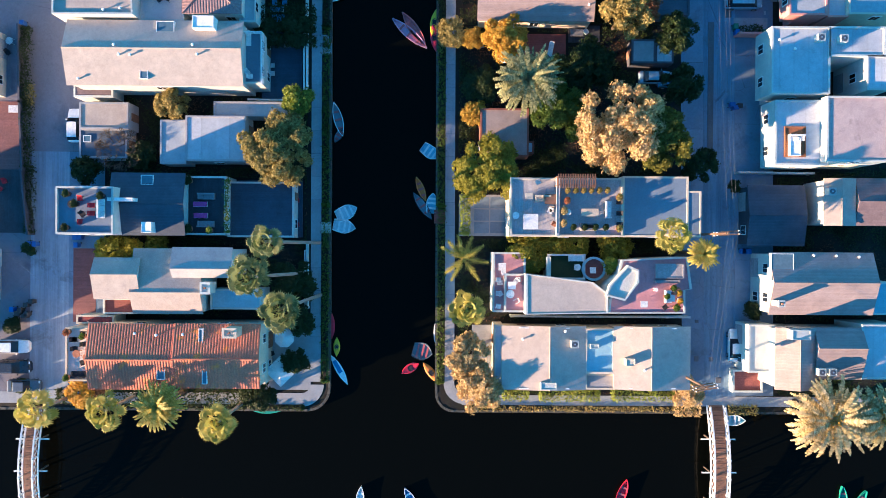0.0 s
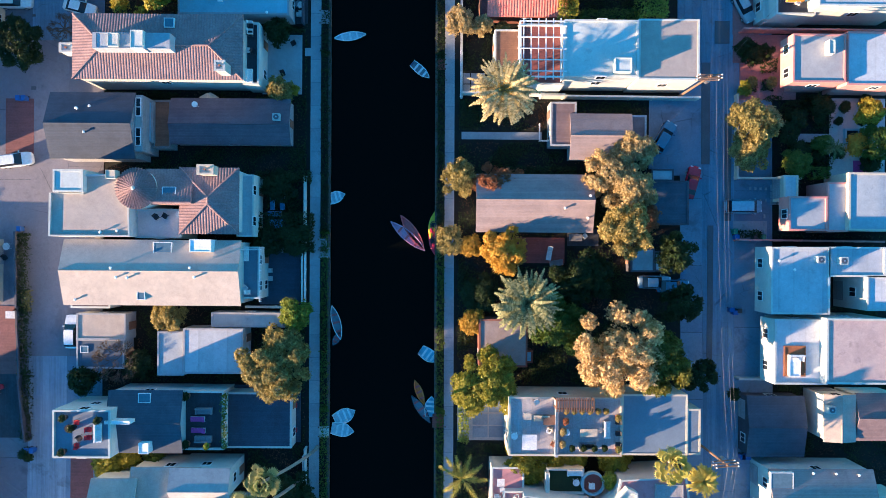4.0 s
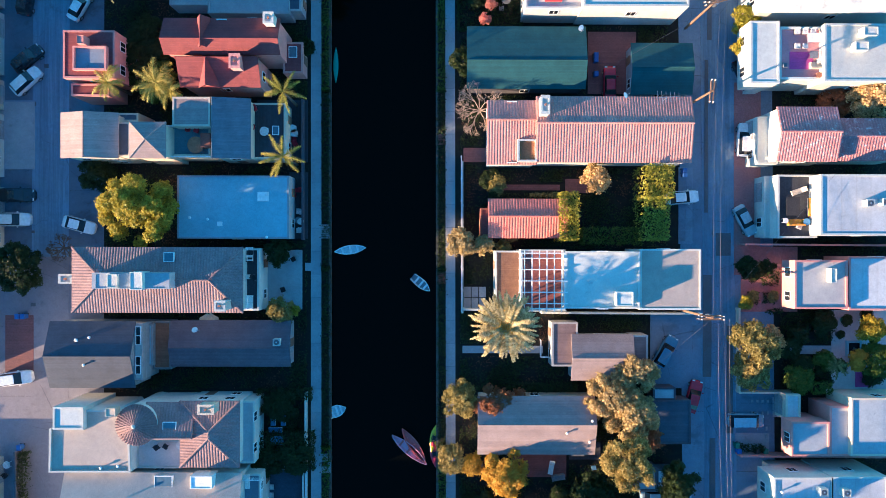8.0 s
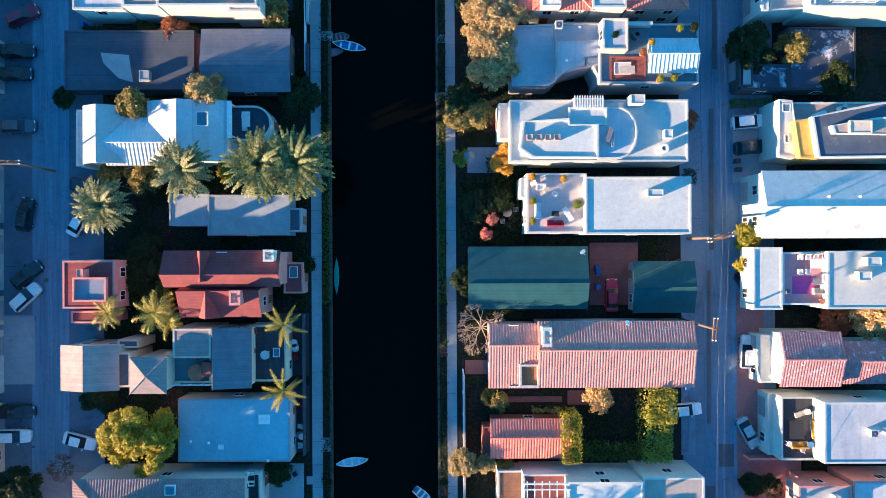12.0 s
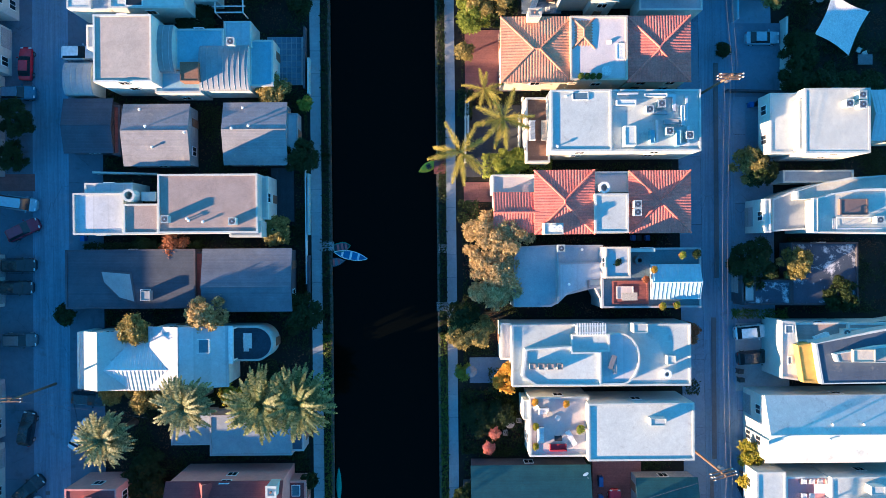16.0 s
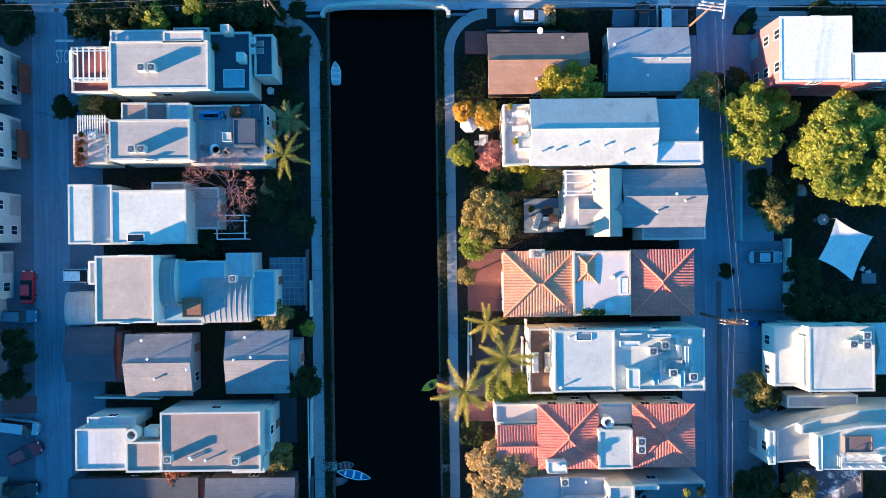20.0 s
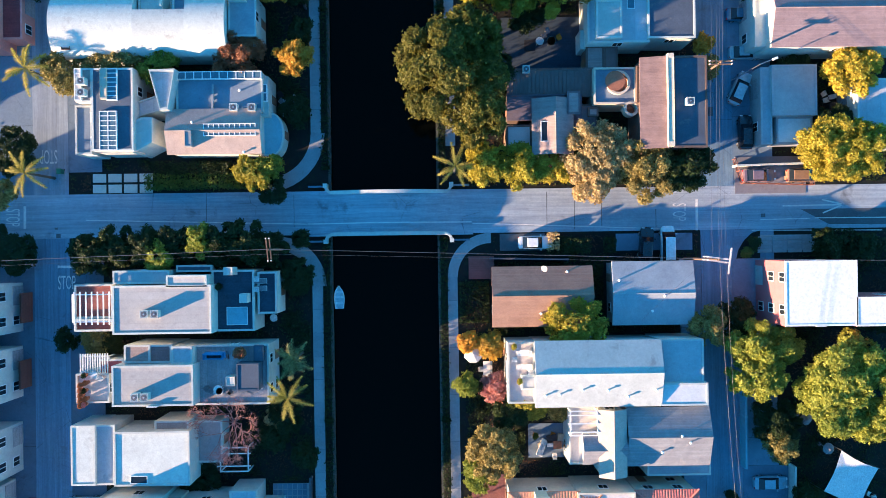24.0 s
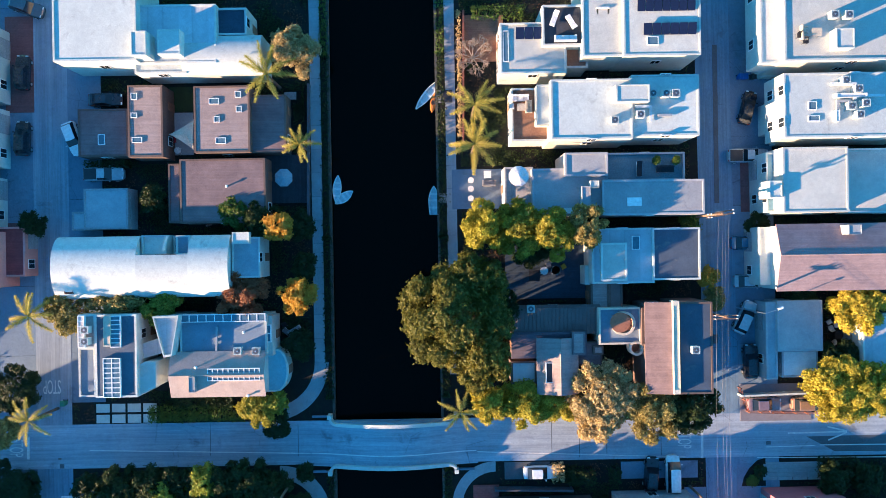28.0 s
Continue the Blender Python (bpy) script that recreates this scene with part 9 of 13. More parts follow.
h = house(-66.1, 234.75, "white house at the alley beside brick paving")
flat(h, 0, 0, 13.73, 9.85, 0, 6.5, 0.12, "stucco_white", "membrane_white", "ens")
h = house(-66.26, 225.04, "white house with flat roof beside the alley")
flat(h, 0, 0, 13.73, 7.85, 0, 6.5, 0.12, "stucco_white", "membrane_white", "ens")
h = house(-66.8, 216.45, "white house with framed balcony beside the alley")
flat(h, 0, 0, 13.81, 6.61, 0, 6, 0.12, "stucco_white", "membrane_white", "ens")
h = house(-65.3, 209.14, "house with pink-red roof beside the alley")
flat(h, -1.28, -0.33, 16.31, 7.27, 0, 5, 0.08, "stucco_pink", "shingle_red", "ns")
flat(h, 7.42, 0.68, 4.02, 6.57, 0, 2.8, .1, "stucco_pink", "shingle_red", "en")
# second row, out of view: invented tall blocks that keep low sun off the alley
h = house(-83.03, 223.82, "unseen tall pale block added to shade the west alley")
flat(h, 0, 0, 15.15, 11.07, 0, 9, 0.12, "stucco_cream", "gravel_beige", "ens")
h = house(-83.24, 211.2, "unseen tall white block added to shade the west alley")
flat(h, 0, 0, 15.15, 12.11, 0, 9, 0.12, "stucco_white", "membrane_white", "ens")
h = house(-82.94, 198.47, "unseen tall grey block added to shade the west alley")
flat(h, 0, 0, 15.06, 11.34, 0, 9.5, 0.12, "stucco_grey", "membrane_grey", "ens")
h = house(-86.54, 136.22, "unseen tall white block added to shade the west alley")
flat(h, 0, 0, 22.16, 17.36, 0, 9.5, 0.12, "stucco_white", "membrane_white", "ens")
h = house(-86.71, 118.15, "unseen tall pale block added to shade the west alley")
flat(h, 0, 0, 22.17, 17.39, 0, 9.5, 0.12, "stucco_cream", "gravel_beige", "ens")
h = house(-86.92, 95.87, "unseen tall grey block added to shade the west alley")
flat(h, 0, 0, 22.19, 25.78, 0, 9.5, 0.12, "stucco_grey", "membrane_grey", "ens")
h = house(-88.29, 67.79, "unseen tall grey block added to shade the west alley")
flat(h, 0, 0, 22.65, 21.31, 0, 8.5, 0.12, "stucco_grey", "membrane_grey", "ens")
h = house(-88.27, 48.24, "unseen tall white block added to shade the west alley")
flat(h, 0, 0, 22.66, 16.35, 0, 8.5, 0.12, "stucco_white", "membrane_white", "ens")
h = house(-86.4, 165.44, "unseen tall white block added to shade the west alley")
flat(h, 0, 0, 22.04, 19.71, 0, 9.5, 0.12, "stucco_white", "membrane_white", "ens")
h = house(-86.61, 150.22, "unseen tall pale block added to shade the west alley")
flat(h, 0, 0, 22.05, 9.34, 0, 9.5, 0.12, "stucco_cream", "gravel_beige", "ens")
h = house(-87.58, -10.7, "unseen tall white block added to shade the west alley")
flat(h, 0, 0, 22.54, 15.57, 0, 9.5, 0.12, "stucco_white", "membrane_white", "ens")

# ---- trees, vehicles, boats, terrace things ----
ac_unit(17.81, -12.65, 5)
ac_unit(48.71, 27.3, 7.2)
ac_unit(51.65, 27.18, 7.2)
ac_unit(51.23, 7.69, 5.6)
ac_unit(49.52, -15.82, 6.6)
ac_unit(50.92, -15.81, 6.6)
table(-32.16, 71.69, 5, 0, 2.2, 2.2, "terracotta", round_top=True)
chair(-33.28, 73.92, 5, 20, "fabric_red")
chair(-32.16, 73.62, 5, -20, "fabric_red")
ac_unit(-21.95, 45.75, 3.4)
ac_unit(54.53, 64.14, 7.2)
ac_unit(56.57, 64.29, 7.2)
ac_unit(-35.44, 120.81, 6.6)
ac_unit(-26.92, 120.48, 6.6)
lounger(-26.33, 104.36, 3.6, 90, "fabric_white")
ac_unit(27.18, 134.74, 8)
ac_unit(28.16, 131.31, 8)
ac_unit(25.68, 134.03, 8)
ac_unit(30.66, 130.8, 8)
ac_unit(24.59, 122.31, 6.4)
ac_unit(24.58, 121.29, 6.4)
ac_unit(15.06, 116.74, 5)
ac_unit(52.34, 135.68, 8)
ac_unit(52.34, 134.47, 8)
ac_unit(50.69, 134.62, 8)
ac_unit(47.92, 121.1, 5.2)
ac_unit(47.92, 119.92, 5.2)
ac_unit(54.89, 120.06, 7.3)
lounger(48.92, 104.99, 5, 20, "fabric_white")
ac_unit(51.92, 105.57, 5.2)
ac_unit(-38.01, 170.31, 7)
ac_unit(-36.73, 170.29, 7)
ac_unit(-39.17, 160.01, 7.4)
ac_unit(-37.96, 160, 7.4)
ac_unit(-27.27, 143.56, 5.6)
ac_unit(-45.92, 199.8, 6.2)
ac_unit(-45.95, 198.36, 6.2)
ac_unit(-27.23, 196.58, 4.6)
ac_unit(-24.89, 196.54, 4.6)
ac_unit(25.82, 228.24, 7.4)
ac_unit(27.45, 228.22, 7.4)
ac_unit(28.66, 228.2, 7.4)
ac_unit(24.21, 225.64, 7.4)
ac_unit(21, 224.98, 7.4)
ac_unit(10.68, 201.28, 3.6)
ac_unit(30.79, 196.11, 7)
ac_unit(48.27, 237.51, 8)
ac_unit(50.04, 237.48, 8)
ac_unit(50.34, 226.22, 7.8)
ac_unit(52.12, 226.55, 7.8)
ac_unit(49.68, 229.42, 7.8)
ac_unit(51.39, 225.14, 7.8)
ac_unit(51.23, 228.33, 7.8)
leafy(-36.28, 19.27, 2.55, 5.5, "leaf_olive", "brownish olive leafy tree with an uneven clumped crown beside the house")
leafy(-19.33, 19.48, 2.39, 6, "leaf_lime", "bright lime-green leafy tree with an uneven clumped crown beside the house")
leafy(-21.71, 12.9, 5.51, 8, "leaf_olive", "brownish olive leafy tree with an uneven clumped crown beside the house")
bare_tree(-43.75, 13.05, 3.01, 5, "bark", "leafless tree with a web of thin branches")
leafy(-48.3, 10.22, 2.13, 4, "leaf_dark", "dark green leafy tree with an uneven clumped crown beside the house")
leafy(-40.82, 12.24, 2.29, 3.5, "leaf_dark", "dark green leafy tree with an uneven clumped crown beside the house")
leafy(-44.61, -0.87, 2.42, 4.5, "leaf_yellow", "yellow-green leafy tree with an uneven clumped crown beside the house")
leafy(-41.96, -0.47, 1.67, 4, "leaf_yellow", "yellow-green leafy tree with an uneven clumped crown beside the house")
leafy(-38.83, 0.17, 1.52, 3.5, "leaf_green", "green leafy tree with an uneven clumped crown beside the house")
palm("fan", -20.92, 0.51, 2.26, 13.95, "palm_green", "tall fan palm with a dense round head", (-4, 0))
palm("fan", -23.05, -3.71, 2.82, 13.02, "palm_green", "tall fan palm with a dense round head", (-4, 0))
palm("fan", -19.74, -7.81, 2.89, 11.16, "palm_green", "tall fan palm with a dense round head", (-3, -1))
leafy(-19.86, -4.91, 3.42, 4, "leaf_dark", "dark green leafy tree with an uneven clumped crown beside the house")
leafy(-19.06, -10.29, 2.28, 4, "leaf_dark", "dark green leafy tree with an uneven clumped crown beside the house")
palm("fan", -51.61, -21.26, 2.85, 8.37, "palm_lime", "tall fan palm with a dense round head", (0, 0))
palm("fan", -42.3, -20.97, 2.67, 9.3, "palm_lime", "tall fan palm with a dense round head", (0, 0))
palm("date", -35.81, -20.44, 3.27, 8.37, "palm_lime", "large date palm with long arching feather fronds", (0, 0))
palm("fan", -27.61, -22.05, 2.64, 10.23, "palm_lime", "tall fan palm with a dense round head", (0, 0))
leafy(-49.08, -20.16, 2.29, 3.5, "leaf_orange", "orange leafy tree with an uneven clumped crown beside the house")
leafy(-24.85, -20.39, 2.67, 3.5, "leaf_dark", "dark green leafy tree with an uneven clumped crown beside the house")
leafy(-19.87, -15.73, 2.13, 3.5, "leaf_dark", "dark green leafy tree with an uneven clumped crown beside the house")
leafy(-47.35, -20.62, 1.68, 3, "leaf_rust", "rust-red leafy tree with an uneven clumped crown beside the house")
palm("date", 11.08, 21.56, 4.41, 8.37, "palm_grey", "large date palm with long arching feather fronds", (0, 0))
leafy(8.55, 28.24, 3.58, 6, "leaf_orange", "orange leafy tree with an uneven clumped crown beside the house")
leafy(15.55, 18.18, 4.55, 8, "leaf_green", "green leafy tree with an uneven clumped crown beside the house")
leafy(4.56, 18.38, 1.98, 3.5, "leaf_orange", "orange leafy tree with an uneven clumped crown beside the house")
leafy(6.36, 10.39, 5.18, 7, "leaf_yellow", "yellow-green leafy tree with an uneven clumped crown beside the house")
leafy(5.71, 22.34, 2.91, 3, "leaf_dark", "dark green leafy tree with an uneven clumped crown beside the house")
leafy(22.96, 15.39, 6.40, 13, "leaf_tan", "pale tan leafy tree with an uneven clumped crown beside the house")
leafy(27.95, 14.09, 4.46, 12.5, "leaf_forest", "olive green leafy tree with an uneven clumped crown beside the house")
leafy(19.17, 24.94, 4.48, 6, "leaf_dark", "dark green leafy tree with an uneven clumped crown beside the house")
leafy(23.98, 30.9, 3.90, 11, "leaf_olive", "brownish olive leafy tree with an uneven clumped crown beside the house")
leafy(30.42, 28.07, 3.01, 9.5, "leaf_dark", "dark green leafy tree with an uneven clumped crown beside the house")
leafy(31.26, 21.45, 2.87, 9, "leaf_dark", "dark green leafy tree with an uneven clumped crown beside the house")
leafy(35.09, 11.55, 2.71, 5, "leaf_dark", "dark green leafy tree with an uneven clumped crown beside the house")
palm("foxtail", 3.02, -1.46, 3.78, 6.51, "palm_lime", "foxtail palm with bushy plume-like arching fronds", (0, 0))
palm("fan", 3.48, -8.18, 2.65, 5.58, "palm_lime", "tall fan palm with a dense round head", (0, 0))
leafy(3.58, -14.51, 3.43, 6, "leaf_tan", "pale tan leafy tree with an uneven clumped crown beside the house")
leafy(5.48, -18.96, 3.57, 6.5, "leaf_tan", "pale tan leafy tree with an uneven clumped crown beside the house")
leafy(11.51, -0.46, 3.39, 5, "leaf_yellow", "yellow-green leafy tree with an uneven clumped crown beside the house")
leafy(15.77, 0.34, 2.27, 4.5, "leaf_yellow", "yellow-green leafy tree with an uneven clumped crown beside the house")
leafy(23.72, 0.62, 3.01, 5, "leaf_yellow", "yellow-green leafy tree with an uneven clumped crown beside the house")
leafy(18.52, 0.59, 2.13, 4, "leaf_lime", "bright lime-green leafy tree with an uneven clumped crown beside the house")
leafy(22.79, -2.26, 1.19, 6, "leaf_lime", "bright lime-green leafy tree with an uneven clumped crown beside the house")
palm("fan", 29.02, 1.81, 2.48, 11.16, "palm_lime", "tall fan palm with a dense round head", (0, 0))
palm("date", 33.29, -0.62, 2.11, 9.3, "palm_lime", "large date palm with long arching feather fronds", (0, 0))
leafy(33.94, -19.17, 2.58, 4, "leaf_tan", "pale tan leafy tree with an uneven clumped crown beside the house")
palm("date", 50, -21.49, 5.41, 8.37, "palm_gold", "large date palm with long arching feather fronds", (0, 0))
palm("date", 56.67, -21.45, 4.27, 8.37, "palm_gold", "large date palm with long arching feather fronds", (0, 0))
leafy(43.22, -8.39, 1.38, 3, "leaf_dark", "dark green leafy tree with an uneven clumped crown beside the house")
leafy(40.35, 8.67, 0.92, 3, "leaf_dark", "dark green leafy tree with an uneven clumped crown beside the house")
hedge(2.76, 1.81, 4.09, 7.27, 2, "leaf_lime")
hedge(8.83, -21.07, 12.36, -19.66, 1.6, "leaf_lime")
hedge(13.92, -21.18, 22.16, -19.62, 1.6, "leaf_lime")
hedge(24.12, -21.12, 32.75, -19.55, 1.6, "leaf_lime")
hedge(-26.49, 29.88, -17.59, 33.13, 2.5, "leaf_dark")
hedge(-51.73, 31.05, -26.56, 31.75, 2.2, "leaf_dark")
hedge(-36.38, 31.5, -29.46, 32.73, 3, "leaf_olive")
hedge(-53.06, -22.02, -25.67, -20.05, 1.2, "leaf_dark")
hedge(32.99, -23.44, 36.55, -21.23, 0.8, "leaf_tan")
hedge(40.58, -23.2, 44.54, -21.85, 0.6, "leaf_olive")
car(-50.83, 16.52, 90, "suv", "white", "white suv parked on the concrete beside the alley")
car(-59.32, -14.22, 0, "suv", "white", "white suv parked on the concrete beside the alley")
car(-59.15, -17.04, 0, "suv", "black", "black suv parked on the concrete beside the alley")
car(-57.73, -19.69, 0, "sedan", "grey", "grey sedan parked on the concrete beside the alley")
car(41.22, -13.39, 90, "sedan", "white", "white sedan parked on the concrete beside the alley")
umbrella(-21.71, -17.12, 0, 2.2, "fabric_white", "large white square patio umbrella in the garden", 4, 45)
umbrella(-21.28, -12.55, 0, 1.4, "fabric_white", "small white round patio umbrella in the garden", 8, 0)
umbrella(-20.63, -5.73, 0, .7, "fabric_blue", "open patio umbrella standing on the terrace", 8, 0)
chair(-46.08, 5.9, 7.6, 0, "fabric_red")
chair(-46.07, 2.99, 7.6, 180, "fabric_red")
chair(-44.48, 5.04, 7.6, 90, "fabric_red")
chair(-44.48, 4.02, 7.6, 90, "fabric_red")
table(-47.02, 5.17, 7.6, 0, 1, 1, "fabric_dark", round_top=True)
chair(-45.71, 3.87, 7.6, 40, "fabric_dark")
sofa(-43.39, 4.61, 7.6, 90, 2.4, "fabric_white")
lounger(-32.02, 5.5, 4.2, 0, "fabric_magenta")
lounger(-31.94, 3.99, 4.2, 0, "fabric_magenta")
sofa(-31.2, 6.57, 4.2, 0, 2.2, "fabric_grey")
sofa(-31.25, 2.86, 4.2, 180, 2.2, "fabric_grey")
planter(-33.43, 8.61, 4.2, .5, "terracotta", "leaf_dark")
planter(-33.39, 2.23, 4.2, .5, "terracotta", "leaf_dark")
planter(-30.62, 2.02, 4.2, .4, "terracotta", "leaf_lime")
chair(-20.03, 6.42, 0, 90, "fabric_red")
chair(-20, 3.01, 0, 90, "fabric_red")
table(-24.42, 24.6, 0, 90, 1.8, 1, "white_paint")
chair(-25.22, 25.14, 0, 90, "fabric_white")
chair(-25.21, 24.04, 0, 90, "fabric_white")
chair(-23.55, 25.16, 0, -90, "fabric_white")
chair(-23.55, 24.05, 0, -90, "fabric_white")
lounger(-25.63, 27.48, 4.6, 90, "fabric_white")
chair(-25.68, 22.97, 4.6, 40, "fabric_white")
chair(-25.3, 22.45, 4.6, 90, "fabric_white")
table(-21.28, 28.18, 0, 0, 1.4, 1.1, "fabric_grey")
chair(-47.92, -12.43, 5.4, 90, "fabric_dark")
chair(-46.81, -11.68, 5.4, 0, "fabric_dark")
chair(-46.78, -15.41, 5.4, 200, "fabric_dark")
table(-47.53, -14.29, 5.4, 0, 1, 1, "terracotta", round_top=True)
sofa(-47.37, -17.05, 5.4, 180, 1.8, "fabric_dark")
planter(-48.75, -11.48, 5.4, .4, "terracotta", "leaf_rust")
planter(-48.72, -17.41, 5.4, .4, "terracotta", "leaf_green")
table(11.72, 3.41, 6.3, 90, 2.0, 1.9, "fabric_white")
table(9.79, 4.2, 6.3, 0, .9, .9, "fabric_white", round_top=True)
chair(14.45, 4.98, 6.3, 0, "fabric_sand")
chair(13.69, 6.6, 6.3, 90, "fabric_sand")
sofa(13.32, 6.45, 6.3, 0, 2.0, "fabric_sand")
table(11.47, 6.73, 6.3, 0, 1, .8, "fabric_sand")
table(19.41, 4.65, 6.3, 0, 2.2, 1.0, "fabric_sand")
table(16.52, 4.7, 6.3, 0, .9, .9, "fabric_white", round_top=True)
sofa(21.85, 5.03, 6.3, 90, 2.2, "fabric_white")
sofa(19.27, 2.72, 6.3, 180, 2.0, "fabric_sand")
planter(23.18, 6.63, 6.3, .4, "terracotta", "leaf_olive")
planter(23.21, 2.59, 6.3, .4, "terracotta", "leaf_olive")
table(8.25, -2.52, 4.4, 0, 1, 1, "fabric_white")
chair(8.03, -4.64, 4.4, 90, "fabric_white")
chair(8.05, -6.15, 4.4, 30, "fabric_white")
table(9.44, -4.95, 5.4, 0, 1, 1, "white_paint")
table(9.23, -6.07, 5.4, 0, 1.1, 1.1, "fabric_white", round_top=True)
chair(9.96, -4.42, 5.4, -40, "fabric_white")
table(18.27, -2.53, 4.2, 0, .9, .9, "fabric_white", round_top=True)
table(26.32, -7.16, 7, 0, .9, .8, "fabric_white")
sofa(29.48, -6.18, 7, 90, 1.6, "fabric_white")
table(30.57, -5.44, 7, 0, 1.1, 1.1, "terracotta", round_top=True)
chair(30.95, -6.68, 7, -90, "fabric_white")
planter(30.48, -7.59, 7, .4, "terracotta", "leaf_green")
lounger(46.01, 13.59, 6.72, 90, "fabric_white")
sofa(46.15, 14.55, 6.72, 0, 2.0, "fabric_white")
table(6.14, -16, 0, 90, 1.2, .9, "fabric_sand")
chair(7.16, -14.01, 0, 90, "fabric_sand")
bin_(42.21, -0.25, 0, "blue")
bin_(43, -0.24, 0, "blue")
bin_(42.37, -0.25, 0, "blue")
bin_(-58.57, -9.6, 90, "black")
bin_(-57.63, -9.98, 90, "black")
bin_(-57.4, -8.41, 90, "black")
bin_(-57.06, 0.04, 0, "blue")
bin_(-56.28, 0.05, 0, "blue")
bin_(40.54, 20.17, 90, "blue")
bin_(41.56, 20.02, 90, "black")
bin_(41.02, 19.78, 90, "blue")
boat(-3.9, 30.64, 125, 5.78, 1.35, "canoe", "wood", "wood canoe moored beside the canal bank")
boat(-4.53, 30.07, 140, 6.34, 1.35, "canoe", "mauve", "mauve canoe moored beside the canal bank")
boat(-1.02, 29.47, 98, 3.96, 1.19, "kayak", "red", "red kayak moored beside the canal bank")
boat(-1.04, 31.7, 80, 3.96, 1.19, "kayak", "yellow", "yellow kayak moored beside the canal bank")
boat(-14.48, 17.89, 105, 4.91, 1.19, "canoe", "grey", "grey canoe moored beside the canal bank")
boat(-1.46, 13.37, -35, 2.85, 1.74, "row", "white", "white rowing boat moored beside the canal bank", "hull_sky")
boat(-2.78, 8.18, 112, 3.65, 0.95, "canoe", "orange", "orange canoe moored beside the canal bank")
boat(-2.53, 5.79, -55, 4.6, 1.11, "canoe", "dark", "dark canoe moored beside the canal bank")
boat(-1.17, 6.2, 85, 2.85, 1.58, "row", "white", "white rowing boat moored beside the canal bank", "hull_blue")
boat(-13.2, 4.84, 25, 3.17, 1.98, "row", "white", "white rowing boat moored beside the canal bank")
boat(-13.5, 2.84, -10, 3.17, 1.9, "row", "white", "white rowing boat moored beside the canal bank", "hull_sky")
boat(-15.24, -11.28, 90, 3.65, 0.87, "board", "red", "red paddle board moored beside the canal bank", "hull_red")
boat(-14.16, -17.42, -60, 4.91, 1.03, "board", "white", "white paddle board moored beside the canal bank", "hull_blue")
boat(-0.4, -11.74, 85, 3.96, 0.87, "board", "white", "white paddle board moored beside the canal bank", "hull_grey")
boat(-4.11, -17.11, 30, 2.85, 1.27, "kayak", "red", "red kayak moored beside the canal bank")
boat(-1.16, -17.73, -52, 3.8, 1.11, "kayak", "orange", "orange kayak moored beside the canal bank")
boat(-2.38, -14.71, -15, 2.85, 2.38, "row", "dark", "dark rowing boat moored beside the canal bank", "hull_grey")
boat(-14.5, -14.15, 90, 2.69, 0.95, "kayak", "yellow", "yellow kayak moored beside the canal bank")
boat(-11.08, -35.76, 85, 3.96, 1.11, "canoe", "white", "white canoe moored beside the canal bank")
boat(-3.82, -35.72, 120, 3.96, 1.11, "canoe", "blue", "blue canoe moored beside the canal bank")
boat(25.9, -34.75, 70, 4.36, 1.27, "canoe", "red", "red canoe moored beside the canal bank")
boat(57.32, -35.37, 95, 3.96, 1.11, "canoe", "green", "green canoe moored beside the canal bank")
boat(59.57, -35.76, 60, 3.96, 1.11, "canoe", "green", "green canoe moored beside the canal bank")
boat(41.83, -24.17, 0, 2.85, 1.43, "row", "white", "white rowing boat moored beside the canal bank", "hull_blue")
boat(-24.32, -23.31, 0, 4.12, 0.79, "board", "green", "green paddle board moored beside the canal bank", "hull_green")
boat(-14.39, 15.66, 60, 2.22, 0.95, "canoe", "dark", "dark canoe moored beside the canal bank")
pave(-51.34, -10.82, -48.18, -0.53, "paving_red", 0.0506)
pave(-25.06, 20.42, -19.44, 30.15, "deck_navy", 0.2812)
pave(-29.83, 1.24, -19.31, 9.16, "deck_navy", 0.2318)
pave(2.57, 1.62, 9.95, 7.42, "concrete_pale", 0.0524)
slabs(4.64, 1.95, 9.16, 7.18, 2, 3, "concrete", 0.15)
pave(-24.39, -20.15, -18.05, -11.42, "concrete_pale", 0.0530)
pave(4.54, -17.59, 8.11, -10.84, "concrete_pale", 0.0536)
barrier(-19.07, 30.18, -19, 20.41, 1.2, "stucco_white")
barrier(-18.48, 0.48, -18.41, -8.52, 1.2, "stucco_white")
barrier(-26.54, 20.18, -19.07, 20.09, 1.6, "stucco_white")
barrier(9.87, -9.43, 34.42, -9.42, 1.8, "stucco_white")
barrier(41.37, 10.68, 51.54, 10.6, 1.6, "stucco_white")
utility_pole(33.03, -17.16, 11.5, 10)
utility_pole(35.51, 1.99, 11.5, 5)
leafy(-39.59, 63.41, 5.43, 9.2, "leaf_yellow", "yellow-green leafy tree with an uneven clumped crown beside the house")
leafy(-56.68, 55.5, 3.73, 6, "leaf_dark", "dark green leafy tree with an uneven clumped crown beside the house")
palm("foxtail", -20.22, 78.06, 2.85, 8.37, "palm_lime", "foxtail palm with a few bushy star-shaped fronds", (0, 0))
palm("foxtail", -20.2, 69.85, 2.99, 8.37, "palm_lime", "foxtail palm with a few bushy star-shaped fronds", (0, 0))
palm("queen", -43.28, 79.6, 2.33, 6.51, "palm_lime", "queen palm with drooping feather fronds", (0, 0))
palm("queen", -37.09, 79.62, 2.91, 6.51, "palm_lime", "queen palm with drooping feather fronds", (0, 0))
palm("queen", -35.26, 78.53, 2.33, 6.51, "palm_lime", "queen palm with drooping feather fronds", (0, 0))
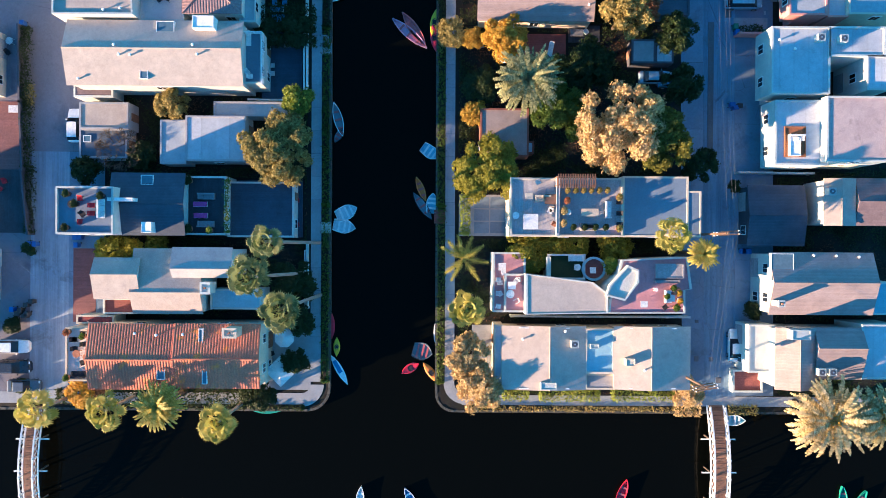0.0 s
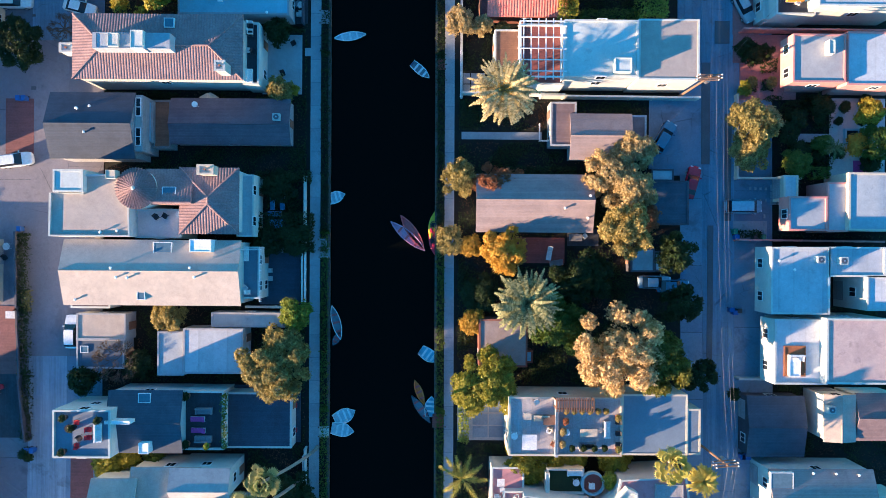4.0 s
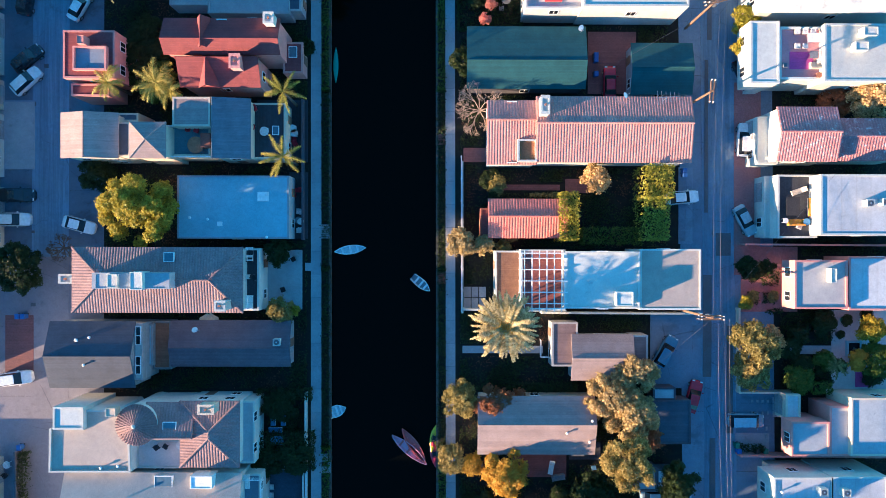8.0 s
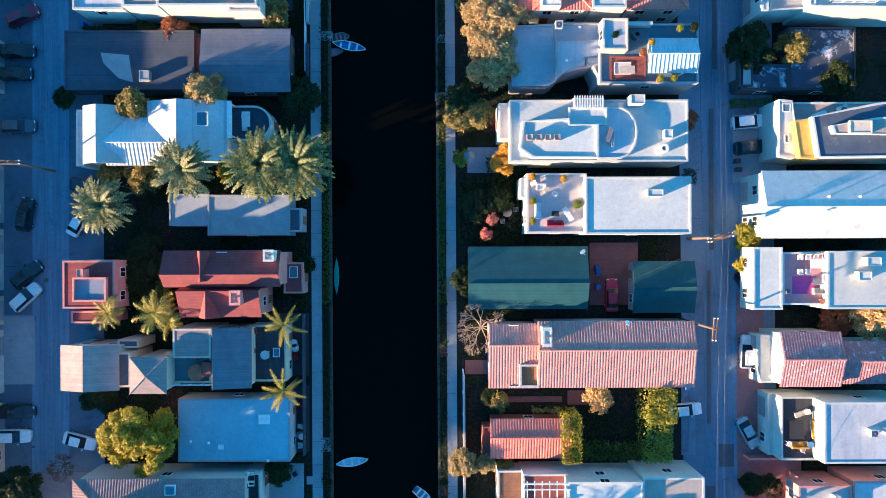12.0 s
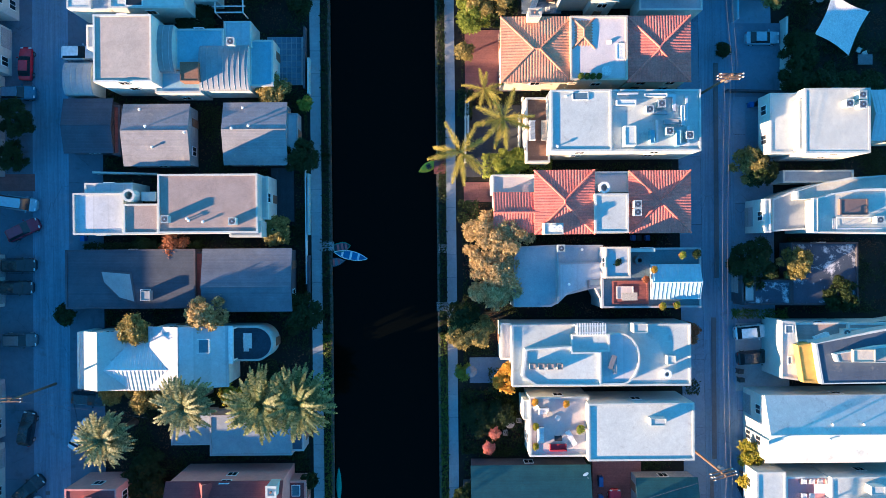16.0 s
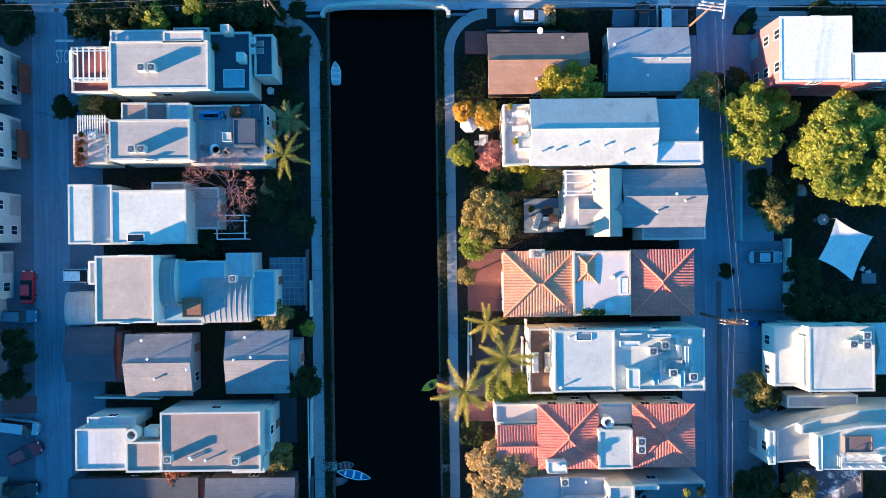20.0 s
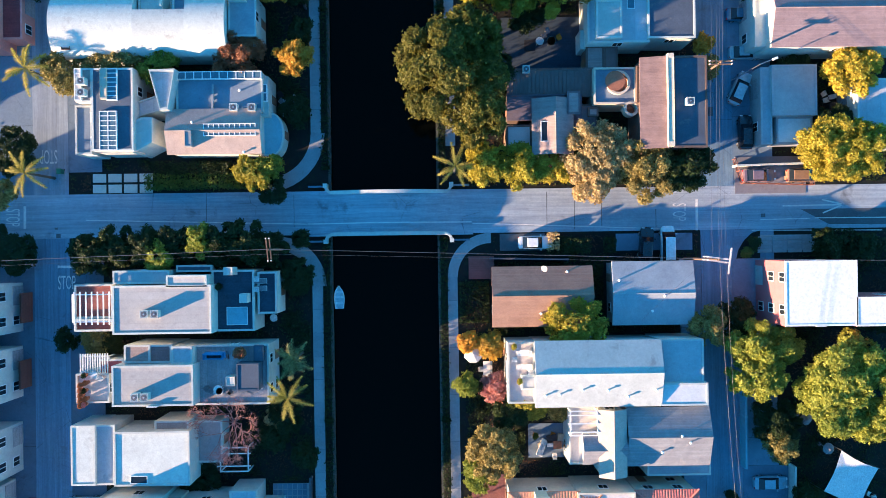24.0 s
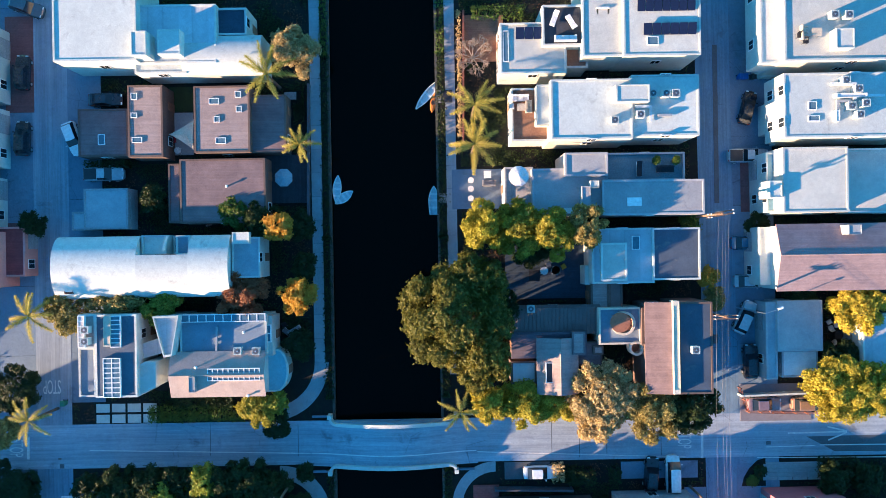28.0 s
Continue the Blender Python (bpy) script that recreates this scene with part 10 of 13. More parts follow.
leafy(-41.33, 83.72, 4.17, 4, "leaf_dark", "dark green leafy tree with an uneven clumped crown beside the house")
leafy(-46.62, 68.1, 2.73, 4, "leaf_dark", "dark green leafy tree with an uneven clumped crown beside the house")
leafy(-22.26, 57.67, 1.97, 4, "leaf_dark", "dark green leafy tree with an uneven clumped crown beside the house")
leafy(-21.86, 49.89, 2.13, 4, "leaf_olive", "brownish olive leafy tree with an uneven clumped crown beside the house")
leafy(-19.96, 49.71, 0.77, 3, "leaf_yellow", "yellow-green leafy tree with an uneven clumped crown beside the house")
bare_tree(-51.96, 58.22, 1.84, 3, "bark", "leafless tree with a web of thin branches")
leafy(-22, 36.78, 2.68, 3, "leaf_dark", "dark green leafy tree with an uneven clumped crown beside the house")
leafy(-20.07, 29.86, 2.68, 3, "leaf_dark", "dark green leafy tree with an uneven clumped crown beside the house")
leafy(-23.91, 29.09, 2.3, 3, "leaf_dark", "dark green leafy tree with an uneven clumped crown beside the house")
bare_tree(5.05, 77.06, 3.36, 6, "bark_pale", "leafless tree with a web of thin branches")
leafy(2.8, 83.28, 2.11, 5, "leaf_dark", "dark green leafy tree with an uneven clumped crown beside the house")
leafy(7.52, 66.86, 1.38, 3, "leaf_olive", "brownish olive leafy tree with an uneven clumped crown beside the house")
leafy(20.65, 67.61, 2.26, 5, "leaf_tan", "pale tan leafy tree with an uneven clumped crown beside the house")
leafy(6.77, 67.29, 1.92, 2.5, "leaf_dark", "dark green leafy tree with an uneven clumped crown beside the house")
leafy(2.49, 59.08, 2.11, 5, "leaf_tan", "pale tan leafy tree with an uneven clumped crown beside the house")
leafy(5.57, 58.74, 1.67, 4, "leaf_tan", "pale tan leafy tree with an uneven clumped crown beside the house")
leafy(8.31, 58.4, 1.07, 3, "leaf_olive", "brownish olive leafy tree with an uneven clumped crown beside the house")
palm("date", 7.97, 48.47, 4.41, 8.37, "palm_gold", "large date palm with long arching feather fronds", (0, 0))
leafy(2.55, 37.88, 2.86, 5, "leaf_olive", "brownish olive leafy tree with an uneven clumped crown beside the house")
leafy(7.1, 37.13, 3.16, 5, "leaf_rust", "rust-red leafy tree with an uneven clumped crown beside the house")
leafy(10.21, 37.38, 1.9, 4, "leaf_rust", "rust-red leafy tree with an uneven clumped crown beside the house")
leafy(22.64, 38.57, 3.85, 7, "leaf_tan", "pale tan leafy tree with an uneven clumped crown beside the house")
leafy(25.26, 35.96, 3.85, 7, "leaf_tan", "pale tan leafy tree with an uneven clumped crown beside the house")
leafy(26.2, 41.82, 2.99, 6, "leaf_tan", "pale tan leafy tree with an uneven clumped crown beside the house")
leafy(27.97, 32.62, 2.11, 5, "leaf_rust", "rust-red leafy tree with an uneven clumped crown beside the house")
leafy(1.47, 29.52, 2.3, 3, "leaf_olive", "brownish olive leafy tree with an uneven clumped crown beside the house")
leafy(4.16, 28.75, 1.68, 3, "leaf_orange", "orange leafy tree with an uneven clumped crown beside the house")
leafy(56.85, 78.19, 3.11, 7, "leaf_tan", "pale tan leafy tree with an uneven clumped crown beside the house")
leafy(53.3, 78.37, 2.73, 4, "leaf_rust", "rust-red leafy tree with an uneven clumped crown beside the house")
leafy(42, 45.62, 3.58, 6, "leaf_olive", "brownish olive leafy tree with an uneven clumped crown beside the house")
leafy(41.98, 41.75, 3.01, 5, "leaf_olive", "brownish olive leafy tree with an uneven clumped crown beside the house")
leafy(44.25, 45.93, 2.11, 5, "leaf_tan", "pale tan leafy tree with an uneven clumped crown beside the house")
leafy(49.03, 46.54, 1.54, 2.5, "leaf_dark", "dark green leafy tree with an uneven clumped crown beside the house")
leafy(52.3, 48.51, 1.84, 3, "leaf_dark", "dark green leafy tree with an uneven clumped crown beside the house")
leafy(47.88, 44.6, 1.69, 2.5, "leaf_dark", "dark green leafy tree with an uneven clumped crown beside the house")
leafy(48.86, 40.4, 2.14, 3, "leaf_green", "green leafy tree with an uneven clumped crown beside the house")
leafy(52.33, 43.11, 1.38, 3, "leaf_green", "green leafy tree with an uneven clumped crown beside the house")
leafy(58.88, 47.37, 1.84, 3, "leaf_yellow", "yellow-green leafy tree with an uneven clumped crown beside the house")
leafy(59.19, 43.22, 2.66, 4, "leaf_green", "green leafy tree with an uneven clumped crown beside the house")
leafy(56.96, 43.12, 1.53, 3, "leaf_orange", "orange leafy tree with an uneven clumped crown beside the house")
palm("queen", 53.49, 42.43, 1.67, 2.79, "palm_green", "queen palm with drooping feather fronds", (0, 0))
leafy(49.64, 42.23, 1.7, 2, "leaf_dark", "dark green leafy tree with an uneven clumped crown beside the house")
leafy(42.8, 55.42, 1.54, 2.5, "leaf_dark", "dark green leafy tree with an uneven clumped crown beside the house")
leafy(44.73, 55.81, 1.08, 2.5, "leaf_dark", "dark green leafy tree with an uneven clumped crown beside the house")
leafy(41.82, 51.15, 0.77, 2, "leaf_yellow", "yellow-green leafy tree with an uneven clumped crown beside the house")
hedge(15.51, 59.4, 18.08, 65.73, 5, "leaf_yellow")
hedge(26.57, 64.92, 30.31, 69.26, 6, "leaf_yellow")
hedge(26.68, 59.44, 30.01, 65.17, 5, "leaf_lime")
hedge(19.12, 58.91, 27.23, 61.15, 2.5, "leaf_green")
hedge(12.22, 65.41, 15.7, 65.79, 2, "leaf_olive")
hedge(9.23, 38.63, 18.56, 39.79, 1.6, "leaf_dark")
hedge(-37.06, 27.85, -29.36, 28.62, 2.4, "leaf_olive")
hedge(41.33, 30.27, 44.46, 31.21, 1.2, "leaf_dark")
hedge(-25.37, 37.36, -17.99, 38.91, 1.4, "leaf_dark")
hedge(-25.35, 27.63, -17.58, 29.18, 1.4, "leaf_dark")
hedge(51.11, 38.38, 53.45, 39.93, 2, "leaf_green")
car(-58.85, 65.48, 0, "pickup", "black", "black pickup parked on the concrete beside the alley")
car(-59.08, 62.13, 0, "suv", "white", "white suv parked on the concrete beside the alley")
car(-50.08, 61.39, -15, "sedan", "white", "white sedan parked on the concrete beside the alley")
car(-58.81, 40.21, 8, "suv", "white", "white suv parked on the concrete beside the alley")
car(23.17, 81.25, 90, "sedan", "red", "red sedan parked on the concrete beside the alley")
car(33.22, 65.39, 5, "sedan", "white", "white sedan parked on the concrete beside the alley")
car(30.95, 44.08, 60, "suv", "blue", "blue suv parked on the concrete beside the alley")
car(34.88, 37.84, 75, "sedan", "red", "red sedan parked on the concrete beside the alley")
car(41.79, 73.37, 88, "suv", "white", "white suv parked on the concrete beside the alley")
car(41.98, 62.21, -62, "sedan", "silver", "silver sedan parked on the concrete beside the alley")
car(41.75, 82.34, -65, "sedan", "black", "black sedan parked on the concrete beside the alley")
car(42.08, 34.5, 0, "van", "sky", "pale blue covered van parked beside the alley")
car(32.35, 23.39, 0, "sedan", "blue", "blue sedan parked on the concrete beside the alley")
table(48.43, 85.63, 6, 0, 2.4, 1.2, "white_paint")
sofa(48.81, 82.1, 6, 180, 2.2, "fabric_sand")
table(48.07, 83.42, 6, 0, 1.1, .9, "fabric_grey")
chair(51.4, 82.7, 6, -90, "fabric_sand")
lounger(47.05, 65.91, 4.6, 20, "fabric_sand")
table(46.15, 63.88, 4.6, 90, 2.4, 1.8, "fabric_dark")
sofa(48.78, 63.81, 4.6, -90, 2.4, "fabric_orange")
sofa(46.69, 61.78, 4.6, 180, 2.2, "fabric_orange")
chair(47.07, 61.26, 4.6, 160, "fabric_white")
table(45.19, 62, 4.6, 0, .7, .7, "fabric_white", round_top=True)
table(47.97, 61.86, 4.6, 0, .9, .9, "fabric_blue", round_top=True)
table(-23.63, 73.74, 3.6, 0, 1.2, 1.2, "fabric_white", round_top=True)
chair(-25.14, 76.75, 3.6, 0, "fabric_red")
chair(-25.44, 74.71, 3.6, 0, "fabric_red")
chair(-33.28, 73.77, 5, 0, "fabric_red")
table(-20.66, 74.77, 0, 0, 1.1, 1.1, "fabric_white", round_top=True)
chair(-20.5, 73.2, 0, 0, "fabric_red")
chair(-19.85, 66.28, 0, 90, "fabric_red")
chair(-19.84, 63.29, 0, 0, "fabric_white")
chair(-19.84, 60.77, 0, 180, "fabric_white")
table(-19.84, 62.11, 0, 0, 1, 1, "fabric_grey", round_top=True)
sofa(-25.45, 57.46, 4.2, 90, 1.8, "fabric_white")
chair(-25.67, 54.46, 4.2, 90, "fabric_white")
sofa(-25.44, 51.08, 4.2, 90, 1.8, "fabric_white")
lounger(-23.39, 34.54, 0, 90, "fabric_blue")
lounger(-21.98, 34.54, 0, 90, "fabric_blue")
lounger(-23.08, 33.04, 0, 0, "fabric_blue")
table(-22.76, 31.63, 0, 0, 1.8, 1.2, "fabric_blue")
chair(-37.11, 32.21, 5.4, 40, "fabric_dark")
chair(-36, 32.36, 5.4, -30, "fabric_dark")
table(-34, 32.59, 5.4, 0, 1, 1, "fabric_white", round_top=True)
umbrella(-31.46, 48.14, 0, 1.3, "fabric_sand", "open patio umbrella standing on the terrace", 6, 0)
table(-26.88, 47.68, 0, 0, 1.3, 1.3, "fabric_grey", round_top=True)
boat(-14.94, 83.92, 90, 5.07, 0.71, "board", "green", "green paddle board moored beside the canal bank", "hull_green")
boat(-2.91, 53.33, -40, 3.17, 1.19, "row", "blue", "blue rowing boat moored beside the canal bank")
boat(-12.82, 58.05, 8, 4.44, 1.19, "canoe", "white", "white canoe moored beside the canal bank")
boat(-14.66, 35.48, 20, 2.69, 1.58, "row", "white", "white rowing boat moored beside the canal bank")
bin_(21.21, 84.98, 0, "blue")
bin_(21.21, 84.36, 0, "blue")
bin_(21.22, 82.41, 0, "blue")
bin_(33.52, 68.51, 0, "blue")
bin_(33.52, 69.05, 0, "blue")
bin_(40.92, 31.06, 0, "green")
bin_(41.16, 30.28, 0, "blue")
bin_(43.66, 30.28, 0, "black")
bin_(44.84, 30.28, 0, "green")
bin_(-58.44, 48.77, 0, "blue")
bin_(-57.66, 48.77, 0, "blue")
planter(52.5, 46.98, 0, .8, "terracotta", "leaf_dark")
planter(52.28, 41.71, 0, .8, "terracotta", "leaf_dark")
planter(56.04, 48.4, 0, .7, "bin_green", "leaf_dark")
planter(43.04, 51.66, 0, .7, "terracotta", "leaf_olive")
planter(45.79, 51.67, 0, .7, "terracotta", "leaf_olive")
table(42.71, 34.12, 0, 0, 1, 1, "fabric_grey", round_top=True)
pave(20.26, 79.82, 26.97, 88.48, "paving_red", 0.0542)
pave(2.96, 70.29, 6.51, 72.26, "paving_red", 0.0548)
pave(6.92, 66.38, 16.38, 67.17, "paving_red", 0.0554)
pave(17.16, 66.01, 20.32, 67.98, "paving_red", 0.0560)
pave(32.96, 58.96, 34.93, 69.61, "concrete", 0.0566)
slabs(32.96, 59.35, 34.86, 68.66, 2, 6, "concrete", 0.08, z=0.04)
pave(40.68, 58.59, 44.4, 81.46, "paving_pink", 0.0872)
pave(40.73, 54.65, 49.59, 58.6, "paving_pink", 0.0878)
pave(41.69, 49.52, 49.6, 54.65, "paving_pink", 0.0884)
pave(48.05, 43.61, 54.38, 44.8, "concrete_pale", 0.0890)
pave(54.38, 37.94, 62.14, 49.79, "deck_pale", 0.0796)
pave(40.98, 29.77, 45.73, 32.54, "concrete_pale", 0.0602)
pave(-24.93, 49.74, -19.43, 58.01, "concrete_pale", 0.1008)
pave(-19.04, 55.1, -18.09, 56.21, "concrete_pale", 0.1114)
pave(-60.64, 41, -56.72, 48.86, "paving_red", 0.0620)
pave(-61.47, 69.29, -56.61, 78.71, "concrete", 0.0626)
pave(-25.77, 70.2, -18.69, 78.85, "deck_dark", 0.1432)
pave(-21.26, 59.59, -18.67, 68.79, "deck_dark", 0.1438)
slabs(3.02, 49.81, 6.17, 52.96, 3, 2, "concrete_pale", 0.1)
pave(2.88, 43.67, 14.08, 44.7, "concrete_pale", 0.0644)
pave(29.08, 38.83, 36.19, 49.49, "concrete", 0.0650)
barrier(2.97, 49.89, 16.91, 49.69, 1.6, "stucco_white")
barrier(13.78, 49.47, 35.46, 49.37, 1.8, "stucco_white")
barrier(2.78, 70.12, 2.83, 49.47, 1, "stucco_white")
barrier(-18.75, 38.15, -18.72, 28.05, 1.2, "stucco_white")
barrier(41.2, 38.44, 49.78, 38.45, 1.2, "stucco_cream")
barrier(41.11, 29.87, 60.97, 29.75, 1.8, "stucco_pink")
barrier(41.09, 49.96, 41.13, 38.63, 1, "stucco_cream")
barrier(41.62, 58.9, 60.86, 58.8, 1.8, "stucco_pink")
barrier(-19.23, 78.55, -19.19, 59.52, 1.2, "siding_dark", "slim fence between two garden lots", "fence")
utility_pole(33.12, 49.8, 11.5, 0)
utility_pole(33.23, 77.73, 11, 85, 1, False)
leafy(-22.98, 138.44, 2.43, 4, "leaf_olive", "brownish olive leafy tree with an uneven clumped crown beside the house")
leafy(-18.61, 136.52, 1.07, 3, "leaf_lime", "bright lime-green leafy tree with an uneven clumped crown beside the house")
leafy(-22.74, 119.41, 2.28, 4, "leaf_olive", "brownish olive leafy tree with an uneven clumped crown beside the house")
leafy(-36.48, 117.4, 2.13, 3.5, "leaf_rust", "rust-red leafy tree with an uneven clumped crown beside the house")
leafy(-40.43, 117.3, 1.68, 3, "leaf_dark", "dark green leafy tree with an uneven clumped crown beside the house")
leafy(-19.27, 129.36, 2.58, 4, "leaf_dark", "dark green leafy tree with an uneven clumped crown beside the house")
leafy(-56.83, 134.64, 2.86, 5, "leaf_dark", "dark green leafy tree with an uneven clumped crown beside the house")
leafy(-58.09, 129.57, 2.28, 4, "leaf_dark", "dark green leafy tree with an uneven clumped crown beside the house")
leafy(-51.14, 108.23, 1.53, 3, "leaf_dark", "dark green leafy tree with an uneven clumped crown beside the house")
leafy(-40.3, 106.54, 2.21, 7.5, "leaf_olive", "brownish olive leafy tree with an uneven clumped crown beside the house")
leafy(-31.2, 108.17, 3.1, 7.5, "leaf_tan", "pale tan leafy tree with an uneven clumped crown beside the house")
leafy(-19.41, 108.2, 3.04, 4, "leaf_dark", "dark green leafy tree with an uneven clumped crown beside the house")
palm("date", -42.91, 93.22, 3.7, 8.37, "palm_grey", "large date palm with long arching feather fronds", (0, 0))
palm("date", -32.46, 97.54, 3.94, 9.3, "palm_grey", "large date palm with long arching feather fronds", (0, 0))
palm("date", -22.6, 98.0, 4.6, 10.23, "palm_green", "large date palm with long arching feather fronds", (0, 0))
palm("date", -18.2, 98.2, 4.6, 10.23, "palm_green", "large date palm with long arching feather fronds", (0, 0))
leafy(-28.47, 97.87, 1.64, 6, "leaf_yellow", "yellow-green leafy tree with an uneven clumped crown beside the house")
leafy(-39.93, 97.85, 3.01, 5, "leaf_olive", "brownish olive leafy tree with an uneven clumped crown beside the house")
leafy(-44.78, 97.93, 1.9, 4, "leaf_olive", "brownish olive leafy tree with an uneven clumped crown beside the house")
leafy(-40.28, 87.73, 2.68, 3, "leaf_dark", "dark green leafy tree with an uneven clumped crown beside the house")
leafy(-18.58, 85.67, 1.22, 3, "leaf_dark", "dark green leafy tree with an uneven clumped crown beside the house")
leafy(-38.5, 80.71, 3.04, 4, "leaf_green", "green leafy tree with an uneven clumped crown beside the house")
palm("foxtail", 7.54, 133.22, 4.46, 7.44, "palm_lime", "foxtail palm with bushy plume-like arching fronds", (0, 0))
palm("foxtail", 2.13, 128.95, 4.17, 7.44, "palm_lime", "foxtail palm with bushy plume-like arching fronds", (0, 0))
leafy(9.08, 128.07, 2.66, 4, "leaf_lime", "bright lime-green leafy tree with an uneven clumped crown beside the house")
leafy(6.93, 117.3, 5.18, 7, "leaf_tan", "pale tan leafy tree with an uneven clumped crown beside the house")
leafy(6.9, 112.87, 4.44, 7, "leaf_tan", "pale tan leafy tree with an uneven clumped crown beside the house")
leafy(3.23, 105.81, 3.39, 5, "leaf_olive", "brownish olive leafy tree with an uneven clumped crown beside the house")
leafy(2.11, 107.32, 2.86, 5, "leaf_dark", "dark green leafy tree with an uneven clumped crown beside the house")
leafy(7.92, 99.02, 1.81, 5, "leaf_orange", "orange leafy tree with an uneven clumped crown beside the house")
leafy(8.46, 100.9, 1.05, 5, "leaf_orange", "orange leafy tree with an uneven clumped crown beside the house")
leafy(2.51, 99.99, 1.23, 2.5, "leaf_lime", "bright lime-green leafy tree with an uneven clumped crown beside the house")
leafy(10.13, 99.59, 1.68, 3, "leaf_dark", "dark green leafy tree with an uneven clumped crown beside the house")
leafy(6.67, 91.75, 0.85, 2.5, "leaf_pink", "pink flowering leafy tree with an uneven clumped crown beside the house")
leafy(5.82, 89.61, 0.85, 2.5, "leaf_pink", "pink flowering leafy tree with an uneven clumped crown beside the house")
leafy(4.38, 93.46, 2.46, 2.5, "leaf_dark", "dark green leafy tree with an uneven clumped crown beside the house")
leafy(7.46, 94.2, 2, 2.5, "leaf_dark", "dark green leafy tree with an uneven clumped crown beside the house")
leafy(40.95, 127.74, 2.86, 5, "leaf_olive", "brownish olive leafy tree with an uneven clumped crown beside the house")
leafy(42.07, 126.99, 2.56, 5, "leaf_dark", "dark green leafy tree with an uneven clumped crown beside the house")
leafy(41.26, 114.59, 3.76, 5, "leaf_dark", "dark green leafy tree with an uneven clumped crown beside the house")
leafy(46.91, 114.56, 2.56, 5, "leaf_olive", "brownish olive leafy tree with an uneven clumped crown beside the house")
leafy(52.92, 110.39, 2.56, 5, "leaf_dark", "dark green leafy tree with an uneven clumped crown beside the house")
leafy(40.76, 89.16, 1.96, 5, "leaf_yellow", "yellow-green leafy tree with an uneven clumped crown beside the house")
leafy(40.74, 85.63, 1.81, 5, "leaf_yellow", "yellow-green leafy tree with an uneven clumped crown beside the house")
leafy(33.1, 105.02, 1.53, 3, "leaf_rust", "rust-red leafy tree with an uneven clumped crown beside the house")
hedge(33.13, 96.59, 34.68, 98.52, 1.2, "leaf_dark")
hedge(39.7, 106.99, 46.68, 108.15, 1.4, "leaf_green")
hedge(5.35, 126.51, 14.54, 129.56, 2.4, "leaf_lime")
hedge(1.98, 135, 3.91, 138.47, 1.5, "leaf_dark")
hedge(1.89, 120.36, 4.59, 123.29, 1.5, "leaf_dark")
hedge(6.01, 97.15, 9.11, 100.25, 1.2, "leaf_dark")
hedge(-48.63, 117.11, -33.35, 117.88, 2.2, "leaf_dark")
hedge(2.12, 88.53, 11.07, 97.09, 0.6, "leaf_dark")
car(-58.22, 123.44, -8, "van", "sky", "pale covered van parked beside the alley")
car(-57.63, 119.81, 25, "suv", "maroon", "maroon suv parked on the concrete beside the alley")
car(-58.29, 114.96, 0, "suv", "black", "black suv parked on the concrete beside the alley")
car(-58.7, 111.88, 0, "suv", "black", "black suv parked on the concrete beside the alley")
car(-58.22, 104.71, 0, "suv", "grey", "grey suv parked on the concrete beside the alley")
car(-57.32, 92.58, 80, "suv", "black", "black suv parked on the concrete beside the alley")
car(-57.16, 84.32, 40, "suv", "black", "black suv parked on the concrete beside the alley")
car(-57.34, 81.23, 42, "suv", "white", "white suv parked on the concrete beside the alley")
car(-48.82, 96.62, -5, "suv", "black", "black suv parked on the concrete beside the alley")
car(-50.01, 91.68, 60, "sedan", "white", "white sedan parked on the concrete beside the alley")
car(42.07, 105.06, 5, "suv", "white", "white suv parked on the concrete beside the alley")
car(42.44, 101.57, 5, "suv", "black", "black suv parked on the concrete beside the alley")
umbrella(3.49, 100.18, 0, .8, "fabric_grey", "open patio umbrella standing on the terrace", 8, 0)
table(8.78, 92.7, 0, 0, 1.3, 1.3, "fabric_grey", round_top=True)
chair(7.61, 93.1, 0, 90, "fabric_grey")
chair(9.96, 93.09, 0, -90, "fabric_grey")
chair(8.15, 91.53, 0, 180, "fabric_grey")
sofa(12.66, 95.68, 5.4, 0, 1.3, "fabric_white")
table(13.39, 95.3, 5.4, 0, .8, .8, "fabric_sand", round_top=True)
chair(14.49, 94.78, 5.4, 60, "fabric_white")
chair(11.56, 96.13, 5.4, -60, "fabric_white")
sofa(14.47, 90.95, 5.4, 180, 2.2, "fabric_red")
table(14.48, 92.2, 5.4, 0, 1, .7, "fabric_dark")
lounger(16.17, 92.19, 5.4, -60, "fabric_white")
sofa(12.27, 92.59, 5.4, 90, 2.0, "fabric_white")
planter(11.55, 93.79, 5.4, .4, "terracotta", "leaf_yellow")
planter(11.53, 91.23, 5.4, .4, "terracotta", "leaf_yellow")
planter(17.33, 93.38, 5.4, .5, "terracotta", "leaf_lime")
planter(15.52, 96.69, 5.4, .4, "terracotta", "leaf_orange")
planter(11.49, 96.94, 5.4, .4, "terracotta", "leaf_orange")
sofa(11.51, 132.15, 4.6, 90, 2.6, "fabric_white")
sofa(13.14, 132.14, 4.6, -90, 2.6, "fabric_sand")
planter(29.51, 109.41, 6.4, .4, "terracotta", "leaf_yellow")
planter(27.7, 109.28, 6.4, .4, "terracotta", "leaf_yellow")
planter(26.64, 113.91, 6.4, .4, "terracotta", "leaf_orange")
planter(25.55, 112.69, 6.4, .4, "terracotta", "leaf_rust")
planter(30.27, 115.77, 6.4, .4, "terracotta", "leaf_lime")
planter(32.08, 115.9, 6.4, .5, "bin_black", "leaf_dark")
planter(21.94, 114.88, 6.4, .6, "bin_black", "leaf_dark")
table(23.51, 110.54, 6.4, 0, 2, 1, "fabric_sand")
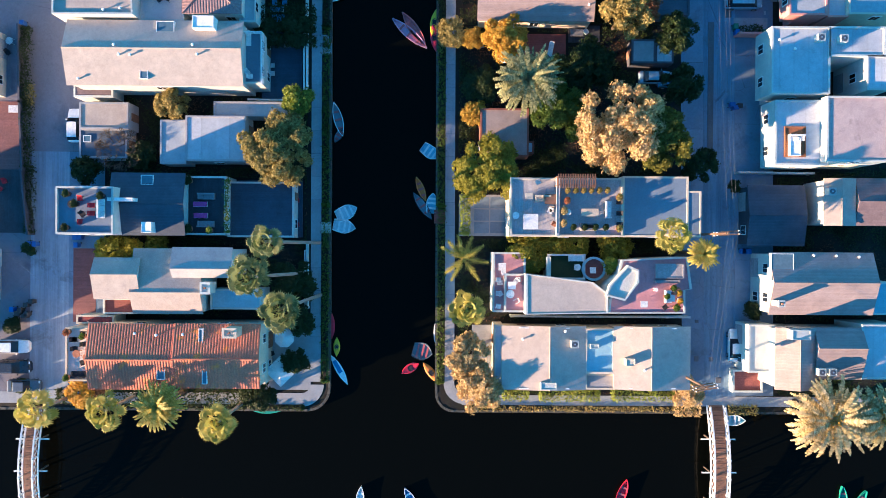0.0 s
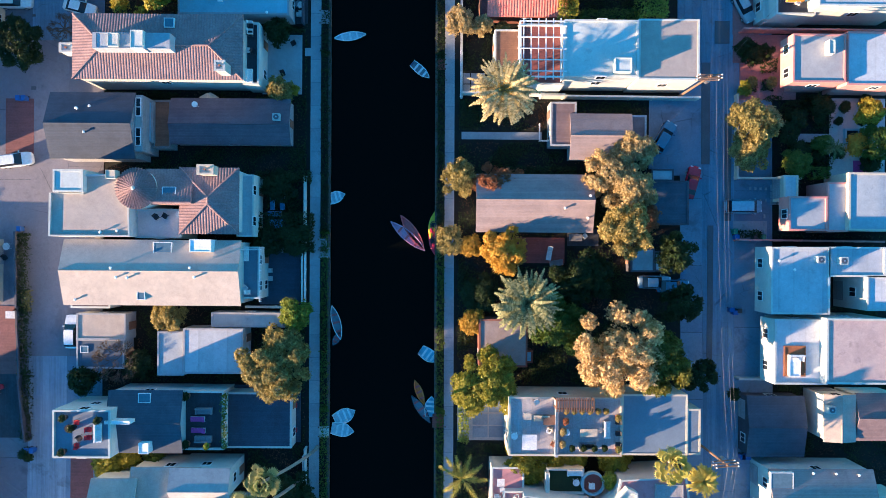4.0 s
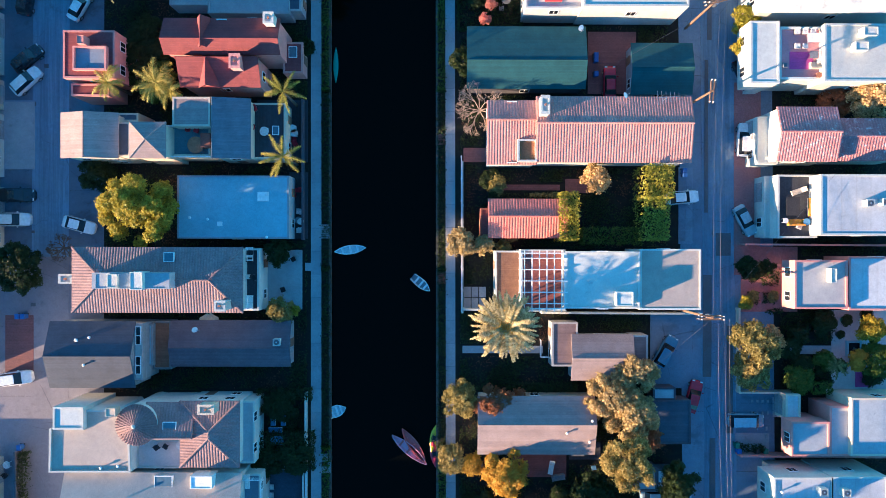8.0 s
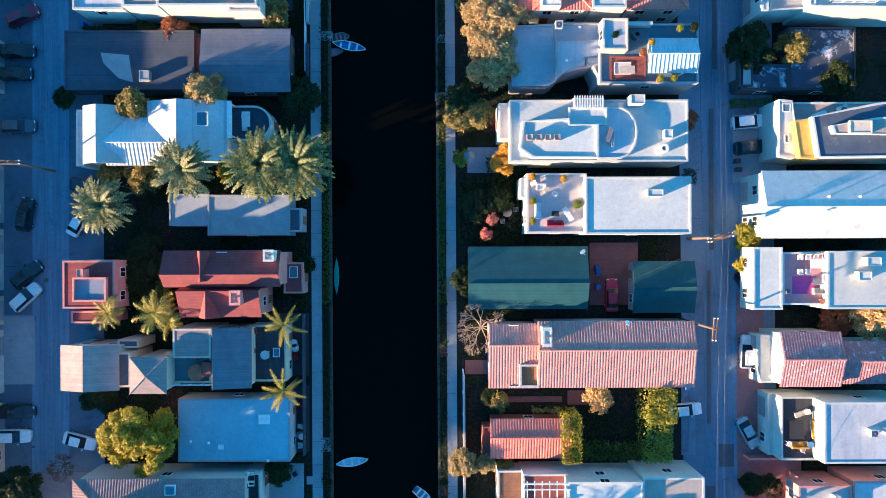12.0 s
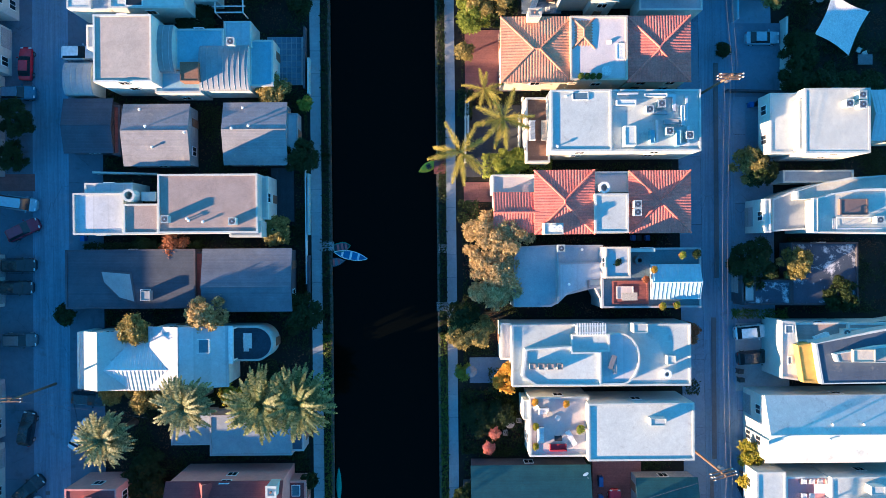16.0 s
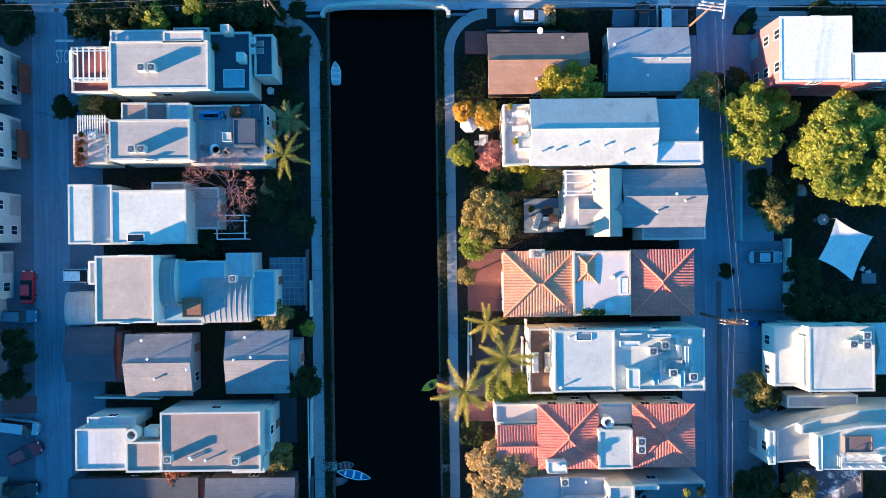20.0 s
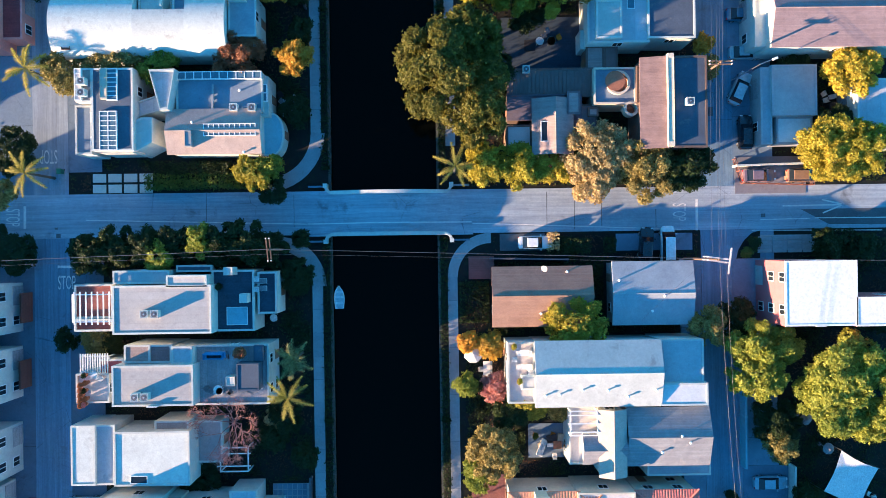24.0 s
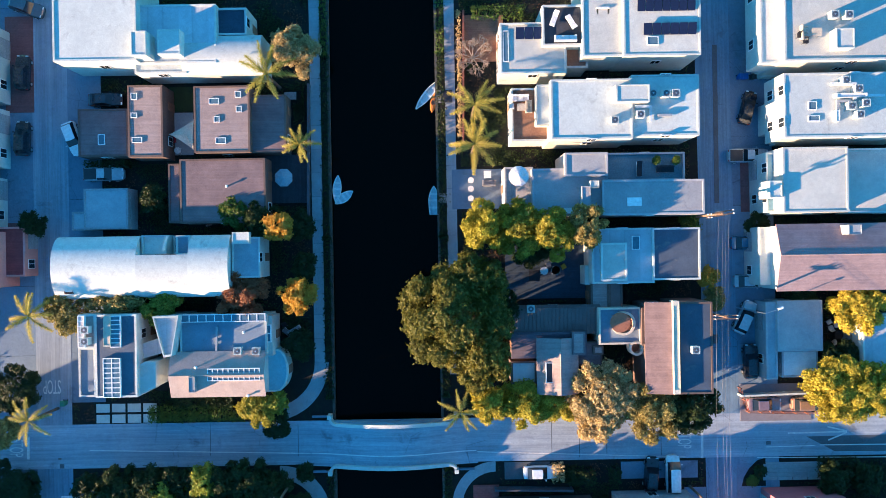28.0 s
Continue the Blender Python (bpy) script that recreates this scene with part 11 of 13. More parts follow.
table(-26.03, 104.88, 3.6, 90, 2, 1.1, "fabric_white")
table(21.22, 102.21, 6.6, 70, 1.8, .6, "fabric_grey")
boat(-2.11, 128.21, 28, 3.17, 1.27, "kayak", "yellow", "yellow kayak moored beside the canal bank")
boat(-14.19, 117.13, 10, 2.38, 1.27, "row", "green", "green rowing boat moored beside the canal bank", "hull_dark")
boat(-13.02, 115.95, -12, 4.75, 1.19, "canoe", "blue", "blue canoe moored beside the canal bank")
boat(-15.39, 115.02, 8, 3.17, 1.11, "canoe", "dark", "dark canoe moored beside the canal bank")
bin_(25.86, 118.09, 0, "blue")
bin_(26.63, 118.08, 0, "black")
bin_(27.8, 118.07, 0, "blue")
bin_(-49.41, 118.53, 0, "blue")
bin_(42.22, 136.24, 0, "blue")
bin_(43.23, 136.39, 0, "black")
bin_(40.5, 99.65, 90, "black")
bin_(40.64, 98.48, 90, "black")
pave(3.95, 130.24, 10.98, 136.49, "deck_dark", 0.1956)
pave(2.72, 123.23, 6.63, 125.96, "paving_red", 0.0662)
pave(3.35, 98.2, 9.22, 101.72, "concrete", 0.0668)
pave(-61.17, 125.15, -56.35, 127.48, "paving_red", 0.0674)
pave(41.76, 129.65, 48.19, 143.72, "concrete", 0.0680)
pave(40.18, 96.77, 47.63, 106.17, "concrete_pale", 0.0686)
pave(-23.82, 120.65, -20.7, 128.06, "deck_dark", 0.1492)
barrier(10.83, 137.21, 10.79, 130.29, 1.4, "stucco_white")
barrier(3.37, 136.92, 3.35, 132.69, 1.2, "stucco_white")
barrier(46.99, 142.96, 46.97, 138.37, 2, "stucco_white")
barrier(-47.49, 127.5, -39.08, 127.22, 1.6, "stucco_white")
barrier(-18.49, 127.03, -18.55, 118.95, 1.2, "stucco_white")
barrier(-18.57, 115.87, -18.62, 108.93, 1.2, "siding_dark", "slim fence between two garden lots", "fence")
barrier(-18.38, 142.8, -18.41, 138.19, 1.2, "stucco_white")
utility_pole(33.85, 89, 11.5, 15)
utility_pole(-53.74, 98.56, 10, 0, 1, False)
leafy(-46.72, 177.74, 3.14, 5.8, "leaf_dark", "dark green leafy tree with an uneven clumped crown beside the house")
leafy(-43.38, 178.81, 3.14, 5.8, "leaf_dark", "dark green leafy tree with an uneven clumped crown beside the house")
leafy(-39.69, 178.4, 3.29, 5.8, "leaf_dark", "dark green leafy tree with an uneven clumped crown beside the house")
leafy(-37.7, 177.56, 2.31, 6.3, "leaf_lime", "bright lime-green leafy tree with an uneven clumped crown beside the house")
leafy(-35.25, 179.09, 3.29, 5.8, "leaf_dark", "dark green leafy tree with an uneven clumped crown beside the house")
leafy(-32.53, 179.35, 2.68, 6.3, "leaf_lime", "bright lime-green leafy tree with an uneven clumped crown beside the house")
leafy(-29.71, 179.03, 3.29, 5.8, "leaf_dark", "dark green leafy tree with an uneven clumped crown beside the house")
leafy(-26.38, 178.99, 3.51, 5.8, "leaf_dark", "dark green leafy tree with an uneven clumped crown beside the house")
leafy(-23.53, 178.3, 2.93, 5.3, "leaf_dark", "dark green leafy tree with an uneven clumped crown beside the house")
leafy(-19.48, 179.47, 1.38, 2.5, "leaf_dark", "dark green leafy tree with an uneven clumped crown beside the house")
leafy(-20.14, 174.78, 2.59, 3.5, "leaf_dark", "dark green leafy tree with an uneven clumped crown beside the house")
leafy(-50.93, 166.43, 1.82, 4, "leaf_dark", "dark green leafy tree with an uneven clumped crown beside the house")
leafy(-46.62, 166.35, 2.27, 4.5, "leaf_olive", "brownish olive leafy tree with an uneven clumped crown beside the house")
leafy(-44.57, 165.98, 1.67, 4, "leaf_dark", "dark green leafy tree with an uneven clumped crown beside the house")
palm("queen", -19.96, 164.02, 2.5, 5.58, "palm_green", "queen palm with drooping feather fronds", (0, 0))
palm("foxtail", -20.53, 159.29, 3.2, 6.51, "palm_lime", "foxtail palm with a few bushy star-shaped fronds", (0, 0))
leafy(-21.8, 155.93, 2.66, 4, "leaf_dark", "dark green leafy tree with an uneven clumped crown beside the house")
leafy(-23.53, 152.89, 2.3, 3, "leaf_dark", "dark green leafy tree with an uneven clumped crown beside the house")
bare_tree(-28.65, 155.23, 4.87, 7.5, "bark_pink", "leafless tree with a web of thin branches")
leafy(-33.57, 147.67, 3.07, 2.5, "leaf_dark", "dark green leafy tree with an uneven clumped crown beside the house")
leafy(-19.31, 150.6, 2.13, 3.5, "leaf_dark", "dark green leafy tree with an uneven clumped crown beside the house")
leafy(2.76, 165.42, 1.67, 4, "leaf_orange", "orange leafy tree with an uneven clumped crown beside the house")
leafy(5.54, 165.01, 2.13, 4, "leaf_orange", "orange leafy tree with an uneven clumped crown beside the house")
leafy(16.67, 167.66, 4.29, 7, "leaf_yellow", "yellow-green leafy tree with an uneven clumped crown beside the house", wide=1.15)
leafy(34.24, 167.15, 2.99, 6, "leaf_olive", "brownish olive leafy tree with an uneven clumped crown beside the house")
leafy(2.32, 159.78, 1.82, 4, "leaf_lime", "bright lime-green leafy tree with an uneven clumped crown beside the house")
leafy(6.08, 159.35, 2.28, 4, "leaf_pink", "pink flowering leafy tree with an uneven clumped crown beside the house")
leafy(10.49, 157.8, 3.01, 5, "leaf_yellow", "yellow-green leafy tree with an uneven clumped crown beside the house")
leafy(8.22, 155.96, 2.71, 5, "leaf_dark", "dark green leafy tree with an uneven clumped crown beside the house")
leafy(5.81, 151.26, 4.15, 7, "leaf_olive", "brownish olive leafy tree with an uneven clumped crown beside the house")
leafy(4.02, 148.17, 2.71, 5, "leaf_lime", "bright lime-green leafy tree with an uneven clumped crown beside the house")
leafy(2.9, 143.45, 1.38, 3, "leaf_olive", "brownish olive leafy tree with an uneven clumped crown beside the house")
palm("foxtail", 5.24, 137.44, 3.09, 5.58, "palm_lime", "foxtail palm with bushy plume-like arching fronds", (0, 0))
leafy(14.71, 156.23, 1.52, 4, "leaf_olive", "brownish olive leafy tree with an uneven clumped crown beside the house")
leafy(39.84, 164.75, 4.04, 8, "leaf_lime", "bright lime-green leafy tree with an uneven clumped crown beside the house")
leafy(40.16, 161.1, 4.04, 8, "leaf_lime", "bright lime-green leafy tree with an uneven clumped crown beside the house")
leafy(43.5, 164.76, 2.96, 7, "leaf_lime", "bright lime-green leafy tree with an uneven clumped crown beside the house")
leafy(50.97, 160.92, 6.5, 10, "leaf_lime", "bright lime-green leafy tree with an uneven clumped crown beside the house")
leafy(49.93, 158.07, 5.46, 9, "leaf_lime", "bright lime-green leafy tree with an uneven clumped crown beside the house")
leafy(55.83, 155.8, 4.41, 8, "leaf_lime", "bright lime-green leafy tree with an uneven clumped crown beside the house")
leafy(43.38, 154.4, 3.76, 5, "leaf_dark", "dark green leafy tree with an uneven clumped crown beside the house")
leafy(44.1, 151.4, 2.86, 5, "leaf_olive", "brownish olive leafy tree with an uneven clumped crown beside the house")
leafy(38.62, 168.01, 3.04, 4, "leaf_dark", "dark green leafy tree with an uneven clumped crown beside the house")
leafy(48.15, 142.99, 3.04, 4, "leaf_dark", "dark green leafy tree with an uneven clumped crown beside the house")
leafy(47.73, 139.22, 2.88, 4, "leaf_dark", "dark green leafy tree with an uneven clumped crown beside the house")
leafy(51.88, 138.41, 3.42, 4, "leaf_dark", "dark green leafy tree with an uneven clumped crown beside the house")
leafy(56.42, 137.6, 3.42, 4, "leaf_dark", "dark green leafy tree with an uneven clumped crown beside the house")
leafy(38.21, 143.64, 1.08, 2, "leaf_dark", "dark green leafy tree with an uneven clumped crown beside the house")
leafy(57.14, 168.54, 3.04, 4, "leaf_dark", "dark green leafy tree with an uneven clumped crown beside the house")
hedge(15.96, 177.18, 19.4, 179.09, 2, "leaf_dark")
hedge(21.39, 177.2, 22.93, 179.12, 1.6, "leaf_dark")
hedge(1.76, 167.9, 5.62, 173.31, 0.7, "leaf_dark")
hedge(13.73, 177.67, 15.26, 179.97, 1.6, "leaf_tan")
hedge(-40.58, 186.52, -24.89, 188.58, 1.4, "leaf_green")
hedge(-37.05, 188.54, -29.41, 190.07, 1.6, "leaf_dark")
car(12.07, 178.68, 0, "sedan", "white", "white sedan parked on the concrete beside the alley")
car(27.24, 178.2, 85, "suv", "black", "black suv parked on the concrete beside the alley")
car(30.17, 178.17, 90, "van", "white", "white van parked on the concrete beside the alley")
car(43.83, 145.42, 0, "sedan", "sky", "sky sedan parked on the concrete beside the alley")
car(-57.07, 142.49, 88, "sedan", "red", "red sedan parked on the concrete beside the alley")
car(-58.12, 138.51, 0, "suv", "blue", "blue suv parked on the concrete beside the alley")
car(-49.78, 143.93, 0, "suv", "white", "white suv parked on the concrete beside the alley")
car(42.77, 187.42, 0, "sedan", "mauve", "mauve sedan parked on the concrete beside the alley")
car(48.79, 187.35, 0, "suv", "brown", "brown suv parked on the concrete beside the alley")
sail(53.2, 146.48, 3.2, [(-1.14, 4.04), (3.73, 1.57), (0.95, -4.26), (-3.54, -1.35)], "fabric_white", "large white square shade sail over the back garden")
sofa(-29.91, 164.75, 5.2, 0, 2.6, "fabric_blue")
chair(-31.06, 160.37, 5.2, 40, "fabric_grey")
table(-29.38, 160.13, 5.2, 0, .9, .9, "fabric_white", round_top=True)
chair(-28.14, 159.9, 5.2, -40, "fabric_grey")
planter(-26.46, 164.97, 5.2, .6, "terracotta", "leaf_rust")
lounger(-24.38, 174.12, 4.4, 0, "fabric_grey")
lounger(-24.39, 173.16, 4.4, 0, "fabric_grey")
table(-23.65, 168.9, 0, 0, 1, 1, "fabric_white", round_top=True)
lounger(5.71, 161.56, 0, 90, "fabric_white")
table(9.8, 164.43, 5, 0, 1.2, .8, "fabric_white")
chair(8.54, 163.57, 5, 90, "fabric_white")
sofa(11.09, 161.85, 5, 180, 1.6, "fabric_white")
table(14, 151.89, 0, 10, 1.4, 1.1, "fabric_dark")
sofa(15.16, 151.48, 0, 80, 2, "fabric_sand")
lounger(21.31, 142.39, 5.8, 90, "fabric_white")
table(20.91, 139.48, 5.8, 0, 1.3, 1.3, "fabric_white", round_top=True)
planter(17.59, 138.76, 5.8, .35, "terracotta", "leaf_green")
planter(18.38, 138.75, 5.8, .35, "terracotta", "leaf_green")
planter(19.11, 138.74, 5.8, .35, "terracotta", "leaf_green")
planter(19.91, 138.73, 5.8, .35, "terracotta", "leaf_green")
umbrella(47.9, 154.44, 0, .8, "fabric_grey", "open patio umbrella standing on the terrace", 8, 0)
umbrella(50.91, 150.45, 0, .8, "fabric_grey", "open patio umbrella standing on the terrace", 8, 0)
table(52.07, 139.32, 0, -35, 2.2, 1, "fabric_white")
table(57.97, 142.37, 0, 0, 2, 1.4, "fabric_grey")
boat(-14.85, 171.51, 92, 3.17, 1.35, "row", "white", "white rowing boat moored beside the canal bank")
pave(-24.21, 139.51, -19.17, 146.12, "concrete_pale", 0.0698)
slabs(-24.21, 139.51, -19.55, 146.12, 7, 8, "concrete", 0.1, z=0.06)
slabs(-48.44, 186.06, -39.93, 189, 4, 2, "stucco_white", 0.3)
pave(2.99, 138.37, 8.82, 146.93, "paving_red", 0.0704)
pave(2.84, 126.68, 10.62, 134.47, "deck_dark", 0.1510)
pave(40.4, 137.48, 47.42, 147.62, "concrete", 0.1116)
pave(39.2, 169.07, 43.88, 179.19, "concrete", 0.0722)
pave(42.76, 177.19, 50.95, 179.29, "concrete_pale", 0.0728)
pave(39.75, 186.22, 40.14, 189.33, "paving_red", 0.0734)
pave(39.75, 185, 49.5, 190.06, "concrete_warm", 0.1100)
pave(7.32, 177.6, 13.54, 179.93, "asphalt_new", 0.0746)
pave(23.27, 177.4, 33.79, 179.73, "concrete", 0.0752)
pave(10.88, 149.17, 16.33, 153.84, "concrete", 0.0758)
pave(3, 173.78, 6.5, 176.89, "deck_red", 0.2564)
barrier(40.13, 158.18, 40.02, 147.88, 1.8, "membrane_cyan")
barrier(46.67, 147.79, 46.56, 138.24, 1.8, "stucco_white")
barrier(6.02, 176.59, 16.36, 176.32, 1.4, "siding_dark", "slim fence between two garden lots", "fence")
barrier(39.02, 138.2, 47.5, 137.94, 1.2, "siding_dark", "slim fence between two garden lots", "fence")
barrier(10.34, 134.79, 10.25, 127.13, 1.4, "stucco_white")
barrier(3.03, 137.76, 2.92, 128.69, 1.2, "stucco_white")
barrier(39.57, 188.73, 54.96, 189.1, 1.3, "stucco_white")
open_fence([(39.47, 189.7), (40.58, 186.4), (50.1, 186.05), (50.2, 188.8)], 1.2, "siding_red", "open brown wire fence round the two parked cars")
barrier(-18.87, 147.02, -18.97, 138.97, 1.2, "siding_dark", "slim fence between two garden lots", "fence")
stripe(34.48, 184.33, 34.43, 180.05, .35)
stripe(-57.61, 184.58, -57.65, 181.48, .35)
stripe(42, 179.97, 59.96, 179.76, .12)
stripe(-53.24, 176.23, -50.76, 176.2, .35)
stripe(3.6, 181.45, 32.25, 180.23, .12)
stripe(-49.28, 182.55, -19.1, 181.62, .14)
stripe(46.3, 183.25, 54.2, 183.32, .2)
stripe(54.4, 183.4, 51.7, 184.05, .2)
stripe(54.4, 183.24, 51.8, 182.2, .2, 0.068)
stripe(50.7, 181.56, 60.5, 181.5, .14, 0.068)
stripe(43.2, 181.4, 50.0, 181.5, .12)
lettering("STOP", 31.96, 182.6, 1.8, -90)
lettering("STOP", -59.34, 183.05, 1.8, -90)
lettering("STOP", -52.03, 173.96, 1.8, 0)
lettering("STOP", -54.25, 191.39, 1.8, 180)
utility_pole(32.66, 176.22, 11.5, -8, 2, False, True)
utility_pole(-21.61, 178.17, 11, 95, 1, False)
utility_pole(35.17, 137.72, 11, 0)
palm("foxtail", -22.54, 231.66, 3.96, 7.44, "palm_lime", "foxtail palm with bushy plume-like arching fronds", (0, 0))
palm("foxtail", -18.63, 222.89, 2.91, 6.51, "palm_lime", "foxtail palm with a few bushy star-shaped fronds", (0, 0))
leafy(-19.84, 235.18, 3.7, 7, "leaf_tan", "pale tan leafy tree with an uneven clumped crown beside the house")
leafy(-28.02, 214.63, 2.42, 4.5, "leaf_green", "green leafy tree with an uneven clumped crown beside the house")
leafy(-24.6, 213.44, 3.01, 5, "leaf_dark", "dark green leafy tree with an uneven clumped crown beside the house")
leafy(-22.21, 212.63, 2.24, 6, "leaf_orange", "orange leafy tree with an uneven clumped crown beside the house")
leafy(-19.58, 212.64, 2.28, 4, "leaf_dark", "dark green leafy tree with an uneven clumped crown beside the house")
leafy(-38.92, 216.69, 2.13, 4, "leaf_dark", "dark green leafy tree with an uneven clumped crown beside the house")
bare_tree(-31.87, 214.33, 1.67, 4, "bark_pink", "leafless tree with a web of thin branches")
leafy(-27.13, 203.52, 3.73, 6, "leaf_rust", "rust-red leafy tree with an uneven clumped crown beside the house", wide=1.1)
leafy(-19.79, 203.4, 2.84, 6, "leaf_orange", "orange leafy tree with an uneven clumped crown beside the house")
leafy(-42.92, 202.68, 2.99, 6, "leaf_olive", "brownish olive leafy tree with an uneven clumped crown beside the house", wide=1.5)
leafy(-37.42, 202.59, 3.14, 6, "leaf_lime", "bright lime-green leafy tree with an uneven clumped crown beside the house")
palm("foxtail", -53.29, 201.61, 3.64, 6.51, "palm_lime", "foxtail palm with bushy plume-like arching fronds", (0, 0))
palm("foxtail", -53.51, 188.37, 3.06, 6.51, "palm_lime", "foxtail palm with bushy plume-like arching fronds", (0, 0))
leafy(-49.9, 201.69, 3.36, 6, "leaf_olive", "brownish olive leafy tree with an uneven clumped crown beside the house")
leafy(-57.49, 191.75, 3.76, 5, "leaf_dark", "dark green leafy tree with an uneven clumped crown beside the house")
leafy(-58.7, 185.85, 2.26, 5, "leaf_olive", "brownish olive leafy tree with an uneven clumped crown beside the house")
leafy(-25.37, 188.6, 2.86, 5, "leaf_yellow", "yellow-green leafy tree with an uneven clumped crown beside the house")
leafy(-22.86, 189.22, 1.81, 4.5, "leaf_lime", "bright lime-green leafy tree with an uneven clumped crown beside the house")
leafy(-23.17, 186.33, 2.3, 3, "leaf_dark", "dark green leafy tree with an uneven clumped crown beside the house")
leafy(-19.99, 196.83, 2.3, 3, "leaf_dark", "dark green leafy tree with an uneven clumped crown beside the house")
leafy(-55, 213.58, 1.97, 4, "leaf_dark", "dark green leafy tree with an uneven clumped crown beside the house")
leafy(-18.92, 207.39, 1.97, 4, "leaf_dark", "dark green leafy tree with an uneven clumped crown beside the house")
leafy(0.9, 200.71, 8.01, 11, "leaf_forest", "olive green leafy tree with an uneven clumped crown beside the house", wide=.95)
leafy(3.23, 205.04, 4.29, 11, "leaf_forest", "olive green leafy tree with an uneven clumped crown beside the house")
leafy(3.82, 195.03, 4.33, 10, "leaf_forest", "olive green leafy tree with an uneven clumped crown beside the house")
# gold and yellow leaves in this row carry the sunlit look of the crowns
leafy(4.96, 212.17, 3.7, 9.5, "leaf_gold", "golden yellow leafy tree with an uneven clumped crown beside the house")
leafy(8.97, 211.74, 4.07, 9.5, "leaf_yellow", "yellow-green leafy tree with an uneven clumped crown beside the house")
leafy(13.1, 210.96, 3.73, 9.5, "leaf_yellow", "yellow-green leafy tree with an uneven clumped crown beside the house")
leafy(17.54, 211.99, 2.99, 9.5, "leaf_olive", "brownish olive leafy tree with an uneven clumped crown beside the house")
leafy(5.38, 189.35, 3.36, 6, "leaf_gold", "golden yellow leafy tree with an uneven clumped crown beside the house")
leafy(9.79, 188.54, 3.36, 6, "leaf_gold", "golden yellow leafy tree with an uneven clumped crown beside the house")
leafy(14.27, 188.37, 2.85, 5.5, "leaf_gold", "golden yellow leafy tree with an uneven clumped crown beside the house")
leafy(19.78, 190.16, 4.99, 8, "leaf_tan", "pale tan leafy tree with an uneven clumped crown beside the house")
leafy(19.18, 187.09, 3.7, 7, "leaf_tan", "pale tan leafy tree with an uneven clumped crown beside the house")
leafy(26.27, 187.87, 4.55, 8, "leaf_olive", "brownish olive leafy tree with an uneven clumped crown beside the house")
leafy(31.37, 188.51, 4.04, 8, "leaf_dark", "dark green leafy tree with an uneven clumped crown beside the house")
palm("foxtail", 1.24, 188.5, 2.91, 6.51, "palm_lime", "foxtail palm with a few bushy star-shaped fronds", (0, 0))
palm("foxtail", 3.62, 227.37, 3.74, 7.44, "palm_lime", "foxtail palm with bushy plume-like arching fronds", (0, 0))
palm("foxtail", 3.54, 222.4, 4.03, 7.44, "palm_lime", "foxtail palm with bushy plume-like arching fronds", (0, 0))
bare_tree(3.79, 234.89, 2.56, 5, "bark_pale", "leafless tree with a web of thin branches")
leafy(34.78, 205, 1.52, 3.5, "leaf_orange", "orange leafy tree with an uneven clumped crown beside the house")
leafy(35.64, 201.94, 1.84, 3, "leaf_olive", "brownish olive leafy tree with an uneven clumped crown beside the house")
leafy(41.49, 212.06, 1.84, 3, "leaf_dark", "dark green leafy tree with an uneven clumped crown beside the house")
leafy(32.39, 212.21, 1.53, 3, "leaf_green", "green leafy tree with an uneven clumped crown beside the house")
leafy(51.03, 189.99, 5.14, 8, "leaf_gold", "golden yellow leafy tree with an uneven clumped crown beside the house")
leafy(48.56, 190.97, 3.11, 7, "leaf_gold", "golden yellow leafy tree with an uneven clumped crown beside the house")
leafy(53.95, 190.3, 4.41, 8, "leaf_gold", "golden yellow leafy tree with an uneven clumped crown beside the house")
leafy(53.49, 200.77, 4.07, 7, "leaf_gold", "golden yellow leafy tree with an uneven clumped crown beside the house")
leafy(51.69, 193.6, 3.01, 5, "leaf_dark", "dark green leafy tree with an uneven clumped crown beside the house")
leafy(47.39, 201.75, 2.3, 3, "leaf_dark", "dark green leafy tree with an uneven clumped crown beside the house")
leafy(51.12, 177.71, 2.66, 4, "leaf_dark", "dark green leafy tree with an uneven clumped crown beside the house")
leafy(56.11, 177.37, 2.3, 3, "leaf_dark", "dark green leafy tree with an uneven clumped crown beside the house")
leafy(6.37, 201.05, 3.39, 5, "leaf_dark", "dark green leafy tree with an uneven clumped crown beside the house")
leafy(11.06, 209.15, 3.04, 4, "leaf_dark", "dark green leafy tree with an uneven clumped crown beside the house")
hedge(3.79, 240.34, 10.65, 242.02, 1.6, "leaf_green")
hedge(1.76, 224.64, 2.14, 241.5, 1, "leaf_tan")
hedge(49.92, 215.82, 50.69, 216.59, 1, "leaf_dark")
hedge(-48.7, 220.97, -43, 221.88, 1.5, "leaf_dark")
patch("planting_bed", [(43.1, 176.1), (43.1, 179.9), (42.0, 179.6), (40.9, 178.6), (40.1, 177.3), (39.8, 176.1)], 0.1, "soil", "rounded dark soil planting bed at the street corner")
bush(42.1, 178.2, .9, .9, "leaf_dark")
bush(41.2, 176.9, .8, .7, "leaf_green")
hedge(50.1, 177.1, 55.4, 179.9, 1.2, "leaf_dark")
hedge(56.3, 177.0, 60.4, 178.6, 1, "leaf_dark")
car(-57.13, 234.06, 88, "suv", "black", "black suv parked on the concrete beside the alley")
car(-57.27, 225.14, 88, "suv", "black", "black suv parked on the concrete beside the alley")
car(-50.43, 225.03, -70, "suv", "white", "white suv parked on the concrete beside the alley")
car(-46.39, 220.16, 0, "pickup", "silver", "silver pickup parked on the concrete beside the alley")
car(-46, 230.23, 0, "sedan", "black", "black sedan parked on the concrete beside the alley")
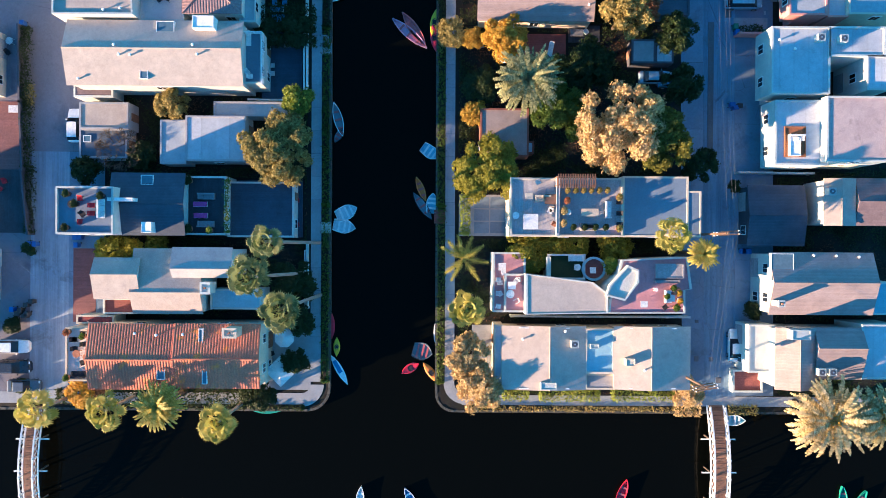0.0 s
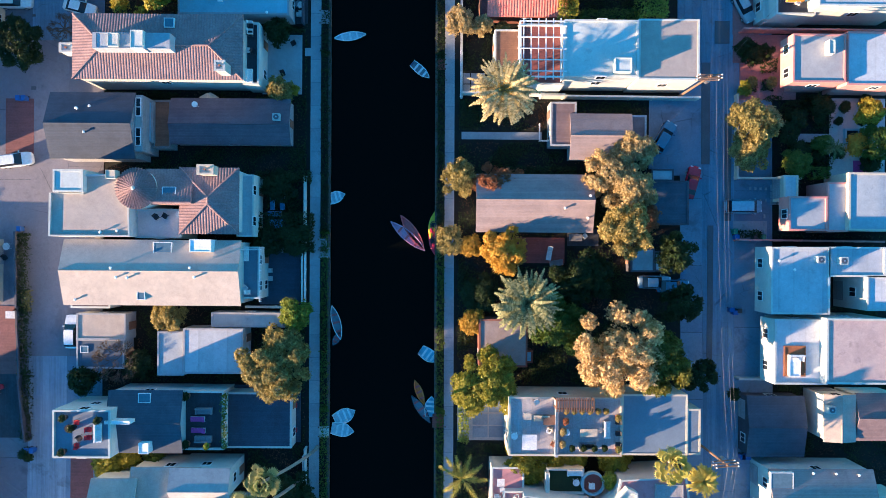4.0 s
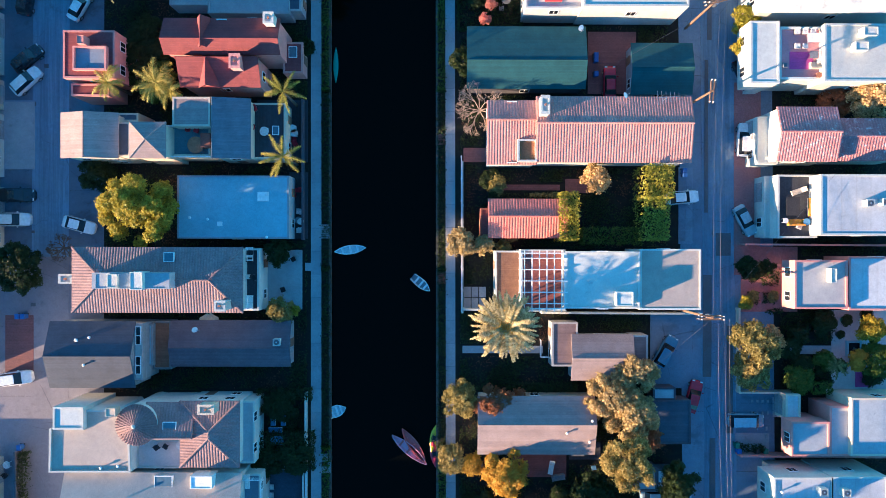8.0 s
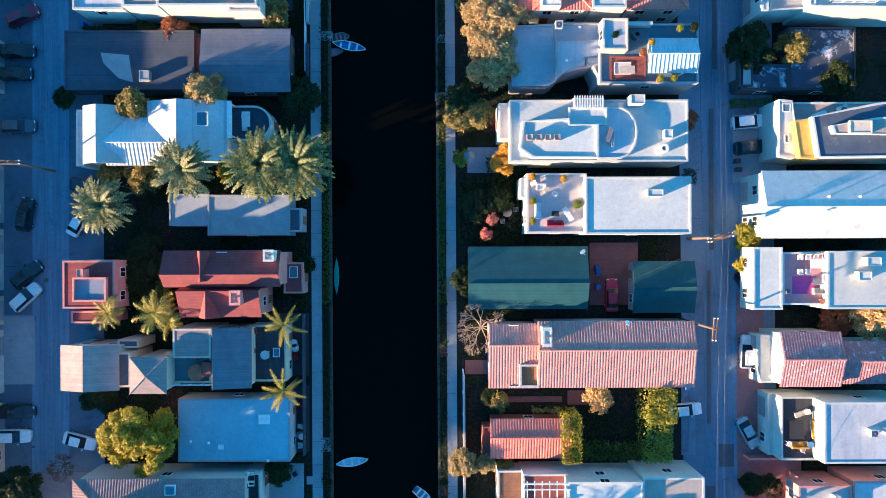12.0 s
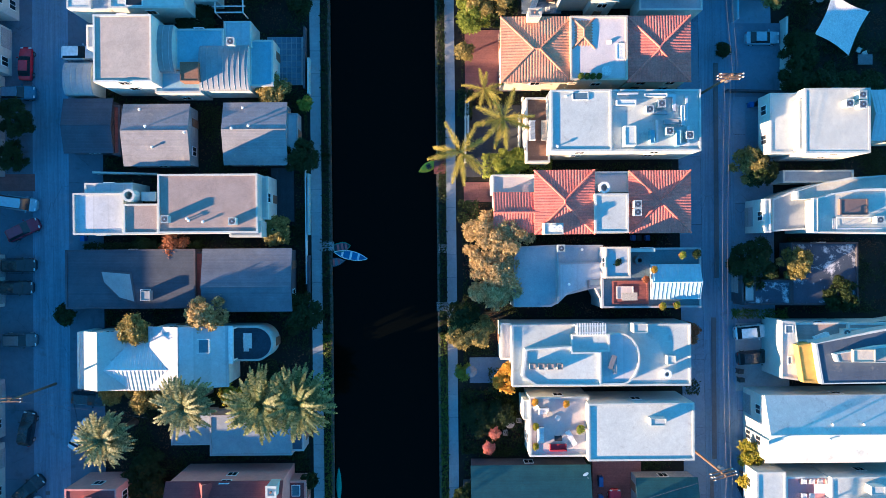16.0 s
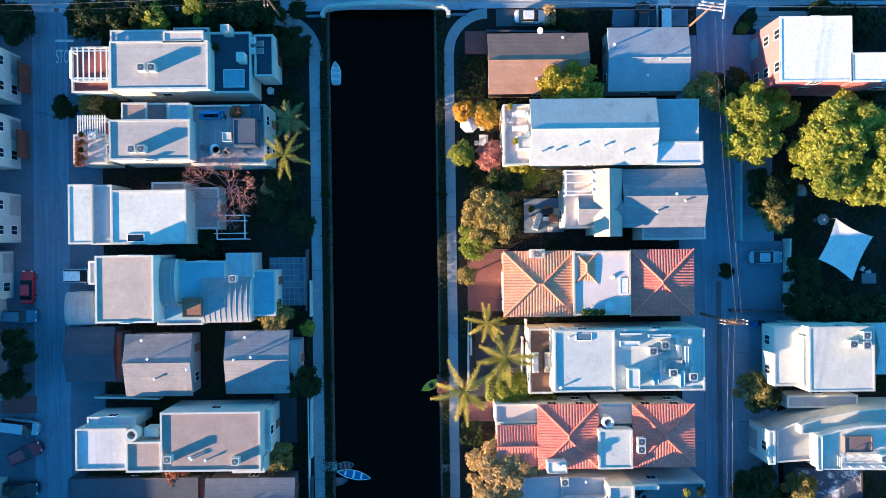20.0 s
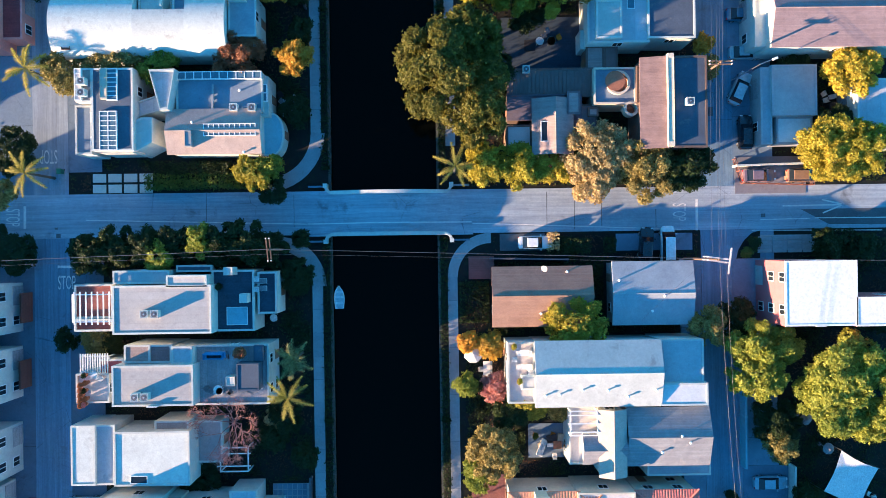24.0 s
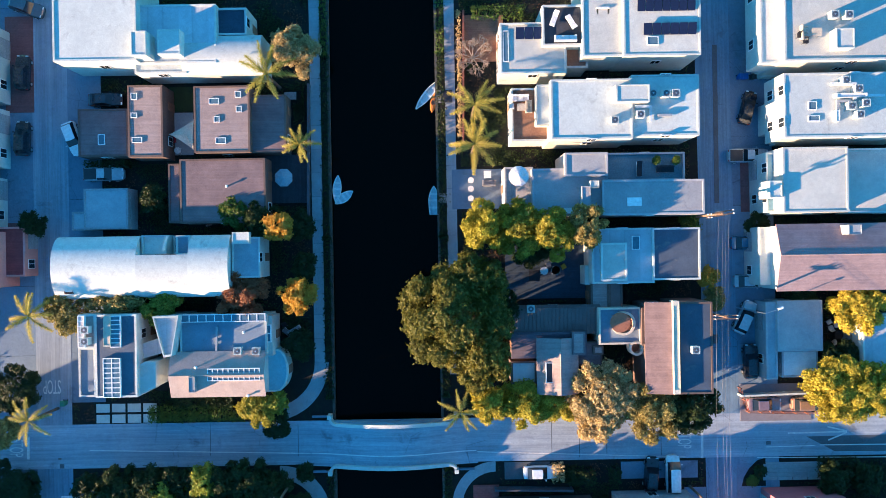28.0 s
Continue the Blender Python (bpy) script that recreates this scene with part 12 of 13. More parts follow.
car(41.15, 227.83, 75, "sedan", "black", "black sedan parked on the concrete beside the alley")
car(41.05, 221.31, 0, "pickup", "silver", "silver pickup parked on the concrete beside the alley")
car(40.85, 209.44, 0, "sedan", "blue", "blue sedan parked on the concrete beside the alley")
car(41.15, 204.22, 0, "sedan", "silver", "silver sedan parked on the concrete beside the alley")
car(40.31, 199.32, 65, "suv", "silver", "silver suv parked on the concrete beside the alley")
car(40.98, 193.33, 90, "suv", "black", "black suv parked on the concrete beside the alley")
car(-56.45, 242.9, -20, "suv", "grey", "grey suv parked on the concrete beside the alley")
umbrella(9.11, 218.36, 4.4, 1.3, "fabric_white", "striped white patio umbrella on the terrace", 12, 0)
umbrella(-21.73, 219.11, 0, 1.25, "fabric_pale", "pale blue-grey octagonal patio umbrella in the garden", 8, 0)
sail(-34.39, 224.94, 3, [(-2.11, 0.06), (1.12, 1.95), (0.99, -2.01)], "fabric_sand", "triangular sand-coloured shade sail over the courtyard")
lounger(13.99, 238.36, 6, 70, "fabric_white")
lounger(16.15, 237.97, 6, -60, "fabric_white")
sofa(15.39, 235.81, 6, 180, 2.8, "fabric_white")
sofa(20.15, 239.21, 6, 0, 1.6, "fabric_white")
sofa(9.69, 228.68, 4.4, 0, 2.2, "fabric_white")
sofa(10.78, 227.56, 4.4, 90, 1.6, "fabric_sand")
table(9.82, 227.43, 4.4, 0, 1.2, .9, "fabric_sand")
chair(8.57, 227.59, 4.4, 90, "fabric_white")
table(5.58, 219.3, 0, 0, 1, 1, "fabric_white")
sofa(5.79, 218.14, 0, 180, 1.8, "fabric_grey")
table(3.32, 218.56, 0, 0, .8, .8, "fabric_white", round_top=True)
table(3.31, 217.4, 0, 0, .8, .8, "fabric_white", round_top=True)
table(3.28, 216.09, 0, 0, .8, .8, "fabric_white", round_top=True)
lounger(24.89, 219.19, 4.8, 90, "fabric_dark")
sofa(28.2, 219.14, 4.8, 0, 2.2, "fabric_dark")
planter(26.95, 220.19, 4.8, .5, "bin_black", "leaf_green")
planter(29.5, 220.15, 4.8, .5, "bin_black", "leaf_green")
table(14.66, 206.15, 0, 0, 1.2, 1.2, "fabric_white", round_top=True)
table(22.06, 199.42, 4.6, 0, 2.6, 2.6, "terracotta", round_top=True)
chair(24.14, 196.3, 3.6, 0, "terracotta")
lounger(-20.82, 198.08, 0, 40, "fabric_grey")
table(-21.22, 196.92, 0, 0, 1.4, 1.4, "fabric_grey", round_top=True)
table(-36.38, 223.21, 0, 0, .9, .9, "fabric_white", round_top=True)
chair(-37.33, 226.54, 0, 0, "fabric_red")
chair(-36.97, 224.6, 0, 0, "fabric_red")
sofa(44.7, 235.44, 8, 90, 1.8, "fabric_sand")
chair(44.13, 235.1, 8, 0, "fabric_dark")
chair(44.82, 234.38, 8, 0, "fabric_dark")
table(46.11, 235.42, 8, 0, 1.2, 1, "fabric_sand")
table(51.85, 204.02, 3.6, 0, 1.3, 1.3, "terracotta", round_top=True)
table(-20.99, 230.38, 0, 0, 1.6, 1, "fabric_grey")
boat(-15.02, 217.74, 85, 3.8, 1.11, "canoe", "white", "white canoe moored beside the canal bank")
boat(-14.1, 216.56, 35, 3.01, 1.19, "canoe", "white", "white canoe moored beside the canal bank")
boat(-1.75, 215.97, 90, 3.96, 1.43, "row", "white", "white rowing boat moored beside the canal bank")
boat(-2.37, 230.53, 50, 5.23, 1.11, "canoe", "white", "white canoe moored beside the canal bank")
boat(-1.61, 229.43, 80, 2.85, 0.95, "kayak", "orange", "orange kayak moored beside the canal bank")
bin_(40.83, 232.05, 0, "blue")
bin_(40.22, 232.06, 0, "blue")
bin_(41.99, 232.03, 0, "black")
bin_(-52.38, 189.2, 0, "green")
pave(2.63, 234.78, 8.05, 241.12, "deck_wood", 0.2070)
pave(0.75, 214.68, 7.72, 220.1, "concrete", 0.0776)
pave(40.29, 213.69, 43.86, 220.66, "paving_red", 0.0782)
pave(-61.06, 207.97, -56.07, 213.75, "paving_red", 0.0788)
pave(-59.89, 228.79, -56.05, 241.9, "paving_red", 0.0794)
pave(-27.03, 215.89, -18.93, 222.46, "deck_dark", 0.1600)
pave(-0.59, 229.29, 0.96, 230.99, "deck_dark", 0.1606)
pave(-37.73, 222.66, -34.41, 228.45, "concrete_pale", 0.0812)
pave(-37.65, 228.61, -34.41, 231.93, "grass", 0.1118)
barrier(-18.48, 231.75, -18.82, 211.16, 1.2, "siding_dark", "slim fence between two garden lots", "fence")
barrier(2.65, 241.42, 2.37, 223.83, 1, "siding_red", "slim fence between two garden lots", "fence")
barrier(43.04, 231.96, 45.34, 231.93, 1.2, "stucco_white")
barrier(42.74, 203.67, 44.88, 203.63, 1.2, "siding_dark", "slim fence between two garden lots", "fence")
utility_pole(33.13, 213, 11, 10)
utility_pole(33.84, 200.37, 10, 0, 1, False)
wire([(33.24, -18.11, 11), (35.73, 2, 11), (33.88, 50.09, 11), (33.33, 49.77, 11), (34.07, 88.87, 11)])
wire([(34.1, -17.49, 10.6), (36.62, 2.02, 10.6), (34.9, 49.75, 10.6), (34.41, 49.61, 10.6), (35.01, 88.76, 10.6)])
wire([(34.07, 88.87, 11), (34.17, 137.23, 11), (35.26, 137.66, 10.8), (32.79, 176.29, 11.2), (33.13, 213, 11)])
wire([(34.8, 88.76, 10.6), (35.04, 137.36, 10.6), (36.13, 137.55, 10.4), (33.78, 176.09, 10.8), (33.99, 213.01, 10.6)])
wire([(31.64, 176.34, 11), (-21.67, 178.22, 10.8), (-53.86, 177.27, 10.6)], r=0.03)
wire([(31.8, 175.88, 10.6), (-21.64, 177.63, 10.4), (-54.14, 176.67, 10.2)])
wire([(34.38, 176.31, 11), (55.63, 175.8, 11)], r=0.025)
wire([(33.2, 176.2, 11), (33.5, 213, 11)])
wire([(32.0, 176.2, 11), (32.6, 213, 11)])
wire([(31.6, 176.3, 10.4), (24.5, 168.5, 7.0)])
wire([(34.53, -18.19, 10.6), (37.13, 2.03, 10.4), (35.55, 49.48, 10.4)])
wire([(34.51, 88.61, 10), (23.01, 82.81, 5)])
wire([(33.75, 49.71, 10), (23.29, 38, 4)])
wire([(33.75, 49.71, 10), (50.24, 68, 8)])
wire([(-53.74, 98.56, 10), (-46.48, 99.32, 6)])
wire([(-53.74, 98.56, 10), (-38.5, 95.25, 6)])
wire([(-45.22, -10.29, 7), (-55.61, -0.56, 9)])
dock(-16.12, 2.65, 1.58, 1.59, "stucco_white")
dock(0.04, 4.27, 1.9, 1.9, "deck_red")
dock(-16.46, 28.78, 1.27, 1.74)
dock(-0.15, 73.43, 1.5, 1.57, "deck_red")
dock(-0.06, 54.13, 1.42, 1.58, "deck_red")
dock(-16.38, 60.58, 1.42, 1.97)
dock(-16.22, 27.7, 1.57, 1.58)
dock(-0.26, 116.81, 1.17, 1.17)
dock(-0.35, 108.8, 1.56, 1.25)
dock(-16.26, 117.22, 1.95, 1.33)
dock(-0.45, 128.45, 1.87, 2.57, "deck_red")
dock(-0.32, 230.15, 1.78, 1.7)
dock(-0.31, 216.22, 1.78, 1.39)
patch("road_repair", [(48.8, 182.75), (52.7, 180.65), (60.9, 180.55), (60.9, 182.85)], 0.06, "asphalt_new", "darker strip of newer asphalt in the street")
slabs(42.68, 176.8, 50.95, 179.13, 4, 4, "concrete_pale", .1, z=0.1)
pave(36.42, 40.42, 37.6, 54.63, "asphalt_new", 0.1130)
pave(38.19, 57.32, 40.25, 60.47, "asphalt_new", 0.1136)
pave(36.56, 63.31, 37.03, 84.59, "asphalt_new", 0.1142)
pave(39.76, 32.53, 40.63, 47.53, "asphalt_new", 0.1148)
pave(36.86, 87.41, 37.49, 107, "asphalt_new", 0.1154)
pave(37.33, 112.48, 37.95, 142.19, "asphalt_new", 0.1160)
pave(37.39, 12.82, 38.18, 31.87, "asphalt_new", 0.1166)
pave(-59.15, -21.56, -52.04, -20.37, "concrete_pale", 0.0872)
pave(36.7, 214.94, 37.32, 236.63, "asphalt_new", 0.1178)
pave(36.22, 195.72, 36.84, 196.96, "asphalt_new", 0.1284)
basin(57.36, 44.45, 2.1)
hedge(44.57, 53.24, 46.77, 55.28, 0.7, "leaf_dark")
hedge(42.42, 50.72, 43.99, 52.29, 0.6, "leaf_dark")
hedge(44.78, 50.73, 46.35, 52.3, 0.6, "leaf_dark")
hedge(45.34, 49.33, 47.3, 49.95, 0.8, "leaf_dark")
hedge(48.02, 45.57, 50.84, 49.33, 0.8, "leaf_dark")
hedge(52.53, 45.59, 54.25, 49.82, 0.9, "leaf_dark")
hedge(48.35, 39.61, 50.87, 43.37, 0.8, "leaf_dark")
hedge(52.39, 39.79, 54.28, 43.39, 0.9, "leaf_dark")
bush(53.26, 43.56, 0.71, 1.4, "leaf_olive")
bush(49.06, 39.84, 1.25, 1.8, "leaf_olive")
leafy(41.59, 55.79, 1.67, 4, "leaf_dark", "dark green leafy tree with an uneven clumped crown beside the house")
leafy(58.4, 47.42, 1.97, 4, "leaf_yellow", "yellow-green leafy tree with an uneven clumped crown beside the house")
leafy(57.35, 43.12, 1.38, 3, "leaf_orange", "orange leafy tree with an uneven clumped crown beside the house")
bush(59.62, 40.64, 1.57, 1.8, "leaf_dark")
bush(42.1, 50.73, 0.86, 1.4, "leaf_lime")
planter(55.18, 46.43, 0, .5, "bin_black", "leaf_dark")
planter(58.48, 46.36, 0, .5, "bin_black", "leaf_dark")
planter(58.79, 49.19, 0, .8, "terracotta", "leaf_dark")
table(58.67, 40.08, 0, 0, .9, .9, "fabric_dark", round_top=True)
pave(57.72, 39.05, 59.94, 41.1, "fabric_magenta", 0.1590, label="magenta outdoor rug on the courtyard paving")
bush(55.14, 42.14, 0.94, 1.2, "leaf_dark")
slabs(46.1, 34.76, 49.03, 37.68, 3, 3, "concrete_pale", .1, z=0.1)
slabs(42.94, 36.65, 45.86, 37.44, 4, 1, "concrete_pale", .4, z=0.1)
slabs(42.94, 34.91, 45.87, 35.86, 4, 1, "concrete_pale", .5, z=0.1)
slabs(44.93, 30.57, 45.72, 33.73, 1, 3, "concrete_pale", .5, z=0.1)
pave(-66.45, 10.45, -58.88, 19.93, "paving_red", 0.0996)
pave(-66.4, 1.59, -58.2, 10.45, "deck_dark", 0.1002)
barrier(-58.33, 30.17, -58.11, 19.61, 1.6, "siding_dark", "dark green fence with climbing plants beside the alley", "fence")
barrier(-58.11, 19.61, -57.67, 10.29, 1.6, "siding_dark", "dark green fence with climbing plants beside the alley", "fence")
barrier(-57.83, 10.29, -56.85, 1.44, 1.6, "siding_dark", "dark green fence with climbing plants beside the alley", "fence")
hedge(-58.17, 20.02, -56.92, 30, 1.5, "leaf_dark")
hedge(-58.01, 10.67, -56.76, 19.72, 1.4, "leaf_dark")
hedge(-57.75, 1.61, -56.5, 10.37, 1.2, "leaf_dark")
hedge(-57.52, 19.37, -56.58, 22.11, 1.2, "leaf_olive")
bush(-57.16, -0.58, 0.94, 1.4, "leaf_dark")
chair(-60.73, 8.72, 0, 20, "fabric_red")
chair(-61.36, 7.69, 0, 60, "fabric_red")
table(-59.37, 18.77, 0, 0, 1.4, 1.0, "fabric_white")
chair(-60.36, 26.66, 0, 40, "fabric_dark")
table(-60.05, 28.24, 0, 0, 1, 1, "fabric_white", round_top=True)
bin_(-58.17, 30.68, 0, "blue")
bin_(-59.35, -9.05, 0, "blue")
bin_(-58.26, -9.2, 0, "black")
bin_(-57.32, -9.67, 0, "black")
bin_(-56.7, -7.94, 90, "black")
bin_(-50.67, 1.03, 0, "blue")
bin_(-50.04, 1.03, 0, "blue")
bin_(-50.5, -0.07, 0, "blue")
bush(-59.41, -11.18, 1.41, 1.5, "leaf_dark")
bush(-57.83, -19.81, 1.25, 1.4, "leaf_dark")
slabs(-57.45, 27.87, -56.9, 28.03, 1, 1, "asphalt_new", .02, z=0.05)
pave(-66.09, 69.11, -56.56, 78.51, "concrete_pale", 0.1108)
# navy sheet darkens the yard that the big tree shades
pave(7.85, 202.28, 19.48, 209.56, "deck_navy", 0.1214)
table(14.68, 206.13, 0, 0, 1.2, 1.2, "fabric_white", round_top=True)
chair(15.77, 206.58, 0, 30, "fabric_orange")
table(11.72, 205.48, 0, 0, 1.5, 1.5, "fabric_dark")
table(-21.22, 196.92, 0, 0, 1.9, 1.3, "fabric_grey", round_top=True)
chair(-22.34, 199.26, 0, 30, "fabric_dark")
lounger(-21.82, 198.09, 0, -40, "fabric_grey")
chair(-30.51, 160.16, 5.2, 40, "fabric_grey")
table(-29.56, 160.3, 5.2, 0, 1.2, 1.2, "fabric_white", round_top=True)
chair(-28.25, 159.7, 5.2, -40, "fabric_grey")
sofa(-30.24, 164.55, 5.2, 0, 2.6, "fabric_blue")
planter(-26.93, 165.11, 5.2, .5, "terracotta", "leaf_rust")
planter(-46.8, 162.32, 4.8, .3, "terracotta", "leaf_dark")
planter(-46.67, 161.37, 4.8, .3, "terracotta", "leaf_rust")
planter(-46.83, 160.35, 4.8, .3, "terracotta", "leaf_dark")
planter(-46.69, 159.32, 4.8, .3, "terracotta", "leaf_rust")
planter(-46.85, 158.6, 4.8, .3, "terracotta", "leaf_pink")
table(-45.61, 162.35, 4.8, 0, .9, .9, "fabric_white", round_top=True)
chair(-44.88, 161.83, 4.8, 60, "fabric_white")
chair(-24.71, 174.33, 4.4, 0, "fabric_white")
chair(-24.72, 173, 4.4, 0, "fabric_white")
planter(-29.43, 173.5, 4.6, .4, "bin_black", "leaf_dark")
leafy(-22.69, 155.85, 2.14, 3, "leaf_tan", "pale tan leafy tree with an uneven clumped crown beside the house")
leafy(-20.19, 174.02, 2.3, 3, "leaf_dark", "dark green leafy tree with an uneven clumped crown beside the house")
leafy(-58.16, 178.82, 3.83, 3, "leaf_dark", "dark green leafy tree with an uneven clumped crown beside the house")
hedge(-39.21, 186.73, -28.16, 187.8, 1.6, "leaf_green")
pave(13.8, 180.79, 13.89, 185.6, "asphalt_new", 0.0550, label="dark tar-filled crack across the concrete street")
pave(17.6, 180.5, 17.69, 185.16, "asphalt_new", 0.0553, label="dark tar-filled crack across the concrete street")
pave(21.33, 180.84, 21.43, 185.11, "asphalt_new", 0.0556, label="dark tar-filled crack across the concrete street")
pave(28.78, 180.59, 28.88, 183.07, "asphalt_new", 0.0559, label="dark tar-filled crack across the concrete street")
pave(-32.85, 181.57, -32.78, 186.22, "asphalt_new", 0.0562, label="dark tar-filled crack across the concrete street")
pave(-20.86, 181.26, -20.79, 185.67, "asphalt_new", 0.0565, label="dark tar-filled crack across the concrete street")
slabs(-53.59, 181.31, -53.13, 181.62, 1, 1, "steel_dark", .02, z=0.05)
slabs(-53.38, 180.14, -52.76, 180.76, 1, 1, "asphalt_new", .02, z=0.05)
slabs(43.26, 181.71, 43.89, 182.25, 1, 1, "asphalt_new", .02, z=0.05)
slabs(-55.29, 83.21, -54.67, 83.76, 1, 1, "asphalt_new", .02, z=0.05)
slabs(-57.1, 77.89, -56.39, 78.51, 1, 1, "asphalt_new", .02, z=0.05)
slabs(-57.14, 50.06, -56.43, 50.6, 1, 1, "asphalt_new", .02, z=0.05)
slabs(-57.04, 60.25, -56.57, 60.64, 1, 1, "asphalt_new", .02, z=0.05)
slabs(35.79, -15.8, 36.43, -15.01, 1, 1, "asphalt_new", .02, z=0.05)
slabs(38.85, -18.8, 39.64, -18.01, 1, 1, "asphalt_new", .02, z=0.05)
slabs(35.91, -10.39, 36.39, -9.92, 1, 1, "asphalt_new", .02, z=0.05)
slabs(37.86, -15.79, 38.5, -15.15, 1, 1, "asphalt_new", .02, z=0.05)
lounger(15.25, 27.79, 0, 80, "fabric_white")
chair(5.48, 28.18, 0, 20, "fabric_grey")
umbrella(8.77, 26.54, 0, 1.3, "fabric_white", "open patio umbrella standing on the terrace", 8, 0)
table(18.8, 30.04, 0, 0, 1.8, 1.0, "fabric_grey")
chair(20.15, 30.21, 0, 40, "fabric_white")
sofa(16.21, 26.45, 0, 10, 1.8, "fabric_grey")
chair(21.12, 27.84, 0, 10, "fabric_blue")
pave(9.85, 26.43, 17.38, 30, "deck_red", 0.1056)
pave(17.77, 28.87, 22.13, 31.24, "deck_dark", 0.1062)
car(29.8, 23.93, 0, "sedan", "sky", "pale blue sedan parked under the trees")
chair(-25.01, 76.8, 3.6, 20, "fabric_red")
chair(-25.24, 74.31, 3.6, -20, "fabric_red")
table(-20.46, 74.11, 0, 0, 1.1, 1.1, "fabric_white", round_top=True)
chair(-20.38, 72.7, 0, 30, "fabric_red")
table(-22.5, 73.72, 0, 0, 1.9, 1.3, "fabric_blue")
chair(-20.54, 65.56, 0, 10, "fabric_red")
chair(12.37, 151.02, 0, 20, "fabric_sand")
table(13.93, 151.16, 0, 0, 1.2, .8, "fabric_white")
chair(14.18, 152.4, 0, 70, "fabric_orange")
planter(11.77, 152.35, 0, .4, "terracotta", "leaf_green")
table(49.13, 154.18, 0, 0, 1.0, 1.0, "fabric_grey", round_top=True)
chair(58.04, 143.15, 0, 20, "fabric_white")
chair(57.26, 143.71, 0, 60, "fabric_white")
sofa(5.11, 164.48, 0, 90, 1.8, "fabric_white")

planter(16.47, 7.47, 6.3, 0.34, "fabric_dark", "leaf_olive")
planter(17.5, 7.48, 6.3, 0.34, "fabric_dark", "leaf_olive")
planter(18.53, 7.49, 6.3, 0.34, "fabric_dark", "leaf_olive")
planter(19.56, 7.5, 6.3, 0.34, "fabric_dark", "leaf_olive")
planter(20.59, 7.51, 6.3, 0.34, "fabric_dark", "leaf_olive")
planter(21.62, 7.52, 6.3, 0.34, "fabric_dark", "leaf_olive")
chair(23.2, 6.06, 6.3, -90, "fabric_dark")
chair(23.21, 4.59, 6.3, -90, "fabric_dark")
chair(23.23, 3.12, 6.3, -90, "fabric_dark")
planter(17.26, 2.70, 6.3, 0.36, "fabric_dark", "leaf_dark")
planter(18.73, 2.71, 6.3, 0.36, "fabric_dark", "leaf_dark")
planter(20.12, 2.72, 6.3, 0.36, "fabric_dark", "leaf_dark")
planter(21.45, 2.74, 6.3, 0.36, "fabric_dark", "leaf_dark")
table(14.26, 6.35, 6.3, 0, 1.5, 1.3, "deck_wood")
chair(14.84, 3.12, 6.3, 60, "terracotta")
chair(14.23, 4.81, 6.3, -20, "fabric_white")
sofa(19.28, 2.86, 6.3, 180, 2.2, "fabric_grey")
planter(15.99, 3.21, 6.3, 0.42, "terracotta", "leaf_tan")
planter(16.05, 4.83, 6.3, 0.45, "terracotta", "leaf_tan")
planter(16.41, 6.15, 6.3, 0.4, "terracotta", "leaf_rust")
chair(12.66, 8.62, 6.3, 120, "fabric_white")
chair(7.74, -4.25, 4.9, 90, "fabric_white")
chair(7.76, -6.04, 4.9, 90, "fabric_white")
chair(7.77, -7.76, 4.9, 80, "fabric_white")
chair(8.41, -3.34, 4.9, 10, "fabric_white")
chair(10.08, -7.07, 4.9, -60, "fabric_white")
chair(10.21, -4.23, 4.9, -80, "fabric_white")
planter(30.17, -5.06, 6.75, 0.34, "terracotta", "leaf_green")
planter(30.84, -5.72, 6.75, 0.34, "terracotta", "leaf_orange")
planter(29.31, -6.17, 6.75, 0.34, "terracotta", "leaf_green")
planter(31.0, -6.74, 6.75, 0.34, "terracotta", "leaf_orange")
table(29.86, -6.37, 6.75, 0, 1.1, 0.9, "fabric_white")
chair(30.67, -7.56, 6.75, -60, "fabric_red")
chair(29.21, -7.57, 6.75, 40, "fabric_dark")
table(27.95, -5.28, 6.75, 0, 0.5, 0.5, "white_paint", round_top=True)
table(20.29, -2.91, 4.4, 0, 0.8, 0.8, "fabric_white")
sofa(18.12, -1.33, 4.2, 0, 2.0, "fabric_white")
planter(-47.68, 6.51, 7.6, 0.42, "fabric_dark", "leaf_dark")
planter(-46.59, 5.22, 7.6, 0.42, "fabric_dark", "leaf_dark")
planter(-43.29, 6.26, 7.6, 0.42, "fabric_dark", "leaf_dark")
planter(-47.79, 2.18, 7.6, 0.42, "fabric_dark", "leaf_dark")
hedge(-28.720000000000002, 1.77, -28.12, 8.77, 0.9, "leaf_green", "narrow trough hedge along the terrace edge", "hedge", False, 4.2)
chair(-47.89, -12.46, 5.4, 90, "fabric_dark")
chair(-47.81, -13.65, 5.4, 90, "fabric_dark")
chair(-46.56, -13.05, 5.4, 90, "fabric_dark")
planter(-46.66, -11.99, 5.4, 0.36, "terracotta", "leaf_green")
table(-46.29, -14.7, 5.4, 0, 0.8, 0.8, "terracotta", round_top=True)
chair(-24.14, -13.79, 0.06, 20, "fabric_dark")
chair(-23.35, -14.97, 0.06, 110, "fabric_dark")
chair(-24.44, -16.55, 0.06, 200, "fabric_dark")
chair(46.0, 86.46, 6, 0, "fabric_white")
chair(47.02, 86.46, 6, 0, "fabric_white")
chair(48.05, 86.46, 6, 0, "fabric_white")
chair(46.0, 84.63, 6, 180, "fabric_white")
chair(47.02, 84.63, 6, 180, "fabric_white")
chair(48.86, 82.66, 6, -90, "fabric_white")
chair(44.39, 82.08, 6, 90, "fabric_grey")
table(48.74, 80.81, 6, 0, 0.7, 0.7, "terracotta", round_top=True)
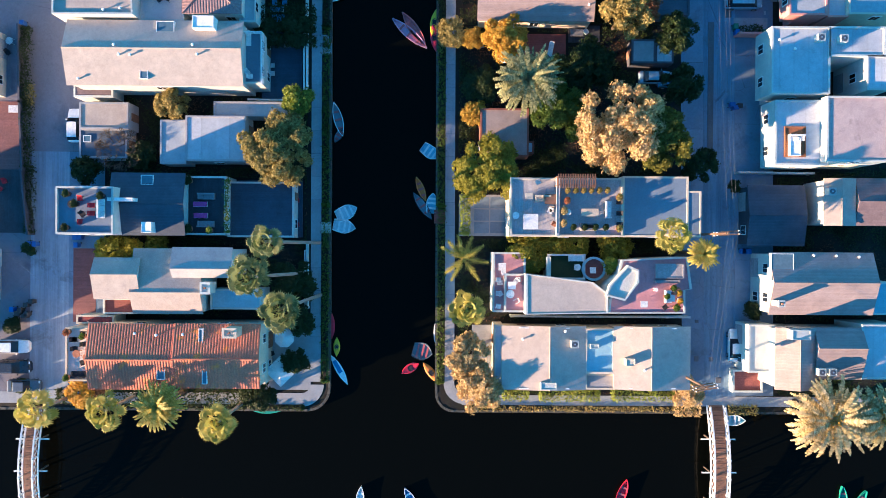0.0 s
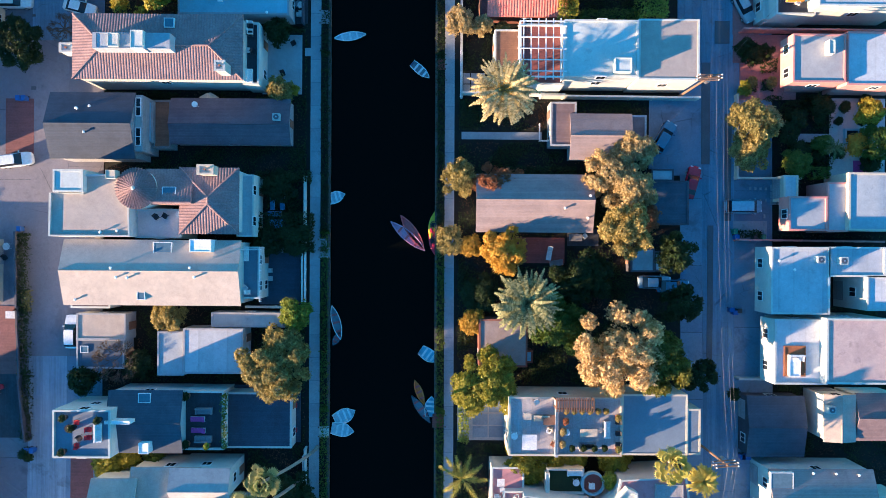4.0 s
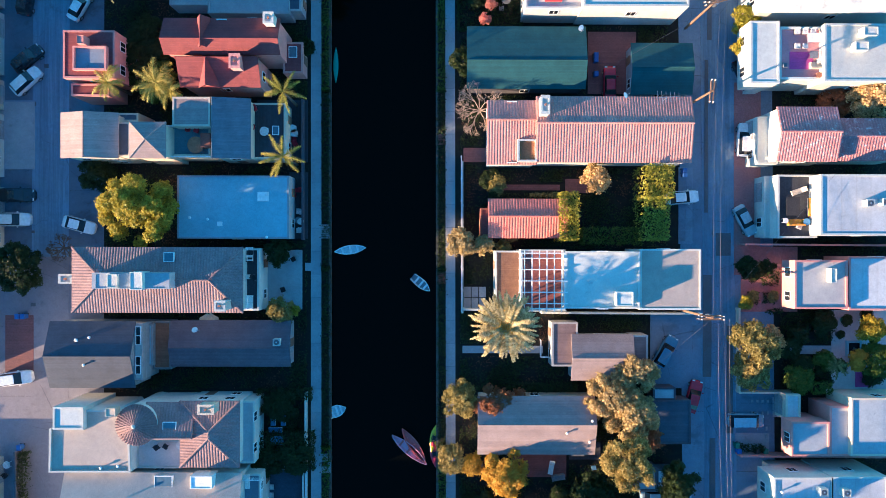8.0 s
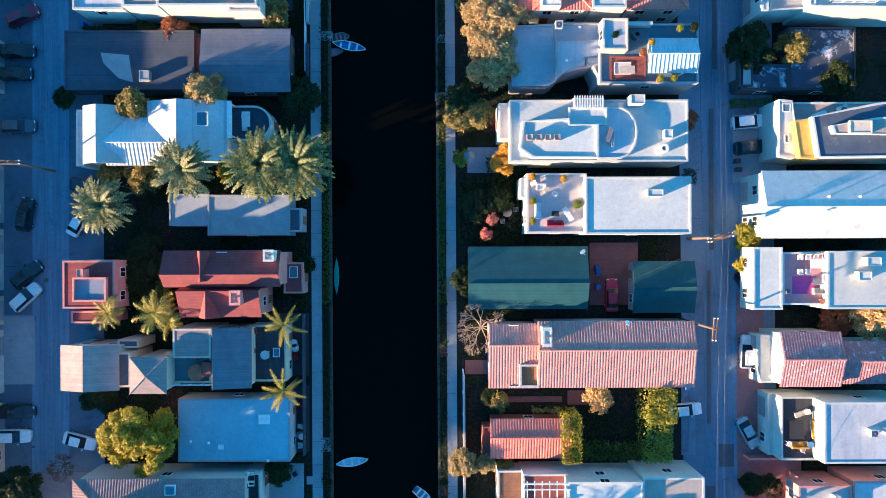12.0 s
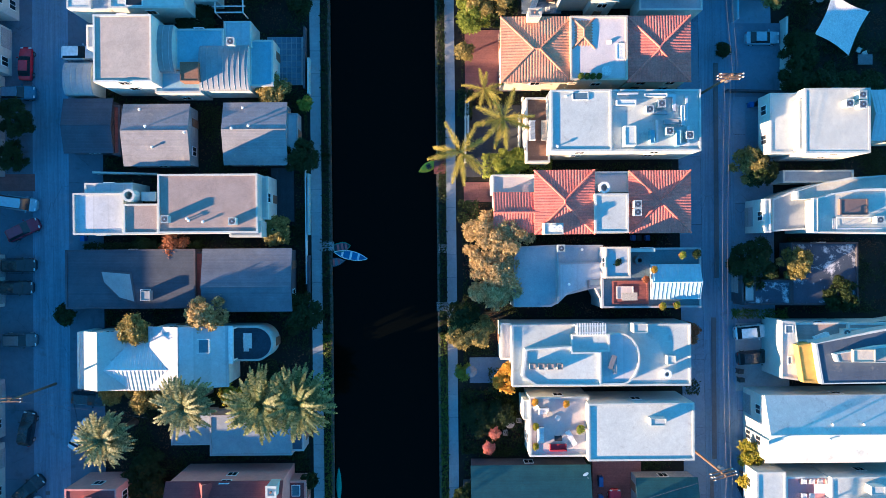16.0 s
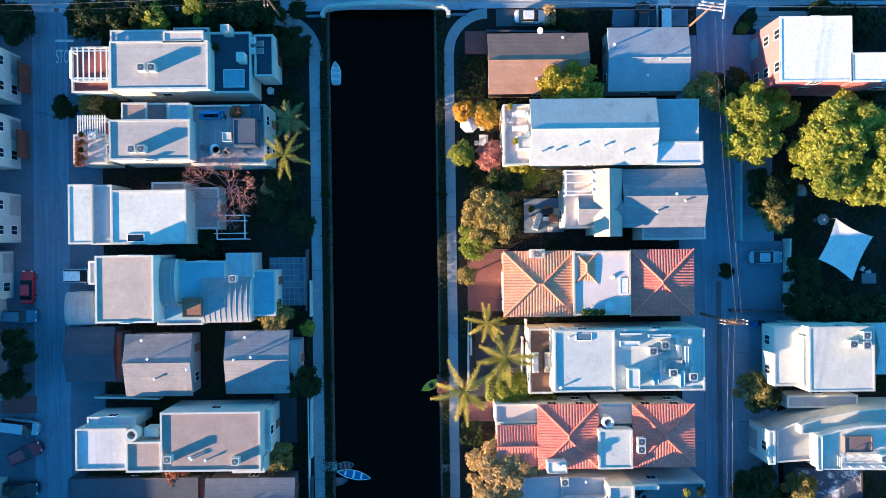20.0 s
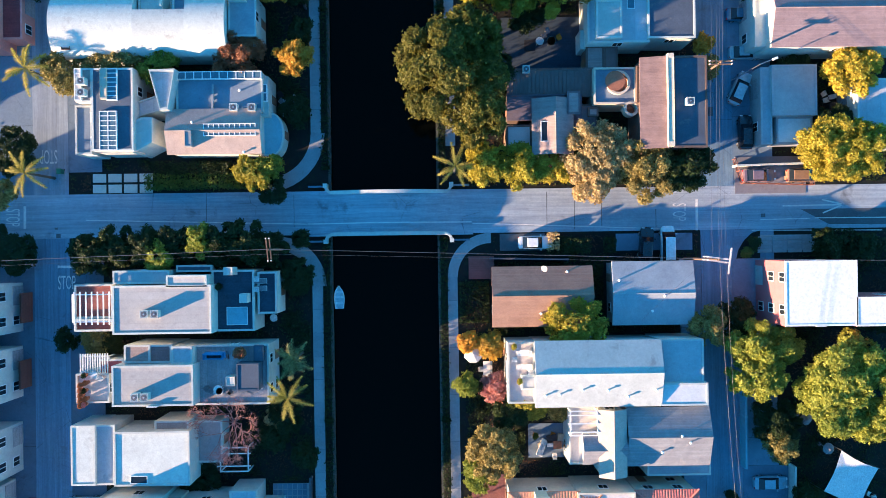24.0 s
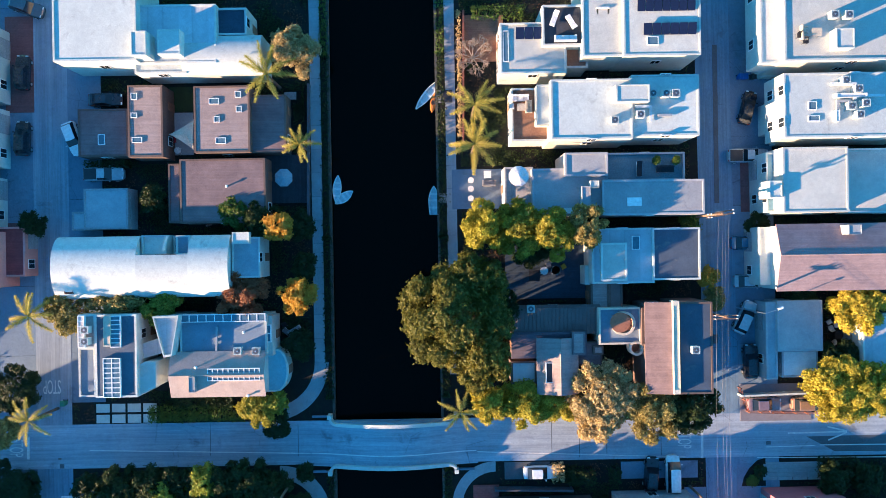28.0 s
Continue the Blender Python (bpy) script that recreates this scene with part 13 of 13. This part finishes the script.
tagged(part("rug", Shape().box(-1.55, -1.15, 0, 1.55, 1.15, 0.02), "fabric_magenta", None, "magenta outdoor rug on the roof deck", (46.78, 82.86, 6.004)), "", "rug")
antenna(28.59, 77.49, 6.6, 5)
dish(23.94, 78.2, 6.1, 200)
dish(18.35, 86.97, 4.6, 120)
street_lamp(39.52, 200.55, 8.2, 200)
chair(-30.99, 160.2, 4.6, 40, "fabric_grey")
chair(-28.88, 159.73, 4.6, -30, "fabric_grey")
chair(-25.52, 159.89, 4.6, 60, "fabric_grey")
table(-29.97, 160.02, 4.6, 0, 1, 1, "fabric_white", round_top=True)
sofa(-29.5, 164.53, 4.6, 0, 2.4, "fabric_pale")
planter(-27.24, 164.91, 4.6, 0.5, "terracotta", "leaf_rust")
planter(-47.16, 161.11, 5.0, 0.3, "terracotta", "leaf_rust")
planter(-47.17, 160.46, 5.0, 0.3, "terracotta", "leaf_rust")
planter(-47.18, 159.8, 5.0, 0.3, "terracotta", "leaf_rust")
planter(-47.19, 159.15, 5.0, 0.3, "terracotta", "leaf_rust")
planter(-47.2, 158.5, 5.0, 0.3, "terracotta", "leaf_rust")
chair(51.89, 198.42, 0.06, 30, "fabric_white")
chair(52.62, 195.71, 0.06, 120, "fabric_white")
chair(52.11, 197.64, 0.06, 200, "fabric_white")
chair(52.89, 198.02, 0.06, 280, "fabric_white")
table(53.06, 196.71, 0.06, 0, 1.2, 1.2, "fabric_dark", round_top=True)
sofa(-20.95, 198.48, 0.06, 30, 1.8, "fabric_pale")
sofa(-20.35, 197.24, 0.06, 200, 1.8, "fabric_pale")
table(-21.52, 196.89, 0.06, 0, 1.6, 1.1, "fabric_pale", round_top=True)
chair(13.65, 206.86, 0.12, 200, "fabric_grey")
chair(14.2, 207.47, 0.12, 30, "fabric_grey")
table(13.07, 206.09, 0.12, 0, 1.1, 1.1, "fabric_white", round_top=True)
barrier(-18.79, -0.6, -18.74, -9.2, 1.0, "white_paint", "low white garden fence along the canal path", "fence", 0.08)
barrier(-18.9, 112.2, -18.95, 129.5, 1.0, "white_paint", "low white garden fence along the canal path", "fence", 0.08)
barrier(-18.7, 19.6, -18.7, 31.0, 1.0, "white_paint", "low white garden fence along the canal path", "fence", 0.08)

# added under the big crown to block low sun from the navy yard
hedge(2.3, 194.6, 3.4, 209.2, 2.8, "leaf_dark")
barrier(2.64, 70.95, 2.71, 49.64, 1.0, "white_paint", "low white garden fence along the canal path", "fence", 0.08)
lounger(9.78, 164.32, 5.0, 0, "fabric_white")
lounger(9.76, 162.58, 5.0, 0, "fabric_white")
planter(8.45, 165.27, 5.0, .35, "terracotta", "leaf_yellow")
planter(9.13, 160.8, 5.0, .35, "terracotta", "leaf_yellow")
table(5.23, 161.5, 0.06, 90, 2.2, 0.9, "white_paint")
chair(5.21, 163.52, 0.06, 0, "fabric_white")
chair(4.54, 161.5, 0.06, 90, "fabric_white")
umbrella(3.37, 163.89, 0, 1.3, "fabric_white", "pale open patio umbrella beside the garden trees", 8, 0)
sofa(12.67, 150.66, 0.08, 70, 2.4, "fabric_white")
table(14.74, 151.07, 0.08, 0, 1.1, 1.1, "terracotta")
chair(14.37, 149.57, 0.08, 180, "fabric_white")
dish(12.28, 175.07, 4.6, 30)
dish(-32.59, 47.22, 3.4, 150)
umbrella(-31.89, 48.17, 0, 1.2, "fabric_sand", "small sand-coloured patio umbrella between the roofs", 6, 0)
chair(-25.28, 57.65, 4.2, 90, "fabric_dark")
chair(-25.36, 56.7, 4.2, 90, "fabric_dark")
chair(-24.85, 54.33, 4.2, 60, "fabric_dark")
chair(-20.6, 56.69, 0.12, -60, "fabric_dark")
chair(-21.97, 52.47, 0.12, 20, "fabric_dark")
chair(-19.52, 63.2, 0.15, 0, "fabric_white")
chair(-19.52, 60.68, 0.15, 0, "fabric_white")
table(-19.52, 61.94, 0.15, 0, 0.9, 0.9, "fabric_white", round_top=True)
chair(-19.53, 66.24, 0.15, 0, "fabric_red")

# ---- planting along both banks, footbridges ----
for side in ("west", "east"):
    for y0, y1 in [(-19 + 24.8 * i, -19 + 24.8 * (i + 1)) for i in range(8)] + [(ROAD1 + 3, 211), (211, 236), (236, 258)]:
        mid = (y0 + y1) / 2
        x = west_edge(mid) - 0.55 if side == "west" else east_edge(mid) + 0.6
        w = 0.5 if side == "west" else 0.5
        hedge(x - w, y0, x + w, y1, 0.45 if side == "west" else 0.55, "leaf_dark" if (int(y0) + len(side)) % 3 else "leaf_green", "strip of low dark ground plants along the canal bank", "bank_planting", True, -0.02, 0.9)
hedge(-50, SOUTH + 0.1, -19, SOUTH + 0.7, 0.4, "leaf_dark", "strip of low dark ground plants along the canal bank", "bank_planting", True)
hedge(4, SOUTH + 0.1, 36, SOUTH + 0.8, 0.4, "leaf_olive", "strip of low dark ground plants along the canal bank", "bank_planting", True)
footbridge(-56.2, -39.2, -22.6, 1.7)
footbridge(38.8, -39.2, -21.9, 1.9)


# ---- low plants over the open soil of the lots ----
bpy.context.view_layer.update()
CELL, GX, GY, NX, NY = 0.25, -70.0, -22.0, 600, 1140
open_soil = np.ones((NX, NY), bool)
open_soil[int((west_edge(0) - 3.0 - GX) / CELL):int((east_edge(0) + 2.7 - GX) / CELL), :] = False
open_soil[:, int((ROAD0 - 0.5 - GY) / CELL):int((ROAD1 + 0.5 - GY) / CELL)] = False
for ob in list(bpy.data.objects):
    base = ob.name.split(".")[0]
    if ob.type == "MESH" and (base in ("wall", "paving", "slab", "tabletop", "body", "panel", "tub") or base.startswith(("alley", "apron", "pavement"))):
        cs = [ob.matrix_world @ Vector(c) for c in ob.bound_box]
        x0, x1 = min(c.x for c in cs), max(c.x for c in cs)
        y0, y1 = min(c.y for c in cs), max(c.y for c in cs)
        i0, i1, j0, j1 = [int(max(0, q / CELL)) for q in (x0 - GX - 0.2, x1 - GX + 0.45, y0 - GY - 0.2, y1 - GY + 0.45)]
        open_soil[i0:i1, j0:j1] = False
rng = np.random.default_rng(5)
cells = np.argwhere(open_soil)
sx, sy = GX + cells[:, 0] * CELL, GY + cells[:, 1] * CELL
wave = np.sin(sx * 0.9 + 2 * np.sin(sy * 0.23)) + np.sin(sy * 0.8 + 1.7 * np.sin(sx * 0.31)) + rng.normal(0, 0.5, len(cells))
for low, high, mat, tall, many in ((0.7, 9, "leaf_dark", 0.55, 5), (-0.2, 0.7, "leaf_moss", 0.18, 3), (-9, -1.5, "leaf_litter", 0.06, 2)):
    pick = (wave > low) & (wave < high)
    c = np.stack([sx[pick], sy[pick], np.zeros(pick.sum())], 1)
    c = np.repeat(c, many, 0)
    c[:, :2] += rng.uniform(0, CELL, (len(c), 2))
    c[:, 2] = rng.uniform(0.02, tall, len(c)) * (0.5 + 0.5 * np.sin(c[:, 0] * 2.3) * np.sin(c[:, 1] * 2.1))
    c[:, 2] = np.maximum(c[:, 2], 0.02)
    gp = part("ground_plants", leaves_mesh("ground_plants", c, np.tile([0.0, 0.0, 1.2], (len(c), 1)), 0.13, rng), mat)
    tagged(gp, {"leaf_dark": "low dark leafy plants covering the garden soil", "leaf_moss": "short dull green ground cover on the garden soil", "leaf_litter": "scattered dry brown leaves lying on the garden soil"}[mat], "ground cover", kind="stuff")
